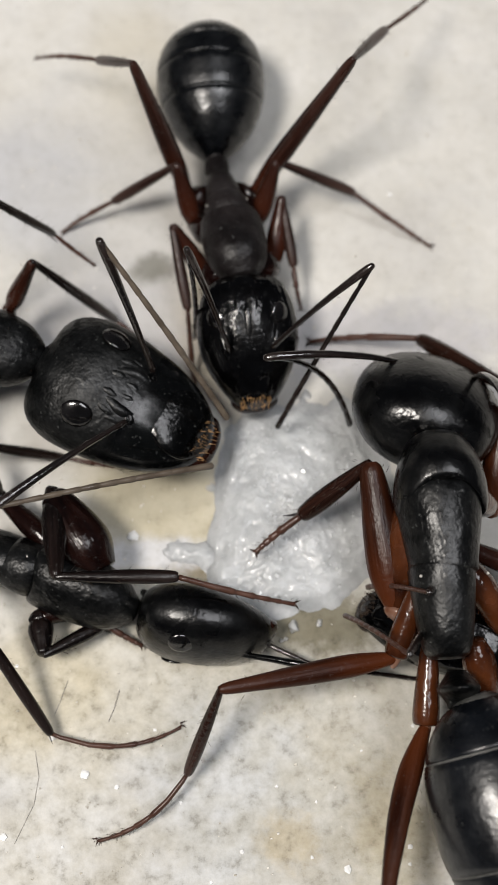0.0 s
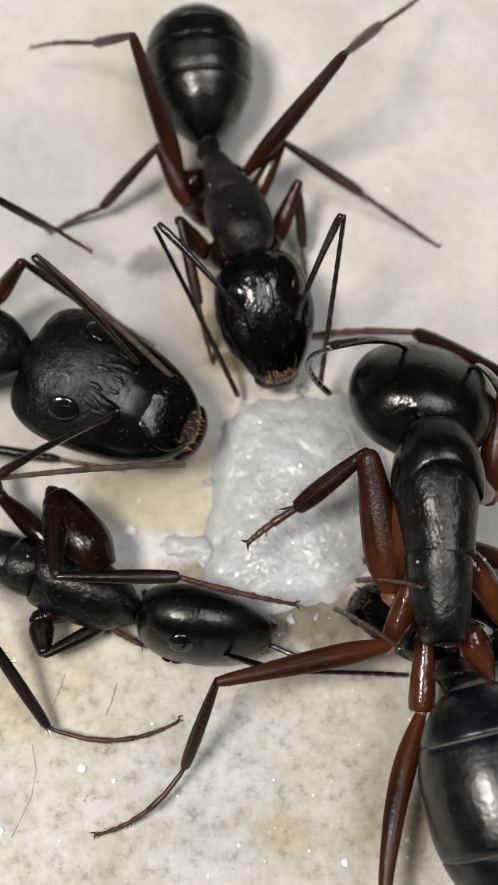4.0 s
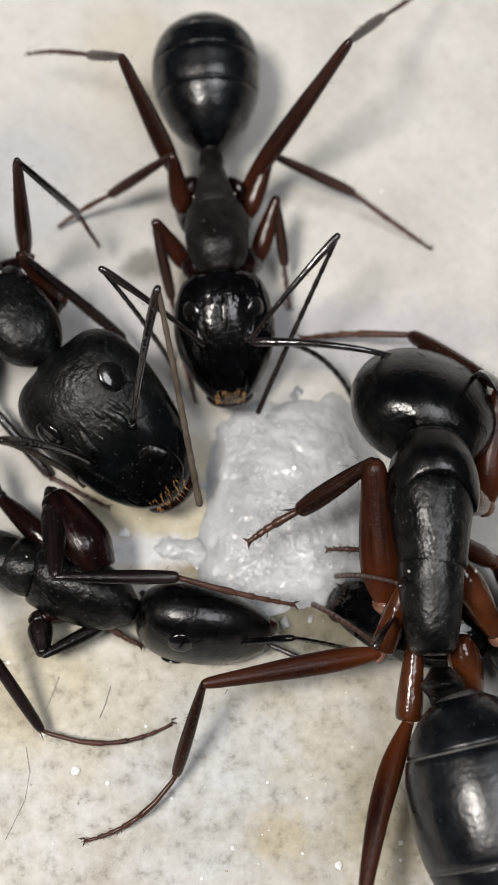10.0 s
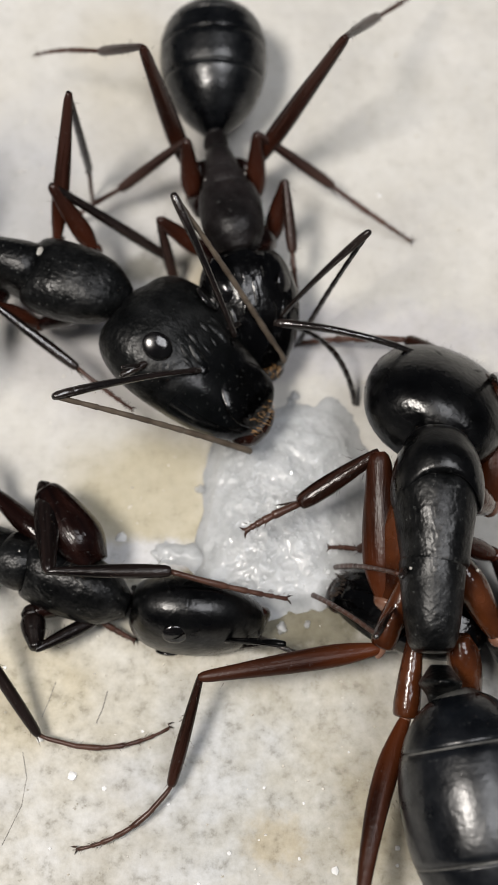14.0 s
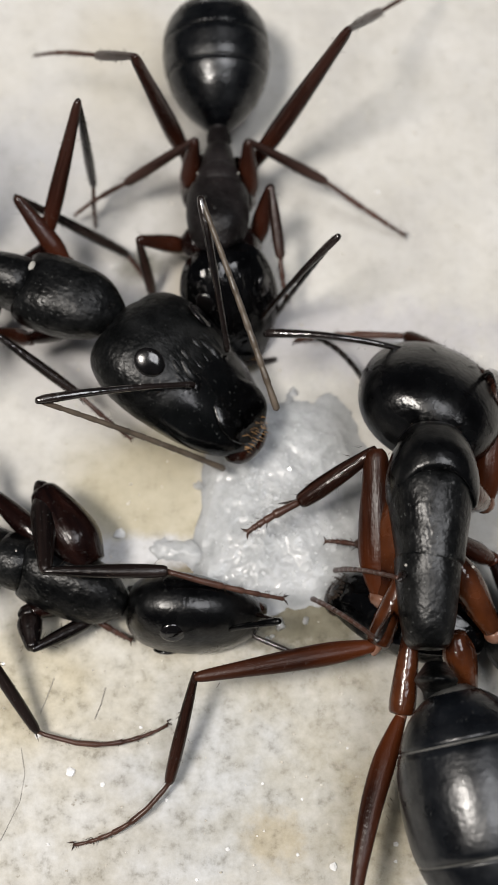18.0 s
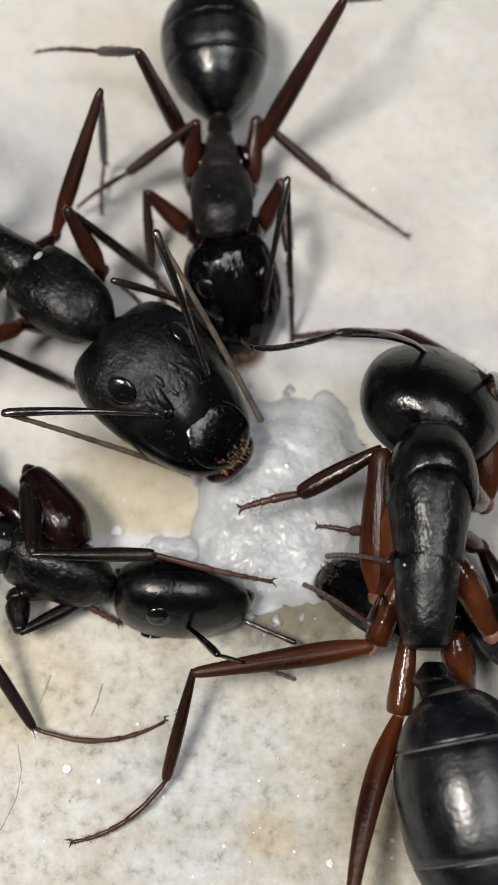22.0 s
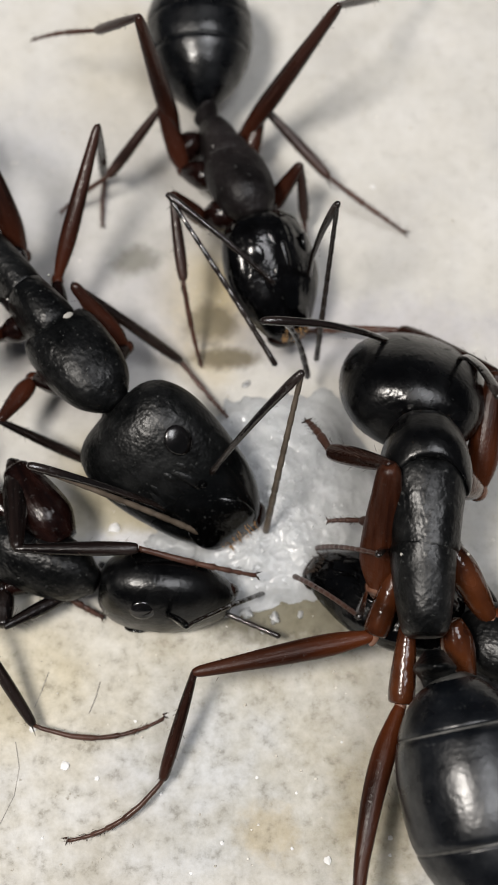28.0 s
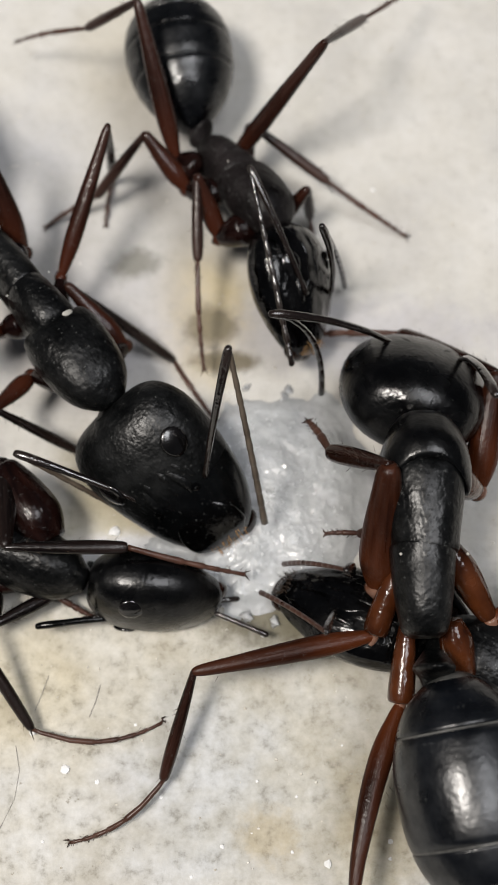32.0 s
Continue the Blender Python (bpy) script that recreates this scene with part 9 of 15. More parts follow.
    walk(ant_major["legs"][1][3], [
        (0, at(-0.4, 4.16, -0.4, -22.9, 1.1, 108.1)), (5.5, at(-0.4, 4.16, -0.4, -22.9, 1.2, 108.1)), (6, at(-0.4, 4.16, -0.4, -22.9, -2.3, 109.6)),
        (8, at(-0.4, 4.16, -0.4, -22.9, -2.4, 109.6)), (12, at(-0.4, 4.16, -0.4, -22.9, 1.1, 108.1)), (14.5, at(-0.4, 4.16, -0.4, -22.9, 1.1, 108.2)),
        (15.5, at(-0.4, 4.16, -0.4, -19.6, 1, 117)), (18, at(-0.4, 4.16, -0.4, -13.1, 0.8, 135.7)), (19, at(-0.4, 4.16, -0.4, -13.2, 0.8, 135.9)),
        (20, at(-0.4, 4.16, -0.4, -19.8, 1, 115.3)), (21, at(-0.4, 4.16, -0.4, -22.9, 1.1, 108.2)), (25, at(-0.4, 4.16, -0.4, -22.9, 1, 108.2)),
        (25.5, at(-0.4, 4.16, -0.4, -22.9, -0.6, 108.9)), (27.5, at(-0.4, 4.16, -0.4, -22.9, -1.7, 109.3)), (32, at(-0.4, 4.16, -0.4, -22.9, -1.7, 109.3))])
    walk(ant_major["legs"][2][0], [
        (0, at(0.75, 3.25, -0.96, 0.1, -1, -59.6)), (1, at(0.75, 3.25, -0.96, -22.4, -1, -63.5)), (2, at(0.75, 3.25, -0.96, -5.8, -1, -57.7)),
        (3, at(0.75, 3.25, -0.96, -22.3, -1.1, -66.4)), (5.5, at(0.75, 3.25, -0.96, -22.4, -1, -56.5)), (6, at(0.75, 3.25, -0.96, 3.5, 7.8, -32.8)),
        (6.5, at(0.75, 3.25, -0.96, -7.5, 9.4, -14.6)), (7, at(0.75, 3.25, -0.96, -20.7, 10, 3.7)), (7.5, at(0.75, 3.25, -0.96, -27.4, 9.2, -17.5)),
        (8, at(0.75, 3.25, -0.96, -28.9, 8, -31.2)), (9, at(0.75, 3.25, -0.96, -28.5, 8.2, -29.9)), (10, at(0.75, 3.25, -0.96, -26.1, 3.8, -29.2)),
        (11, at(0.75, 3.25, -0.96, -26.3, 3.5, -34.2)), (11.5, at(0.75, 3.25, -0.96, -27, 1.1, -41.1)), (12, at(0.75, 3.25, -0.96, 9.5, -0.9, -47.6)),
        (12.5, at(0.75, 3.25, -0.96, 55.8, -1.1, -73.7)), (12.8, at(0.75, 3.25, -0.96, 55.9, -0.6, -121.4)), (13, at(0.75, 3.25, -0.96, 55.6, -0.2, -169.1)),
        (14.5, at(0.75, 3.25, -0.96, 49.1, -0.3, -162.7)), (16.5, at(0.75, 3.25, -0.96, 48.1, -0.2, -172.2)), (17, at(0.75, 3.25, -0.96, 55.5, -0.4, -158.7)),
        (18, at(0.75, 3.25, -0.96, 59.8, -0.9, -128.5)), (19, at(0.75, 3.25, -0.96, 55.3, -0.8, -132.6)), (20, at(0.75, 3.25, -0.96, 53.5, -0.8, -134.9)),
        (21, at(0.75, 3.25, -0.96, 48.3, -0.8, -136.3)), (22, at(0.75, 3.25, -0.96, 33.9, -1, -95.5)), (23, at(0.75, 3.25, -0.96, 27.9, -0.9, -61.6)),
        (24, at(0.75, 3.25, -0.96, 21.2, -0.8, -51.8)), (25, at(0.75, 3.25, -0.96, 24.3, -0.9, -56.2)), (25.5, at(0.75, 3.25, -0.96, 30.5, 2.2, -52)),
        (26.5, at(0.75, 3.25, -0.96, 21.4, 2.5, -58.3)), (27.5, at(0.75, 3.25, -0.96, 3.7, 2.2, -67)), (28, at(0.75, 3.25, -0.96, 7.4, 2.1, -68.1)),
        (30, at(0.75, 3.25, -0.96, 13.8, 1.4, -72.5)), (31, at(0.75, 3.25, -0.96, 12.9, 2, -68.5)), (32, at(0.75, 3.25, -0.96, 16.7, 1.6, -71.5))])
    walk(ant_major["legs"][2][1], [
        (0, at(1.88, 3.91, -0.96, -31.7, 0.3, 17.1)), (1, at(1.83, 3.78, -1.46, -18.7, 0.3, 14.8)), (2, at(1.85, 3.94, -1.09, -28.4, 0.3, 14.7)),
        (3, at(1.86, 3.72, -1.45, -18.5, 0.2, 10.2)), (4.5, at(1.8, 3.85, -1.46, -17.6, 0.2, 8.7)), (5.5, at(1.76, 3.91, -1.46, -11.3, 0.1, 6)),
        (6, at(1.47, 4.33, -0.88, -35.6, 9.8, 19.8)), (6.5, at(1.05, 4.5, -1.13, -33.3, 9.8, 20.4)), (7, at(0.6, 4.46, -1.41, -24.8, 9.9, 16.4)),
        (7.5, at(1.01, 4.38, -1.55, -21.2, 10, 10.9)), (8, at(1.27, 4.27, -1.58, -19.7, 10, 1.1)), (9, at(1.25, 4.28, -1.58, -20.2, 10, -0.8)),
        (10, at(1.29, 4.29, -1.53, -18.8, 5, -0.4)), (11, at(1.38, 4.23, -1.54, -19.5, 4.8, -6.6)), (11.5, at(1.51, 4.13, -1.55, -16.9, 2.5, -1.9)),
        (12, at(1.7, 4.12, -0.75, -34, 0.2, 7.9)), (12.5, at(1.45, 3.47, 0.11, -40.8, 0, 2.3)), (13, at(0.9, 2.53, 0.11, -41, -0.1, -6.9)),
        (14, at(0.98, 2.47, 0.05, -19.8, -0.3, -16.2)), (14.5, at(1.01, 2.44, 0.02, -19.6, -0.3, -17.3)), (16.5, at(0.87, 2.39, 0.01, -19.8, -0.3, -14.3)),
        (17, at(1.03, 2.57, 0.11, -19.6, -0.3, -14.2)), (18, at(1.28, 2.86, 0.16, -29.8, -0.2, -10.9)), (19, at(1.31, 2.76, 0.11, -36.8, -0.2, -9.7)),
        (20, at(1.31, 2.71, 0.08, -42.2, -0.2, -10.9)), (21, at(1.36, 2.63, 0.01, -50.9, 0, -1.6)), (22, at(1.83, 3.16, -0.24, -43.4, 0.5, 28.7)),
        (23, at(1.76, 3.8, -0.35, -52, 0.7, 44.6)), (24, at(1.7, 4, -0.49, -50.5, 0.8, 52.7)), (25, at(1.73, 3.92, -0.43, -51.4, 0.8, 50.5)),
        (25.5, at(1.65, 3.92, -0.3, -52.6, 4, 50.4)), (26.5, at(1.8, 3.87, -0.49, -46.5, 5.5, 42.8)), (27.5, at(1.95, 3.75, -0.88, -33.7, 7, 37.5)),
        (28, at(1.95, 3.73, -0.79, -35.5, 6.9, 38.9)), (30, at(1.96, 3.62, -0.65, -41, 6.4, 45)), (31, at(1.94, 3.7, -0.67, -39.1, 6.6, 41.8)),
        (32, at(1.94, 3.63, -0.59, -37.2, 6.9, 38.5))])
    walk(ant_major["legs"][2][2], [
        (0, at(1.31, 5.71, -2.13, -1.8, 0.1, 6.1)), (1, at(1.29, 5.81, -2.17, -0.6, 0, 1.8)), (2, at(1.35, 5.83, -2.15, -1.2, 0.1, 5.6)),
        (3, at(1.49, 5.8, -2.16, -0.9, 0.1, 3.5)), (4.5, at(1.47, 5.94, -2.13, -1.8, 0.1, 4.6)), (5.5, at(1.53, 6.07, -1.89, -5.2, 0.1, 4.9)),
        (6, at(0.65, 5.96, -2.16, -3.2, 10.1, 6)), (6.5, at(0.21, 6.17, -2.33, 2.4, 10.1, 4.4)), (7, at(-0.13, 6.35, -2.33, 4.5, 10, -2)),
        (7.5, at(0.48, 6.39, -2.34, 2.9, 10, 9.1)), (8, at(1.1, 6.36, -2.32, -0.2, 9.8, 18.1)), (9, at(1.14, 6.37, -2.33, 0.3, 9.7, 21.9)),
        (10, at(1.25, 6.39, -2.25, -0.5, 5.1, 20.6)), (11, at(1.56, 6.32, -2.27, -1, 5.1, 13.3)), (11.5, at(1.55, 6.26, -2.2, -1.9, 2.7, 9.9)),
        (12, at(1.44, 5.94, -1.99, -6.9, 0, 2)), (12.5, at(1.38, 5.16, -1.34, -17.3, 0, -0.8)), (13, at(1.1, 4.2, -1.35, -32.2, -0.1, -3.2)),
        (14, at(1.56, 4.48, -0.7, -16.2, -0.3, -16.4)), (14.5, at(1.64, 4.44, -0.73, -15.9, -0.4, -19.1)), (16.5, at(1.39, 4.42, -0.75, -14.5, -0.3, -15.2)),
        (17, at(1.55, 4.6, -0.64, -14.5, -0.3, -16.4)), (18, at(1.64, 4.75, -0.94, -14.5, -0.4, -18.8)), (19, at(1.61, 4.51, -1.22, -14.1, -0.3, -15.8)),
        (20, at(1.63, 4.33, -1.41, -13.6, -0.3, -14.6)), (21, at(1.4, 4.04, -1.72, -13.9, -0.3, -15)), (22, at(1.04, 4.57, -1.76, -19, 0.3, 15.8)),
        (23, at(0.78, 4.76, -2.11, -2.6, 0.3, 19.3)), (24, at(0.56, 4.84, -2.21, 3.3, 0.2, 12.8)), (25, at(0.65, 4.78, -2.16, 0.6, 0.2, 9.7)),
        (25.5, at(0.53, 4.68, -2.06, -5.9, 5.1, 18.3)), (26.5, at(0.64, 4.89, -2.09, -4.2, 6.3, 25.2)), (27.5, at(0.7, 5.13, -2.1, -3.1, 7.3, 32.8)),
        (28, at(0.69, 5.04, -2.08, -4.3, 7.3, 32.5)), (30, at(0.66, 4.69, -2.1, -4.1, 7.5, 29.4)), (31, at(0.67, 4.88, -2.06, -6.4, 7.5, 29.1)),
        (32, at(0.71, 4.92, -1.92, -14.4, 7.4, 30))])
    walk(ant_major["legs"][3][0], [
        (0, at(0.62, 1.99, -0.94, 47.8, -0.1, -3.5)), (1, at(0.62, 1.99, -0.94, 47.7, -0.2, -8.9)), (2, at(0.62, 1.99, -0.94, 47.3, -0.1, -6.6)),
        (3, at(0.62, 1.99, -0.94, 48, -0.3, -13.9)), (4.5, at(0.62, 1.99, -0.94, 44.2, 0.4, 21.1)), (5.5, at(0.62, 1.99, -0.94, 44.1, 0.8, 39.3)),
        (6, at(0.62, 1.99, -0.94, 51.3, 7.3, 50.8)), (6.5, at(0.62, 1.99, -0.94, 47.3, 8.4, 40.4)), (7, at(0.62, 1.99, -0.94, 44.7, 9.1, 31.5)),
        (7.5, at(0.62, 1.99, -0.94, 40.6, 10.1, 6)), (8, at(0.62, 1.99, -0.94, 35.1, 9.4, -15.6)), (9, at(0.62, 1.99, -0.94, 35.3, 8.5, -26.6)),
        (10, at(0.62, 1.99, -0.94, 38.1, 3.9, -27.6)), (11, at(0.62, 1.99, -0.94, 32.9, 3.6, -32.3)), (11.5, at(0.62, 1.99, -0.94, 31.6, 1.1, -42.3)),
        (12, at(0.62, 1.99, -0.94, 32.5, -1, -55.7)), (12.5, at(0.62, 1.99, -0.94, 41.7, -1.1, -67.1)), (13, at(0.62, 1.99, -0.94, 47, -1.1, -87.9)),
        (14.5, at(0.62, 1.99, -0.94, 40.2, -1.1, -91.4)), (18, at(0.62, 1.99, -0.94, 48, -1.1, -88)), (20, at(0.62, 1.99, -0.94, 45.3, -1.1, -94.3)),
        (21, at(0.62, 1.99, -0.94, 42.7, -1.1, -93.5)), (22, at(0.62, 1.99, -0.94, 38, -1, -67.9)), (23, at(0.62, 1.99, -0.94, 49.5, -0.8, -54.5)),
        (24, at(0.62, 1.99, -0.94, 53.7, -0.7, -45.5)), (25, at(0.62, 1.99, -0.94, 56.5, -0.6, -33.5)), (25.5, at(0.62, 1.99, -0.94, 53.6, 3.5, -35)),
        (26.5, at(0.62, 1.99, -0.94, 50.3, 1, -72.1)), (27.5, at(0.62, 1.99, -0.94, 39, -1, -89.6)), (28, at(0.62, 1.99, -0.94, 39.2, -1, -90)),
        (30, at(0.62, 1.99, -0.94, 37.9, -0.6, -86.7)), (31, at(0.62, 1.99, -0.94, 37.8, 0.1, -82.3)), (32, at(0.62, 1.99, -0.94, 37.8, -0.2, -84.2))])
    walk(ant_major["legs"][3][1], [
        (0, at(0.72, 3.64, 0.89, -52.1, -1.1, -114)), (1, at(0.87, 3.63, 0.88, -52, -1.1, -112.9)), (2, at(0.81, 3.65, 0.87, -51.6, -1.1, -111.8)),
        (3, at(1.01, 3.59, 0.89, -52.3, -1.1, -113.3)), (4.5, at(0, 3.65, 0.78, -48.7, -1.2, -99.6)), (5.5, at(-0.48, 3.38, 0.78, -48.8, -1.2, -81.1)),
        (6, at(-0.42, 3.15, 0.97, -62.1, 1.1, -77.2)), (6.5, at(-0.26, 3.44, 0.85, -59.4, 0.8, -78.7)), (7, at(-0.06, 3.63, 0.77, -58.1, 1.4, -75.9)),
        (7.5, at(0.71, 3.88, 0.64, -58.4, 0.8, -79.5)), (8, at(1.38, 3.87, 0.46, -56.4, 1.9, -73.3)), (9, at(1.71, 3.69, 0.47, -58.4, 1.8, -73.5)),
        (10, at(1.61, 3.66, 0.58, -52.2, 0.5, -71.6)), (11, at(1.8, 3.69, 0.4, -47.3, 0.7, -69.4)), (11.5, at(2.05, 3.53, 0.35, -41.7, -0.7, -79)),
        (12, at(2.32, 3.18, 0.39, -37.3, -1.2, -91.3)), (12.5, at(2.3, 2.74, 0.7, -45.7, -1.1, -100.3)), (13, at(2.3, 2.09, 0.86, -50.5, -1.1, -103.4)),
        (14, at(2.46, 2.04, 0.7, -45.3, -1.1, -103.8)), (14.5, at(2.5, 1.98, 0.65, -43.9, -1.1, -104.4)), (16.5, at(2.37, 2.06, 0.79, -48.3, -1.1, -103.1)),
        (17, at(2.32, 2.05, 0.84, -49.8, -1.1, -103.6)), (18, at(2.26, 2.09, 0.89, -51.5, -1.1, -104.1)), (19, at(2.33, 2, 0.84, -49.6, -1.1, -103.1)),
        (20, at(2.35, 1.9, 0.81, -48.7, -1.1, -104.3)), (21, at(2.43, 1.91, 0.73, -46.2, -1.1, -105.2)), (22, at(2.41, 2.75, 0.58, -42.7, -1, -82.4)),
        (23, at(1.91, 2.94, 0.93, -54, -1, -90)), (24, at(1.64, 3.03, 1.05, -58.3, -1, -93.4)), (25, at(1.35, 3.14, 1.11, -60.8, -1, -108.2)),
        (25.5, at(1.56, 3.12, 1.04, -68, -2.9, -112.2)), (26.5, at(2.13, 2.45, 0.96, -70.6, -0.5, -84.7)), (27.5, at(2.53, 2.03, 0.61, -62.2, 1.8, -70.2)),
        (28, at(2.53, 2.02, 0.62, -62.3, 1.8, -70)), (30, at(2.56, 2.12, 0.57, -61, 1.8, -69.9)), (31, at(2.55, 2.25, 0.57, -60.9, 1.8, -69.7)),
        (32, at(2.56, 2.2, 0.57, -61, 1.9, -69.6))])
    walk(ant_major["legs"][3][2], [
        (0, at(2.22, 2.93, -1.25, -27.9, -1.2, -96.8)), (1, at(2.4, 2.95, -1.25, -27.9, -1.2, -96.9)), (2, at(2.36, 2.99, -1.26, -27.9, -1.2, -96.8)),
        (3, at(2.52, 2.9, -1.25, -27.9, -1.1, -97)), (4.5, at(1.76, 3.31, -1.26, -27.9, -1.2, -100.2)), (5.5, at(1.29, 3.61, -1.27, -27.8, -1.2, -102.5)),
        (6, at(0.81, 3.48, -1.43, -37.8, -2.5, -97.3)), (6.5, at(1.09, 3.74, -1.48, -38.1, -1, -89)), (7, at(1.32, 4.03, -1.53, -38.1, 0.5, -80.9)),
        (7.5, at(2.1, 4.17, -1.67, -38, 1.6, -74.7)), (8, at(2.8, 4.37, -1.8, -37.8, 2.7, -68.5)), (9, at(3.05, 4.17, -1.84, -37.6, 3.3, -64.9)),
        (10, at(3.18, 4.2, -1.56, -33, 1.2, -64.1)), (11, at(3.51, 4.36, -1.6, -33.1, 1, -66)), (11.5, at(4.04, 3.9, -1.45, -30.7, -0.7, -79)),
        (12, at(4.48, 3.1, -1.26, -28, -1.2, -92.8)), (12.5, at(4.16, 2.36, -1.24, -28, -1.1, -92.5)), (13, at(3.97, 1.65, -1.23, -28, -1.1, -92.3)),
        (14, at(4.3, 1.55, -1.23, -28, -1.1, -94.1)), (14.5, at(4.39, 1.46, -1.23, -28, -1.1, -95)), (16.5, at(4.12, 1.62, -1.23, -28, -1.1, -92.6)),
        (17, at(4.01, 1.6, -1.23, -28, -1.1, -92.6)), (18, at(3.89, 1.64, -1.23, -28, -1.1, -92.6)), (19, at(4.03, 1.56, -1.23, -28, -1.1, -92.1)),
        (20, at(4.07, 1.42, -1.23, -28, -1.1, -93.5)), (21, at(4.23, 1.39, -1.23, -28, -1.1, -95.1)), (22, at(4.39, 2.98, -1.26, -28.4, -1, -73.9)),
        (23, at(3.5, 2.91, -1.26, -28.3, -1, -76.7)), (24, at(3.06, 2.91, -1.26, -28.3, -1, -75.7)), (25, at(2.6, 2.68, -1.25, -28.2, -1.1, -82.5)),
        (25.5, at(2.45, 2.62, -1.47, -33.2, -0.3, -81.5)), (26.5, at(3.03, 2.51, -1.6, -34.6, 1.1, -70.7)), (27.5, at(3.7, 2.53, -1.79, -35.5, 3.1, -60.4)),
        (28, at(3.69, 2.52, -1.78, -35.5, 3.1, -60.4)), (30, at(3.77, 2.64, -1.8, -35.5, 3.2, -59.6)), (31, at(3.76, 2.78, -1.8, -35.5, 3.2, -59.2)),
        (32, at(3.76, 2.73, -1.8, -35.4, 3.3, -59.2))])
    walk(ant_major["legs"][4][0], [
        (0, at(-0.72, 0.76, -0.63, 35.8, 1, 122.2)), (1, at(-0.72, 0.76, -0.63, 35.6, 1, 120.4)), (2, at(-0.72, 0.76, -0.63, 35, 1.1, 116.2)),
        (3, at(-0.72, 0.76, -0.63, 35.1, 1, 116.8)), (4.5, at(-0.72, 0.76, -0.63, 30.4, 1.2, 93.5)), (5.5, at(-0.72, 0.76, -0.63, 27.3, 1.2, 82.9)),
        (6, at(-0.72, 0.76, -0.63, 38.6, 1.1, 90.7)), (7, at(-0.72, 0.76, -0.63, 40.3, -2.9, 112.7)), (7.5, at(-0.72, 0.76, -0.63, 62.3, -5.5, 128.9)),
        (8, at(-0.72, 0.76, -0.63, 72.1, -9.8, 173.8)), (8.5, at(-0.72, 0.76, -0.63, 64.5, -10, -177.3)), (9, at(-0.72, 0.76, -0.63, 55.4, -10.1, -171.9)),
        (10, at(-0.72, 0.76, -0.63, 60.9, -5.1, -171.6)), (11, at(-0.72, 0.76, -0.63, 70.3, -5.1, -162.3)), (11.5, at(-0.72, 0.76, -0.63, 86.5, -1.8, 155.8)),
        (11.8, at(-0.72, 0.76, -0.63, 84, 1, 107.5)), (12, at(-0.72, 0.76, -0.63, 80.2, 1, 59.1)), (12.2, at(-0.72, 0.76, -0.63, 76.6, 0, 90.8)),
        (12.5, at(-0.72, 0.76, -0.63, 73, 1, 122.6)), (13, at(-0.72, 0.76, -0.63, 46.8, 0.8, 137)), (14, at(-0.72, 0.76, -0.63, 62.2, 0.8, 138)),
        (14.5, at(-0.72, 0.76, -0.63, 67.4, 0.7, 139.2)), (16.5, at(-0.72, 0.76, -0.63, 64.2, 0.9, 126.6)), (18, at(-0.72, 0.76, -0.63, 63.4, 1, 113.3)),
        (19, at(-0.72, 0.76, -0.63, 67.5, 1, 114)), (20, at(-0.72, 0.76, -0.63, 69.4, 1.1, 106.2)), (21, at(-0.72, 0.76, -0.63, 73.1, 1.1, 90.9)),
        (21.5, at(-0.72, 0.76, -0.63, 79.9, 3, 128.9)), (22, at(-0.72, 0.76, -0.63, 86.4, 0.2, 166.8)), (22.5, at(-0.72, 0.76, -0.63, 76, 4.1, 130.5)),
        (23, at(-0.72, 0.76, -0.63, 65.4, 1, 94)), (24, at(-0.72, 0.76, -0.63, 56, 1, 93.7)), (25, at(-0.72, 0.76, -0.63, 25.5, 1.1, 93.9)),
        (25.5, at(-0.72, 0.76, -0.63, 30.8, 0.6, 95.6)), (26.5, at(-0.72, 0.76, -0.63, 57.3, -2.1, 117.7)), (27.5, at(-0.72, 0.76, -0.63, 61.5, -7.4, 164.3)),
        (30, at(-0.72, 0.76, -0.63, 58.1, -7.6, 167.7)), (31, at(-0.72, 0.76, -0.63, 60.5, -7.7, 168.7)), (32, at(-0.72, 0.76, -0.63, 55.4, -7.7, 169.2))])
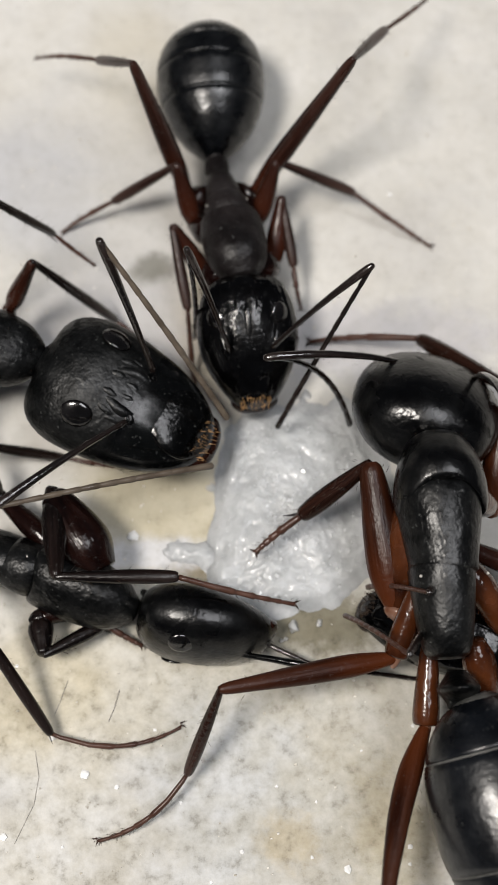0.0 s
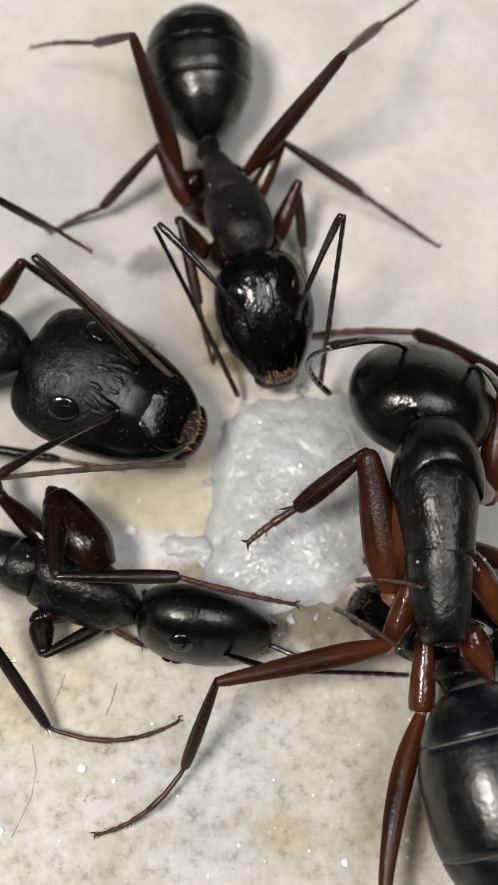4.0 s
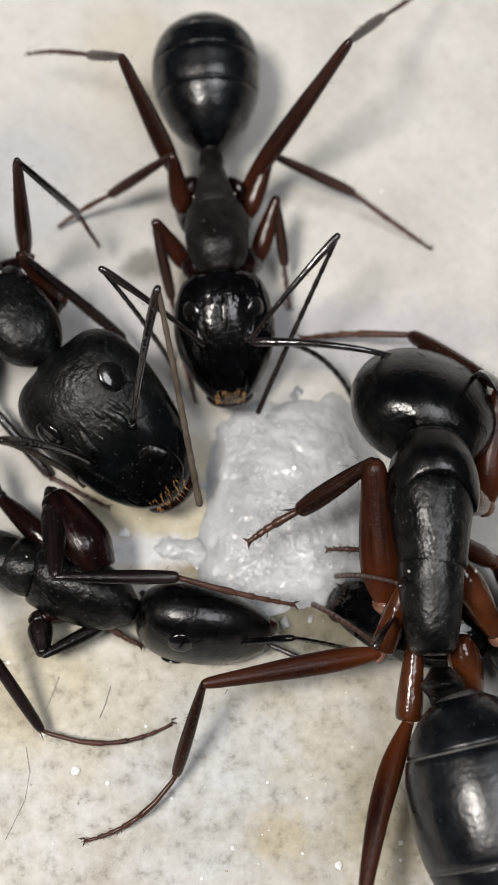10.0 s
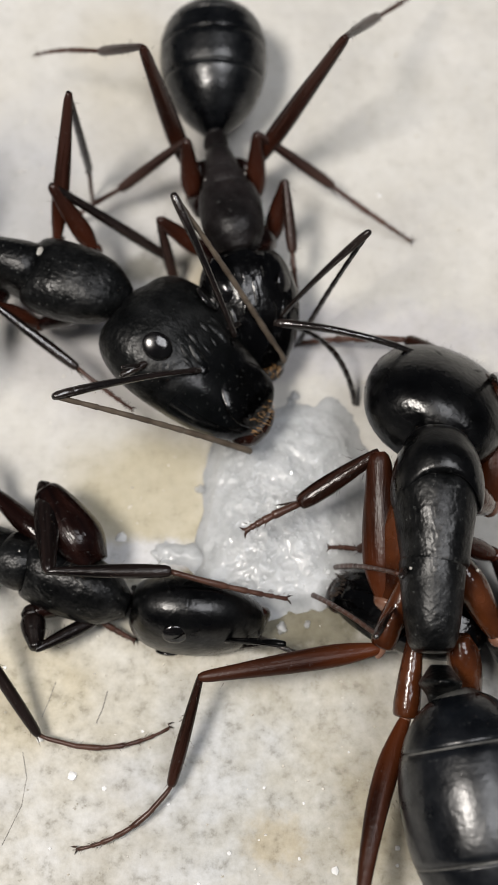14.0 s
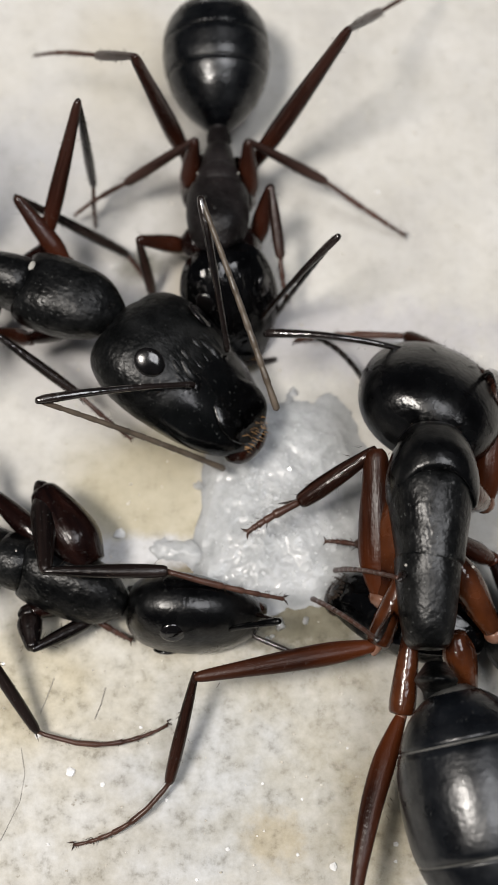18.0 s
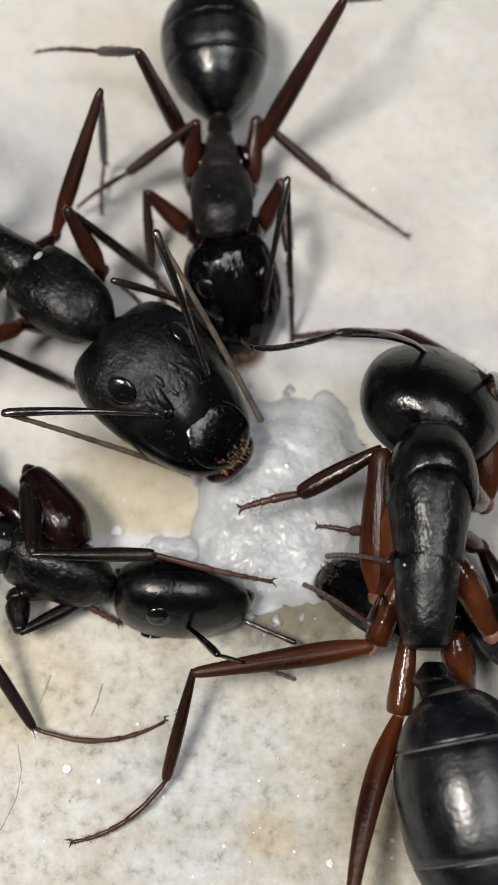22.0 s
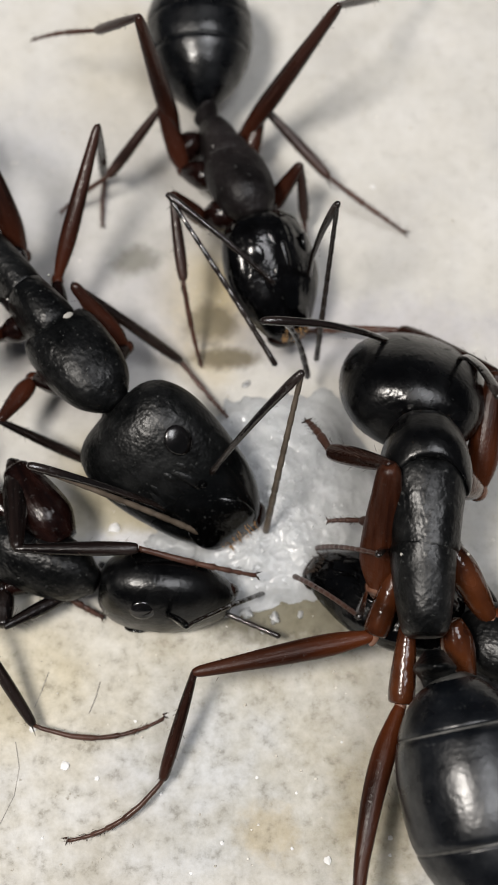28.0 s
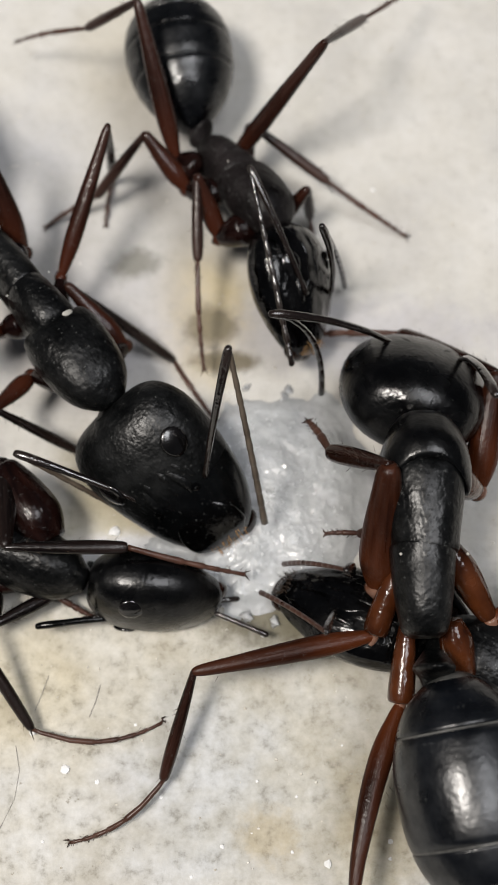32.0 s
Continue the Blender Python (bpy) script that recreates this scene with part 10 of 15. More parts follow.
    walk(ant_major["legs"][4][1], [
        (0, at(-2.81, -0.52, 1.14, -22.9, 0.7, 144.5)), (1, at(-2.85, -0.46, 1.13, -24.3, 0.7, 144.7)), (2, at(-2.95, -0.3, 1.11, -24.1, 0.7, 144.4)),
        (3, at(-2.94, -0.32, 1.11, -25.7, 0.7, 144.8)), (4.5, at(-3.32, 0.64, 0.9, -19, 0.8, 136.1)), (5.5, at(-3.38, 1.12, 0.76, -13.9, 1, 128.2)),
        (6, at(-3.08, 0.77, 1.26, -5, -5.9, 132.6)), (6.5, at(-3.01, 0.3, 1.29, -11.6, -7.6, 145.1)), (7, at(-2.81, -0.22, 1.32, -17.7, -8.8, 157.1)),
        (7.5, at(-1.65, -0.32, 2.04, -24.1, -9.5, 166.4)), (8, at(-0.33, -0.21, 2.21, -25.5, -9.8, 172.6)), (8.5, at(-0.18, -0.51, 2.06, -25.6, -9.9, 174.4)),
        (9, at(-0.05, -0.88, 1.82, -25.6, -9.9, 176.3)), (10, at(-0.27, -0.66, 2.01, -26, -4.9, 176.7)), (11, at(-0.17, -0.13, 2.21, -25.9, -4.9, 174.6)),
        (11.5, at(-0.71, 0.56, 2.39, -25.7, -2, 161.4)), (12, at(-1.13, 1.07, 2.35, -26.5, 0.6, 147.6)), (12.5, at(-1.49, 0.33, 2.26, -26.4, 0.6, 148.1)),
        (13, at(-2.15, -0.73, 1.58, -25.7, 0.6, 148.9)), (14, at(-1.69, -0.26, 2.05, -26.2, 0.6, 147.4)), (14.5, at(-1.5, -0.1, 2.16, -26.3, 0.6, 146.6)),
        (16.5, at(-1.8, 0.01, 2.1, -26.2, 0.6, 150.1)), (18, at(-1.98, 0.27, 2.08, -26.1, 0.5, 150.8)), (19, at(-1.8, 0.34, 2.17, -26.2, 0.5, 151.7)),
        (20, at(-1.75, 0.52, 2.2, -26.2, 0.5, 150.8)), (21, at(-1.6, 0.81, 2.27, -26.3, 0.6, 149.7)), (22, at(-0.77, 0.58, 2.39, -26.3, 0.2, 171.3)),
        (23, at(-1.98, 0.72, 2.12, -26, 0.2, 169.2)), (24, at(-2.41, 0.7, 1.88, -25.7, 0.2, 170.8)), (25, at(-3.44, 0.6, 0.67, -22.6, 0.3, 162.5)),
        (25.5, at(-3.31, 0.52, 0.92, -20.4, -4.5, 162.7)), (26.5, at(-2.12, -0.08, 1.91, -24.9, -6.4, 177.2)), (27.5, at(-0.78, -0.72, 2.01, -26.6, -8.1, -172)),
        (28, at(-0.79, -0.77, 1.98, -26.7, -8.1, -171.9)), (30, at(-0.73, -0.87, 1.92, -27.5, -8.1, -171.3)), (31, at(-0.67, -0.77, 1.98, -28.1, -8.1, -171)),
        (32, at(-0.71, -0.99, 1.84, -28.3, -8.1, -171))])
    walk(ant_major["legs"][4][2], [
        (0, at(-5.69, -4.6, -0.97, -21.4, 0.6, 149.9)), (1, at(-5.69, -4.51, -1.1, -19.1, 0.6, 151.4)), (2, at(-5.81, -4.34, -1.11, -18.6, 0.5, 152.5)),
        (3, at(-5.73, -4.33, -1.24, -16.1, 0.5, 154.2)), (4.5, at(-6.86, -3.08, -0.86, -19.9, 0.6, 150.6)), (5.5, at(-7.5, -2.15, -0.55, -19.3, 0.6, 149.3)),
        (6, at(-7.09, -2.85, 0.79, -14.7, -8.5, 154.3)), (6.5, at(-6.16, -3.98, 0.21, -15.1, -9.3, 163.7)), (7, at(-5.05, -4.88, -0.31, -14.4, -9.8, 173.3)),
        (7.5, at(-3.17, -5.04, -0.15, -16.9, -10, 179.4)), (8, at(-1.35, -5.02, -0.09, -18.1, -10.1, -173.9)), (8.5, at(-1.05, -5.34, -0.25, -17.9, -10, -171.4)),
        (9, at(-0.76, -5.73, -0.49, -17.5, -10, -168.8)), (10, at(-0.75, -5.51, -0.36, -15.9, -5.1, -167.3)), (11, at(-0.83, -4.97, -0.15, -15, -5.1, -168.2)),
        (11.5, at(-2.34, -4.05, 0.04, -13.5, -2.5, 179.1)), (12, at(-3.71, -3.04, -0.07, -13.1, 0.3, 165.9)), (12.5, at(-4.03, -3.81, -0.15, -13.1, 0.3, 166.1)),
        (13, at(-4.66, -4.93, -0.77, -12.3, 0.3, 166.7)), (14, at(-4.29, -4.37, -0.35, -13.4, 0.3, 164.1)), (14.5, at(-4.16, -4.17, -0.24, -13.8, 0.3, 162.9)),
        (16.5, at(-4.21, -4.22, -0.3, -14.5, 0.3, 164.7)), (18, at(-4.34, -3.99, -0.31, -15.1, 0.3, 164.1)), (19, at(-4.08, -3.96, -0.23, -15.7, 0.3, 164.1)),
        (20, at(-4.1, -3.74, -0.19, -16.1, 0.3, 162.4)), (21, at(-4.03, -3.41, -0.13, -16.6, 0.4, 160.4)), (22, at(-1.5, -4.22, -0.01, -17.2, 0, -178.9)),
        (23, at(-2.88, -4.07, -0.26, -17.3, 0, 178.1)), (24, at(-3.18, -4.13, -0.47, -17.4, 0, 178.9)), (25, at(-4.94, -4.17, -1.42, -11.6, 0.1, 174.7)),
        (25.5, at(-4.96, -4.29, -0.97, -11.7, -4.9, 175.3)), (26.5, at(-2.62, -4.98, -0.35, -18.4, -6.5, -176.9)), (27.5, at(-0.44, -5.57, -0.39, -20.6, -8, -167)),
        (28, at(-0.45, -5.61, -0.44, -20.6, -8, -166.8)), (30, at(-0.35, -5.68, -0.57, -20.5, -8, -166)), (31, at(-0.27, -5.55, -0.55, -20.6, -8, -165.6)),
        (32, at(-0.33, -5.76, -0.71, -20.4, -8, -165.5))])
    walk(ant_major["legs"][5][0], [
        (0, at(0.68, 1.48, -0.84, 43.2, -1, -119.2)), (1, at(0.68, 1.48, -0.84, 42.2, -1.1, -115.3)), (2, at(0.68, 1.48, -0.84, 45.9, -1.1, -110.6)),
        (3, at(0.68, 1.48, -0.84, 41.7, -1.1, -110.1)), (4.5, at(0.68, 1.48, -0.84, 65.5, -1.2, -86.8)), (5.5, at(0.68, 1.48, -0.84, 73.7, -0.9, -48.3)),
        (6, at(0.68, 1.48, -0.84, 68.9, 6.9, -40.1)), (6.5, at(0.68, 1.48, -0.84, 58, 5.9, -47.8)), (7, at(0.68, 1.48, -0.84, 48.1, 5.7, -49.2)),
        (7.5, at(0.68, 1.48, -0.84, 30.7, 3.3, -64.9)), (8, at(0.68, 1.48, -0.84, 1.4, 1, -78.1)), (8.5, at(0.68, 1.48, -0.84, -8.4, -0.3, -85.5)),
        (9, at(0.68, 1.48, -0.84, -12.8, -1, -89.6)), (10, at(0.68, 1.48, -0.84, -8.3, -1, -88.7)), (11, at(0.68, 1.48, -0.84, -10.8, -0.8, -86.2)),
        (11.5, at(0.68, 1.48, -0.84, -10.2, -1.4, -95.6)), (12, at(0.68, 1.48, -0.84, 6.6, -1.1, -100.9)), (12.5, at(0.68, 1.48, -0.84, 14, -1.1, -112.8)),
        (13, at(0.68, 1.48, -0.84, 5.4, -0.8, -132.9)), (14.5, at(0.68, 1.48, -0.84, 2.1, -0.8, -130.1)), (15.5, at(0.68, 1.48, -0.84, 11.3, -0.9, -125.1)),
        (16.5, at(0.68, 1.48, -0.84, 24.6, -1, -117.4)), (18, at(0.68, 1.48, -0.84, 35.2, -1.1, -109.4)), (19, at(0.68, 1.48, -0.84, 33, -1, -109)),
        (20, at(0.68, 1.48, -0.84, 33.7, -1.1, -108.3)), (21, at(0.68, 1.48, -0.84, 32.3, -1.1, -105.9)), (22, at(0.68, 1.48, -0.84, 19.9, -1, -81.3)),
        (23, at(0.68, 1.48, -0.84, 44.7, -0.9, -61.2)), (24, at(0.68, 1.48, -0.84, 49.5, -0.8, -48.8)), (25, at(0.68, 1.48, -0.84, 58.5, -0.6, -33.9)),
        (25.5, at(0.68, 1.48, -0.84, 57.3, 3.8, -29.3)), (26.5, at(0.68, 1.48, -0.84, 51.1, 3.2, -52.1)), (27.5, at(0.68, 1.48, -0.84, 37.6, 1.8, -69.6)),
        (30, at(0.68, 1.48, -0.84, 36.4, 1.9, -68.9)), (31, at(0.68, 1.48, -0.84, 35.2, 2.3, -66.4)), (32, at(0.68, 1.48, -0.84, 35.8, 2.1, -68.2))])
    walk(ant_major["legs"][5][1], [
        (0, at(2.48, 0.51, 1.08, -48.9, -0.7, -145.4)), (1, at(2.57, 0.62, 1.04, -48.5, -0.7, -145.3)), (2, at(2.52, 0.83, 1.18, -48.3, -0.7, -145.4)),
        (3, at(2.65, 0.79, 1.03, -47.8, -0.7, -145.2)), (4.5, at(1.83, 1.6, 1.71, -47.9, -0.6, -149.3)), (5.5, at(1.24, 2.03, 1.85, -47.6, -0.6, -151.6)),
        (6, at(1.57, 2.05, 1.76, -53.2, -9, -146.6)), (6.5, at(1.94, 2.29, 1.53, -54.2, -8.2, -137.7)), (7, at(2.23, 2.54, 1.24, -54.9, -7.2, -129)),
        (7.5, at(2.89, 2.43, 0.59, -54.9, -6.2, -121.7)), (8, at(3.42, 2.05, -0.77, -44.1, -5, -113.3)), (8.5, at(3.44, 1.69, -1.25, -36.5, -4.6, -110.7)),
        (9, at(3.41, 1.48, -1.46, -32.1, -3.9, -106.3)), (10, at(3.45, 1.53, -1.24, -25.9, -2.5, -106.7)), (11, at(3.42, 1.65, -1.36, -22.9, -2.5, -106)),
        (11.5, at(3.42, 1.2, -1.33, -18.1, -2.3, -121.8)), (12, at(3.41, 0.96, -0.51, -27.7, -0.8, -137)), (12.5, at(3.19, 0.44, -0.16, -33, -0.8, -137.1)),
        (13, at(2.72, -0.42, -0.57, -25.8, -0.8, -135.5)), (14.5, at(2.82, -0.33, -0.74, -22.1, -0.8, -135.7)), (15.5, at(2.93, -0.1, -0.29, -30.5, -0.8, -137)),
        (16.5, at(2.95, 0.32, 0.33, -39.2, -0.8, -136.4)), (17, at(2.92, 0.48, 0.51, -41.4, -0.8, -136.6)), (18, at(2.85, 0.74, 0.78, -41.6, -0.8, -136.7)),
        (19, at(2.91, 0.74, 0.69, -41.1, -0.8, -135.7)), (20, at(2.9, 0.77, 0.72, -40.7, -0.8, -136.8)), (21, at(2.96, 0.85, 0.66, -40.2, -0.7, -137.9)),
        (22, at(3.28, 1.89, 0.12, -36.3, -0.9, -115.5)), (23, at(2.41, 2.46, 1.13, -40.7, -0.9, -119.7)), (24, at(2.03, 2.7, 1.29, -40.7, -0.9, -118.7)),
        (25, at(1.47, 2.71, 1.55, -40.6, -0.9, -125.6)), (25.5, at(1.56, 2.72, 1.52, -44.7, -3.7, -124.5)), (26.5, at(2.14, 2.46, 1.34, -46.2, -3.5, -113.1)),
        (27.5, at(2.78, 2.2, 0.87, -47.3, -2.6, -101.8)), (30, at(2.8, 2.24, 0.82, -47.2, -2.5, -100.9)), (31, at(2.8, 2.33, 0.78, -47.1, -2.4, -100.4)),
        (32, at(2.81, 2.27, 0.8, -47.2, -2.4, -100.4))])
    walk(ant_major["legs"][5][2], [
        (0, at(3.85, -1.54, -1.75, -9.1, -1.1, -112.3)), (1, at(3.96, -1.45, -1.77, -8.3, -1.1, -112.9)), (2, at(3.91, -1.25, -1.63, -13.3, -1, -116.6)),
        (3, at(4.07, -1.3, -1.76, -8.8, -1, -115.2)), (4.5, at(3.1, -0.59, -1.08, -26.9, -0.9, -130.8)), (5.5, at(2.42, -0.21, -0.92, -26, -0.9, -133.3)),
        (6, at(2.42, -0.09, -1.21, -33.8, -7.2, -128.3)), (6.5, at(3.1, 0.37, -1.49, -33.8, -6, -119.6)), (7, at(3.67, 0.88, -1.81, -33.3, -4.7, -111)),
        (7.5, at(4.56, 1.01, -2.47, -24, -2.7, -99.2)), (8, at(5.81, 0.77, -3.37, 0.6, 3.7, -62.5)), (8.5, at(6.21, 0.46, -3.48, 3.5, 6.1, -46.6)),
        (9, at(6.43, 0.46, -3.45, 1.2, 6.4, -44.7)), (10, at(6.67, 0.49, -2.88, 4.9, 3.1, -41.1)), (11, at(6.74, 0.64, -2.83, 2.4, 2.6, -47)),
        (11.5, at(6.43, -0.73, -2.5, 4.6, 0.6, -51.5)), (12, at(5.67, -1.49, -2.26, 9.7, -1.1, -83.5)), (12.5, at(5.32, -1.89, -2.21, 8, -1.1, -93.6)),
        (13, at(5.08, -2.85, -2.21, 8.8, -1.1, -82.3)), (14, at(5.18, -2.85, -2.17, 7.2, -1.1, -85.4)), (14.5, at(5.24, -2.83, -2.15, 6.4, -1.1, -87.1)),
        (15.5, at(5.12, -2.48, -2.19, 7.8, -1.1, -92)), (16.5, at(4.94, -1.81, -2.04, 1.8, -1.1, -107.7)), (17, at(4.84, -1.59, -1.97, -0.7, -1, -112)),
        (18, at(4.75, -1.33, -1.72, -9.3, -1, -116.3)), (19, at(4.86, -1.31, -1.78, -7.4, -1, -114.4)), (20, at(4.83, -1.33, -1.74, -8.8, -1, -116.1)),
        (21, at(4.86, -1.3, -1.77, -7.9, -1, -116.8)), (22, at(6, 0.55, -2.11, 1.8, -1, -85.5)), (23, at(4.87, 1.02, -1.32, -24.2, -1, -106.3)),
        (24, at(4.51, 1.3, -1.16, -26.5, -1, -106.2)), (25, at(3.77, 1.01, -0.89, -27.8, -1, -113.5)), (25.5, at(3.66, 1.07, -1.12, -33.1, -2.9, -112.6)),
        (26.5, at(4.47, 1.29, -1.37, -35.7, -2.4, -101.6)), (27.5, at(5.25, 1.55, -1.89, -37.5, -1.1, -90.7)), (30, at(5.29, 1.64, -1.93, -37.3, -1, -89.8)),
        (31, at(5.3, 1.76, -1.98, -36.4, -0.8, -88.8)), (32, at(5.3, 1.69, -1.95, -37, -0.9, -89.2))])
    walk(ant_small["root"], [
        (0, at(-5.98, -2.43, 1.05, -2.1, 48, -113.6)), (2, at(-5.92, -2.48, 1.05, -2.1, 48, -113.6)), (3, at(-5.91, -2.6, 1.05, -2.1, 48, -113.6)),
        (5.5, at(-5.9, -2.5, 1.05, -2.1, 48, -113.6)), (6, at(-5.9, -2.6, 1.05, -2.1, 48, -113.6)), (6.5, at(-5.9, -2.59, 1.05, -2.1, 48, -113.6)),
        (7, at(-5.89, -2.57, 1.05, -2.1, 48, -113.6)), (7.5, at(-5.87, -2.49, 1.05, -2.1, 48, -113.6)), (8, at(-5.83, -2.52, 1.05, -2.1, 48, -113.6)),
        (9, at(-5.84, -2.49, 1.05, -2.1, 48, -113.6)), (11, at(-5.76, -2.55, 1.05, -2.1, 48, -113.6)), (11.5, at(-5.78, -2.54, 1.05, -2.1, 48, -113.6)),
        (12.5, at(-5.79, -2.57, 1.05, -2.1, 48, -113.6)), (13, at(-5.77, -2.48, 1.05, -2.1, 48, -113.6)), (14, at(-5.89, -2.29, 1.05, -2.1, 48, -113.6)),
        (14.5, at(-5.94, -2.29, 1.05, -2.1, 48, -113.6)), (16.5, at(-5.74, -2.54, 1.05, -2.1, 48, -113.6)), (17, at(-5.79, -2.51, 1.05, -2.1, 48, -113.6)),
        (18, at(-5.92, -2.37, 1.05, -2.1, 48, -113.6)), (19, at(-5.97, -2.19, 1.05, -2.1, 48, -113.6)), (20, at(-6.03, -2.15, 1.05, -2.1, 48, -113.6)),
        (21, at(-6.13, -2.02, 1.05, -2.1, 48, -113.6)), (22, at(-6.11, -2.08, 1.05, -2.1, 48, -113.6)), (23, at(-6.14, -1.97, 1.05, -2.1, 48, -113.6)),
        (24, at(-6.07, -1.97, 1.05, -2.1, 48, -113.7)), (25, at(-6.04, -1.85, 1.05, -2.1, 48, -113.7)), (25.5, at(-6, -1.79, 1.05, -2.1, 48, -113.7)),
        (27.5, at(-6.39, -2, 1.05, -2.1, 48, -113.6)), (28, at(-6.4, -2.01, 1.05, -2.1, 48, -113.6)), (29, at(-6.45, -2.02, 1.05, -2.1, 48, -113.6)),
        (30, at(-6.52, -2.02, 1.05, -2.1, 48, -113.6)), (31, at(-6.53, -2.02, 1.05, -2.1, 48, -113.6)), (32, at(-6.64, -1.91, 1.05, -2.1, 48, -113.6))])
    walk(ant_small["head"], [
        (0, at(0.2, 3.96, 0, -19.6, 37.7, -8)), (9, at(0.2, 3.96, 0, -20.2, 37.6, -8)), (18, at(0.2, 3.96, 0, -24.5, 37, -7.4)),
        (20, at(0.2, 3.96, 0, -18.9, 37.8, -7.8)), (22, at(0.2, 3.96, 0, -23.2, 37.2, -7.6)), (23, at(0.2, 3.96, 0, -21.1, 37.5, -7.8)),
        (24, at(0.2, 3.96, 0, -12.4, 39.5, -1)), (25, at(0.2, 3.96, 0, -12.1, 39.5, -0.9)), (25.5, at(0.2, 3.96, 0, -12.9, 39.5, -0.6)),
        (26.5, at(0.2, 3.96, 0, -19.9, 37.7, -7.7)), (28, at(0.2, 3.96, 0, -23.1, 37.1, -7.8)), (30, at(0.2, 3.96, 0, -20.8, 37.5, -8)),
        (32, at(0.2, 3.96, 0, -23.1, 37.1, -7.9))])
    walk(ant_small["gaster"], [
        (0, at(0, -0.66, 0, 5.5, 47.7, -169.9)), (14.5, at(0, -0.66, 0, 6, 47.7, -169.3)), (16.5, at(0, -0.66, 0, 3.7, 47.9, -172.5)),
        (25.5, at(0, -0.66, 0, 10.1, 47.1, -163.7)), (32, at(0, -0.66, 0, 7.3, 47.5, -167.5))])
    walk(ant_small["scapes"][0], [
        (0, at(-0.06, 5.56, 0.29, -57.2, 43.2, 149.5)), (9, at(-0.07, 5.57, 0.28, -56.6, 43.5, 150.4)), (14.5, at(-0.13, 5.57, 0.21, -53.4, 44.8, 155.3)),
        (16.5, at(-0.11, 5.57, 0.23, -54.4, 44.6, 154.3)), (18, at(-0.16, 5.57, 0.17, -51.5, 45.5, 158.2)), (20, at(-0.05, 5.56, 0.31, -57.3, 43, 148.8)),
        (22, at(-0.13, 5.57, 0.21, -52.8, 44.9, 155.6)), (23, at(-0.09, 5.57, 0.26, -54.9, 43.9, 152)), (24, at(-0.12, 5.52, 0.46, -64.5, 41.7, 145.3)),
        (25, at(-0.12, 5.52, 0.47, -64.9, 41.5, 144.8)), (25.5, at(-0.14, 5.52, 0.45, -64.4, 42, 146)), (26.5, at(-0.07, 5.57, 0.29, -56.2, 43.4, 150.2)),
        (28, at(-0.12, 5.57, 0.21, -52.2, 44.9, 155.6)), (31, at(-0.08, 5.57, 0.26, -54.2, 44, 152.4)), (32, at(-0.12, 5.57, 0.21, -51.7, 45, 156))])
    walk(ant_small["funiculi"][0], [
        (0, at(0.47, 3.74, -1.18, 14.1, -47.8, -5.3)), (18, at(0.53, 3.69, -1.14, 12.2, -47.9, -2.4)), (20, at(0.46, 3.74, -1.17, 13.5, -47.8, -5.2)),
        (22, at(0.5, 3.69, -1.15, 12.2, -47.9, -3.2)), (23, at(0.47, 3.71, -1.16, 12.7, -47.9, -4.3)), (24, at(0.48, 3.85, -1.15, 13.2, -47.9, -3.9)),
        (25, at(0.47, 3.86, -1.16, 13.4, -47.9, -4.1)), (25.5, at(0.48, 3.85, -1.15, 13.3, -47.9, -3.8)), (26.5, at(0.45, 3.73, -1.16, 12.9, -47.8, -4.7)),
        (28, at(0.49, 3.68, -1.14, 11.7, -47.9, -3)), (32, at(0.49, 3.67, -1.12, 11.2, -47.9, -2.7))])
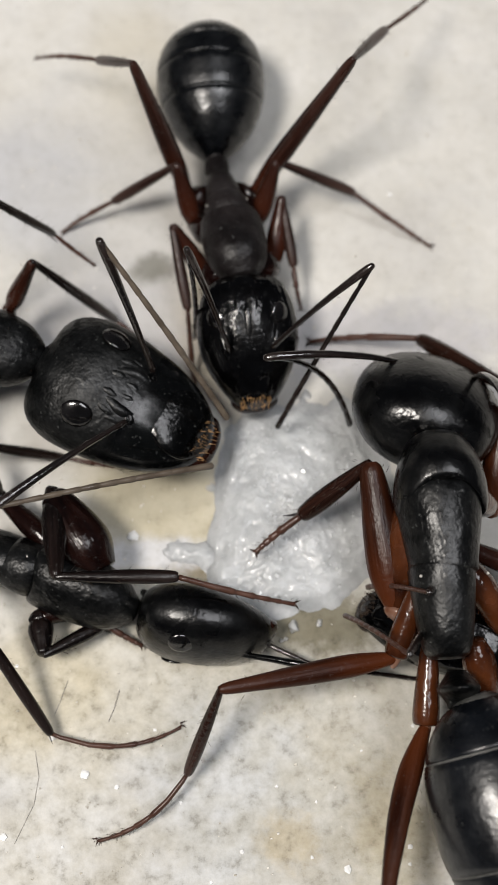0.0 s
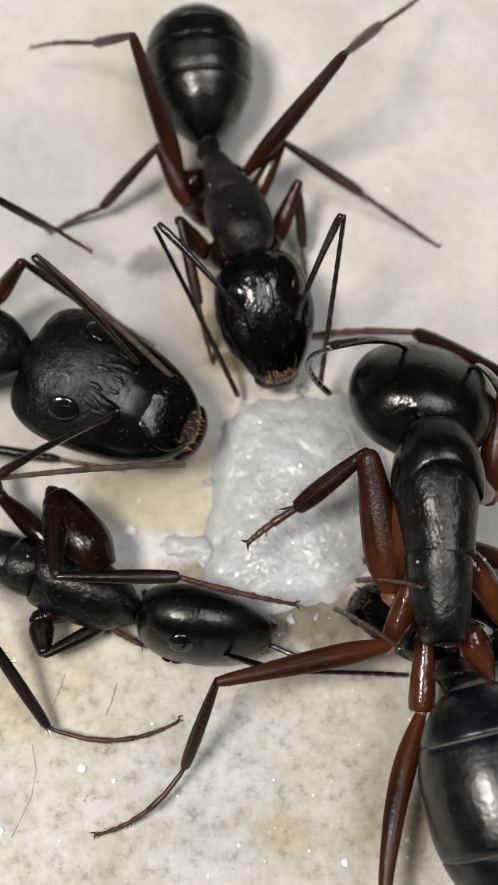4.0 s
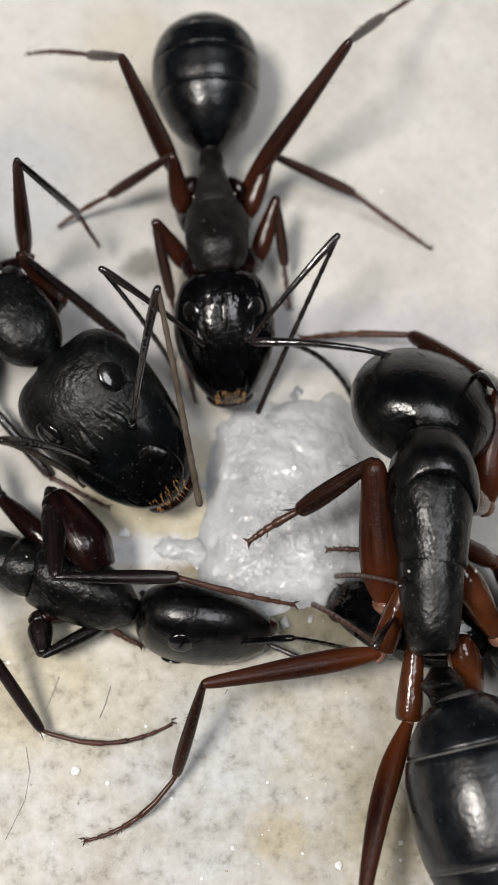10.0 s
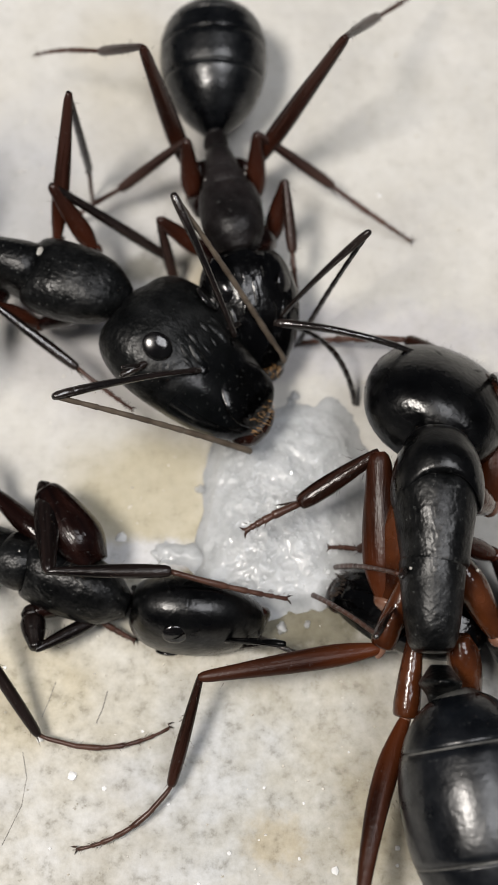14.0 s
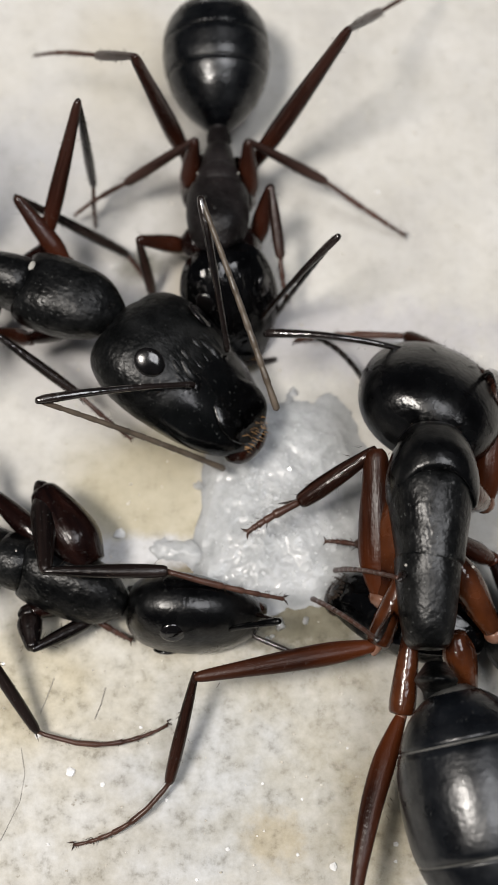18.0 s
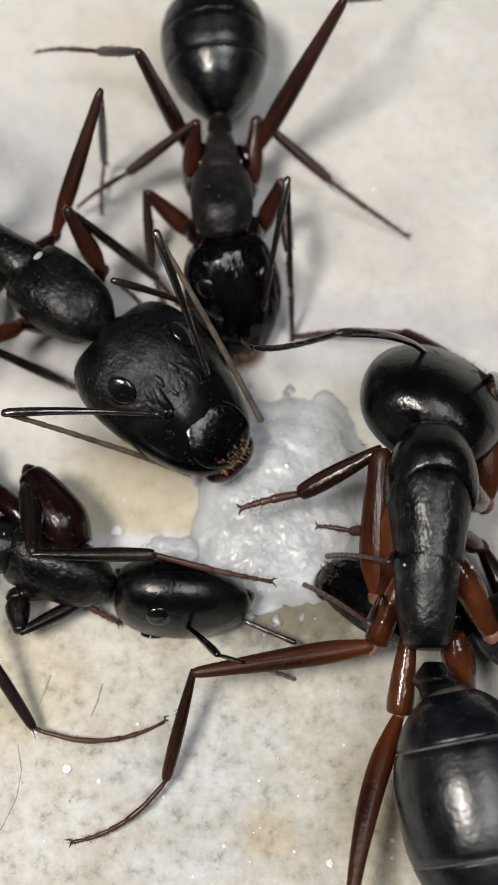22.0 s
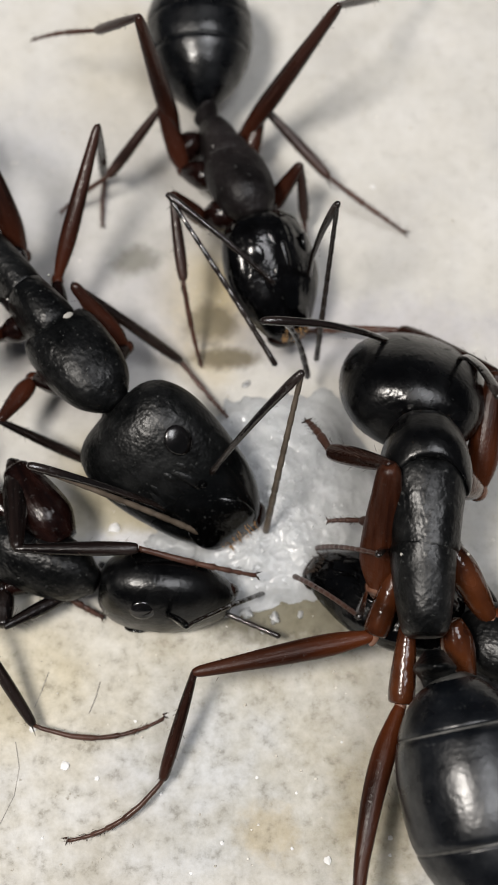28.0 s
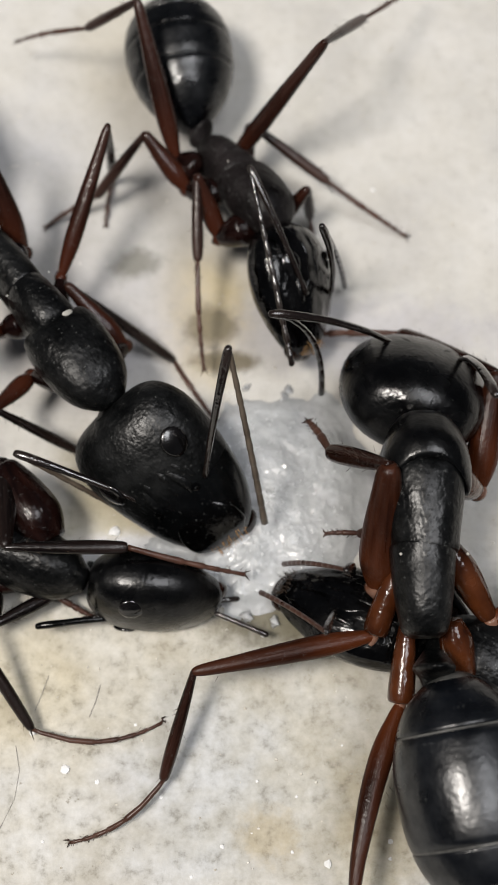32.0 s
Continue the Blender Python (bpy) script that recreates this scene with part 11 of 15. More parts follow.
    walk(ant_small["scapes"][1], [
        (0, at(0.59, 5.47, -0.21, 9.5, -47.3, 14.4)), (0.5, at(0.59, 5.47, -0.21, 62.1, -49.2, -29.3)), (1, at(0.59, 5.47, -0.21, 99.5, -29.8, -57.1)),
        (2, at(0.58, 5.48, -0.21, 103.4, -26.9, -60.9)), (2.5, at(0.58, 5.48, -0.21, 71.8, -47.7, -28.7)), (3, at(0.58, 5.48, -0.21, 23.7, -46.6, 19.8)),
        (4.5, at(0.58, 5.48, -0.22, 63, -44.1, -27.3)), (5.5, at(0.58, 5.48, -0.22, 69.7, -35.2, -48.8)), (6, at(0.58, 5.48, -0.22, 42.7, -46.5, 20.6)),
        (6.5, at(0.58, 5.48, -0.22, 20.2, -45.9, 23.5)), (7, at(0.58, 5.48, -0.22, -17.1, -44.6, 29.2)), (7.5, at(0.58, 5.48, -0.22, 21.2, -46.6, 19.6)),
        (8, at(0.58, 5.48, -0.22, 48.5, -47.8, 8.9)), (8.5, at(0.58, 5.48, -0.22, 30.9, -47.3, 14.7)), (9, at(0.58, 5.48, -0.22, 6.1, -46.4, 20.9)),
        (10, at(0.57, 5.48, -0.23, 19.5, -44.9, 28.1)), (11, at(0.56, 5.48, -0.24, 60.2, -47.9, -2.6)), (11.5, at(0.55, 5.48, -0.25, 37.9, -45.5, 25.5)),
        (12, at(0.55, 5.48, -0.25, 17.6, -38.3, 46.6)), (12.5, at(0.54, 5.48, -0.26, 37.1, -48, 5.3)), (13, at(0.54, 5.48, -0.26, 10.6, -46.7, -15.4)),
        (14, at(0.53, 5.49, -0.27, 29.3, -47.2, 15.3)), (14.5, at(0.52, 5.49, -0.28, 16.1, -41.3, 39.6)), (16.5, at(0.53, 5.48, -0.27, 13.1, -34.4, 53.8)),
        (18, at(0.49, 5.49, -0.32, 21.1, -44.1, 31.3)), (19, at(0.55, 5.48, -0.24, -22.1, -41.9, 37.9)), (20, at(0.59, 5.47, -0.19, 41, -47.9, 6.4)),
        (20.5, at(0.57, 5.48, -0.22, 70.9, -37, -42)), (21, at(0.55, 5.48, -0.25, 81.7, -14.6, -74.6)), (22, at(0.51, 5.49, -0.29, 85.2, -39.6, -40)),
        (22.5, at(0.54, 5.48, -0.27, 110.2, -21.1, -71.9)), (23, at(0.56, 5.48, -0.24, 121.7, 4.9, -92.5)), (24, at(0.51, 5.51, -0.06, 92.5, 34.6, -126.5)),
        (25, at(0.51, 5.51, -0.05, 31.6, 42.6, -144.1)), (25.5, at(0.49, 5.52, -0.07, 28.1, 44.7, -150.9)), (26.5, at(0.57, 5.48, -0.21, 49.1, 42.4, -143.4)),
        (27.5, at(0.55, 5.48, -0.24, 66.6, 39.5, -135.9)), (27.7, at(0.54, 5.48, -0.26, 94.3, 19.5, -95.1)), (27.8, at(0.53, 5.48, -0.27, 103.2, -10.2, -67.5)),
        (28, at(0.52, 5.48, -0.29, 96.2, -40.6, -37.6)), (29, at(0.55, 5.48, -0.26, 51.5, -47.9, -3.3)), (30, at(0.57, 5.48, -0.24, -14.3, -46.6, 20)),
        (31, at(0.57, 5.48, -0.24, 26.7, -46.7, 19)), (31.3, at(0.55, 5.48, -0.25, 64, -23.6, -44)), (31.7, at(0.54, 5.48, -0.27, 65.5, 14.1, -84.7)),
        (32, at(0.53, 5.48, -0.29, 35.2, 41.1, -139.9))])
    walk(ant_small["funiculi"][1], [
        (0, at(-0.28, 7.7, 0.06, -48.8, -44.5, 29.7)), (1, at(-0.39, 6.25, 1.84, -86, -22.7, 69.7)), (2, at(-0.42, 6.13, 1.87, -89.5, -19.2, 73.6)),
        (3, at(-0.82, 7.31, 0.45, -72.3, -40.8, 40.8)), (4.5, at(-0.24, 7.13, 1.32, -60.6, -41.4, 39.5)), (5.5, at(0.35, 7, 1.62, -50.8, -42, 37.8)),
        (6, at(-1.15, 6.71, 0.9, -85.9, -38.2, 46.8)), (6.5, at(-0.86, 7.3, 0.36, -75.7, -40, 42.9)), (7, at(-0.11, 7.72, -0.72, -33.2, -44, 31.7)),
        (7.5, at(-0.76, 7.37, 0.38, -76.1, -39.2, 44.7)), (8, at(-0.98, 6.84, 0.99, -87.8, -36.3, 50.5)), (8.5, at(-0.82, 7.24, 0.62, -77.5, -38.4, 46.5)),
        (9, at(-0.45, 7.64, -0.05, -57.4, -41, 40.5)), (10, at(-1, 7.21, 0.34, -87.4, -40.9, 40.6)), (11, at(-0.93, 6.74, 1.15, -108.3, -1.6, 90.5)),
        (11.5, at(-1.21, 6.74, 0.79, -105.4, -21.9, 70.6)), (12, at(-1.42, 6.73, 0.32, -87.1, -38.5, 46.1)), (12.2, at(-1.06, 7.01, 0.52, -111.6, -17.4, 79.7)),
        (12.5, at(-0.7, 7.29, 0.71, -120.8, 11.2, 102.1)), (12.8, at(0.08, 7.57, 0.38, -80, 45.4, 123.2)), (13, at(0.86, 7.84, 0.04, -6.2, 48, -179.1)),
        (14, at(-0.86, 7.28, 0.52, -58.9, 47.7, -170)), (14.5, at(-1.29, 6.98, 0.22, -47.8, 42.2, -142.8)), (15.5, at(-1.42, 6.8, 0.21, -44.3, 38.1, -132.9)),
        (16.5, at(-1.53, 6.62, 0.18, -39.4, 30.9, -120.7)), (17, at(-1.43, 6.78, 0.25, -62.2, 46.4, -158.9)), (18, at(-1.19, 7.09, 0.3, -83.8, 45, 156.1)),
        (18.5, at(-0.76, 7.35, -0.31, -21.6, 50.7, -145.8)), (19, at(-0.34, 7.61, -0.91, 17.9, 23.3, -111)), (19.5, at(-0.55, 7.38, -0.03, -11.6, 42.8, -132.1)),
        (20, at(-0.77, 7.15, 0.86, -55.8, 47.6, -168.9)), (20.3, at(-0.27, 6.81, 1.26, -4.2, 29.9, -95.9)), (20.7, at(0.23, 6.48, 1.65, 4, -12.4, -55.7)),
        (21, at(0.73, 6.15, 2.05, -25, -48, -1.2)), (22, at(-0.52, 6.62, 1.55, -79.8, -44.4, 29.9)), (23, at(-0.71, 5.36, 1.79, -80, -32.1, 57.4)),
        (24, at(-0.38, 4.48, 1.92, -66.1, -37.9, 47.5)), (25, at(1.02, 3.36, 0.87, -22.9, -42.2, 37.3)), (25.5, at(0.83, 3.28, 0.74, -21.8, -43.1, 34.6)),
        (26.5, at(0.53, 3.49, 1.13, -22.4, -42.4, 36.5)), (27.5, at(0.21, 3.82, 1.46, -23.1, -41.7, 38.5)), (27.8, at(-0.33, 5.02, 1.49, -64.6, -36, 60.1)),
        (28, at(-0.87, 6.23, 1.52, -97.9, -21.2, 71.4)), (29, at(-0.76, 7.05, 1, -90.1, -31.6, 58.3)), (30, at(0.18, 7.81, -0.64, -23, -45.9, 23.8)),
        (30.5, at(-0.35, 7.53, -0.07, -74.6, -36.6, 64.7)), (31, at(-0.87, 7.25, 0.5, -105.9, -9.6, 83.1)), (31.5, at(0.11, 5.32, 0.63, -76.9, -29.9, 69.9)),
        (32, at(1.09, 3.4, 0.76, -37, -39.8, 43.4))])
    walk(ant_small["legs"][0][0], [
        (0, at(-1.29, 1.51, -0.71, 62.3, -20.1, -68.9)), (32, at(-1.29, 1.51, -0.71, 61.1, -20.5, -68.5))])
    walk(ant_small["legs"][0][1], [
        (0, at(-0.65, 2.41, 0.95, -24.9, -43.8, 32.4)), (16.5, at(-0.66, 2.42, 0.95, -24.9, -43.8, 32.3)), (25.5, at(-0.61, 2.42, 0.94, -25.9, -43.6, 32.8)),
        (32, at(-0.62, 2.44, 0.93, -27.4, -43.5, 33.2))])
    walk(ant_small["legs"][0][2], [
        (0, at(-1.23, 4.65, 0.22, -32.3, -46.5, 20.4)), (12.5, at(-1.23, 4.65, 0.21, -33, -46.5, 20.5)), (14.5, at(-1.21, 4.65, 0.19, -32, -46.5, 20.4)),
        (16.5, at(-1.23, 4.65, 0.22, -32.8, -46.5, 20.4)), (21, at(-1.19, 4.65, 0.17, -31, -46.5, 20.3)), (25.5, at(-1.18, 4.64, 0.17, -29.5, -46.5, 20.1)),
        (27.5, at(-1.17, 4.65, 0.14, -31.5, -46.5, 20.5)), (32, at(-1.16, 4.66, 0.12, -31.4, -46.5, 20.4))])
    walk(ant_small["legs"][1][0], [
        (0, at(0.85, 2.17, 0.5, 57, -23.2, -65.4)), (16.5, at(0.85, 2.17, 0.5, 57.3, -23.4, -65.2)), (25.5, at(0.85, 2.17, 0.5, 54.9, -22.5, -66.2)),
        (32, at(0.85, 2.17, 0.5, 55.2, -22.9, -65.8))])
    walk(ant_small["legs"][1][1], [
        (0, at(1.15, 2.62, 1.15, -57.8, -26.6, 65.1)), (16.5, at(1.14, 2.62, 1.15, -58.3, -26.6, 65.1)), (25.5, at(1.18, 2.61, 1.14, -56.2, -26.4, 65.4)),
        (27.5, at(1.17, 2.62, 1.14, -58.2, -26, 65.8)), (32, at(1.17, 2.62, 1.14, -58.6, -25.9, 66))])
    walk(ant_small["legs"][1][2], [
        (0, at(0.68, 3.43, 0.07, -15, -47.7, -6.6)), (25.5, at(0.68, 3.42, 0.07, -14.4, -47.7, -6.3)), (27.5, at(0.7, 3.41, 0.04, -15.5, -47.7, -6.3)),
        (32, at(0.71, 3.41, 0.04, -15.5, -47.7, -6.4))])
    walk(ant_small["legs"][2][0], [
        (0, at(0.45, 0.59, 0.3, 103.3, -15.5, -73.7)), (2, at(0.45, 0.59, 0.3, 105.2, -13.1, -76)), (3, at(0.45, 0.59, 0.3, 108.1, -12.6, -76.5)),
        (5.5, at(0.45, 0.59, 0.3, 105.8, -12.2, -76.9)), (6, at(0.45, 0.59, 0.3, 108.3, -11.8, -77.2)), (6.5, at(0.45, 0.59, 0.3, 108.1, -11.8, -77.2)),
        (7.5, at(0.45, 0.59, 0.3, 105.8, -10.7, -78.3)), (8, at(0.45, 0.59, 0.3, 106.5, -8.8, -80.1)), (9, at(0.45, 0.59, 0.3, 105.9, -9.2, -79.7)),
        (11, at(0.45, 0.59, 0.3, 107.2, -5.6, -83.1)), (12.5, at(0.45, 0.59, 0.3, 107.8, -6.5, -82.2)), (13, at(0.45, 0.59, 0.3, 105.5, -6.2, -82.5)),
        (14, at(0.45, 0.59, 0.3, 100.7, -12, -77.1)), (14.5, at(0.45, 0.59, 0.3, 100.1, -14.2, -75)), (16.5, at(0.45, 0.59, 0.3, 106.9, -4.5, -84)),
        (18, at(0.45, 0.59, 0.3, 102.2, -13.2, -75.9)), (19, at(0.45, 0.59, 0.3, 97.4, -15.1, -74.1)), (20, at(0.45, 0.59, 0.3, 95.7, -17.2, -72)),
        (21, at(0.45, 0.59, 0.3, 91.1, -20.3, -68.7)), (22, at(0.45, 0.59, 0.3, 92.7, -19.9, -69.1)), (23, at(0.45, 0.59, 0.3, 89.8, -20.5, -68.5)),
        (24, at(0.45, 0.59, 0.3, 90.8, -18.5, -70.6)), (25.5, at(0.45, 0.59, 0.3, 86.9, -17, -72.2)), (27.5, at(0.45, 0.59, 0.3, 85.5, -27.4, -60.3)),
        (31, at(0.45, 0.59, 0.3, 82.3, -30.7, -55.8)), (32, at(0.45, 0.59, 0.3, 76.8, -32.2, -53.7))])
    walk(ant_small["legs"][2][1], [
        (0, at(-0.07, 0.92, 1.98, -3.8, -37.8, -43.9)), (2, at(-0.09, 0.86, 1.98, -4.4, -37.9, -43.7)), (3, at(-0.17, 0.82, 1.96, -5.5, -38, -43.3)),
        (5.5, at(-0.1, 0.83, 1.98, -4.6, -37.9, -43.7)), (6, at(-0.17, 0.81, 1.96, -5.6, -38.1, -43.3)), (6.5, at(-0.16, 0.81, 1.96, -5.5, -38, -43.4)),
        (7.5, at(-0.09, 0.8, 1.99, -4.5, -37.9, -43.7)), (8, at(-0.09, 0.76, 1.99, -4.7, -37.9, -43.6)), (9, at(-0.08, 0.77, 2, -4.4, -37.9, -43.7)),
        (11, at(-0.09, 0.69, 2, -4.8, -38, -43.5)), (12.5, at(-0.11, 0.71, 1.99, -5.1, -38, -43.4)), (13, at(-0.04, 0.71, 2.01, -4.1, -37.8, -43.8)),
        (14, at(0.05, 0.87, 2.02, -2.2, -37.4, -44.6)), (14.5, at(0.04, 0.93, 2.01, -2.2, -37.5, -44.5)), (16.5, at(-0.08, 0.67, 2.01, -4.7, -37.9, -43.6)),
        (18, at(-0.01, 0.89, 2, -3.1, -37.6, -44.2)), (19, at(0.11, 0.97, 2.01, -1, -37.2, -45)), (20, at(0.12, 1.03, 2, -0.5, -37.2, -45.1)),
        (21, at(0.2, 1.15, 1.98, 1.2, -36.9, -45.6)), (22, at(0.16, 1.13, 1.98, 0.5, -37.1, -45.3)), (23, at(0.23, 1.17, 1.98, 1.9, -36.8, -45.8)),
        (24, at(0.24, 1.12, 2, 1.8, -36.7, -45.9)), (25.5, at(0.39, 1.11, 2.01, 4.5, -36.1, -47.2)), (27.5, at(0.17, 1.37, 1.88, 1.9, -37.1, -45.2)),
        (31, at(0.14, 1.47, 1.82, 2.2, -37.3, -44.9)), (32, at(0.24, 1.58, 1.77, 4.3, -37.2, -45.1))])
    walk(ant_small["legs"][2][2], [
        (0, at(2.44, 3.32, 1.79, -31.5, -42, 37.9)), (2, at(2.43, 3.25, 1.77, -31.5, -42, 37.9)), (3, at(2.36, 3.2, 1.7, -31.5, -42, 37.9)),
        (5.5, at(2.42, 3.23, 1.76, -31.5, -42, 37.9)), (6, at(2.36, 3.18, 1.7, -31.5, -42, 37.9)), (6.5, at(2.37, 3.19, 1.7, -31.5, -42, 37.9)),
        (7, at(2.38, 3.19, 1.72, -31.5, -42, 37.9)), (7.5, at(2.43, 3.2, 1.78, -31.5, -42, 37.9)), (8, at(2.43, 3.16, 1.77, -31.5, -42, 37.9)),
        (9, at(2.44, 3.17, 1.79, -31.5, -42, 37.9)), (11, at(2.43, 3.08, 1.77, -31.5, -42, 37.9)), (12.5, at(2.41, 3.1, 1.75, -31.5, -42, 37.9)),
        (13, at(2.47, 3.11, 1.82, -31.5, -42, 37.9)), (14, at(2.55, 3.29, 1.91, -31.5, -41.9, 37.9)), (14.5, at(2.54, 3.35, 1.9, -31.5, -41.9, 37.9)),
        (16.5, at(2.44, 3.07, 1.78, -31.5, -42, 37.9)), (17, at(2.45, 3.12, 1.79, -31.5, -42, 37.9)), (18, at(2.5, 3.3, 1.85, -31.5, -42, 37.9)),
        (19, at(2.6, 3.41, 1.96, -31.6, -41.9, 37.9)), (20, at(2.6, 3.48, 1.98, -31.6, -41.9, 37.9)), (21, at(2.65, 3.62, 2.03, -31.6, -41.9, 37.9)),
        (22, at(2.62, 3.59, 2, -31.6, -41.9, 37.9)), (23, at(2.68, 3.65, 2.07, -31.6, -41.9, 38)), (24, at(2.7, 3.59, 2.08, -31.6, -41.9, 38)),
        (25.5, at(2.83, 3.59, 2.23, -31.6, -41.9, 38)), (27.5, at(2.59, 3.87, 1.98, -31.6, -41.9, 37.9)), (31, at(2.55, 3.99, 1.93, -31.6, -41.9, 37.9)),
        (32, at(2.59, 4.14, 1.98, -31.6, -41.9, 37.9))])
    walk(ant_small["legs"][3][0], [
        (0, at(-0.63, 0.34, -0.9, 25.7, 41.2, 143.9)), (2, at(-0.63, 0.34, -0.9, 23.4, 41.3, 144.2)), (3, at(-0.63, 0.34, -0.9, 17.3, 39.6, 139.9)),
        (5.5, at(-0.63, 0.34, -0.9, 22.5, 41.4, 144.3)), (6, at(-0.63, 0.34, -0.9, 17.2, 39.8, 140.5)), (6.5, at(-0.63, 0.34, -0.9, 17.8, 40, 140.9)),
        (7, at(-0.63, 0.34, -0.9, 18.9, 40.5, 142.1)), (7.5, at(-0.63, 0.34, -0.9, 23.5, 42.2, 146.6)), (8, at(-0.63, 0.34, -0.9, 22.4, 42.5, 147.4)),
        (9, at(-0.63, 0.34, -0.9, 23.8, 42.8, 148.3)), (11, at(-0.63, 0.34, -0.9, 21.3, 43.1, 149.2)), (12.5, at(-0.63, 0.34, -0.9, 19.8, 42.4, 147)),
        (13, at(-0.63, 0.34, -0.9, 25.4, 44.1, 152.6)), (14, at(-0.63, 0.34, -0.9, 36.6, 45.5, 158.2)), (14.5, at(-0.63, 0.34, -0.9, 36.2, 44.8, 155.4)),
        (16.5, at(-0.63, 0.34, -0.9, 22, 43.5, 150.7)), (17, at(-0.63, 0.34, -0.9, 23.2, 43.2, 149.6)), (18, at(-0.63, 0.34, -0.9, 30.9, 43.6, 151)),
        (19, at(-0.63, 0.34, -0.9, 44, 46.4, 162.7)), (20, at(-0.63, 0.34, -0.9, 46.2, 46.3, 162.4)), (21, at(-0.63, 0.34, -0.9, 56.1, 47.3, 169.2)),
        (22, at(-0.63, 0.34, -0.9, 50.6, 46.5, 163.4)), (23, at(-0.63, 0.34, -0.9, 62.2, 47.9, 176.2)), (24, at(-0.63, 0.34, -0.9, 63.9, 48, -178.6)),
        (25.5, at(-0.63, 0.34, -0.9, 83.4, 44.3, -149.6)), (26.5, at(-0.63, 0.34, -0.9, 70.3, 48, -176.5)), (27.5, at(-0.63, 0.34, -0.9, 42.1, 38.9, 138.5)),
        (28, at(-0.63, 0.34, -0.9, 40.8, 38, 136.6)), (29, at(-0.63, 0.34, -0.9, 36.6, 33.4, 128.3)), (30, at(-0.63, 0.34, -0.9, 32.6, 26.7, 118.8)),
        (31, at(-0.63, 0.34, -0.9, 31.5, 24.9, 116.5)), (32, at(-0.63, 0.34, -0.9, 31.8, 13.3, 104.1))])
    walk(ant_small["legs"][3][1], [
        (0, at(-1.68, -0.43, -0.45, -61.6, 41.9, 145.8)), (2, at(-1.66, -0.48, -0.49, -60.6, 41.9, 145.8)), (3, at(-1.67, -0.5, -0.59, -59.4, 41.9, 145.6)),
        (5.5, at(-1.65, -0.49, -0.51, -60.2, 41.9, 145.8)), (6, at(-1.66, -0.51, -0.59, -59.2, 41.9, 145.6)), (6.5, at(-1.66, -0.51, -0.58, -59.3, 41.9, 145.7)),
        (7, at(-1.65, -0.52, -0.56, -59.4, 41.9, 145.7)), (7.5, at(-1.63, -0.52, -0.5, -60, 41.9, 145.9)), (11, at(-1.58, -0.59, -0.54, -58.3, 42, 146)),
        (12.5, at(-1.6, -0.58, -0.56, -58.4, 42, 145.9)), (13, at(-1.56, -0.58, -0.48, -59, 42, 146.1)), (14, at(-1.58, -0.47, -0.33, -61.9, 41.9, 145.8)),
        (14.5, at(-1.61, -0.44, -0.33, -62.5, 41.9, 145.8)), (16.5, at(-1.56, -0.6, -0.53, -58.1, 42, 146)), (17, at(-1.59, -0.57, -0.51, -59, 42, 146)),
        (18, at(-1.63, -0.46, -0.39, -61.7, 41.9, 145.8)), (19, at(-1.58, -0.4, -0.24, -63.5, 41.8, 145.6)), (20, at(-1.6, -0.36, -0.22, -64.4, 41.8, 145.5)),
        (21, at(-1.6, -0.26, -0.13, -66.1, 41.7, 145.1)), (22, at(-1.62, -0.28, -0.17, -65.6, 41.8, 145.3)), (23, at(-1.57, -0.24, -0.09, -66.5, 41.6, 144.9)),
        (24, at(-1.53, -0.29, -0.08, -65.9, 41.6, 144.8)), (25.5, at(-1.37, -0.29, 0.08, -65.8, 41.3, 144.2)), (26.5, at(-1.56, -0.19, -0.04, -67.3, 41.5, 144.6)),
        (27.5, at(-1.74, -0.04, -0.18, -67, 42.1, 146.2)), (30, at(-1.8, 0.07, -0.24, -66.6, 42.4, 147.2)), (31, at(-1.81, 0.08, -0.25, -66.5, 42.5, 147.3)),
        (32, at(-1.8, 0.21, -0.2, -67, 42.6, 147.7))])
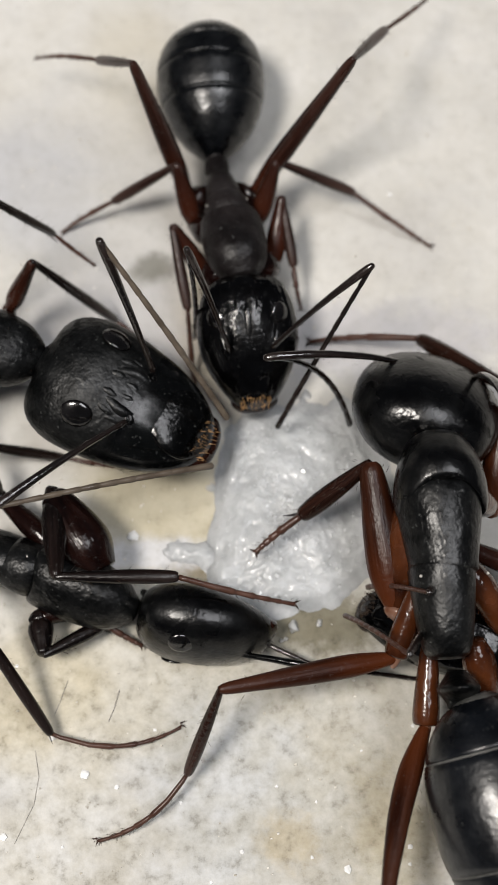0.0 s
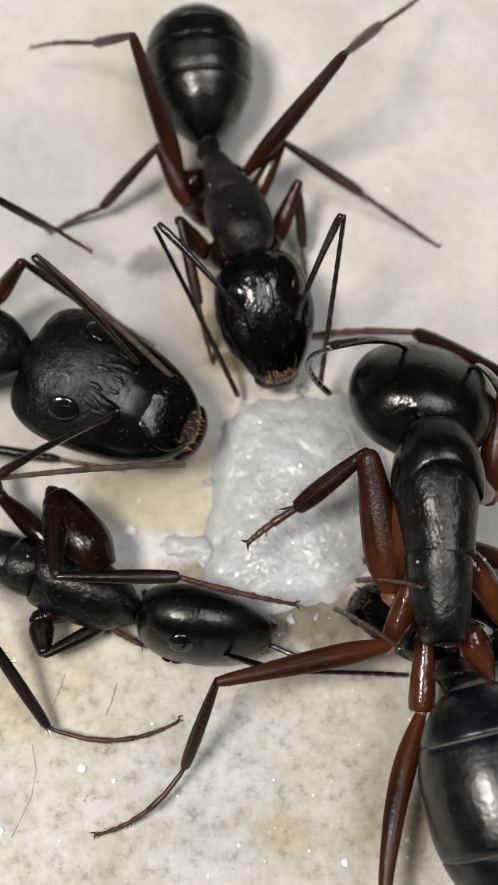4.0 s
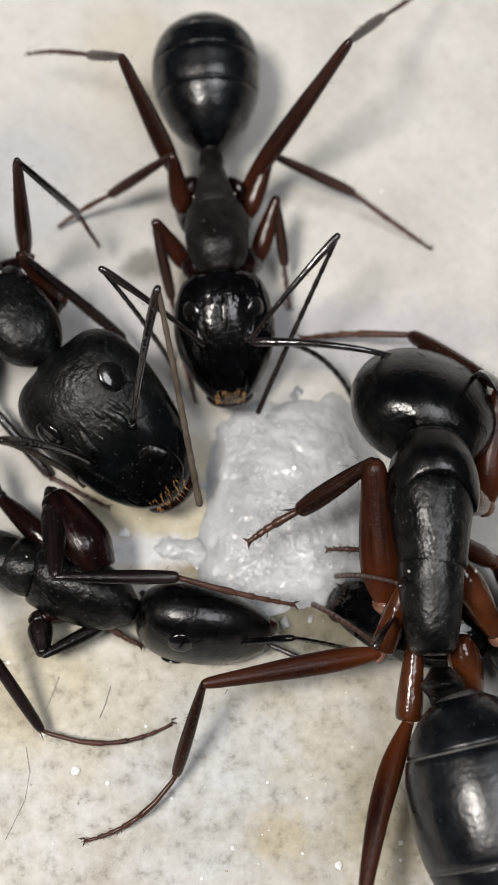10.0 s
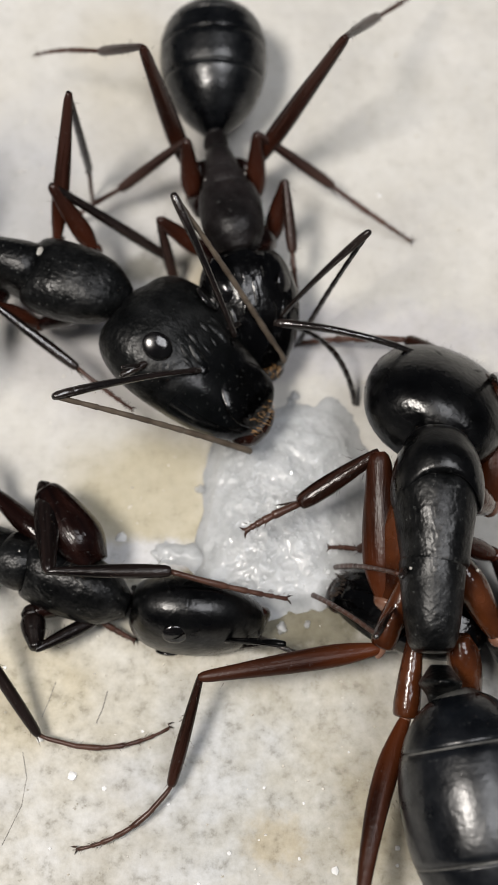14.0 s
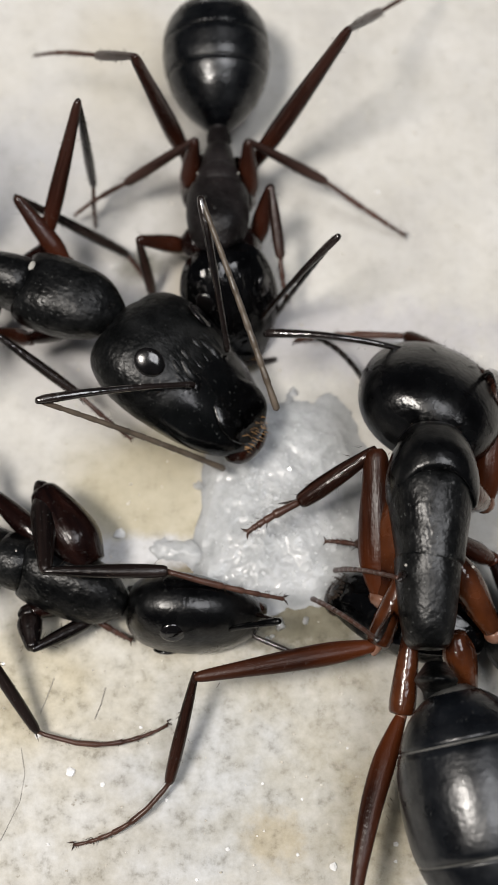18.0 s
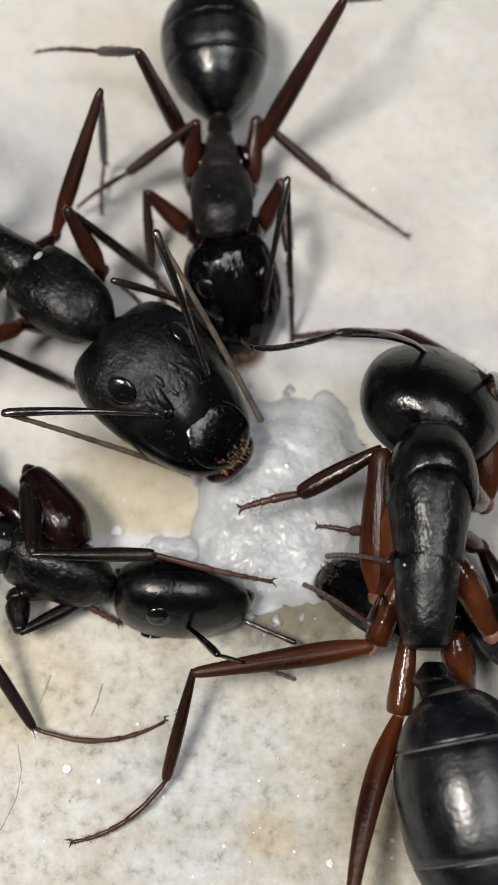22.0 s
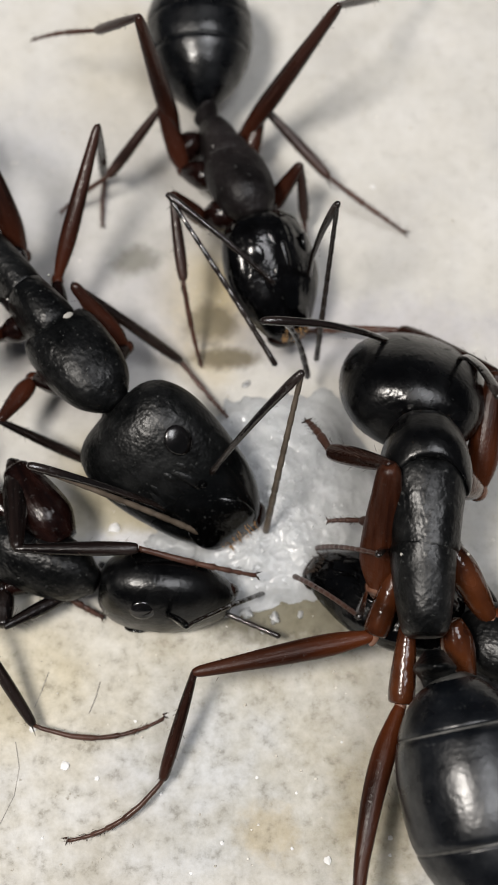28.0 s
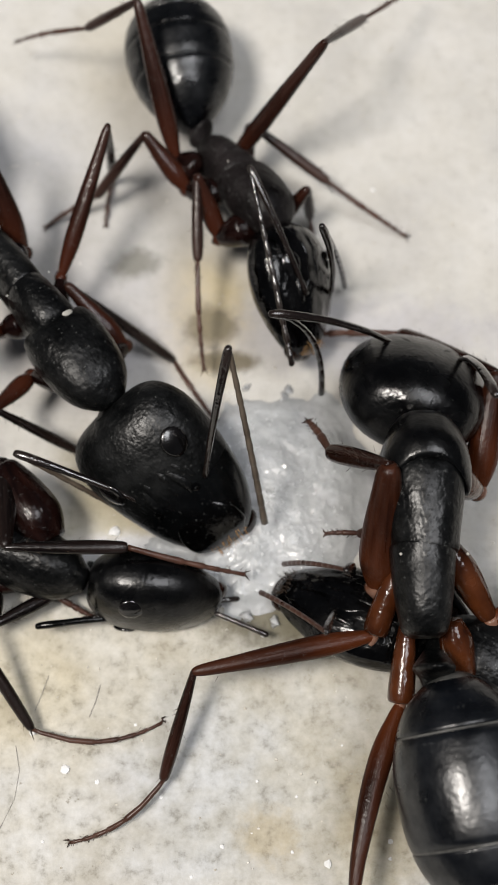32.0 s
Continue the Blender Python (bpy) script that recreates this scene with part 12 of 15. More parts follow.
    walk(ant_small["legs"][3][2], [
        (0, at(-1.07, -2.42, -2.25, -22.8, 47.5, 171.4)), (2, at(-1.09, -2.49, -2.27, -22.8, 47.5, 171.4)), (3, at(-1.16, -2.55, -2.35, -22.8, 47.5, 171.3)),
        (5.5, at(-1.1, -2.52, -2.28, -22.8, 47.5, 171.4)), (6, at(-1.16, -2.56, -2.35, -22.8, 47.5, 171.3)), (6.5, at(-1.15, -2.56, -2.34, -22.8, 47.5, 171.3)),
        (7, at(-1.14, -2.56, -2.32, -22.8, 47.5, 171.3)), (7.5, at(-1.08, -2.55, -2.27, -22.8, 47.5, 171.4)), (8, at(-1.09, -2.59, -2.27, -22.8, 47.5, 171.4)),
        (9, at(-1.08, -2.58, -2.26, -22.8, 47.5, 171.4)), (11, at(-1.09, -2.66, -2.27, -22.8, 47.5, 171.3)), (12.5, at(-1.11, -2.65, -2.3, -22.8, 47.5, 171.3)),
        (13, at(-1.05, -2.63, -2.23, -22.8, 47.5, 171.3)), (14, at(-0.97, -2.45, -2.13, -22.8, 47.5, 171.4)), (14.5, at(-0.98, -2.4, -2.14, -22.8, 47.5, 171.4)),
        (16.5, at(-1.08, -2.68, -2.26, -22.8, 47.5, 171.3)), (17, at(-1.07, -2.62, -2.26, -22.8, 47.5, 171.3)), (18, at(-1.02, -2.45, -2.19, -22.8, 47.5, 171.4)),
        (19, at(-0.92, -2.34, -2.08, -22.7, 47.5, 171.4)), (20, at(-0.91, -2.27, -2.06, -22.7, 47.5, 171.4)), (21, at(-0.86, -2.13, -2, -22.7, 47.5, 171.4)),
        (22, at(-0.89, -2.16, -2.04, -22.7, 47.5, 171.4)), (23, at(-0.83, -2.1, -1.97, -22.7, 47.5, 171.4)), (24, at(-0.82, -2.17, -1.95, -22.7, 47.5, 171.5)),
        (25.5, at(-0.68, -2.17, -1.81, -22.7, 47.5, 171.5)), (27.5, at(-0.92, -1.88, -2.06, -22.7, 47.5, 171.4)), (31, at(-0.97, -1.76, -2.11, -22.7, 47.5, 171.4)),
        (32, at(-0.93, -1.61, -2.06, -22.7, 47.5, 171.4))])
    walk(ant_small["legs"][4][0], [
        (0, at(0.52, 0.37, 0.37, 84.2, 10.3, -97.6)), (2, at(0.52, 0.37, 0.37, 84.1, 11.9, -99.1)), (3, at(0.52, 0.37, 0.37, 84.9, 13.6, -100.7)),
        (5.5, at(0.52, 0.37, 0.37, 84, 12.5, -99.6)), (6, at(0.52, 0.37, 0.37, 84.7, 13.9, -101)), (7.5, at(0.52, 0.37, 0.37, 83.5, 12.9, -100)),
        (11, at(0.52, 0.37, 0.37, 82.5, 15.3, -102.3)), (12.5, at(0.52, 0.37, 0.37, 83, 15.2, -102.3)), (13, at(0.52, 0.37, 0.37, 81.9, 14.3, -101.4)),
        (14, at(0.52, 0.37, 0.37, 81.7, 10.3, -97.5)), (14.5, at(0.52, 0.37, 0.37, 82.2, 9.3, -96.6)), (16.5, at(0.52, 0.37, 0.37, 82.1, 15.5, -102.6)),
        (18, at(0.52, 0.37, 0.37, 82.9, 10.5, -97.7)), (19, at(0.52, 0.37, 0.37, 81.3, 7.9, -95.3)), (20, at(0.52, 0.37, 0.37, 81.4, 6.5, -94)),
        (21, at(0.52, 0.37, 0.37, 80.8, 3.7, -91.5)), (22, at(0.52, 0.37, 0.37, 81.4, 4.4, -92.1)), (23, at(0.52, 0.37, 0.37, 80.2, 3.3, -91.1)),
        (24, at(0.52, 0.37, 0.37, 79.6, 4.4, -92.1)), (25.5, at(0.52, 0.37, 0.37, 76.3, 4.4, -92.2)), (27.5, at(0.52, 0.37, 0.37, 82.3, -1.2, -87.1)),
        (31, at(0.52, 0.37, 0.37, 83.1, -3.7, -84.8)), (32, at(0.52, 0.37, 0.37, 81.8, -6.3, -82.4))])
    walk(ant_small["legs"][4][1], [
        (0, at(0.71, -0.1, 2.81, -4.9, 25, -112.9)), (2, at(0.69, -0.17, 2.79, -5.1, 25, -112.9)), (3, at(0.63, -0.24, 2.78, -6.5, 25.3, -113.3)),
        (5.5, at(0.68, -0.2, 2.79, -5.2, 25, -112.9)), (6, at(0.63, -0.26, 2.77, -6.4, 25.3, -113.2)), (7, at(0.65, -0.25, 2.78, -5.9, 25.2, -113.1)),
        (7.5, at(0.7, -0.22, 2.78, -4.7, 24.9, -112.8)), (8, at(0.69, -0.27, 2.77, -4.6, 24.9, -112.8)), (9, at(0.71, -0.25, 2.77, -4.3, 24.8, -112.7)),
        (11, at(0.7, -0.33, 2.75, -4.2, 24.8, -112.7)), (12.5, at(0.67, -0.33, 2.75, -4.8, 24.9, -112.8)), (13, at(0.74, -0.29, 2.76, -3.3, 24.6, -112.5)),
        (14, at(0.82, -0.11, 2.79, -1.9, 24.2, -112)), (14.5, at(0.81, -0.06, 2.8, -2.3, 24.3, -112)), (16.5, at(0.71, -0.35, 2.74, -3.8, 24.8, -112.7)),
        (17, at(0.71, -0.29, 2.76, -4, 24.8, -112.7)), (18, at(0.76, -0.11, 2.8, -3.4, 24.6, -112.4)), (19, at(0.86, 0, 2.81, -1, 23.8, -111.5)),
        (20, at(0.87, 0.07, 2.81, -0.9, 23.7, -111.4)), (21, at(0.91, 0.2, 2.82, 0.3, 23.1, -110.7)), (22, at(0.88, 0.17, 2.82, -0.5, 23.4, -111.1)),
        (23, at(0.94, 0.23, 2.82, 1.1, 22.8, -110.3)), (24, at(0.96, 0.17, 2.81, 1.7, 22.6, -110.2)), (25.5, at(1.1, 0.16, 2.78, 5.6, 21.3, -108.7)),
        (27.5, at(0.85, 0.44, 2.84, -1.3, 23.4, -111.1)), (31, at(0.8, 0.56, 2.84, -2.4, 23.8, -111.5)), (32, at(0.83, 0.69, 2.82, -0.8, 22.9, -110.5))])
    walk(ant_small["legs"][4][2], [
        (0, at(3.31, -1.09, 2.59, 26.4, 31.7, -121.8)), (2, at(3.29, -1.16, 2.57, 26.4, 31.7, -121.8)), (3, at(3.22, -1.21, 2.49, 26.4, 31.7, -121.8)),
        (5.5, at(3.28, -1.18, 2.56, 26.4, 31.7, -121.8)), (6, at(3.22, -1.23, 2.49, 26.4, 31.7, -121.8)), (6.5, at(3.23, -1.22, 2.5, 26.4, 31.7, -121.8)),
        (7, at(3.24, -1.22, 2.52, 26.4, 31.7, -121.8)), (7.5, at(3.3, -1.21, 2.57, 26.4, 31.7, -121.8)), (8, at(3.29, -1.26, 2.57, 26.4, 31.7, -121.8)),
        (9, at(3.31, -1.24, 2.58, 26.4, 31.7, -121.8)), (11, at(3.29, -1.33, 2.57, 26.4, 31.7, -121.8)), (12.5, at(3.27, -1.32, 2.54, 26.4, 31.7, -121.8)),
        (13, at(3.33, -1.3, 2.61, 26.4, 31.7, -121.8)), (14, at(3.41, -1.12, 2.71, 26.4, 31.7, -121.8)), (14.5, at(3.4, -1.06, 2.7, 26.4, 31.7, -121.8)),
        (16.5, at(3.3, -1.35, 2.58, 26.4, 31.7, -121.9)), (17, at(3.31, -1.29, 2.58, 26.4, 31.7, -121.9)), (18, at(3.36, -1.11, 2.65, 26.4, 31.7, -121.8)),
        (19, at(3.46, -1, 2.76, 26.4, 31.6, -121.8)), (20, at(3.47, -0.93, 2.78, 26.4, 31.6, -121.8)), (21, at(3.52, -0.79, 2.84, 26.4, 31.6, -121.8)),
        (22, at(3.49, -0.82, 2.8, 26.4, 31.6, -121.8)), (23, at(3.55, -0.76, 2.87, 26.4, 31.6, -121.8)), (24, at(3.56, -0.82, 2.89, 26.4, 31.6, -121.8)),
        (25.5, at(3.69, -0.82, 3.03, 26.5, 31.6, -121.7)), (27.5, at(3.46, -0.54, 2.78, 26.4, 31.6, -121.8)), (31, at(3.41, -0.42, 2.73, 26.4, 31.6, -121.8)),
        (32, at(3.45, -0.27, 2.78, 26.4, 31.6, -121.8))])
    walk(ant_right["root"], [
        (0, at(3.97, -5.55, 2.51, 6.4, 0, 2.6)), (2, at(3.98, -5.45, 2.52, 6.3, 0, 2.4)), (3, at(3.97, -5.49, 2.52, 6.3, 0, 2.2)),
        (5.5, at(3.95, -5.28, 2.51, 6.4, 0, 1.7)), (6, at(3.95, -5.38, 2.51, 6.4, 0, 0.9)), (7, at(3.95, -5.5, 2.5, 6.5, 0, 0.7)),
        (7.5, at(3.94, -5.47, 2.5, 6.5, 0, 0.6)), (8, at(3.93, -5.55, 2.5, 6.5, 0, 0.5)), (9, at(3.84, -5.62, 2.5, 6.5, 0, 0.3)),
        (10, at(3.86, -5.56, 2.5, 6.5, 0, 0.2)), (11, at(3.89, -5.56, 2.5, 6.5, 0, -0.3)), (11.5, at(3.88, -5.54, 2.5, 6.5, 0, -0.6)),
        (12, at(3.88, -5.54, 2.5, 6.5, 0, -0.8)), (12.5, at(3.88, -5.61, 2.5, 6.5, 0, -1)), (13, at(3.9, -5.57, 2.5, 6.5, 0, -1.2)),
        (14, at(3.91, -5.41, 2.49, 6.6, 0, -1.8)), (16.5, at(3.9, -5.42, 2.49, 6.7, 0, -2.8)), (17, at(3.9, -5.46, 2.49, 6.7, 0, -2.4)),
        (18, at(3.86, -5.43, 2.49, 6.7, 0, -1.5)), (19, at(3.87, -5.44, 2.49, 6.7, 0, -1.6)), (20, at(3.89, -5.48, 2.49, 6.7, 0, -1.7)),
        (21, at(3.87, -5.51, 2.48, 6.8, 0, -2)), (22, at(3.89, -5.5, 2.48, 6.7, 0, -2)), (23, at(3.86, -5.4, 2.49, 6.6, 0, -2.2)),
        (24, at(3.91, -5.29, 2.49, 6.7, 0, -1)), (25, at(3.89, -5.31, 2.5, 6.6, 0, -0.9)), (25.5, at(3.93, -5.33, 2.49, 6.6, 0, -0.6)),
        (27.5, at(3.94, -5.29, 2.5, 6.5, 0, -0.6)), (28, at(3.94, -5.33, 2.5, 6.6, 0, 0.2)), (29, at(3.96, -5.31, 2.5, 6.5, 0, 0.2)),
        (30, at(3.96, -5.29, 2.5, 6.5, 0, 0.1)), (31, at(3.95, -5.28, 2.5, 6.5, 0, 0.2)), (32, at(3.93, -5.25, 2.5, 6.5, 0, 0.2))])
    walk(ant_right["head"], [
        (0, at(-0.29, 4.48, 0, -51.2, 2.3, -18.1)), (5.5, at(-0.29, 4.48, 0, -52.4, 2.5, -15.7)), (7, at(-0.29, 4.48, 0, -50.6, 1.8, -22.8)),
        (10, at(-0.29, 4.48, 0, -51.1, 2.1, -19.2)), (12, at(-0.29, 4.48, 0, -49.9, 2, -21.6)), (13, at(-0.29, 4.48, 0, -49, 1.5, -25.9)),
        (14.5, at(-0.29, 4.48, 0, -50.4, 1.8, -22.6)), (16.5, at(-0.29, 4.48, 0, -51.8, 1.6, -22.8)), (18, at(-0.29, 4.48, 0, -49.9, 1.7, -23.2)),
        (22, at(-0.29, 4.48, 0, -51.4, 1.4, -25.1)), (23, at(-0.29, 4.48, 0, -50.7, 2.2, -18.8)), (24, at(-0.29, 4.48, 0, -50.3, 2.3, -17.8)),
        (25, at(-0.29, 4.48, 0, -49.3, 2.2, -19.6)), (27.5, at(-0.29, 4.48, 0, -48.4, 2.7, -15.5)), (28, at(-0.29, 4.48, 0, -50.9, 2.7, -14.5)),
        (32, at(-0.29, 4.48, 0, -51.8, 2.5, -15.3))])
    walk(ant_right["gaster"], [
        (0, at(0.27, -0.45, 0, 0.4, -1.3, -168.1)), (5.5, at(0.27, -0.45, 0, 0.4, -1.2, -169.3)), (9, at(0.27, -0.45, 0, 0.5, -1.5, -167.2)),
        (13, at(0.27, -0.45, 0, 0.4, -1.2, -169.3)), (16.5, at(0.27, -0.45, 0, 0.6, -1.5, -166.9)), (32, at(0.27, -0.45, 0, 0.6, -1.1, -170.2))])
    walk(ant_right["scapes"][0], [
        (0, at(-0.27, 6.41, -1.07, 24.4, 6.4, 95.1)), (1, at(-0.25, 6.39, -1.12, 62.8, 4.9, 129.9)), (2, at(-0.26, 6.4, -1.09, 58.9, 5, 127.2)),
        (3, at(-0.26, 6.41, -1.06, 48.9, 5.9, 109.3)), (4.5, at(-0.33, 6.4, -1.1, 58.4, 5.3, 123.8)), (5.5, at(-0.37, 6.38, -1.12, 63.2, 4.5, 135.3)),
        (6, at(-0.3, 6.42, -1.05, 34.3, 6.4, 96.1)), (7, at(-0.07, 6.4, -1.06, 28, 6.5, 90.2)), (8, at(-0.14, 6.42, -1.04, 29.6, 6.4, 100.1)),
        (9, at(-0.2, 6.43, -1.02, 22.4, 6.5, 95.3)), (10, at(-0.22, 6.41, -1.07, 2.3, 6.4, 83.7)), (11, at(-0.17, 6.41, -1.05, 1.5, 6.5, 86.5)),
        (11.5, at(-0.14, 6.42, -1.04, 7, 6.5, 90.3)), (12, at(-0.12, 6.42, -1.03, 23.8, 6.4, 99.6)), (13, at(0.06, 6.41, -1, 28.3, 6.5, 97.1)),
        (14, at(-0.03, 6.41, -1.03, 9.7, 6.5, 82.2)), (14.5, at(-0.08, 6.41, -1.05, 4.6, 6.5, 77.6)), (15.5, at(-0.08, 6.4, -1.08, 2.8, 6.6, 82.1)),
        (16.5, at(-0.08, 6.38, -1.1, 13.3, 6.6, 92.4)), (17, at(-0.07, 6.39, -1.08, 8.1, 6.7, 88.9)), (18, at(-0.05, 6.41, -1.03, 2.2, 6.6, 84)),
        (19, at(-0.06, 6.41, -1.04, 1, 6.7, 88.5)), (20, at(-0.07, 6.41, -1.05, 17.5, 6.6, 98.3)), (21, at(0.01, 6.39, -1.08, 34.7, 6.6, 104.8)),
        (22, at(0.01, 6.38, -1.09, 52.9, 6.4, 108.5)), (23, at(-0.24, 6.41, -1.06, 55.7, 6, 115.7)), (24, at(-0.28, 6.42, -1.04, 25.7, 6.7, 93.5)),
        (25, at(-0.19, 6.44, -1.01, 7.3, 6.2, 72.2)), (25.5, at(-0.22, 6.44, -0.99, 25.2, 6.6, 90.6)), (26.5, at(-0.29, 6.45, -0.98, 47.1, 6.3, 105.7)),
        (27.5, at(-0.36, 6.45, -0.97, 60.7, 5.5, 122.9)), (28, at(-0.41, 6.41, -1.06, 33.6, 6.5, 95.2)), (30, at(-0.46, 6.4, -1.07, 39.9, 6.3, 105.2)),
        (31, at(-0.42, 6.4, -1.08, 38.1, 6.3, 105.8)), (32, at(-0.38, 6.39, -1.09, 37.5, 6.5, 93.5))])
    walk(ant_right["funiculi"][0], [
        (0, at(-3.36, 6.28, 0.32, -54.5, -6.2, -104.1)), (0.3, at(-2.78, 6.05, 0.85, -64.9, -11.2, -54)), (0.7, at(-2.19, 5.82, 1.37, -75.4, -6.5, -3.9)),
        (1, at(-1.61, 5.59, 1.9, -78.6, 4.5, 44.6)), (2, at(-1.81, 5.54, 1.81, -79, 4.4, 43.5)), (2.3, at(-2.03, 5.67, 1.7, -81.5, 0.3, -5.8)),
        (2.7, at(-2.25, 5.79, 1.59, -80, -4.2, -55)), (3, at(-2.46, 5.92, 1.48, -75.6, -6.1, -104.5)), (3.5, at(-2.29, 5.82, 1.58, -83.2, -7.7, -52.1)),
        (4, at(-2.13, 5.72, 1.69, -89.1, -2.7, -0.1)), (4.5, at(-1.96, 5.62, 1.79, -88.9, 5, 51.4)), (5.5, at(-1.62, 5.46, 1.91, -76.1, 5.9, 67.9)),
        (5.7, at(-2.12, 5.75, 1.56, -65.6, 11.9, 125.9)), (5.8, at(-2.62, 6.04, 1.21, -55, 6.3, -176.1)), (6, at(-3.12, 6.33, 0.85, -54, -5.6, -119.8)),
        (7, at(-3.08, 6.57, 0.53, -47.3, -5, -128.8)), (8, at(-3.08, 6.08, 0.63, -56.5, -6, -111.9)), (8.5, at(-3.21, 6.18, 0.47, -58.5, -6.5, -96.7)),
        (9, at(-3.34, 6.29, 0.26, -58.1, -6.5, -82.7)), (10, at(-3.6, 6.79, -0.94, -45.8, -6.4, -98.2)), (11, at(-3.56, 6.63, -0.96, -46.5, -6.5, -83.5)),
        (11.5, at(-3.52, 6.45, -0.63, -47.8, -6.5, -94.2)), (12, at(-3.21, 6.05, 0.33, -50.8, -6.3, -105.3)), (13, at(-2.93, 6.22, 0.6, -59.9, -6.4, -79.5)),
        (14, at(-3.34, 6.93, -0.47, -52.5, -6.2, -109.8)), (14.5, at(-3.38, 7.17, -0.78, -46.7, -5.4, -125.3)), (15.5, at(-3.44, 6.88, -0.91, -42.8, -5.8, -120.2)),
        (16.5, at(-3.39, 6.33, -0.33, -48.8, -6.2, -110.2)), (17, at(-3.44, 6.51, -0.6, -47.5, -6.4, -105.1)), (18, at(-3.43, 6.79, -0.9, -45.1, -6.6, -95.6)),
        (19, at(-3.46, 6.51, -0.99, -44.7, -6.7, -92)), (20, at(-3.29, 6.06, -0.04, -48.9, -6.6, -100.8)), (21, at(-2.75, 5.88, 0.84, -73.7, -6.5, -72.8)),
        (21.3, at(-2.51, 5.93, 1.1, -71.7, 2.7, -28.7)), (21.7, at(-2.27, 5.97, 1.35, -63.8, 7.9, 16.2)), (22, at(-2.03, 6.01, 1.6, -54.5, 5.9, 61.5)),
        (23, at(-2.09, 5.85, 1.74, -85.3, 1.3, 10.8)), (23.5, at(-2.72, 6.13, 1.08, -76.4, -7.8, -38.7)), (24, at(-3.34, 6.41, 0.43, -63.6, -6.7, -89.4)),
        (25, at(-3.39, 7.51, -0.58, -51.1, -6.1, -111.9)), (25.5, at(-3.3, 6.58, 0.45, -57, -6.5, -80.5)), (26.5, at(-2.59, 6.09, 1.5, -78.1, -5.9, -64.6)),
        (27, at(-2.25, 5.94, 1.74, -86, -3.2, -8.2)), (27.5, at(-1.91, 5.79, 1.99, -88.2, 4.8, 47.5)), (27.7, at(-2.36, 5.98, 1.59, -87, -2.7, 4.5)),
        (27.8, at(-2.8, 6.17, 1.2, -80.9, -7.3, -39)), (28, at(-3.25, 6.37, 0.81, -73.3, -6.5, -83)), (30, at(-3.04, 5.95, 1.1, -70.7, -6.5, -85.8)),
        (31, at(-3.06, 5.89, 1, -70.7, -6.3, -76.3)), (32, at(-3.09, 6.47, 0.96, -66.5, -6.1, -111.8))])
    walk(ant_right["scapes"][1], [
        (0, at(0.93, 6.01, -1.12, 66.2, -0.6, -175)), (1, at(0.94, 5.98, -1.16, 65.7, -0.6, -174.8)), (3, at(0.93, 6.02, -1.12, 62.7, -0.5, -175.2)),
        (5.5, at(0.84, 6.04, -1.17, 60.9, -0.8, -172.8)), (6, at(0.9, 6.05, -1.1, 61.1, -0.4, -176.8)), (7, at(1.09, 5.92, -1.1, 65.9, 0.5, 175.9)),
        (9, at(0.99, 6.01, -1.07, 67.9, -0.3, -177)), (10, at(0.97, 5.99, -1.12, 67.1, -0.5, -175.4)), (12, at(1.05, 5.96, -1.07, 67.5, 0.2, 177.9)),
        (13, at(1.2, 5.86, -1.04, 70.6, 1.1, 169.9)), (14.5, at(1.08, 5.92, -1.09, 67.8, 0.7, 174.3)), (16.5, at(1.08, 5.89, -1.14, 69.6, 1, 171.4)),
        (18, at(1.11, 5.92, -1.07, 68.1, 0.4, 176.2)), (20, at(1.09, 5.91, -1.09, 68.9, 0.5, 176)), (21, at(1.15, 5.86, -1.11, 70.7, 0.8, 173.2)),
        (22, at(1.15, 5.84, -1.12, 70, 0.8, 173)), (23, at(0.96, 6.01, -1.11, 66.6, -0.3, -177.7)), (24, at(0.92, 6.04, -1.09, 62, -0.6, -175.1)),
        (25, at(0.99, 6.01, -1.05, 64.2, -0.2, -178.4)), (27.5, at(0.85, 6.12, -1.03, 61, -0.7, -174.2)), (28, at(0.81, 6.09, -1.12, 61.8, -1.1, -170.8)),
        (30, at(0.76, 6.11, -1.13, 62.1, -1.2, -169.8)), (32, at(0.83, 6.06, -1.15, 63.1, -0.9, -172.2))])
    walk(ant_right["funiculi"][1], [
        (0, at(1.08, 4.65, 1.99, -69.7, -6.4, -81.2)), (3, at(1.09, 4.46, 1.9, -69.3, -6.2, -81.1)), (5.5, at(1.09, 4.41, 1.8, -68.9, -6.3, -81)),
        (6, at(1.01, 4.41, 1.88, -69, -6.3, -80.1)), (7, at(0.96, 4.54, 2.01, -69, -6.4, -79.7)), (9, at(1.08, 4.73, 2.08, -68.7, -6.4, -79.4)),
        (10, at(1.1, 4.68, 2.01, -68.6, -6.4, -79.5)), (12, at(0.99, 4.66, 2.07, -68.4, -6.4, -78.5)), (13, at(0.94, 4.76, 2.17, -68.4, -6.4, -78)),
        (14.5, at(0.92, 4.65, 2.06, -68.2, -6.5, -77.5)), (16.5, at(0.85, 4.73, 2.05, -68, -6.5, -76.9)), (18, at(1, 4.65, 2.08, -67.7, -6.5, -78.3)),
        (21, at(0.97, 4.74, 2.1, -67.4, -6.7, -77.9)), (23, at(1.03, 4.66, 2.02, -67, -6.5, -78.1)), (24, at(1.09, 4.45, 1.91, -66.7, -6.6, -79.5)),
        (25.5, at(1.04, 4.57, 2.02, -66.5, -6.5, -79.8)), (27.5, at(1.06, 4.48, 1.95, -66.1, -6.4, -80.1)), (28, at(1.12, 4.52, 1.88, -65.9, -6.5, -81)),
        (32, at(1.09, 4.54, 1.88, -65.3, -6.5, -81.3))])
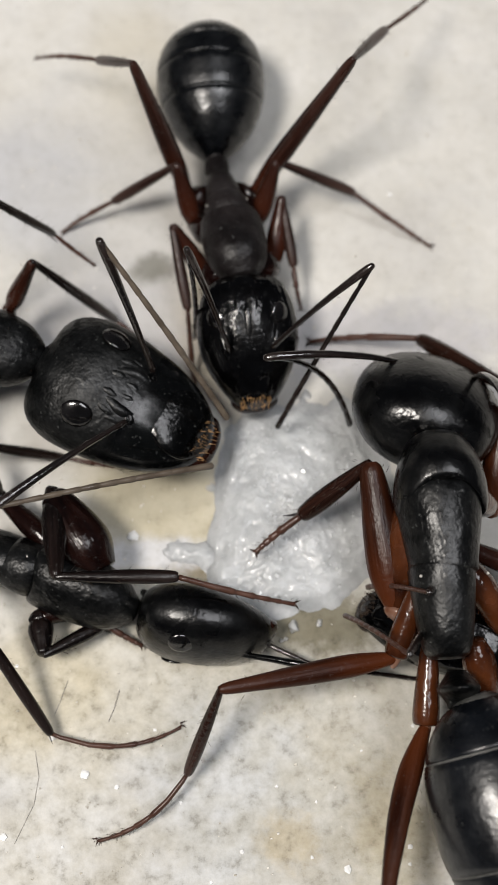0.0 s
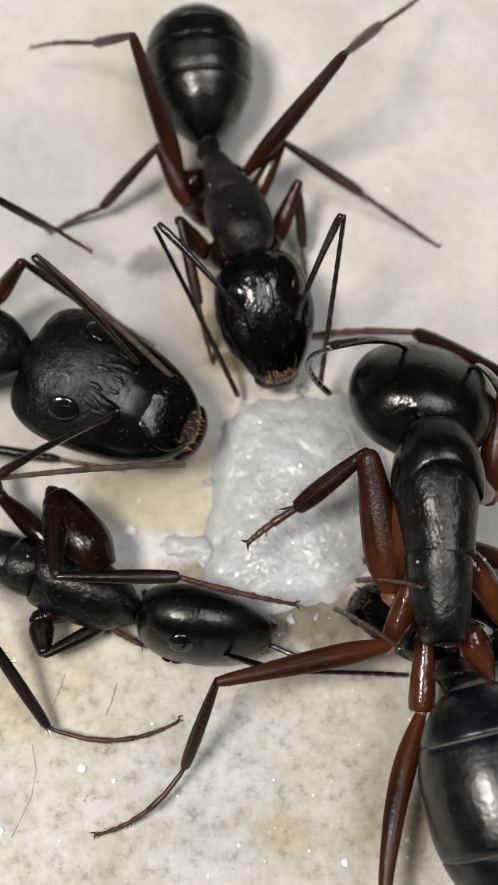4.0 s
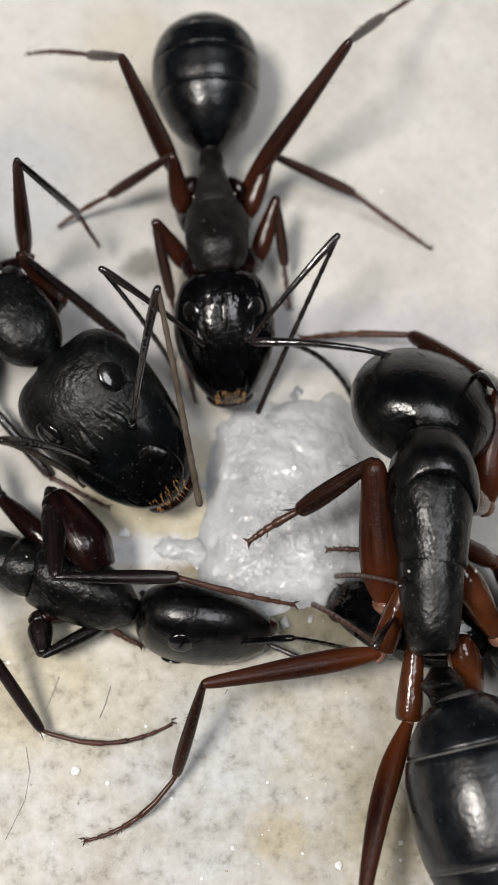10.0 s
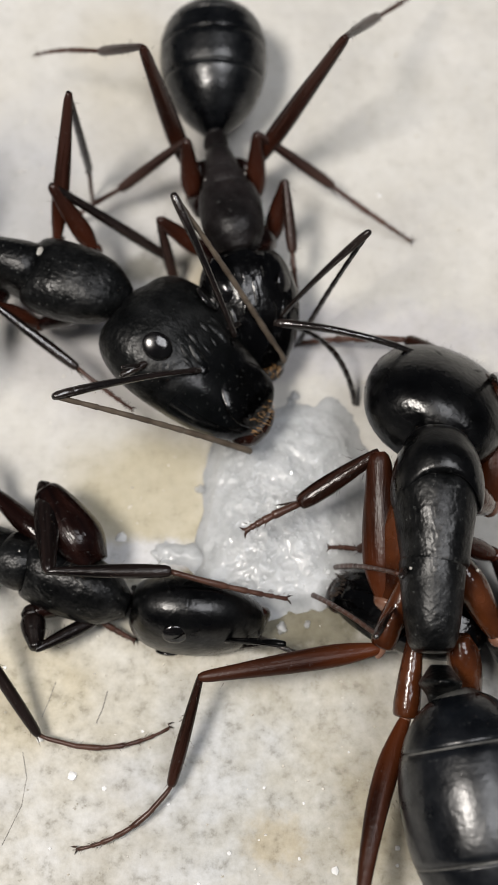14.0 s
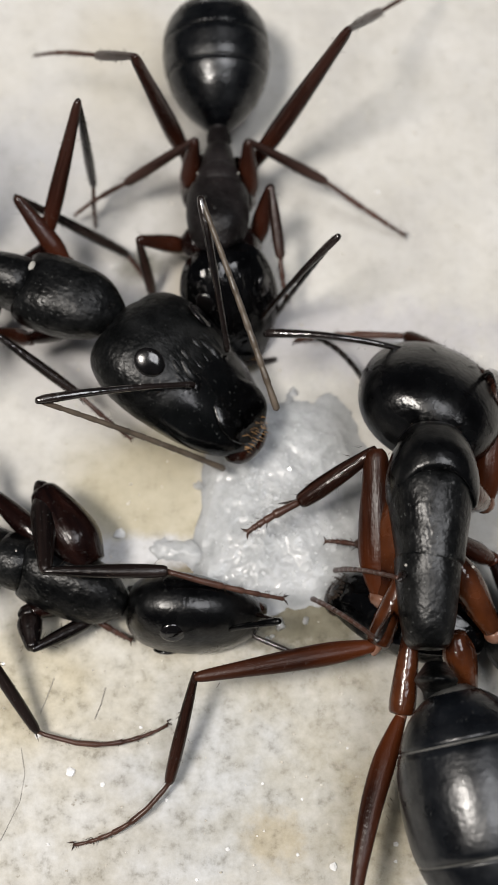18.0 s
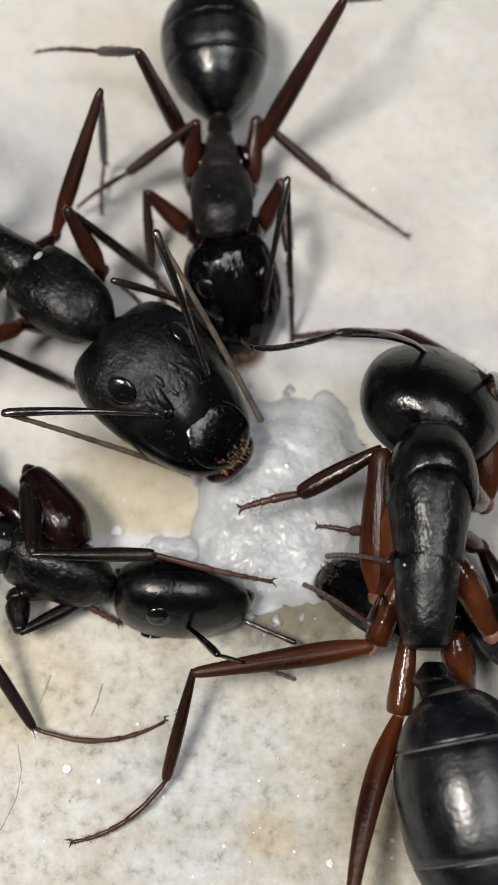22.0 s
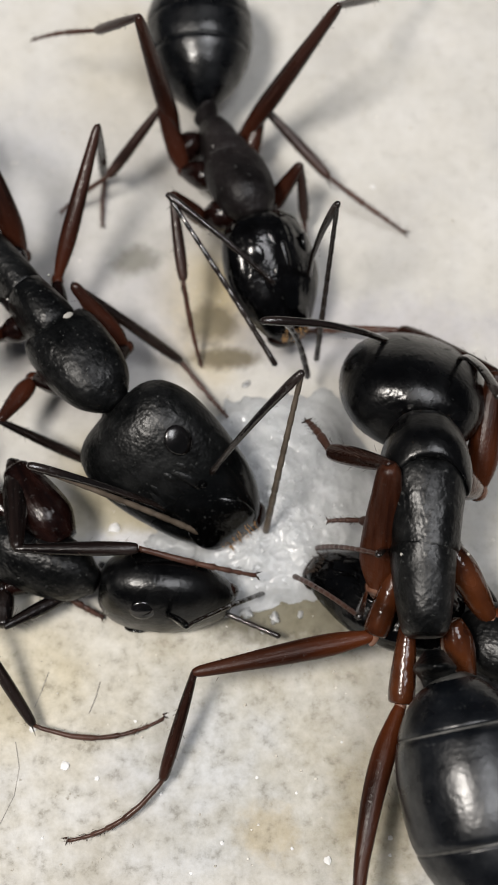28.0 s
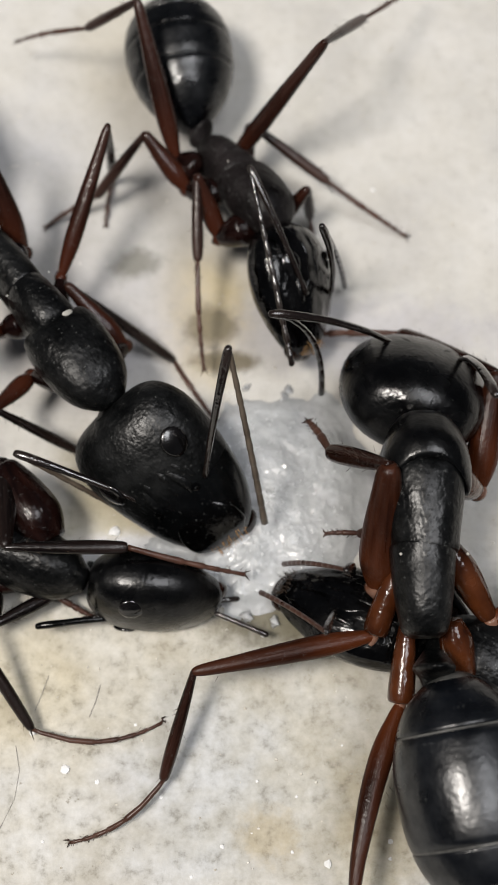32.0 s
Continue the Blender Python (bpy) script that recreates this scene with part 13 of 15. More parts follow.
    walk(ant_right["legs"][0][0], [
        (0, at(-0.9, 1.33, -1.16, 11.9, 1, 8.9)), (1, at(-0.9, 1.33, -1.16, 19.7, 1.2, 10.6)), (3, at(-0.9, 1.33, -1.16, 21, 1.2, 10.5)),
        (5.5, at(-0.9, 1.33, -1.16, 12.3, 1.1, 9.4)), (7.5, at(-0.9, 1.33, -1.16, 12.4, 0.7, 6.4)), (9, at(-0.9, 1.33, -1.16, 19.9, 0.7, 6.4)),
        (10, at(-0.9, 1.33, -1.16, 26.4, 0.8, 7.3)), (11, at(-0.9, 1.33, -1.16, 26.7, 1, 8.4)), (12.5, at(-0.9, 1.33, -1.16, 19.4, 0.6, 5.5)),
        (13, at(-0.9, 1.33, -1.16, 12.6, 0.5, 4.2)), (14.5, at(-0.9, 1.33, -1.16, 12.7, 0.7, 6.2)), (18, at(-0.9, 1.33, -1.16, 12.8, 0.5, 4.7)),
        (19, at(-0.9, 1.33, -1.16, 19.7, 0.6, 4.9)), (20, at(-0.9, 1.33, -1.16, 12.8, 0.5, 4.7)), (21, at(-0.9, 1.33, -1.16, 12.9, 0.3, 2.4)),
        (22, at(-0.9, 1.33, -1.16, 13, 0.3, 2.4)), (23, at(-0.9, 1.33, -1.16, 22.3, 0.7, 5.9)), (24, at(-0.9, 1.33, -1.16, 13.2, 0.6, 4.9)),
        (25, at(-0.9, 1.33, -1.16, 23.9, 0.5, 4.3)), (25.5, at(-0.9, 1.33, -1.16, 39.4, 0.5, 4.2)), (26.5, at(-0.9, 1.33, -1.16, 43.9, 0.3, 2.4)),
        (27.5, at(-0.9, 1.33, -1.16, 47.8, 0, 0.1)), (28, at(-0.9, 1.33, -1.16, 46.6, -0.2, -1.4)), (30, at(-0.9, 1.33, -1.16, 44.6, 0.5, 4.3)),
        (31, at(-0.9, 1.33, -1.16, 46, 0.7, 5.9)), (32, at(-0.9, 1.33, -1.16, 46.7, -0.2, -1.4))])
    walk(ant_right["legs"][0][1], [
        (0, at(-1.34, 4.24, -0.54, -32.4, 5.7, 116.9)), (1, at(-1.4, 4.12, -0.15, -33.7, 5.7, 116.9)), (3, at(-1.39, 4.09, -0.09, -27.3, 5.4, 119.8)),
        (4.5, at(-1.38, 4.17, -0.31, -26.7, 5.5, 120.5)), (5.5, at(-1.37, 4.23, -0.52, -26.3, 5.5, 120.7)), (6, at(-1.3, 4.24, -0.51, -17.7, 5.4, 122.1)),
        (7, at(-1.23, 4.25, -0.52, -24.9, 5.8, 117.3)), (7.5, at(-1.22, 4.25, -0.52, -25.2, 5.8, 117.4)), (8, at(-1.21, 4.22, -0.41, -26.4, 5.8, 117.1)),
        (8.5, at(-1.21, 4.17, -0.24, -28.3, 5.8, 116.2)), (9, at(-1.2, 4.14, -0.14, -29.6, 5.9, 115.6)), (10, at(-1.22, 4, 0.17, -30.5, 5.8, 115.9)),
        (11, at(-1.27, 3.99, 0.19, -29.8, 5.8, 117.1)), (12, at(-1.2, 4.08, 0, -25.2, 5.8, 116.7)), (12.5, at(-1.16, 4.15, -0.17, -17.5, 5.7, 119.4)),
        (13, at(-1.11, 4.26, -0.51, -7.3, 5.5, 122.3)), (14, at(-1.18, 4.25, -0.5, -14.3, 5.7, 121.1)), (14.5, at(-1.21, 4.25, -0.5, -19.8, 5.8, 119.9)),
        (16.5, at(-1.18, 4.25, -0.5, -15.1, 5.7, 122)), (18, at(-1.13, 4.25, -0.5, -20.4, 5.7, 121.1)), (19, at(-1.13, 4.15, -0.15, -21.8, 5.8, 119.4)),
        (20, at(-1.13, 4.25, -0.5, -24.8, 5.9, 118)), (21, at(-1.02, 4.26, -0.49, -17.5, 6.1, 116.1)), (22, at(-1.02, 4.26, -0.49, -17.8, 6.1, 116)),
        (23, at(-1.17, 4.1, -0.02, -23.5, 6.1, 113.1)), (24, at(-1.14, 4.25, -0.48, -7.5, 5.6, 123.1)), (25, at(-1.09, 4.07, 0.06, -7.1, 5.7, 119.5)),
        (25.2, at(-1.07, 3.86, 0.4, -28.8, 12.9, 78.4)), (25.5, at(-1.05, 3.65, 0.74, -49.9, 4.1, 37.8)), (27.5, at(-0.9, 3.35, 1.06, -45.2, 4.9, 48.2)),
        (28, at(-0.85, 3.4, 1.02, -51.2, 5.2, 52.5)), (30, at(-1.04, 3.47, 0.95, -43.1, 4.1, 39.5)), (31, at(-1.09, 3.41, 1, -55.1, 4.5, 44)),
        (32, at(-0.86, 3.39, 1.02, -51.2, 5.2, 52.5))])
    walk(ant_right["legs"][0][2], [
        (0, at(-2.73, 3.42, -1.56, -17.4, 5.5, 122.1)), (1, at(-2.77, 3.3, -1.21, -16.1, 5.6, 119)), (3, at(-2.82, 3.18, -0.96, -21.8, 5.6, 116.4)),
        (4.5, at(-2.81, 3.23, -1.16, -5.7, 5.3, 124.1)), (5.5, at(-2.8, 3.28, -1.36, -5.8, 5.2, 126.2)), (6, at(-2.82, 3.22, -1.08, -9.2, 5.5, 120.9)),
        (6.5, at(-2.78, 3.3, -1.22, -5.5, 5.4, 123)), (7, at(-2.74, 3.38, -1.32, -5.5, 5.4, 124.1)), (7.5, at(-2.72, 3.38, -1.33, -5.5, 5.4, 124.1)),
        (8, at(-2.7, 3.37, -1.26, -5.5, 5.4, 124.1)), (8.5, at(-2.68, 3.35, -1.14, -18.9, 5.6, 120.7)), (9, at(-2.66, 3.34, -1.08, -27.4, 5.7, 118.3)),
        (10, at(-2.66, 3.2, -0.79, -18.3, 5.8, 117)), (11, at(-2.7, 3.15, -0.76, -4.1, 5.8, 117.7)), (11.5, at(-2.7, 3.19, -0.78, -4.2, 5.8, 117.4)),
        (12, at(-2.71, 3.23, -0.81, -17.6, 6, 113.4)), (12.5, at(-2.72, 3.21, -0.74, -13.3, 5.9, 115.8)), (13, at(-2.7, 3.22, -0.75, -4.2, 5.7, 119.4)),
        (14, at(-2.74, 3.25, -0.98, -3.9, 5.9, 117.6)), (14.5, at(-2.74, 3.29, -1.15, -3.7, 5.9, 116.8)), (16.5, at(-2.72, 3.23, -1, -3.7, 5.9, 117.6)),
        (18, at(-2.63, 3.27, -1.16, -4.3, 5.7, 120.4)), (19, at(-2.64, 3.22, -0.86, -4, 5.9, 118.5)), (20, at(-2.62, 3.37, -1.3, -3.1, 6.2, 113.4)),
        (21, at(-2.63, 3.4, -1.07, -1.9, 6.5, 107.2)), (22, at(-2.63, 3.4, -1.07, -1.6, 6.5, 105.1)), (23, at(-2.75, 3.34, -0.78, -2.6, 6.2, 111.7)),
        (24, at(-2.71, 3.19, -0.72, -15.5, 6.4, 108.8)), (25, at(-2.73, 3.12, -0.18, -20.1, 6.4, 104.2)), (25.2, at(-2.31, 3.84, -0.45, -19.4, 4.7, 69.3)),
        (25.5, at(-1.89, 4.56, -0.71, -17.8, 3.7, 34.4)), (27.5, at(-1.98, 4.16, -0.29, -23.5, 3.5, 32.7)), (28, at(-1.89, 4.02, -0.46, -39.7, 2.6, 23.7)),
        (30, at(-2, 4.48, -0.36, -38, 2.5, 22.2)), (31, at(-1.94, 4.11, -0.57, -33.3, 2.6, 23.2)), (32, at(-1.89, 4.02, -0.46, -40.2, 2.5, 22.5))])
    walk(ant_right["legs"][1][0], [
        (0, at(-1.04, 0.39, -1.06, 15.1, 6.3, 100.4)), (2, at(-1.04, 0.39, -1.06, 11.9, 6.2, 101.4)), (3, at(-1.04, 0.39, -1.06, 14.2, 6.1, 101.9)),
        (6, at(-1.04, 0.39, -1.06, 12.8, 6.2, 103.8)), (6.5, at(-1.04, 0.39, -1.06, 14.3, 6.3, 103.4)), (7.5, at(-1.04, 0.39, -1.06, 6.8, 6.4, 100.9)),
        (8, at(-1.04, 0.39, -1.06, 1, 6.4, 99.5)), (8.5, at(-1.04, 0.39, -1.06, 10.1, 6.4, 100.9)), (9, at(-1.04, 0.39, -1.06, 13.9, 6.4, 101.3)),
        (10, at(-1.04, 0.39, -1.06, 12.2, 6.3, 102.1)), (11, at(-1.04, 0.39, -1.06, 7.3, 6.4, 101.5)), (12, at(-1.04, 0.39, -1.06, 9.5, 6.4, 101.8)),
        (13, at(-1.04, 0.39, -1.06, 1.6, 6.4, 99.5)), (14.5, at(-1.04, 0.39, -1.06, 1.6, 6.5, 102)), (16.5, at(-1.04, 0.39, -1.06, 1.7, 6.5, 102.4)),
        (21, at(-1.04, 0.39, -1.06, 2.1, 6.7, 100.1)), (23, at(-1.04, 0.39, -1.06, 1.9, 6.5, 102.3)), (27.5, at(-1.04, 0.39, -1.06, 1.5, 6.4, 103)),
        (28, at(-1.04, 0.39, -1.06, 1.5, 6.4, 101.6)), (32, at(-1.04, 0.39, -1.06, 1.6, 6.4, 101.5))])
    walk(ant_right["legs"][1][1], [
        (0, at(-4.52, -0.14, -0.11, -43.6, 3.1, 151)), (2, at(-4.56, -0.23, -0.31, -39.9, 2.9, 152.5)), (3, at(-4.52, -0.24, -0.17, -42.9, 3, 151.2)),
        (4.5, at(-4.52, -0.27, -0.18, -40.6, 2.8, 153.9)), (5.5, at(-4.53, -0.3, -0.27, -37.9, 2.6, 155.8)), (6, at(-4.52, -0.37, -0.26, -39.6, 2.8, 154.6)),
        (6.5, at(-4.5, -0.33, -0.16, -41.3, 2.8, 154.1)), (7, at(-4.57, -0.27, -0.43, -36.6, 2.6, 156.7)), (7.5, at(-4.61, -0.24, -0.63, -32, 2.3, 159.4)),
        (8, at(-4.64, -0.2, -1, -24, 2.1, 160.8)), (8.5, at(-4.58, -0.22, -0.42, -37.3, 2.3, 159)), (9, at(-4.53, -0.21, -0.19, -42, 2.4, 158.6)),
        (10, at(-4.55, -0.27, -0.29, -39.8, 2.3, 159)), (11, at(-4.6, -0.28, -0.59, -33.4, 2.1, 160.8)), (12, at(-4.58, -0.28, -0.46, -35.2, 2, 161.7)),
        (12.5, at(-4.61, -0.24, -0.68, -30.9, 1.9, 163.2)), (13, at(-4.64, -0.2, -0.96, -23.2, 1.7, 164.5)), (14.5, at(-4.61, -0.35, -0.96, -21.5, 1.7, 165.2)),
        (16.5, at(-4.61, -0.38, -0.95, -21.3, 1.6, 166.2)), (18, at(-4.63, -0.28, -0.95, -21.9, 1.6, 166.2)), (19, at(-4.62, -0.32, -0.95, -22.3, 1.7, 165.6)),
        (21, at(-4.63, -0.23, -0.93, -21.8, 1.6, 166.8)), (22, at(-4.63, -0.26, -0.93, -22.2, 1.6, 166.1)), (23, at(-4.61, -0.37, -0.94, -22, 1.6, 166.4)),
        (24, at(-4.61, -0.34, -0.95, -21, 1.8, 164.2)), (25, at(-4.61, -0.36, -0.96, -21.8, 1.8, 164.3)), (25.5, at(-4.61, -0.34, -0.96, -22, 2, 162.6)),
        (27.5, at(-4.6, -0.41, -0.96, -22.3, 2.1, 161.7)), (28, at(-4.62, -0.33, -0.96, -22.5, 2.1, 161.5)), (32, at(-4.62, -0.32, -0.96, -21.7, 2, 162.2))])
    walk(ant_right["legs"][1][2], [
        (0, at(-5.27, -1.66, -1.72, -8.9, 5.5, 121.8)), (2, at(-5.32, -1.86, -1.81, -7.1, 5.4, 121.1)), (3, at(-5.27, -1.78, -1.76, -8.4, 5.3, 121.9)),
        (4.5, at(-5.24, -1.9, -1.7, -8.9, 5.3, 122.8)), (5.5, at(-5.23, -2.02, -1.7, -8.5, 5.4, 123.1)), (6, at(-5.23, -2.03, -1.75, -7.6, 5.4, 123.1)),
        (6.5, at(-5.2, -1.94, -1.71, -8.4, 5.4, 123.6)), (7, at(-5.26, -2.02, -1.83, -5.9, 5.5, 122.2)), (7.5, at(-5.26, -2.12, -1.87, -5, 5.5, 121.4)),
        (8, at(-5.31, -2.23, -1.95, -3.3, 5.7, 118.3)), (8.5, at(-5.2, -1.97, -1.84, -5.6, 5.5, 122.3)), (9, at(-5.11, -1.85, -1.75, -7.6, 5.4, 123.7)),
        (10, at(-5.13, -1.97, -1.79, -6.7, 5.4, 123.3)), (11, at(-5.2, -2.14, -1.88, -4.5, 5.5, 121.9)), (12, at(-5.13, -2.11, -1.81, -5.9, 5.4, 123.9)),
        (12.5, at(-5.16, -2.17, -1.88, -4.3, 5.5, 122.3)), (13, at(-5.19, -2.28, -1.88, -4.2, 5.5, 121.7)), (14, at(-5.15, -2.42, -1.81, -4.9, 5.5, 123.5)),
        (14.5, at(-5.14, -2.47, -1.81, -4.6, 5.6, 123.4)), (16.5, at(-5.1, -2.5, -1.8, -4.7, 5.5, 124.6)), (18, at(-5.12, -2.39, -1.82, -4.6, 5.6, 122.6)),
        (19, at(-5.13, -2.43, -1.84, -4.2, 5.7, 122.2)), (20, at(-5.14, -2.36, -1.82, -4.6, 5.6, 123.1)), (21, at(-5.11, -2.35, -1.8, -4.6, 5.7, 123.6)),
        (22, at(-5.12, -2.37, -1.82, -4.5, 5.6, 123.3)), (23, at(-5.09, -2.49, -1.81, -4.6, 5.6, 123.4)), (24, at(-5.18, -2.46, -1.79, -5, 5.7, 122.8)),
        (25, at(-5.17, -2.46, -1.83, -4.8, 5.6, 122.2)), (25.5, at(-5.23, -2.42, -1.83, -4.6, 5.6, 121.7)), (27.5, at(-5.25, -2.48, -1.85, -4.4, 5.6, 121.3)),
        (28, at(-5.27, -2.39, -1.86, -4.4, 5.7, 120.4)), (30, at(-5.28, -2.38, -1.84, -4.9, 5.6, 121.2)), (32, at(-5.25, -2.4, -1.83, -5, 5.6, 121.4))])
    walk(ant_right["legs"][2][0], [
        (0, at(-0.59, -0.99, -0.7, 20.2, 2, 162.3)), (1, at(-0.59, -0.99, -0.7, 15.9, 1.9, 162.8)), (3, at(-0.59, -0.99, -0.7, 3.3, 1.7, 164.5)),
        (6.5, at(-0.59, -0.99, -0.7, 3.4, 1.6, 165.8)), (7, at(-0.59, -0.99, -0.7, 8.6, 1.6, 165.4)), (8, at(-0.59, -0.99, -0.7, 15.1, 1.8, 164.3)),
        (9, at(-0.59, -0.99, -0.7, 19.2, 1.9, 163.4)), (10, at(-0.59, -0.99, -0.7, 14.6, 1.8, 164)), (12, at(-0.59, -0.99, -0.7, 12.5, 1.6, 165.5)),
        (13, at(-0.59, -0.99, -0.7, 18.1, 1.7, 165.4)), (14, at(-0.59, -0.99, -0.7, 11.7, 1.5, 166.6)), (14.5, at(-0.59, -0.99, -0.7, 6.5, 1.5, 167.3)),
        (16.5, at(-0.59, -0.99, -0.7, 11.7, 1.4, 167.8)), (18, at(-0.59, -0.99, -0.7, 6.3, 1.6, 166)), (20, at(-0.59, -0.99, -0.7, 10.2, 1.6, 165.9)),
        (21, at(-0.59, -0.99, -0.7, 14.6, 1.7, 165.7)), (23, at(-0.59, -0.99, -0.7, 3.8, 1.6, 166.5)), (32, at(-0.59, -0.99, -0.7, 3.5, 1.8, 164.5))])
    walk(ant_right["legs"][2][1], [
        (0, at(-1.69, -4.3, 0.58, -43, 4.5, 136.1)), (1, at(-1.67, -4.39, 0.31, -38.9, 4.5, 135.3)), (2, at(-1.63, -4.49, -0.05, -32, 4.5, 134.7)),
        (3, at(-1.58, -4.56, -0.49, -22.8, 4.6, 133.1)), (5.5, at(-1.55, -4.57, -0.48, -20.2, 4.2, 139.2)), (6, at(-1.5, -4.58, -0.48, -21.1, 4.3, 138)),
        (6.5, at(-1.5, -4.58, -0.48, -21.8, 4.4, 137.2)), (7, at(-1.53, -4.54, -0.15, -30.2, 4.4, 137)), (7.5, at(-1.56, -4.49, 0.06, -34.2, 4.2, 139.6)),
        (8, at(-1.58, -4.44, 0.26, -38.8, 4.2, 139.8)), (9, at(-1.62, -4.34, 0.52, -44.2, 3.9, 143.6)), (10, at(-1.6, -4.44, 0.24, -39.3, 3.9, 143.2)),
        (12, at(-1.52, -4.5, 0.1, -36.3, 3.9, 143.6)), (12.5, at(-1.52, -4.44, 0.33, -41, 3.9, 143.5)), (13, at(-1.51, -4.4, 0.45, -41.8, 3.8, 144.8)),
        (14, at(-1.45, -4.52, 0.05, -32.8, 3.6, 146.7)), (14.5, at(-1.41, -4.59, -0.28, -25.4, 3.7, 146.1)), (15.5, at(-1.39, -4.56, -0.08, -30, 3.6, 147)),
        (16.5, at(-1.37, -4.54, 0.05, -32.5, 3.6, 147.8)), (17, at(-1.41, -4.54, 0, -32.2, 3.6, 146.9)), (18, at(-1.49, -4.57, -0.29, -26, 3.6, 147.1)),
        (20, at(-1.49, -4.53, -0.04, -31.8, 3.7, 146.8)), (21, at(-1.5, -4.47, 0.23, -36.9, 3.6, 148.5)), (22, at(-1.47, -4.55, -0.13, -30.1, 3.7, 146.7)),
        (23, at(-1.46, -4.59, -0.46, -21.4, 3.4, 149.3)), (24, at(-1.51, -4.58, -0.46, -19.5, 3.6, 147.3)), (25, at(-1.51, -4.58, -0.47, -20.5, 3.6, 147.2)),
        (25.5, at(-1.53, -4.57, -0.47, -20.4, 3.8, 145.4)), (27.5, at(-1.52, -4.58, -0.47, -20.2, 3.7, 145.5)), (28, at(-1.58, -4.56, -0.47, -20.5, 3.8, 144.4)),
        (32, at(-1.58, -4.56, -0.47, -19.7, 3.7, 145.7))])
    walk(ant_right["legs"][2][2], [
        (0, at(-2.96, -5.82, -1.26, -14.8, 5.4, 123)), (1, at(-3.06, -5.98, -1.38, -11.9, 5.4, 122)), (2, at(-3.19, -6.19, -1.49, -9.4, 5.5, 120.3)),
        (3, at(-3.35, -6.33, -1.53, -9.6, 5.5, 117.9)), (5.5, at(-3.16, -6.54, -1.42, -11.8, 5.7, 117.5)), (6.5, at(-3.15, -6.48, -1.48, -9.7, 5.7, 117.8)),
        (7, at(-3.05, -6.32, -1.5, -7.3, 5.6, 120.5)), (7.5, at(-2.92, -6.27, -1.46, -8.4, 5.5, 121.6)), (8, at(-2.85, -6.13, -1.43, -9.3, 5.5, 122.8)),
        (9, at(-2.67, -5.98, -1.36, -11.1, 5.4, 123.9)), (10, at(-2.77, -6.18, -1.48, -7.6, 5.5, 121.9)), (11, at(-2.77, -6.23, -1.48, -7.2, 5.5, 122.2)),
        (12, at(-2.73, -6.31, -1.5, -6.3, 5.5, 121.8)), (12.5, at(-2.63, -6.15, -1.45, -8.2, 5.4, 124)), (13, at(-2.58, -6.11, -1.35, -11.1, 5.3, 125.4)),
        (14, at(-2.62, -6.48, -1.41, -8.2, 5.6, 122.7)), (14.5, at(-2.71, -6.66, -1.44, -7.4, 5.8, 119)), (15.5, at(-2.6, -6.57, -1.43, -7.3, 5.7, 121.8)),
        (16.5, at(-2.51, -6.52, -1.4, -7.9, 5.6, 123.6)), (17, at(-2.59, -6.51, -1.44, -6.8, 5.6, 122.2)), (18, at(-2.75, -6.66, -1.48, -6.2, 6, 116.5)),
        (20, at(-2.67, -6.51, -1.47, -5.8, 5.8, 120.4)), (21, at(-2.54, -6.37, -1.39, -7.3, 5.7, 123.3)), (22, at(-2.68, -6.56, -1.49, -4.8, 5.9, 119.2)),
        (23, at(-2.69, -6.79, -1.44, -8.1, 6.1, 114.3)), (24, at(-2.84, -6.76, -1.36, -10.6, 6, 116.1)), (25, at(-2.84, -6.74, -1.41, -10.1, 5.9, 115.7)),
        (25.5, at(-2.93, -6.7, -1.41, -10.2, 5.9, 116)), (27.5, at(-2.91, -6.71, -1.4, -10.7, 5.8, 116.9)), (28, at(-3.01, -6.66, -1.42, -10.3, 5.9, 115.5)),
        (30, at(-3.01, -6.66, -1.41, -10.9, 5.8, 116.4)), (32, at(-2.97, -6.7, -1.39, -11.2, 5.9, 116.2))])
    walk(ant_right["legs"][3][0], [
        (0, at(1.19, 3.39, -1.4, 15, -1.4, -12.4)), (3, at(1.19, 3.39, -1.4, 15.9, -1.3, -11.9)), (5.5, at(1.19, 3.39, -1.4, 18.5, -1.4, -12.7)),
        (6, at(1.19, 3.39, -1.4, 17.1, -1.1, -10)), (7, at(1.19, 3.39, -1.4, 15.4, -0.9, -8.1)), (9, at(1.19, 3.39, -1.4, 13.5, -1, -8.7)),
        (10, at(1.19, 3.39, -1.4, 14.4, -1, -8.6)), (12.5, at(1.19, 3.39, -1.4, 13.3, -0.5, -4.5)), (14, at(1.19, 3.39, -1.4, 16, -0.4, -3.4)),
        (16.5, at(1.19, 3.39, -1.4, 15.6, -0.1, -0.7)), (18, at(1.19, 3.39, -1.4, 15.6, -0.6, -5.3)), (22, at(1.19, 3.39, -1.4, 14.5, -0.3, -2.6)),
        (24, at(1.19, 3.39, -1.4, 17.8, -0.8, -6.4)), (32, at(1.19, 3.39, -1.4, 18.5, -1, -9.1))])
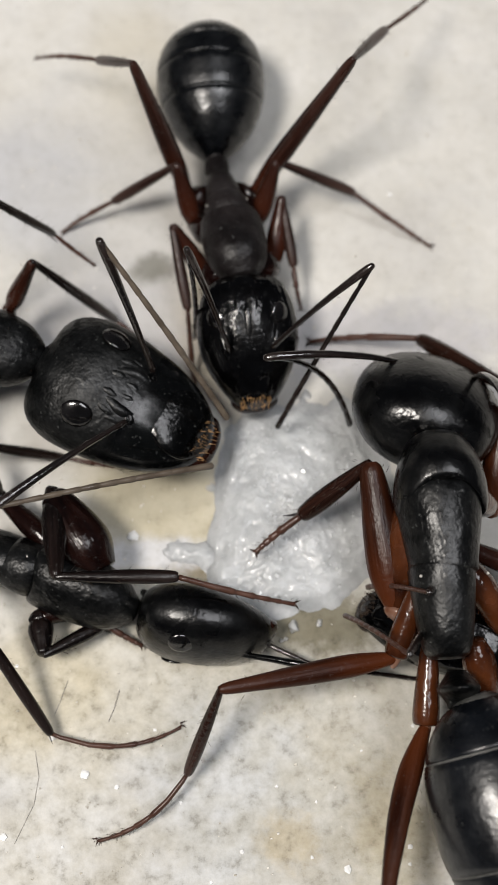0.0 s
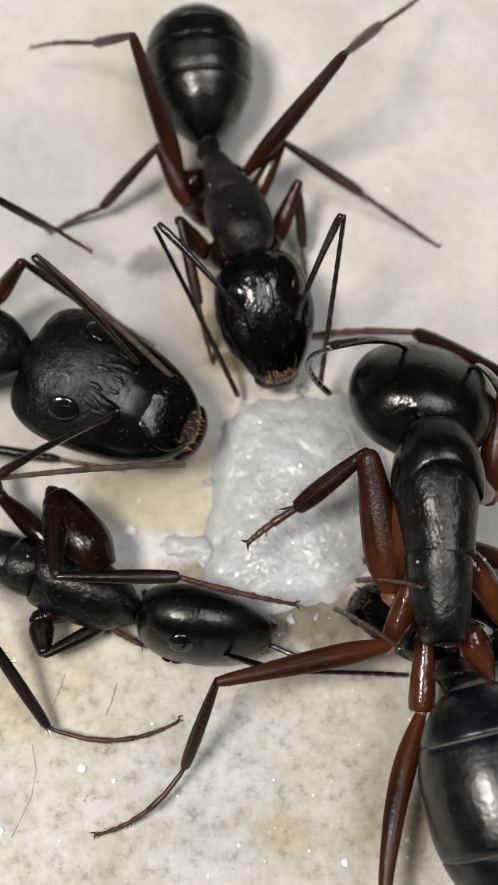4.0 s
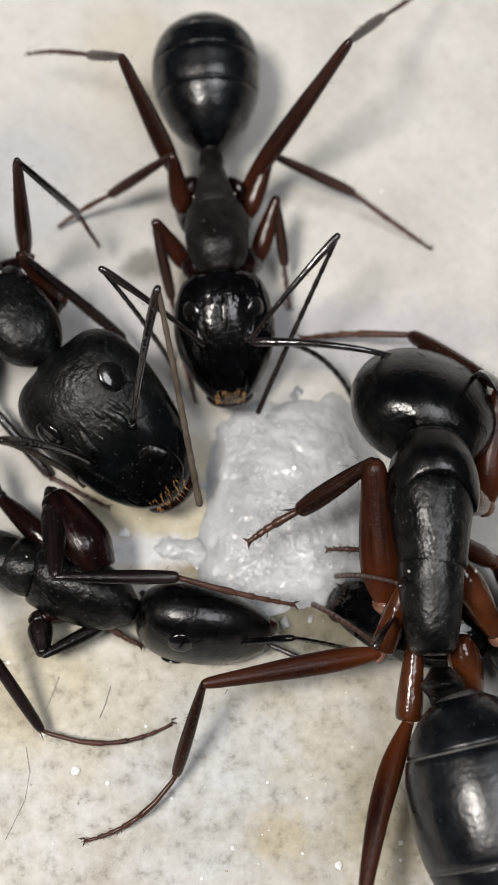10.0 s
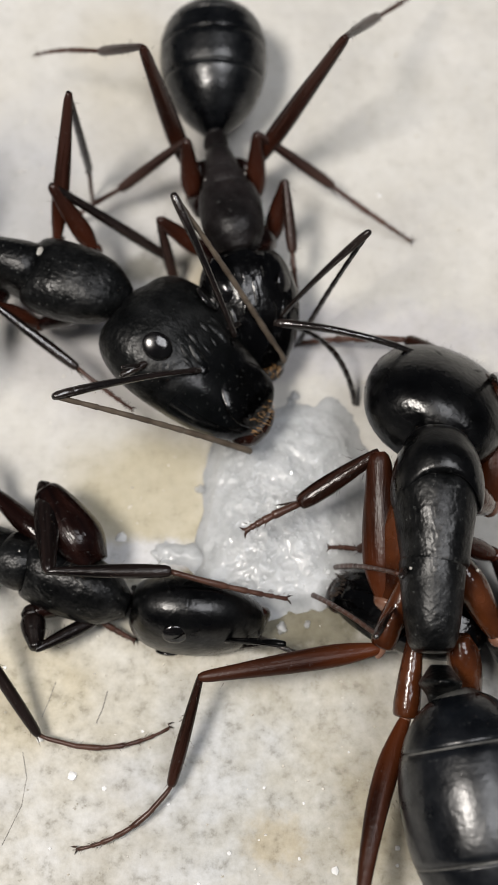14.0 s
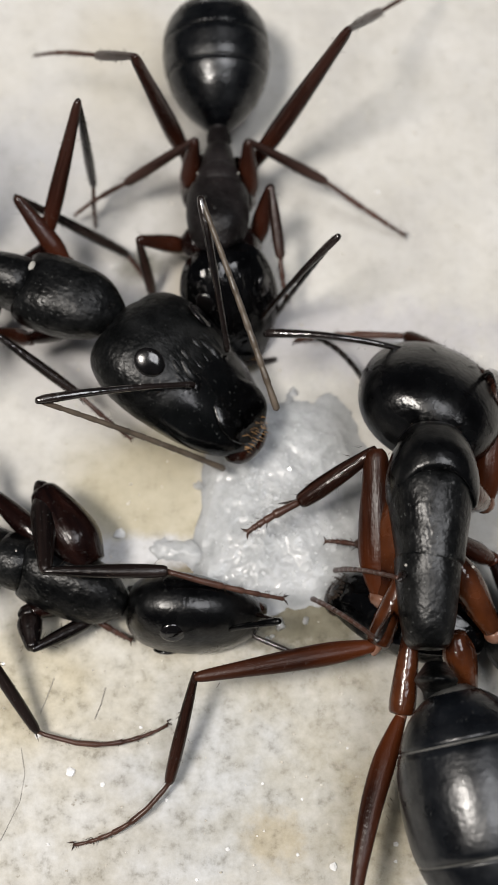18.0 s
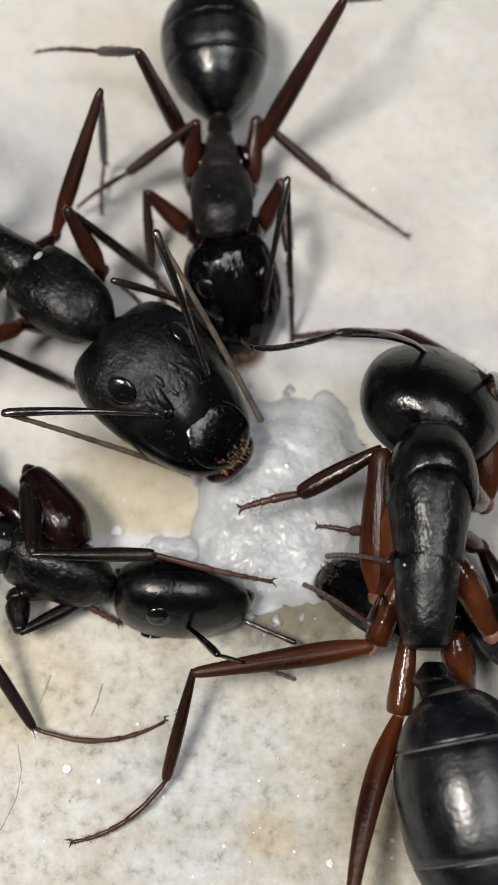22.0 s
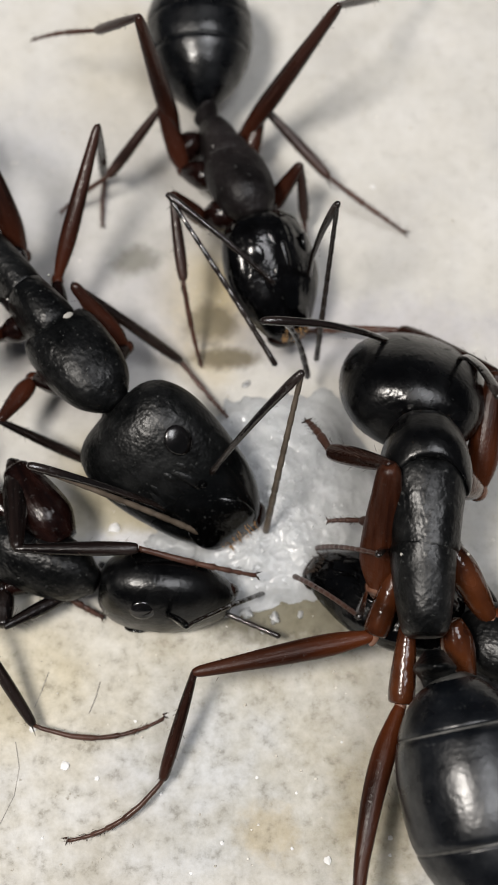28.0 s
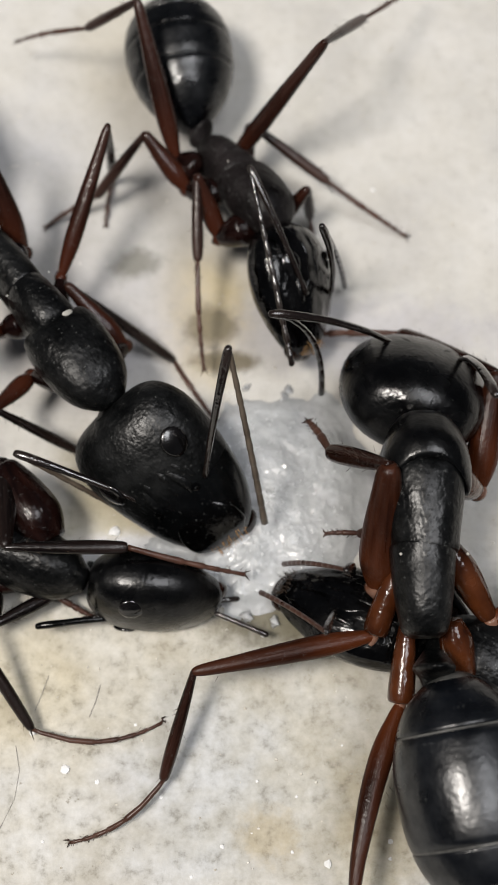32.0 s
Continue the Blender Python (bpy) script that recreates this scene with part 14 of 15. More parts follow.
    walk(ant_right["legs"][3][1], [
        (0, at(1.68, 5.72, -0.75, -34.9, 4.2, 40.3)), (2, at(1.68, 5.71, -0.7, -35.9, 4.3, 42.4)), (3, at(1.66, 5.72, -0.72, -35.3, 4.2, 41.8)),
        (5.5, at(1.68, 5.68, -0.61, -37.6, 4.6, 46)), (6, at(1.58, 5.72, -0.67, -36.5, 4.5, 44.8)), (7, at(1.51, 5.75, -0.74, -35.1, 4.4, 42.8)),
        (7.5, at(1.53, 5.74, -0.72, -35.4, 4.5, 43.4)), (8, at(1.5, 5.76, -0.77, -34.5, 4.4, 42.1)), (9, at(1.54, 5.77, -0.82, -33.5, 4.3, 40.7)),
        (10, at(1.54, 5.76, -0.78, -34.2, 4.3, 42)), (11, at(1.45, 5.77, -0.78, -34.2, 4.4, 42.5)), (12, at(1.42, 5.77, -0.78, -34.2, 4.5, 43.2)),
        (12.5, at(1.37, 5.79, -0.82, -33.3, 4.4, 42.1)), (13, at(1.34, 5.78, -0.8, -33.8, 4.5, 43.1)), (14, at(1.32, 5.76, -0.71, -35.7, 4.8, 46.3)),
        (16.5, at(1.21, 5.77, -0.73, -35.3, 4.9, 46.8)), (17, at(1.26, 5.77, -0.75, -35, 4.8, 45.8)), (18, at(1.4, 5.76, -0.73, -35.4, 4.8, 45.5)),
        (22, at(1.29, 5.78, -0.77, -34.6, 4.8, 44.8)), (23, at(1.33, 5.76, -0.71, -35.7, 4.8, 46.6)), (24, at(1.44, 5.73, -0.64, -37.4, 5, 47.7)),
        (25.5, at(1.45, 5.73, -0.66, -36.9, 4.8, 46.7)), (27.5, at(1.45, 5.73, -0.63, -37.2, 4.8, 47.3)), (28, at(1.53, 5.72, -0.65, -37, 4.7, 46.2)),
        (30, at(1.51, 5.72, -0.63, -37.4, 4.8, 46.9)), (32, at(1.54, 5.71, -0.61, -37.8, 4.8, 47.5))])
    walk(ant_right["legs"][3][2], [
        (0, at(0.11, 7.4, -2.35, -20, 6.3, 79.4)), (2, at(0.06, 7.3, -2.33, -20, 6.2, 79.7)), (3, at(0.05, 7.35, -2.34, -20, 6.2, 79.8)),
        (5.5, at(-0.01, 7.13, -2.32, -19.9, 6.3, 80.4)), (6, at(-0.1, 7.23, -2.33, -19.8, 6.3, 81.1)), (7, at(-0.14, 7.35, -2.35, -19.8, 6.4, 81.4)),
        (7.5, at(-0.13, 7.32, -2.34, -19.8, 6.4, 81.5)), (8, at(-0.13, 7.39, -2.35, -19.8, 6.4, 81.6)), (9, at(-0.07, 7.47, -2.36, -19.8, 6.5, 81.7)),
        (10, at(-0.11, 7.4, -2.35, -19.8, 6.4, 81.9)), (11.5, at(-0.23, 7.38, -2.35, -19.7, 6.4, 82.6)), (12, at(-0.26, 7.38, -2.35, -19.7, 6.5, 82.9)),
        (12.5, at(-0.29, 7.45, -2.36, -19.6, 6.5, 83.1)), (13, at(-0.34, 7.4, -2.36, -19.6, 6.5, 83.3)), (14, at(-0.42, 7.24, -2.34, -19.6, 6.6, 83.9)),
        (16.5, at(-0.55, 7.24, -2.34, -19.4, 6.6, 84.9)), (17, at(-0.48, 7.28, -2.35, -19.5, 6.6, 84.5)), (18, at(-0.33, 7.26, -2.35, -19.6, 6.6, 83.6)),
        (22, at(-0.43, 7.33, -2.36, -19.6, 6.7, 84.1)), (23, at(-0.42, 7.22, -2.34, -19.5, 6.6, 84.3)), (24, at(-0.31, 7.12, -2.33, -19.7, 6.7, 83.1)),
        (25.5, at(-0.28, 7.17, -2.33, -19.7, 6.6, 82.7)), (27.5, at(-0.29, 7.13, -2.33, -19.7, 6.5, 82.7)), (28, at(-0.19, 7.17, -2.33, -19.8, 6.5, 81.9)),
        (30, at(-0.21, 7.14, -2.32, -19.8, 6.4, 81.9)), (32, at(-0.19, 7.09, -2.32, -19.8, 6.5, 81.9))])
    walk(ant_right["legs"][4][0], [
        (0, at(1.32, 0.69, -1.19, 15.1, -6, -69.6)), (2, at(1.32, 0.69, -1.19, 15.3, -6, -71)), (3, at(1.32, 0.69, -1.19, 15.1, -5.9, -70.1)),
        (5.5, at(1.32, 0.69, -1.19, 15.8, -6.1, -73.1)), (6, at(1.32, 0.69, -1.19, 15.4, -6, -70.3)), (7, at(1.32, 0.69, -1.19, 15, -6, -67.7)),
        (12, at(1.32, 0.69, -1.19, 14.4, -5.9, -65.4)), (12.5, at(1.32, 0.69, -1.19, 14.2, -5.9, -63.9)), (14, at(1.32, 0.69, -1.19, 14.9, -6, -66)),
        (16.5, at(1.32, 0.69, -1.19, 14.7, -6, -64.3)), (18, at(1.32, 0.69, -1.19, 14.7, -6.1, -66.4)), (22, at(1.32, 0.69, -1.19, 14.6, -6.1, -64.2)),
        (24, at(1.32, 0.69, -1.19, 15.5, -6.3, -69.3)), (32, at(1.32, 0.69, -1.19, 15.8, -6.2, -71.5))])
    walk(ant_right["legs"][4][1], [
        (0, at(4.33, 1.91, -0.32, -33.6, -3, -152.3)), (2, at(4.35, 1.84, -0.31, -34, -2.8, -153.3)), (3, at(4.34, 1.88, -0.32, -34, -2.9, -152.6)),
        (5.5, at(4.39, 1.72, -0.28, -34.2, -2.9, -153.3)), (6, at(4.34, 1.87, -0.31, -34, -3, -151.9)), (7, at(4.29, 2.01, -0.33, -33.8, -3.2, -150.7)),
        (7.5, at(4.3, 1.98, -0.33, -33.8, -3.2, -150.5)), (8, at(4.27, 2.05, -0.34, -33.6, -3.3, -149.6)), (9, at(4.26, 2.1, -0.37, -33.1, -3.6, -146.8)),
        (10, at(4.27, 2.06, -0.36, -33.3, -3.5, -147.7)), (12, at(4.24, 2.13, -0.36, -33.5, -3.5, -147.3)), (12.5, at(4.21, 2.2, -0.37, -33.4, -3.6, -146.4)),
        (13, at(4.21, 2.19, -0.36, -33.6, -3.5, -147.2)), (14, at(4.25, 2.1, -0.33, -33.8, -3.5, -148.3)), (16.5, at(4.21, 2.18, -0.34, -33.8, -3.6, -147.2)),
        (17, at(4.21, 2.18, -0.35, -33.7, -3.6, -147.1)), (18, at(4.26, 2.08, -0.34, -33.5, -3.6, -147.3)), (21, at(4.21, 2.19, -0.35, -33.3, -3.8, -146.4)),
        (22, at(4.21, 2.19, -0.35, -33.4, -3.7, -146.7)), (23, at(4.25, 2.1, -0.34, -33.6, -3.6, -147.1)), (24, at(4.31, 1.93, -0.3, -33.9, -3.4, -150.1)),
        (25.5, at(4.31, 1.94, -0.3, -34, -3.3, -150.6)), (32, at(4.35, 1.81, -0.28, -34.1, -3.1, -151.9))])
    walk(ant_right["legs"][4][2], [
        (0, at(5.36, -0.22, -1.89, -10.6, -1.8, -164)), (2, at(5.34, -0.3, -1.89, -10.7, -1.8, -163.8)), (3, at(5.35, -0.25, -1.9, -10.8, -1.8, -163.6)),
        (5.5, at(5.37, -0.41, -1.88, -10.7, -1.9, -163.1)), (6, at(5.37, -0.24, -1.89, -10.7, -1.9, -162.4)), (7, at(5.37, -0.09, -1.91, -10.6, -2, -162.1)),
        (7.5, at(5.39, -0.12, -1.9, -10.6, -2, -162)), (8, at(5.39, -0.04, -1.91, -10.6, -2, -161.9)), (9, at(5.48, 0.05, -1.92, -10.6, -2, -161.8)),
        (10, at(5.46, 0, -1.92, -10.6, -2, -161.6)), (11, at(5.43, 0.05, -1.92, -10.6, -2.1, -161.1)), (12, at(5.44, 0.08, -1.92, -10.6, -2.2, -160.6)),
        (12.5, at(5.44, 0.17, -1.93, -10.6, -2.2, -160.4)), (13, at(5.41, 0.15, -1.93, -10.7, -2.2, -160.2)), (14, at(5.41, 0.04, -1.91, -10.6, -2.3, -159.6)),
        (16.5, at(5.4, 0.15, -1.92, -10.6, -2.4, -158.6)), (17, at(5.41, 0.14, -1.92, -10.6, -2.4, -159.1)), (18, at(5.46, 0.03, -1.91, -10.5, -2.3, -160)),
        (21, at(5.44, 0.15, -1.91, -10.4, -2.4, -159.4)), (22, at(5.43, 0.15, -1.91, -10.5, -2.4, -159.4)), (23, at(5.45, 0.06, -1.91, -10.6, -2.4, -159.3)),
        (24, at(5.41, -0.16, -1.88, -10.5, -2.3, -160.5)), (25, at(5.43, -0.15, -1.89, -10.6, -2.2, -160.6)), (25.5, at(5.39, -0.15, -1.89, -10.5, -2.2, -160.9)),
        (27.5, at(5.38, -0.19, -1.89, -10.6, -2.1, -160.9)), (28, at(5.39, -0.22, -1.88, -10.6, -2.1, -161.6)), (32, at(5.39, -0.3, -1.88, -10.6, -2.1, -161.6))])
    walk(ant_right["legs"][5][0], [
        (0, at(0.78, -0.63, -1.04, 26.3, -3.5, -147.4)), (2, at(0.78, -0.63, -1.04, 24.9, -3.3, -148.3)), (3, at(0.78, -0.63, -1.04, 25.3, -3.4, -147.5)),
        (5.5, at(0.78, -0.63, -1.04, 22.3, -3.3, -148.6)), (7, at(0.78, -0.63, -1.04, 25.6, -3.7, -145.3)), (7.5, at(0.78, -0.63, -1.04, 25, -3.7, -145.2)),
        (9, at(0.78, -0.63, -1.04, 25.9, -4, -141.9)), (11.5, at(0.78, -0.63, -1.04, 25.4, -4, -142.3)), (12.5, at(0.78, -0.63, -1.04, 26.1, -4.1, -140.8)),
        (14, at(0.78, -0.63, -1.04, 24.1, -4, -142.5)), (21, at(0.78, -0.63, -1.04, 25.3, -4.3, -140.8)), (23, at(0.78, -0.63, -1.04, 23.6, -4.1, -141.6)),
        (24, at(0.78, -0.63, -1.04, 22.7, -3.9, -144.9)), (32, at(0.78, -0.63, -1.04, 22.1, -3.6, -146.8))])
    walk(ant_right["legs"][5][1], [
        (0, at(2.48, -3.12, 0.45, -32.7, -3.2, -150.1)), (2, at(2.45, -3.19, 0.37, -31.4, -3.2, -149.8)), (3, at(2.49, -3.15, 0.39, -32, -3.2, -149.6)),
        (5.5, at(2.47, -3.25, 0.23, -27.9, -3.3, -149.1)), (6, at(2.54, -3.16, 0.31, -29.9, -3.4, -148.3)), (7, at(2.59, -3.07, 0.41, -32, -3.4, -148.1)),
        (7.5, at(2.6, -3.08, 0.38, -31.2, -3.4, -148)), (8, at(2.63, -3.03, 0.43, -32.4, -3.5, -147.9)), (9, at(2.73, -2.95, 0.43, -32.5, -3.5, -147.8)),
        (10, at(2.7, -2.99, 0.39, -31.7, -3.5, -147.5)), (11.5, at(2.72, -2.98, 0.4, -31.9, -3.6, -146.8)), (12, at(2.74, -2.96, 0.39, -31.8, -3.6, -146.5)),
        (12.5, at(2.77, -2.9, 0.44, -32.9, -3.6, -146.5)), (13, at(2.75, -2.93, 0.43, -32.6, -3.6, -146.2)), (14, at(2.73, -3.01, 0.33, -30, -3.8, -145.5)),
        (16.5, at(2.79, -2.95, 0.34, -30.3, -3.9, -144.4)), (17, at(2.78, -2.95, 0.36, -30.7, -3.8, -144.9)), (18, at(2.75, -3, 0.33, -29.8, -3.8, -145.7)),
        (20, at(2.76, -2.96, 0.37, -30.8, -3.8, -145.5)), (21, at(2.79, -2.92, 0.39, -30.8, -3.9, -145.3)), (22, at(2.78, -2.93, 0.39, -31.1, -3.9, -145.3)),
        (23, at(2.77, -2.99, 0.3, -29.3, -3.8, -145)), (24, at(2.64, -3.12, 0.25, -27.7, -3.7, -146.3)), (25, at(2.66, -3.11, 0.24, -28, -3.6, -146.4)),
        (25.5, at(2.62, -3.12, 0.29, -28.8, -3.6, -146.7)), (27.5, at(2.6, -3.14, 0.26, -28.4, -3.6, -146.8)), (29, at(2.56, -3.16, 0.28, -28.8, -3.5, -147.5)),
        (32, at(2.55, -3.2, 0.22, -27.4, -3.5, -147.5))])
    walk(ant_right["legs"][5][2], [
        (0, at(3.76, -5.53, -1.3, -20, -1.3, -168.5)), (2, at(3.76, -5.62, -1.31, -20.2, -1.3, -168.3)), (3, at(3.79, -5.57, -1.32, -20.2, -1.3, -168.1)),
        (5.5, at(3.86, -5.74, -1.28, -20.1, -1.4, -167.5)), (6, at(3.93, -5.59, -1.29, -20.1, -1.5, -166.8)), (7, at(3.95, -5.45, -1.3, -20, -1.5, -166.5)),
        (7.5, at(3.98, -5.48, -1.29, -20, -1.5, -166.5)), (8, at(3.99, -5.4, -1.3, -20, -1.5, -166.4)), (9, at(4.1, -5.31, -1.31, -20, -1.6, -166.2)),
        (10, at(4.09, -5.37, -1.31, -20, -1.6, -166.1)), (11, at(4.1, -5.33, -1.31, -20, -1.6, -165.6)), (12, at(4.17, -5.31, -1.31, -20, -1.7, -165.1)),
        (12.5, at(4.18, -5.23, -1.32, -20, -1.7, -164.8)), (13, at(4.18, -5.25, -1.31, -20, -1.7, -164.6)), (14, at(4.23, -5.38, -1.28, -20, -1.8, -164.1)),
        (16.5, at(4.32, -5.29, -1.29, -20, -1.9, -163)), (17, at(4.29, -5.28, -1.29, -19.9, -1.9, -163.5)), (18, at(4.24, -5.37, -1.28, -19.9, -1.8, -164.4)),
        (20, at(4.24, -5.31, -1.28, -19.9, -1.8, -164.1)), (21, at(4.28, -5.26, -1.26, -19.8, -1.9, -163.9)), (22, at(4.27, -5.26, -1.27, -19.8, -1.9, -163.9)),
        (23, at(4.3, -5.36, -1.28, -19.9, -1.9, -163.7)), (24, at(4.15, -5.56, -1.24, -19.8, -1.8, -164.9)), (25, at(4.16, -5.54, -1.27, -20, -1.7, -165)),
        (25.5, at(4.09, -5.54, -1.26, -19.9, -1.7, -165.3)), (27.5, at(4.08, -5.57, -1.28, -20, -1.7, -165.3)), (28, at(4.02, -5.59, -1.27, -20, -1.6, -166)),
        (29, at(4, -5.61, -1.27, -20, -1.6, -166)), (32, at(4.02, -5.67, -1.26, -20, -1.6, -166))])
    walk(ant_beneath["root"], [
        (0, at(9.62, -6.12, 1.14, -2.5, 0, 70.3)), (1, at(9.64, -6.15, 1.14, -2.5, 0, 70.3)), (2, at(9.57, -6.12, 1.14, -2.5, 0, 70.3)),
        (3, at(9.49, -6.18, 1.14, -2.5, 0, 70.3)), (5.5, at(9.5, -6.05, 1.14, -2.5, 0, 70.3)), (6, at(9.38, -6.16, 1.14, -2.5, 0, 70.3)),
        (7, at(9.15, -6.17, 1.14, -2.5, 0, 70.3)), (7.5, at(9.15, -6.07, 1.14, -2.5, 0, 70.3)), (8, at(9.16, -6.07, 1.14, -2.5, 0, 70.3)),
        (9, at(9.15, -5.99, 1.14, -2.5, 0, 70.3)), (11, at(9.23, -6.04, 1.14, -2.5, 0, 70.3)), (11.5, at(9.22, -6.03, 1.14, -2.5, 0, 70.3)),
        (12.5, at(9.22, -6.06, 1.14, -2.5, 0, 70.3)), (13, at(9.25, -5.96, 1.14, -2.5, 0, 70.3)), (14, at(9.25, -5.74, 1.14, -2.4, 0, 70.3)),
        (14.5, at(9.25, -5.71, 1.14, -2.4, 0, 70.2)), (16.5, at(9.28, -5.78, 1.14, -2.4, 0, 70.3)), (17, at(9.28, -5.86, 1.14, -2.5, 0, 70.3)),
        (18, at(9.24, -5.92, 1.14, -2.5, 0, 70.3)), (19, at(9.21, -5.89, 1.14, -2.5, 0, 70.3)), (20, at(9.2, -5.89, 1.14, -2.5, 0, 70.3)),
        (21, at(9.03, -5.77, 1.14, -2.4, 0, 70.3)), (22, at(9.08, -5.72, 1.14, -2.4, 0, 70.3)), (23, at(8.7, -6.52, 1.14, -2.5, 0, 70.5)),
        (24, at(8.17, -7.31, 1.14, -2.5, 0, 70.8)), (25, at(7.96, -7.16, 1.14, -2.5, 0, 70.8)), (25.5, at(7.86, -7.15, 1.14, -2.5, 0, 70.8)),
        (27.5, at(8.91, -5.93, 1.14, -2.4, 0, 70.3)), (28, at(8.72, -6.03, 1.14, -2.4, 0, 70.4)), (29, at(8.46, -6.16, 1.14, -2.4, 0, 70.4)),
        (30, at(8.19, -6.28, 1.14, -2.5, 0, 70.5)), (31, at(8.12, -6.23, 1.14, -2.4, 0, 70.5)), (32, at(8.13, -6.21, 1.14, -2.4, 0, 70.5))])
    walk(ant_beneath["head"], [
        (0, at(0, 4.22, 0, -8.1, 14.7, 2.4)), (22, at(0, 4.22, 0, -8, 14.8, -0.2)), (24, at(0, 4.22, 0, -8.3, 15.6, -20.1)),
        (25.5, at(0, 4.22, 0, -8.3, 15.6, -19.8)), (28, at(0, 4.22, 0, -8.1, 15.2, -9.1)), (32, at(0, 4.22, 0, -7.9, 15, -5.6))])
    walk(ant_beneath["gaster"], [
        (0, at(0, -0.73, 0, -3.9, -0.3, 172.6)), (5.5, at(0, -0.73, 0, -3.8, -0.4, 170)), (7, at(0, -0.73, 0, -3.8, -0.3, 173.8)),
        (13, at(0, -0.73, 0, -3.8, -0.4, 171.1)), (14.5, at(0, -0.73, 0, -3.6, -0.6, 166.5)), (18, at(0, -0.73, 0, -3.8, -0.5, 168.5)),
        (22, at(0, -0.73, 0, -3.6, -0.6, 165.3)), (23, at(0, -0.73, 0, -3.8, 0.1, -177.9)), (24, at(0, -0.73, 0, -3.6, 0.6, -165.2)),
        (25.5, at(0, -0.73, 0, -3.5, 0.6, -165.8)), (27.5, at(0, -0.73, 0, -3.7, -0.5, 168.1)), (30, at(0, -0.73, 0, -3.6, 0, 179.1)),
        (32, at(0, -0.73, 0, -3.6, -0.1, 178))])
    walk(ant_beneath["scapes"][0], [
        (0, at(-0.43, 6.26, 0.53, 62, -2.4, 79.6)), (22, at(-0.34, 6.28, 0.53, 62.4, -2.4, 86.8)), (23, at(0.01, 6.31, 0.52, 67.2, -2.5, 92.7)),
        (24, at(0.39, 6.27, 0.52, 71.8, -2.4, 101)), (25.5, at(0.37, 6.28, 0.52, 71.9, -2.4, 103)), (27.5, at(0.02, 6.31, 0.52, 65.2, -2.4, 92.2)),
        (30, at(-0.14, 6.3, 0.53, 67.2, -2.5, 90.6)), (32, at(-0.14, 6.3, 0.53, 67.1, -2.4, 90.8))])
    walk(ant_beneath["funiculi"][0], [
        (0, at(-1.65, 6.39, 2.82, -57.7, 1.4, -35.9)), (22, at(-1.55, 6.25, 2.83, -55.5, 1.4, -34.3)), (24, at(-0.39, 6.02, 2.99, -56.3, 1.3, -32.8)),
        (25.5, at(-0.39, 5.99, 2.99, -55.8, 1.3, -32.1)), (27.5, at(-1.06, 6.17, 2.88, -55.1, 1.4, -34.9)), (30, at(-1.15, 6.19, 2.93, -55, 1.3, -31.7)),
        (32, at(-1.15, 6.19, 2.93, -54.8, 1.3, -31.7))])
    walk(ant_beneath["scapes"][1], [
        (0, at(0.48, 6.3, 0.29, 70.6, -2.4, 77.1)), (22, at(0.57, 6.28, 0.29, 71.2, -2.4, 83.3)), (23, at(0.9, 6.16, 0.28, 76.1, -2.4, 78.4)),
        (24, at(1.24, 5.96, 0.27, 82, -2.2, 64)), (25.5, at(1.23, 5.97, 0.27, 82.4, -2.3, 66.3)), (26.5, at(1.08, 6.06, 0.27, 78.4, -2.4, 74.6)),
        (27.5, at(0.91, 6.15, 0.28, 74.7, -2.4, 78.3)), (30, at(0.76, 6.21, 0.29, 75.8, -2.4, 79.9)), (32, at(0.76, 6.21, 0.29, 75.8, -2.4, 80.2))])
    walk(ant_beneath["funiculi"][1], [
        (0, at(-0.39, 6.39, 2.74, -65.9, 1.1, -25.9)), (22, at(-0.28, 6.27, 2.75, -63.8, 1, -24.6)), (24, at(0.87, 6.03, 2.84, -64.2, 0.9, -22.3)),
        (25.5, at(0.87, 6.01, 2.85, -63.6, 0.9, -21.5)), (27.5, at(0.22, 6.19, 2.78, -63.4, 1.1, -25.6)), (30, at(0.12, 6.22, 2.81, -62.9, 0.9, -21.4)),
        (32, at(0.12, 6.22, 2.81, -62.8, 0.9, -21.4))])
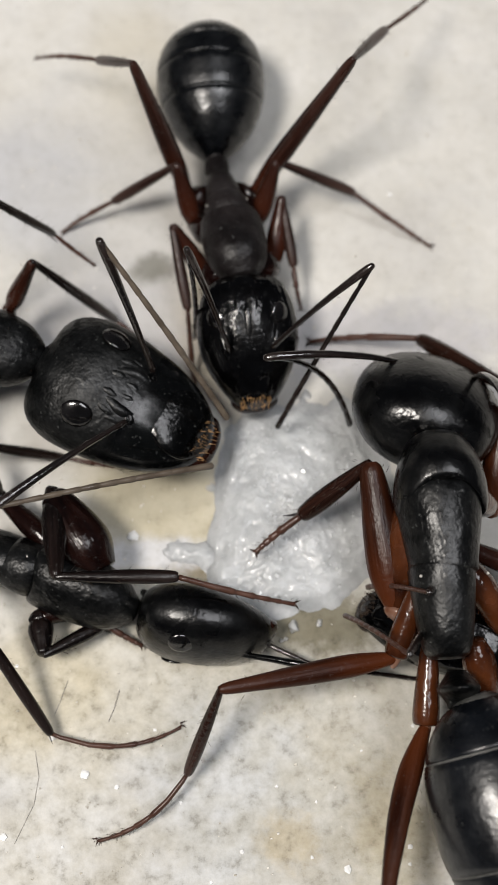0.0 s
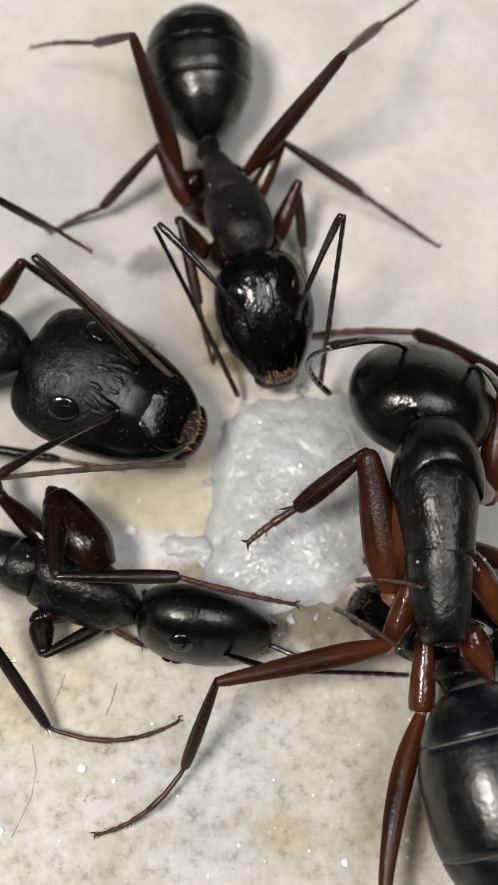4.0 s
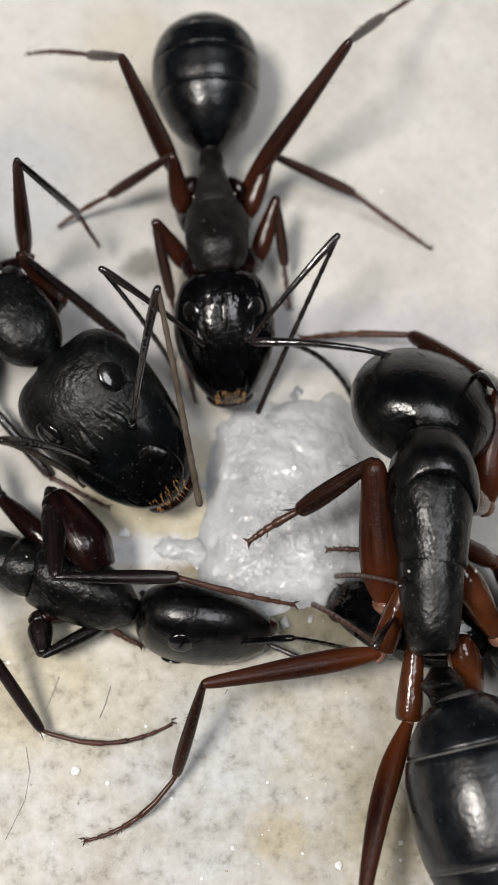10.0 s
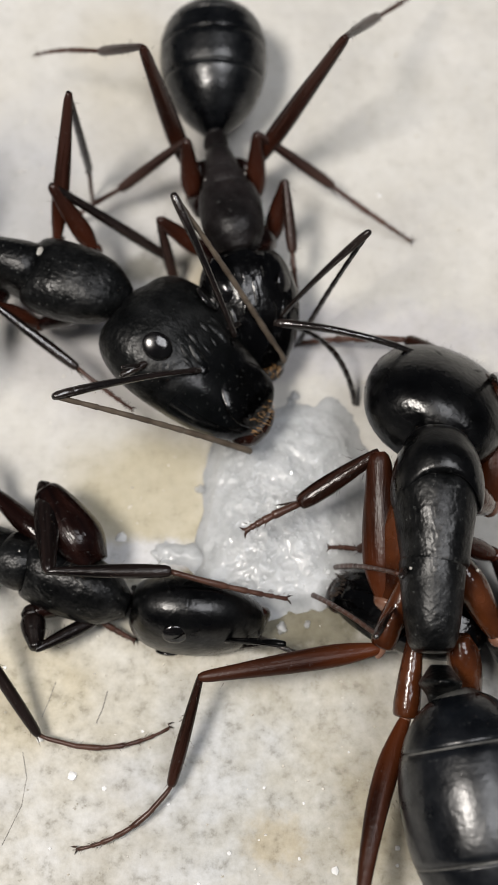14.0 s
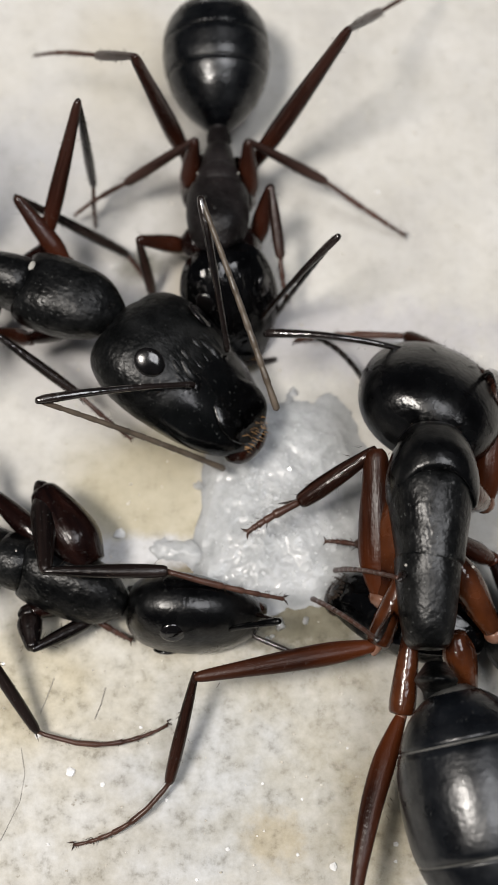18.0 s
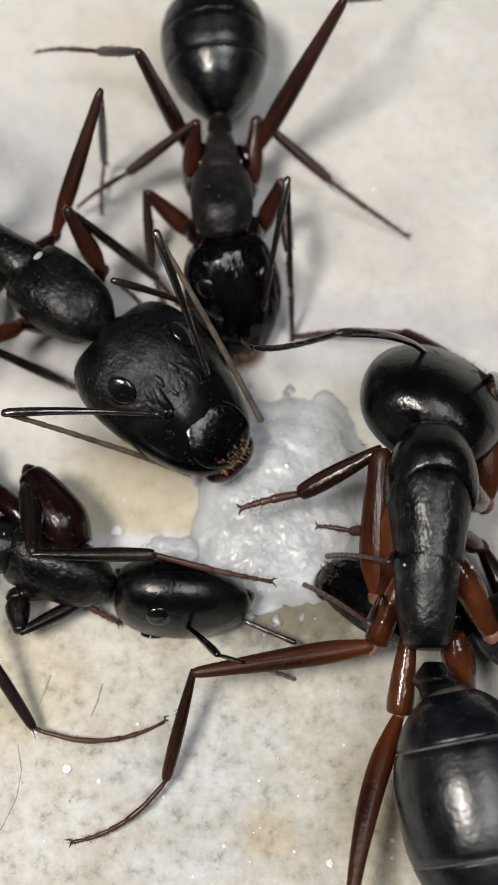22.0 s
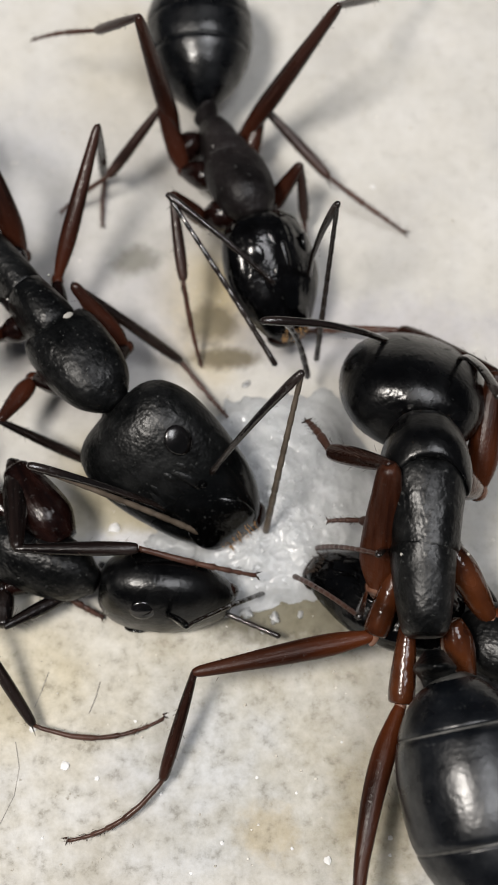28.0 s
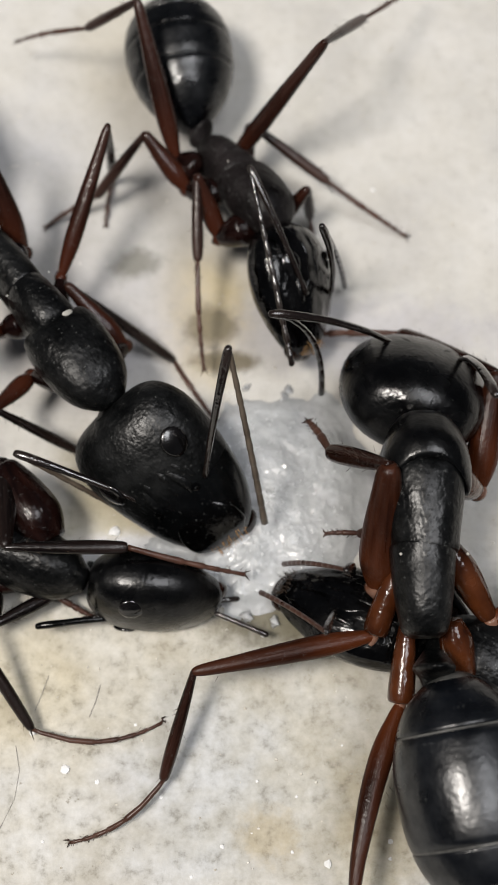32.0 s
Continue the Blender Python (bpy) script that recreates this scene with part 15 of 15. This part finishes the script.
    walk(ant_beneath["legs"][0][0], [
        (0, at(1.48, 4.64, -0.14, 23, -0.1, 2.7)), (1, at(1.48, 4.64, -0.14, 23.3, -0.1, 2.6)), (3, at(1.48, 4.64, -0.14, 34.2, -0.3, 8)),
        (5.5, at(1.48, 4.64, -0.14, 34.9, -0.4, 9.5)), (7, at(1.48, 4.64, -0.14, 45.6, -0.3, 6.1)), (9, at(1.48, 4.64, -0.14, 46.6, -0.4, 8.4)),
        (13, at(1.48, 4.64, -0.14, 46.2, -0.3, 7.5)), (14.5, at(1.48, 4.64, -0.14, 48.4, -0.8, 19.3)), (16.5, at(1.48, 4.64, -0.14, 47.2, -0.6, 13.8)),
        (18, at(1.48, 4.64, -0.14, 49, -0.5, 11.5)), (20, at(1.48, 4.64, -0.14, 52.4, -0.5, 12.4)), (21, at(1.48, 4.64, -0.14, 58, -0.7, 16.8)),
        (22, at(1.48, 4.64, -0.14, 57, -0.8, 20.2)), (23, at(1.48, 4.64, -0.14, 58.4, 1.2, -28.6)), (24, at(1.48, 4.64, -0.14, 35.3, 2.3, -66.1)),
        (25, at(1.48, 4.64, -0.14, 39.7, 2.3, -71.1)), (25.5, at(1.48, 4.64, -0.14, 39.1, 2.4, -75.2)), (26.5, at(1.48, 4.64, -0.14, 65.6, 1.6, -39.5)),
        (27.5, at(1.48, 4.64, -0.14, 63.4, -0.5, 12.3)), (28, at(1.48, 4.64, -0.14, 68.5, -0.3, 6.9)), (29, at(1.48, 4.64, -0.14, 74.9, 0.4, -8.5)),
        (30, at(1.48, 4.64, -0.14, 78.1, 1.5, -37.1)), (31, at(1.48, 4.64, -0.14, 81, 1.4, -35.9)), (32, at(1.48, 4.64, -0.14, 81.3, 1.3, -30.8))])
    walk(ant_beneath["legs"][0][1], [
        (0, at(1.39, 6.53, 0.67, -59.4, -0.7, 17.2)), (1, at(1.4, 6.53, 0.68, -59.6, -0.7, 17.2)), (2, at(1.31, 6.43, 0.87, -62.8, -0.7, 16.8)),
        (3, at(1.24, 6.32, 1.02, -63.1, -0.7, 16.5)), (5.5, at(1.2, 6.3, 1.04, -63.1, -0.7, 16.6)), (7, at(1.32, 6.07, 1.33, -49.4, -0.9, 20.3)),
        (8, at(1.32, 6.06, 1.35, -37.9, -1, 23.1)), (9, at(1.27, 6.04, 1.36, -37.2, -1, 22.9)), (13, at(1.29, 6.05, 1.35, -34.6, -0.9, 22.4)),
        (14.5, at(1.01, 5.92, 1.4, -34, -0.9, 21.4)), (16.5, at(1.13, 5.99, 1.37, -32.7, -0.8, 20.1)), (18, at(1.2, 5.96, 1.42, -32.1, -0.8, 19.1)),
        (19, at(1.18, 5.91, 1.46, -31.6, -0.8, 18.5)), (20, at(1.2, 5.86, 1.49, -29.2, -0.7, 17.3)), (21, at(1.15, 5.68, 1.61, -26.9, -0.7, 16.2)),
        (22, at(1.07, 5.68, 1.59, -23.7, -0.7, 15.6)), (23, at(2.03, 5.57, 1.62, -24.6, -0.5, 11.4)), (24, at(3.04, 5.28, 1.05, -22.6, -0.4, 8.3)),
        (25, at(3, 5.1, 1.18, -22.9, -0.2, 4.5)), (25.5, at(3.05, 4.99, 1.16, -28.5, -0.3, 6.6)), (26.5, at(2.07, 5.26, 1.74, -33.2, -0.1, 3.4)),
        (27.5, at(1.27, 5.53, 1.7, -35.6, 0, 1.1)), (28, at(1.38, 5.39, 1.78, -35.8, -0.1, 1.8)), (30, at(1.78, 4.95, 1.88, -35.9, -0.2, 5)),
        (31, at(1.71, 4.87, 1.9, -35.8, -0.3, 6.8)), (32, at(1.68, 4.88, 1.9, -35.6, -0.4, 8.6))])
    walk(ant_beneath["legs"][0][2], [
        (0, at(1.14, 7.42, -0.89, 12.2, -1.6, 39.6)), (1, at(1.15, 7.41, -0.88, 11.6, -1.5, 37)), (2, at(1.09, 7.23, -0.74, -0.2, -1.2, 29.6)),
        (3, at(1.03, 7.11, -0.59, -4.2, -1.1, 26.6)), (5.5, at(0.98, 7.09, -0.57, -2.9, -0.9, 22.5)), (7, at(0.94, 7.18, -0.04, -1.5, -0.9, 20.3)),
        (8, at(0.78, 7.38, 0.24, -0.5, -0.8, 18.9)), (9, at(0.72, 7.37, 0.26, -0.4, -0.8, 18.5)), (11, at(0.73, 7.4, 0.3, -0.3, -0.8, 17.8)),
        (11.5, at(0.73, 7.4, 0.3, -11.3, -0.6, 14.3)), (12, at(0.73, 7.41, 0.31, -17.3, -0.5, 12.2)), (13, at(0.74, 7.43, 0.32, -25.2, -0.4, 9)),
        (14.5, at(0.48, 7.32, 0.39, -23.4, -0.4, 8.3)), (16.5, at(0.62, 7.43, 0.4, -20.2, -0.3, 7.6)), (18, at(0.71, 7.41, 0.46, -18, -0.3, 7.1)),
        (19, at(0.71, 7.37, 0.51, -16.5, -0.3, 6.8)), (20, at(0.74, 7.37, 0.61, -8.1, -0.4, 8.7)), (21, at(0.71, 7.22, 0.79, 2.1, -0.5, 11.1)),
        (22, at(0.64, 7.28, 0.86, 2.4, -0.5, 10.6)), (23, at(1.72, 7.18, 0.86, 2, -0.5, 11.7)), (24, at(2.81, 6.93, 0.36, 1.6, -0.6, 12.8)),
        (25, at(2.88, 6.76, 0.47, 1.1, -0.6, 14.2)), (25.5, at(2.87, 6.57, 0.3, -0.1, -0.8, 18.4)), (26.5, at(1.98, 6.77, 0.75, 0.3, -0.8, 18.8)),
        (27.5, at(1.25, 7, 0.65, 0.8, -0.8, 19.2)), (28, at(1.34, 6.85, 0.72, 0.9, -0.8, 19.2)), (30, at(1.66, 6.4, 0.82, 1.1, -0.8, 19.1)),
        (31, at(1.55, 6.32, 0.84, 1.2, -0.8, 19.1)), (32, at(1.47, 6.34, 0.85, 1.3, -0.8, 19.2))])
    walk(ant_beneath["legs"][1][0], [
        (0, at(-0.52, 3.73, -0.18, 33.2, -1.1, 153.5)), (1, at(-0.52, 3.73, -0.18, 34.2, -1.1, 153.6)), (2, at(-0.52, 3.73, -0.18, 32.6, -1, 155.2)),
        (3, at(-0.52, 3.73, -0.18, 32, -0.8, 160.2)), (5.5, at(-0.52, 3.73, -0.18, 30.1, -1, 155.1)), (6, at(-0.52, 3.73, -0.18, 30, -0.7, 162.9)),
        (7, at(-0.52, 3.73, -0.18, 26.8, -0.5, 168.9)), (7.5, at(-0.52, 3.73, -0.18, 25.3, -0.6, 165)), (9, at(-0.52, 3.73, -0.18, 24.2, -0.8, 161.9)),
        (12.5, at(-0.52, 3.73, -0.18, 26.1, -0.7, 162.9)), (14, at(-0.52, 3.73, -0.18, 20.6, -1.2, 150.3)), (14.5, at(-0.52, 3.73, -0.18, 19.8, -1.3, 149.2)),
        (16.5, at(-0.52, 3.73, -0.18, 22.1, -1.2, 151.4)), (17, at(-0.52, 3.73, -0.18, 23.5, -1.1, 154.2)), (18, at(-0.52, 3.73, -0.18, 24.2, -1, 157.1)),
        (20, at(-0.52, 3.73, -0.18, 23, -1, 157)), (21, at(-0.52, 3.73, -0.18, 18.3, -1, 155.4)), (22, at(-0.52, 3.73, -0.18, 17.7, -1.1, 152.5)),
        (23, at(-0.52, 3.73, -0.18, 24.2, 0.4, -170.2)), (24, at(-0.52, 3.73, -0.18, 23.8, 1.6, -138.7)), (25, at(-0.52, 3.73, -0.18, 20.2, 1.3, -147.3)),
        (25.5, at(-0.52, 3.73, -0.18, 18.9, 1.3, -149.1)), (26.5, at(-0.52, 3.73, -0.18, 20.5, 0.5, -168.3)), (27.5, at(-0.52, 3.73, -0.18, 19.8, -0.7, 163.5)),
        (28, at(-0.52, 3.73, -0.18, 18.8, -0.4, 169.4)), (29, at(-0.52, 3.73, -0.18, 17, -0.2, 175.9)), (30, at(-0.52, 3.73, -0.18, 14.7, 0, -179.6)),
        (31, at(-0.52, 3.73, -0.18, 12.7, -0.1, 177.8)), (32, at(-0.52, 3.73, -0.18, 12.5, -0.1, 177))])
    walk(ant_beneath["legs"][1][1], [
        (0, at(-1.03, 2.69, 0.58, -37.2, -2.5, 92.6)), (1, at(-1.02, 2.7, 0.6, -38, -2.5, 91.6)), (2, at(-1, 2.67, 0.56, -36.8, -2.5, 93.2)),
        (3, at(-0.91, 2.62, 0.55, -36.5, -2.5, 93.9)), (5.5, at(-1.02, 2.64, 0.51, -35, -2.4, 95.9)), (6, at(-0.87, 2.58, 0.51, -35, -2.4, 96.4)),
        (7, at(-0.76, 2.52, 0.44, -32.8, -2.4, 101.4)), (7.5, at(-0.84, 2.52, 0.41, -31.7, -2.4, 102.9)), (9, at(-0.91, 2.53, 0.39, -30.8, -2.4, 103.9)),
        (11, at(-0.9, 2.55, 0.43, -32.1, -2.4, 101.5)), (12.5, at(-0.88, 2.54, 0.43, -32.2, -2.4, 101.5)), (13, at(-0.97, 2.56, 0.41, -31.4, -2.4, 102.1)),
        (14, at(-1.16, 2.6, 0.31, -27.9, -2.4, 105.8)), (14.5, at(-1.18, 2.61, 0.29, -27.3, -2.3, 106.5)), (16.5, at(-1.13, 2.6, 0.34, -29, -2.4, 104.4)),
        (17, at(-1.07, 2.59, 0.37, -30.1, -2.4, 103.2)), (18, at(-1.01, 2.57, 0.39, -30.7, -2.4, 103)), (20, at(-1.01, 2.56, 0.36, -29.8, -2.4, 104.5)),
        (21, at(-1.06, 2.54, 0.26, -26.3, -2.3, 110.2)), (22, at(-1.12, 2.56, 0.24, -25.8, -2.3, 110.1)), (23, at(-0.31, 2.49, 0.39, -31.2, -2.3, 111.4)),
        (24, at(0.3, 2.77, 0.38, -31.2, -1.8, 133.6)), (25, at(0.17, 2.63, 0.3, -28.7, -1.7, 137.8)), (25.5, at(0.14, 2.6, 0.27, -27.8, -1.6, 140.5)),
        (26.5, at(-0.27, 2.46, 0.3, -28.6, -2.1, 121.2)), (27.5, at(-0.89, 2.48, 0.29, -27.6, -2.3, 110.7)), (28, at(-0.76, 2.44, 0.27, -27, -2.2, 114.5)),
        (29, at(-0.62, 2.41, 0.23, -25.9, -2.1, 120.6)), (30, at(-0.52, 2.39, 0.17, -24.3, -1.9, 128)), (31, at(-0.58, 2.38, 0.12, -22.8, -1.9, 130.6)),
        (32, at(-0.59, 2.38, 0.12, -22.7, -1.9, 130.5))])
    walk(ant_beneath["legs"][1][2], [
        (0, at(-2.48, 2.67, -0.52, -22.3, -2.4, 76.8)), (1, at(-2.46, 2.71, -0.52, -22.3, -2.4, 76.8)), (2, at(-2.46, 2.63, -0.53, -22.3, -2.4, 76.8)),
        (3, at(-2.38, 2.57, -0.53, -22.3, -2.4, 76.8)), (5.5, at(-2.51, 2.53, -0.53, -22.3, -2.4, 76.9)), (6, at(-2.36, 2.46, -0.53, -22.3, -2.4, 76.8)),
        (7, at(-2.27, 2.26, -0.54, -22.3, -2.4, 76.8)), (7.5, at(-2.36, 2.22, -0.54, -22.3, -2.4, 76.8)), (9, at(-2.44, 2.19, -0.55, -22.3, -2.4, 76.8)),
        (11, at(-2.42, 2.28, -0.54, -22.3, -2.4, 76.8)), (12.5, at(-2.4, 2.28, -0.54, -22.3, -2.4, 76.8)), (14, at(-2.72, 2.2, -0.54, -22.3, -2.4, 76.9)),
        (14.5, at(-2.74, 2.18, -0.55, -22.3, -2.4, 76.9)), (16.5, at(-2.68, 2.24, -0.54, -22.3, -2.4, 76.9)), (17, at(-2.61, 2.26, -0.54, -22.3, -2.4, 76.8)),
        (18, at(-2.54, 2.25, -0.54, -22.3, -2.4, 76.8)), (20, at(-2.55, 2.2, -0.54, -22.3, -2.4, 76.8)), (21, at(-2.61, 2, -0.55, -22.3, -2.4, 76.9)),
        (22, at(-2.68, 2.03, -0.55, -22.3, -2.4, 76.9)), (23, at(-1.78, 1.95, -0.56, -22.3, -2.4, 76.6)), (24, at(-0.85, 1.72, -0.57, -22.3, -2.4, 76.3)),
        (25, at(-0.93, 1.47, -0.58, -22.3, -2.4, 76.3)), (25.5, at(-0.91, 1.38, -0.58, -22.3, -2.4, 76.3)), (27.5, at(-2.41, 1.94, -0.56, -22.3, -2.4, 76.8)),
        (28, at(-2.25, 1.8, -0.56, -22.3, -2.4, 76.8)), (30, at(-1.84, 1.39, -0.58, -22.3, -2.4, 76.6)), (31, at(-1.87, 1.31, -0.58, -22.3, -2.4, 76.6)),
        (32, at(-1.89, 1.31, -0.58, -22.3, -2.4, 76.6))])
    walk(ant_beneath["legs"][2][0], [
        (0, at(2.31, 2.82, -0.22, 52.2, 2.5, -92.6)), (1, at(2.31, 2.82, -0.22, 51.7, 2.5, -90.3)), (2, at(2.31, 2.82, -0.22, 51.5, 2.5, -94.8)),
        (3, at(2.31, 2.82, -0.22, 48.8, 2.4, -97.8)), (5.5, at(2.31, 2.82, -0.22, 52.2, 2.4, -101.2)), (6, at(2.31, 2.82, -0.22, 47.2, 2.4, -103.6)),
        (7, at(2.31, 2.82, -0.22, 42.1, 2.3, -112.5)), (7.5, at(2.31, 2.82, -0.22, 44.2, 2.2, -115.9)), (8, at(2.31, 2.82, -0.22, 44.4, 2.2, -115.7)),
        (9, at(2.31, 2.82, -0.22, 45.8, 2.2, -118.6)), (11, at(2.31, 2.82, -0.22, 46.9, 2.2, -114)), (12.5, at(2.31, 2.82, -0.22, 46.2, 2.2, -113.8)),
        (13, at(2.31, 2.82, -0.22, 48.9, 2.2, -116.1)), (14, at(2.31, 2.82, -0.22, 52.9, 2, -126.8)), (14.5, at(2.31, 2.82, -0.22, 53.4, 1.9, -128.5)),
        (16.5, at(2.31, 2.82, -0.22, 53, 2.1, -123)), (17, at(2.31, 2.82, -0.22, 51.5, 2.1, -119.5)), (18, at(2.31, 2.82, -0.22, 49.6, 2.2, -118.3)),
        (20, at(2.31, 2.82, -0.22, 49, 2.1, -121.3)), (21, at(2.31, 2.82, -0.22, 46.4, 1.8, -131.7)), (22, at(2.31, 2.82, -0.22, 48.5, 1.8, -133.2)),
        (23, at(2.31, 2.82, -0.22, 18.4, 2.2, -118.5)), (24, at(2.31, 2.82, -0.22, -1.6, 2.2, -118.3)), (26.5, at(2.31, 2.82, -0.22, -2.3, 2, -124.5)),
        (27.5, at(2.31, 2.82, -0.22, 40.2, 1.9, -127.9)), (29, at(2.31, 2.82, -0.22, 19.3, 1.9, -129.2)), (30, at(2.31, 2.82, -0.22, -2.4, 1.9, -129.4)),
        (32, at(2.31, 2.82, -0.22, -2.4, 1.9, -130.8))])
    walk(ant_beneath["legs"][2][1], [
        (0, at(3.24, 2.72, 0.98, -37.8, 2, -127.7)), (1, at(3.25, 2.76, 0.97, -37.5, 2, -127.5)), (2, at(3.25, 2.69, 0.97, -37.5, 2, -127.5)),
        (3, at(3.29, 2.64, 0.92, -36.2, 2, -127)), (5.5, at(3.21, 2.59, 0.98, -37.9, 1.9, -127.7)), (6, at(3.3, 2.53, 0.89, -35.6, 2, -126.9)),
        (7, at(3.33, 2.35, 0.8, -33.2, 2, -126.6)), (7.5, at(3.27, 2.31, 0.84, -34.3, 2, -127.1)), (9, at(3.22, 2.28, 0.87, -35.2, 2, -127.3)),
        (11, at(3.24, 2.36, 0.89, -35.6, 2, -127.3)), (12.5, at(3.25, 2.36, 0.88, -35.3, 2, -127.2)), (13, at(3.19, 2.34, 0.92, -36.6, 1.9, -127.5)),
        (14, at(3.02, 2.24, 0.99, -38.7, 1.9, -127.6)), (14.5, at(2.99, 2.22, 1, -38.9, 1.9, -127.6)), (16.5, at(3.05, 2.29, 0.99, -38.6, 1.9, -127.7)),
        (17, at(3.11, 2.32, 0.97, -37.9, 1.9, -127.7)), (18, at(3.15, 2.32, 0.94, -37, 1.9, -127.6)), (20, at(3.14, 2.27, 0.92, -36.8, 1.9, -127.6)),
        (21, at(3.07, 2.1, 0.88, -35.7, 1.9, -127.8)), (22, at(3.02, 2.11, 0.92, -36.7, 1.9, -127.7)), (23, at(3.57, 2.12, 0.26, -19.9, 2, -124.4)),
        (24, at(3.65, 2.1, -0.26, -6.3, 2.2, -119.4)), (25, at(3.6, 2.03, -0.26, -6.4, 2.1, -122.3)), (26.5, at(3.56, 1.96, -0.28, -7.5, 2, -124.9)),
        (27.5, at(3.2, 2.08, 0.76, -32.6, 1.9, -127.7)), (28, at(3.29, 2, 0.59, -28.4, 1.9, -127.8)), (29, at(3.41, 1.9, 0.28, -20.8, 1.9, -128.3)),
        (30, at(3.48, 1.86, -0.28, -7.6, 1.9, -129.2)), (32, at(3.46, 1.83, -0.28, -7.7, 1.9, -130.4))])
    walk(ant_beneath["legs"][2][2], [
        (0, at(4.85, 1.54, -0.57, -19.8, 1.7, -136)), (1, at(4.88, 1.58, -0.57, -19.8, 1.7, -136)), (2, at(4.87, 1.5, -0.58, -19.8, 1.7, -136)),
        (3, at(4.96, 1.44, -0.58, -19.8, 1.7, -136)), (5.5, at(4.83, 1.41, -0.58, -19.8, 1.7, -136)), (6, at(4.98, 1.33, -0.58, -19.8, 1.7, -136)),
        (7, at(5.07, 1.12, -0.59, -19.8, 1.7, -136)), (7.5, at(4.97, 1.08, -0.59, -19.8, 1.7, -136)), (9, at(4.9, 1.06, -0.59, -19.8, 1.7, -136)),
        (11, at(4.91, 1.15, -0.59, -19.8, 1.7, -136)), (12.5, at(4.93, 1.15, -0.59, -19.8, 1.7, -136)), (14, at(4.62, 1.07, -0.59, -19.8, 1.7, -136)),
        (14.5, at(4.59, 1.06, -0.59, -19.8, 1.7, -136)), (16.5, at(4.65, 1.12, -0.59, -19.8, 1.7, -136)), (17, at(4.73, 1.14, -0.59, -19.8, 1.7, -136)),
        (18, at(4.79, 1.12, -0.59, -19.8, 1.7, -136)), (20, at(4.78, 1.07, -0.59, -19.8, 1.7, -136)), (21, at(4.73, 0.88, -0.6, -19.8, 1.7, -136)),
        (22, at(4.66, 0.9, -0.6, -19.8, 1.7, -136)), (23, at(5.55, 0.79, -0.61, -19.8, 1.7, -136.2)), (24, at(5.85, 0.87, -0.54, -15.3, 1.9, -130.4)),
        (25, at(5.74, 0.69, -0.54, -15, 1.9, -131.2)), (25.5, at(5.71, 0.64, -0.54, -14.7, 1.9, -131.2)), (26.5, at(5.63, 0.53, -0.61, -19.3, 1.7, -135.8)),
        (27.5, at(4.92, 0.81, -0.6, -19.8, 1.7, -136)), (28, at(5.08, 0.66, -0.61, -19.8, 1.7, -136.1)), (29, at(5.29, 0.46, -0.62, -19.8, 1.7, -136.1)),
        (30, at(5.44, 0.28, -0.62, -19.2, 1.7, -135.9)), (31, at(5.39, 0.22, -0.62, -18.9, 1.7, -135.8)), (32, at(5.38, 0.21, -0.62, -19.1, 1.7, -135.9))])


motions()
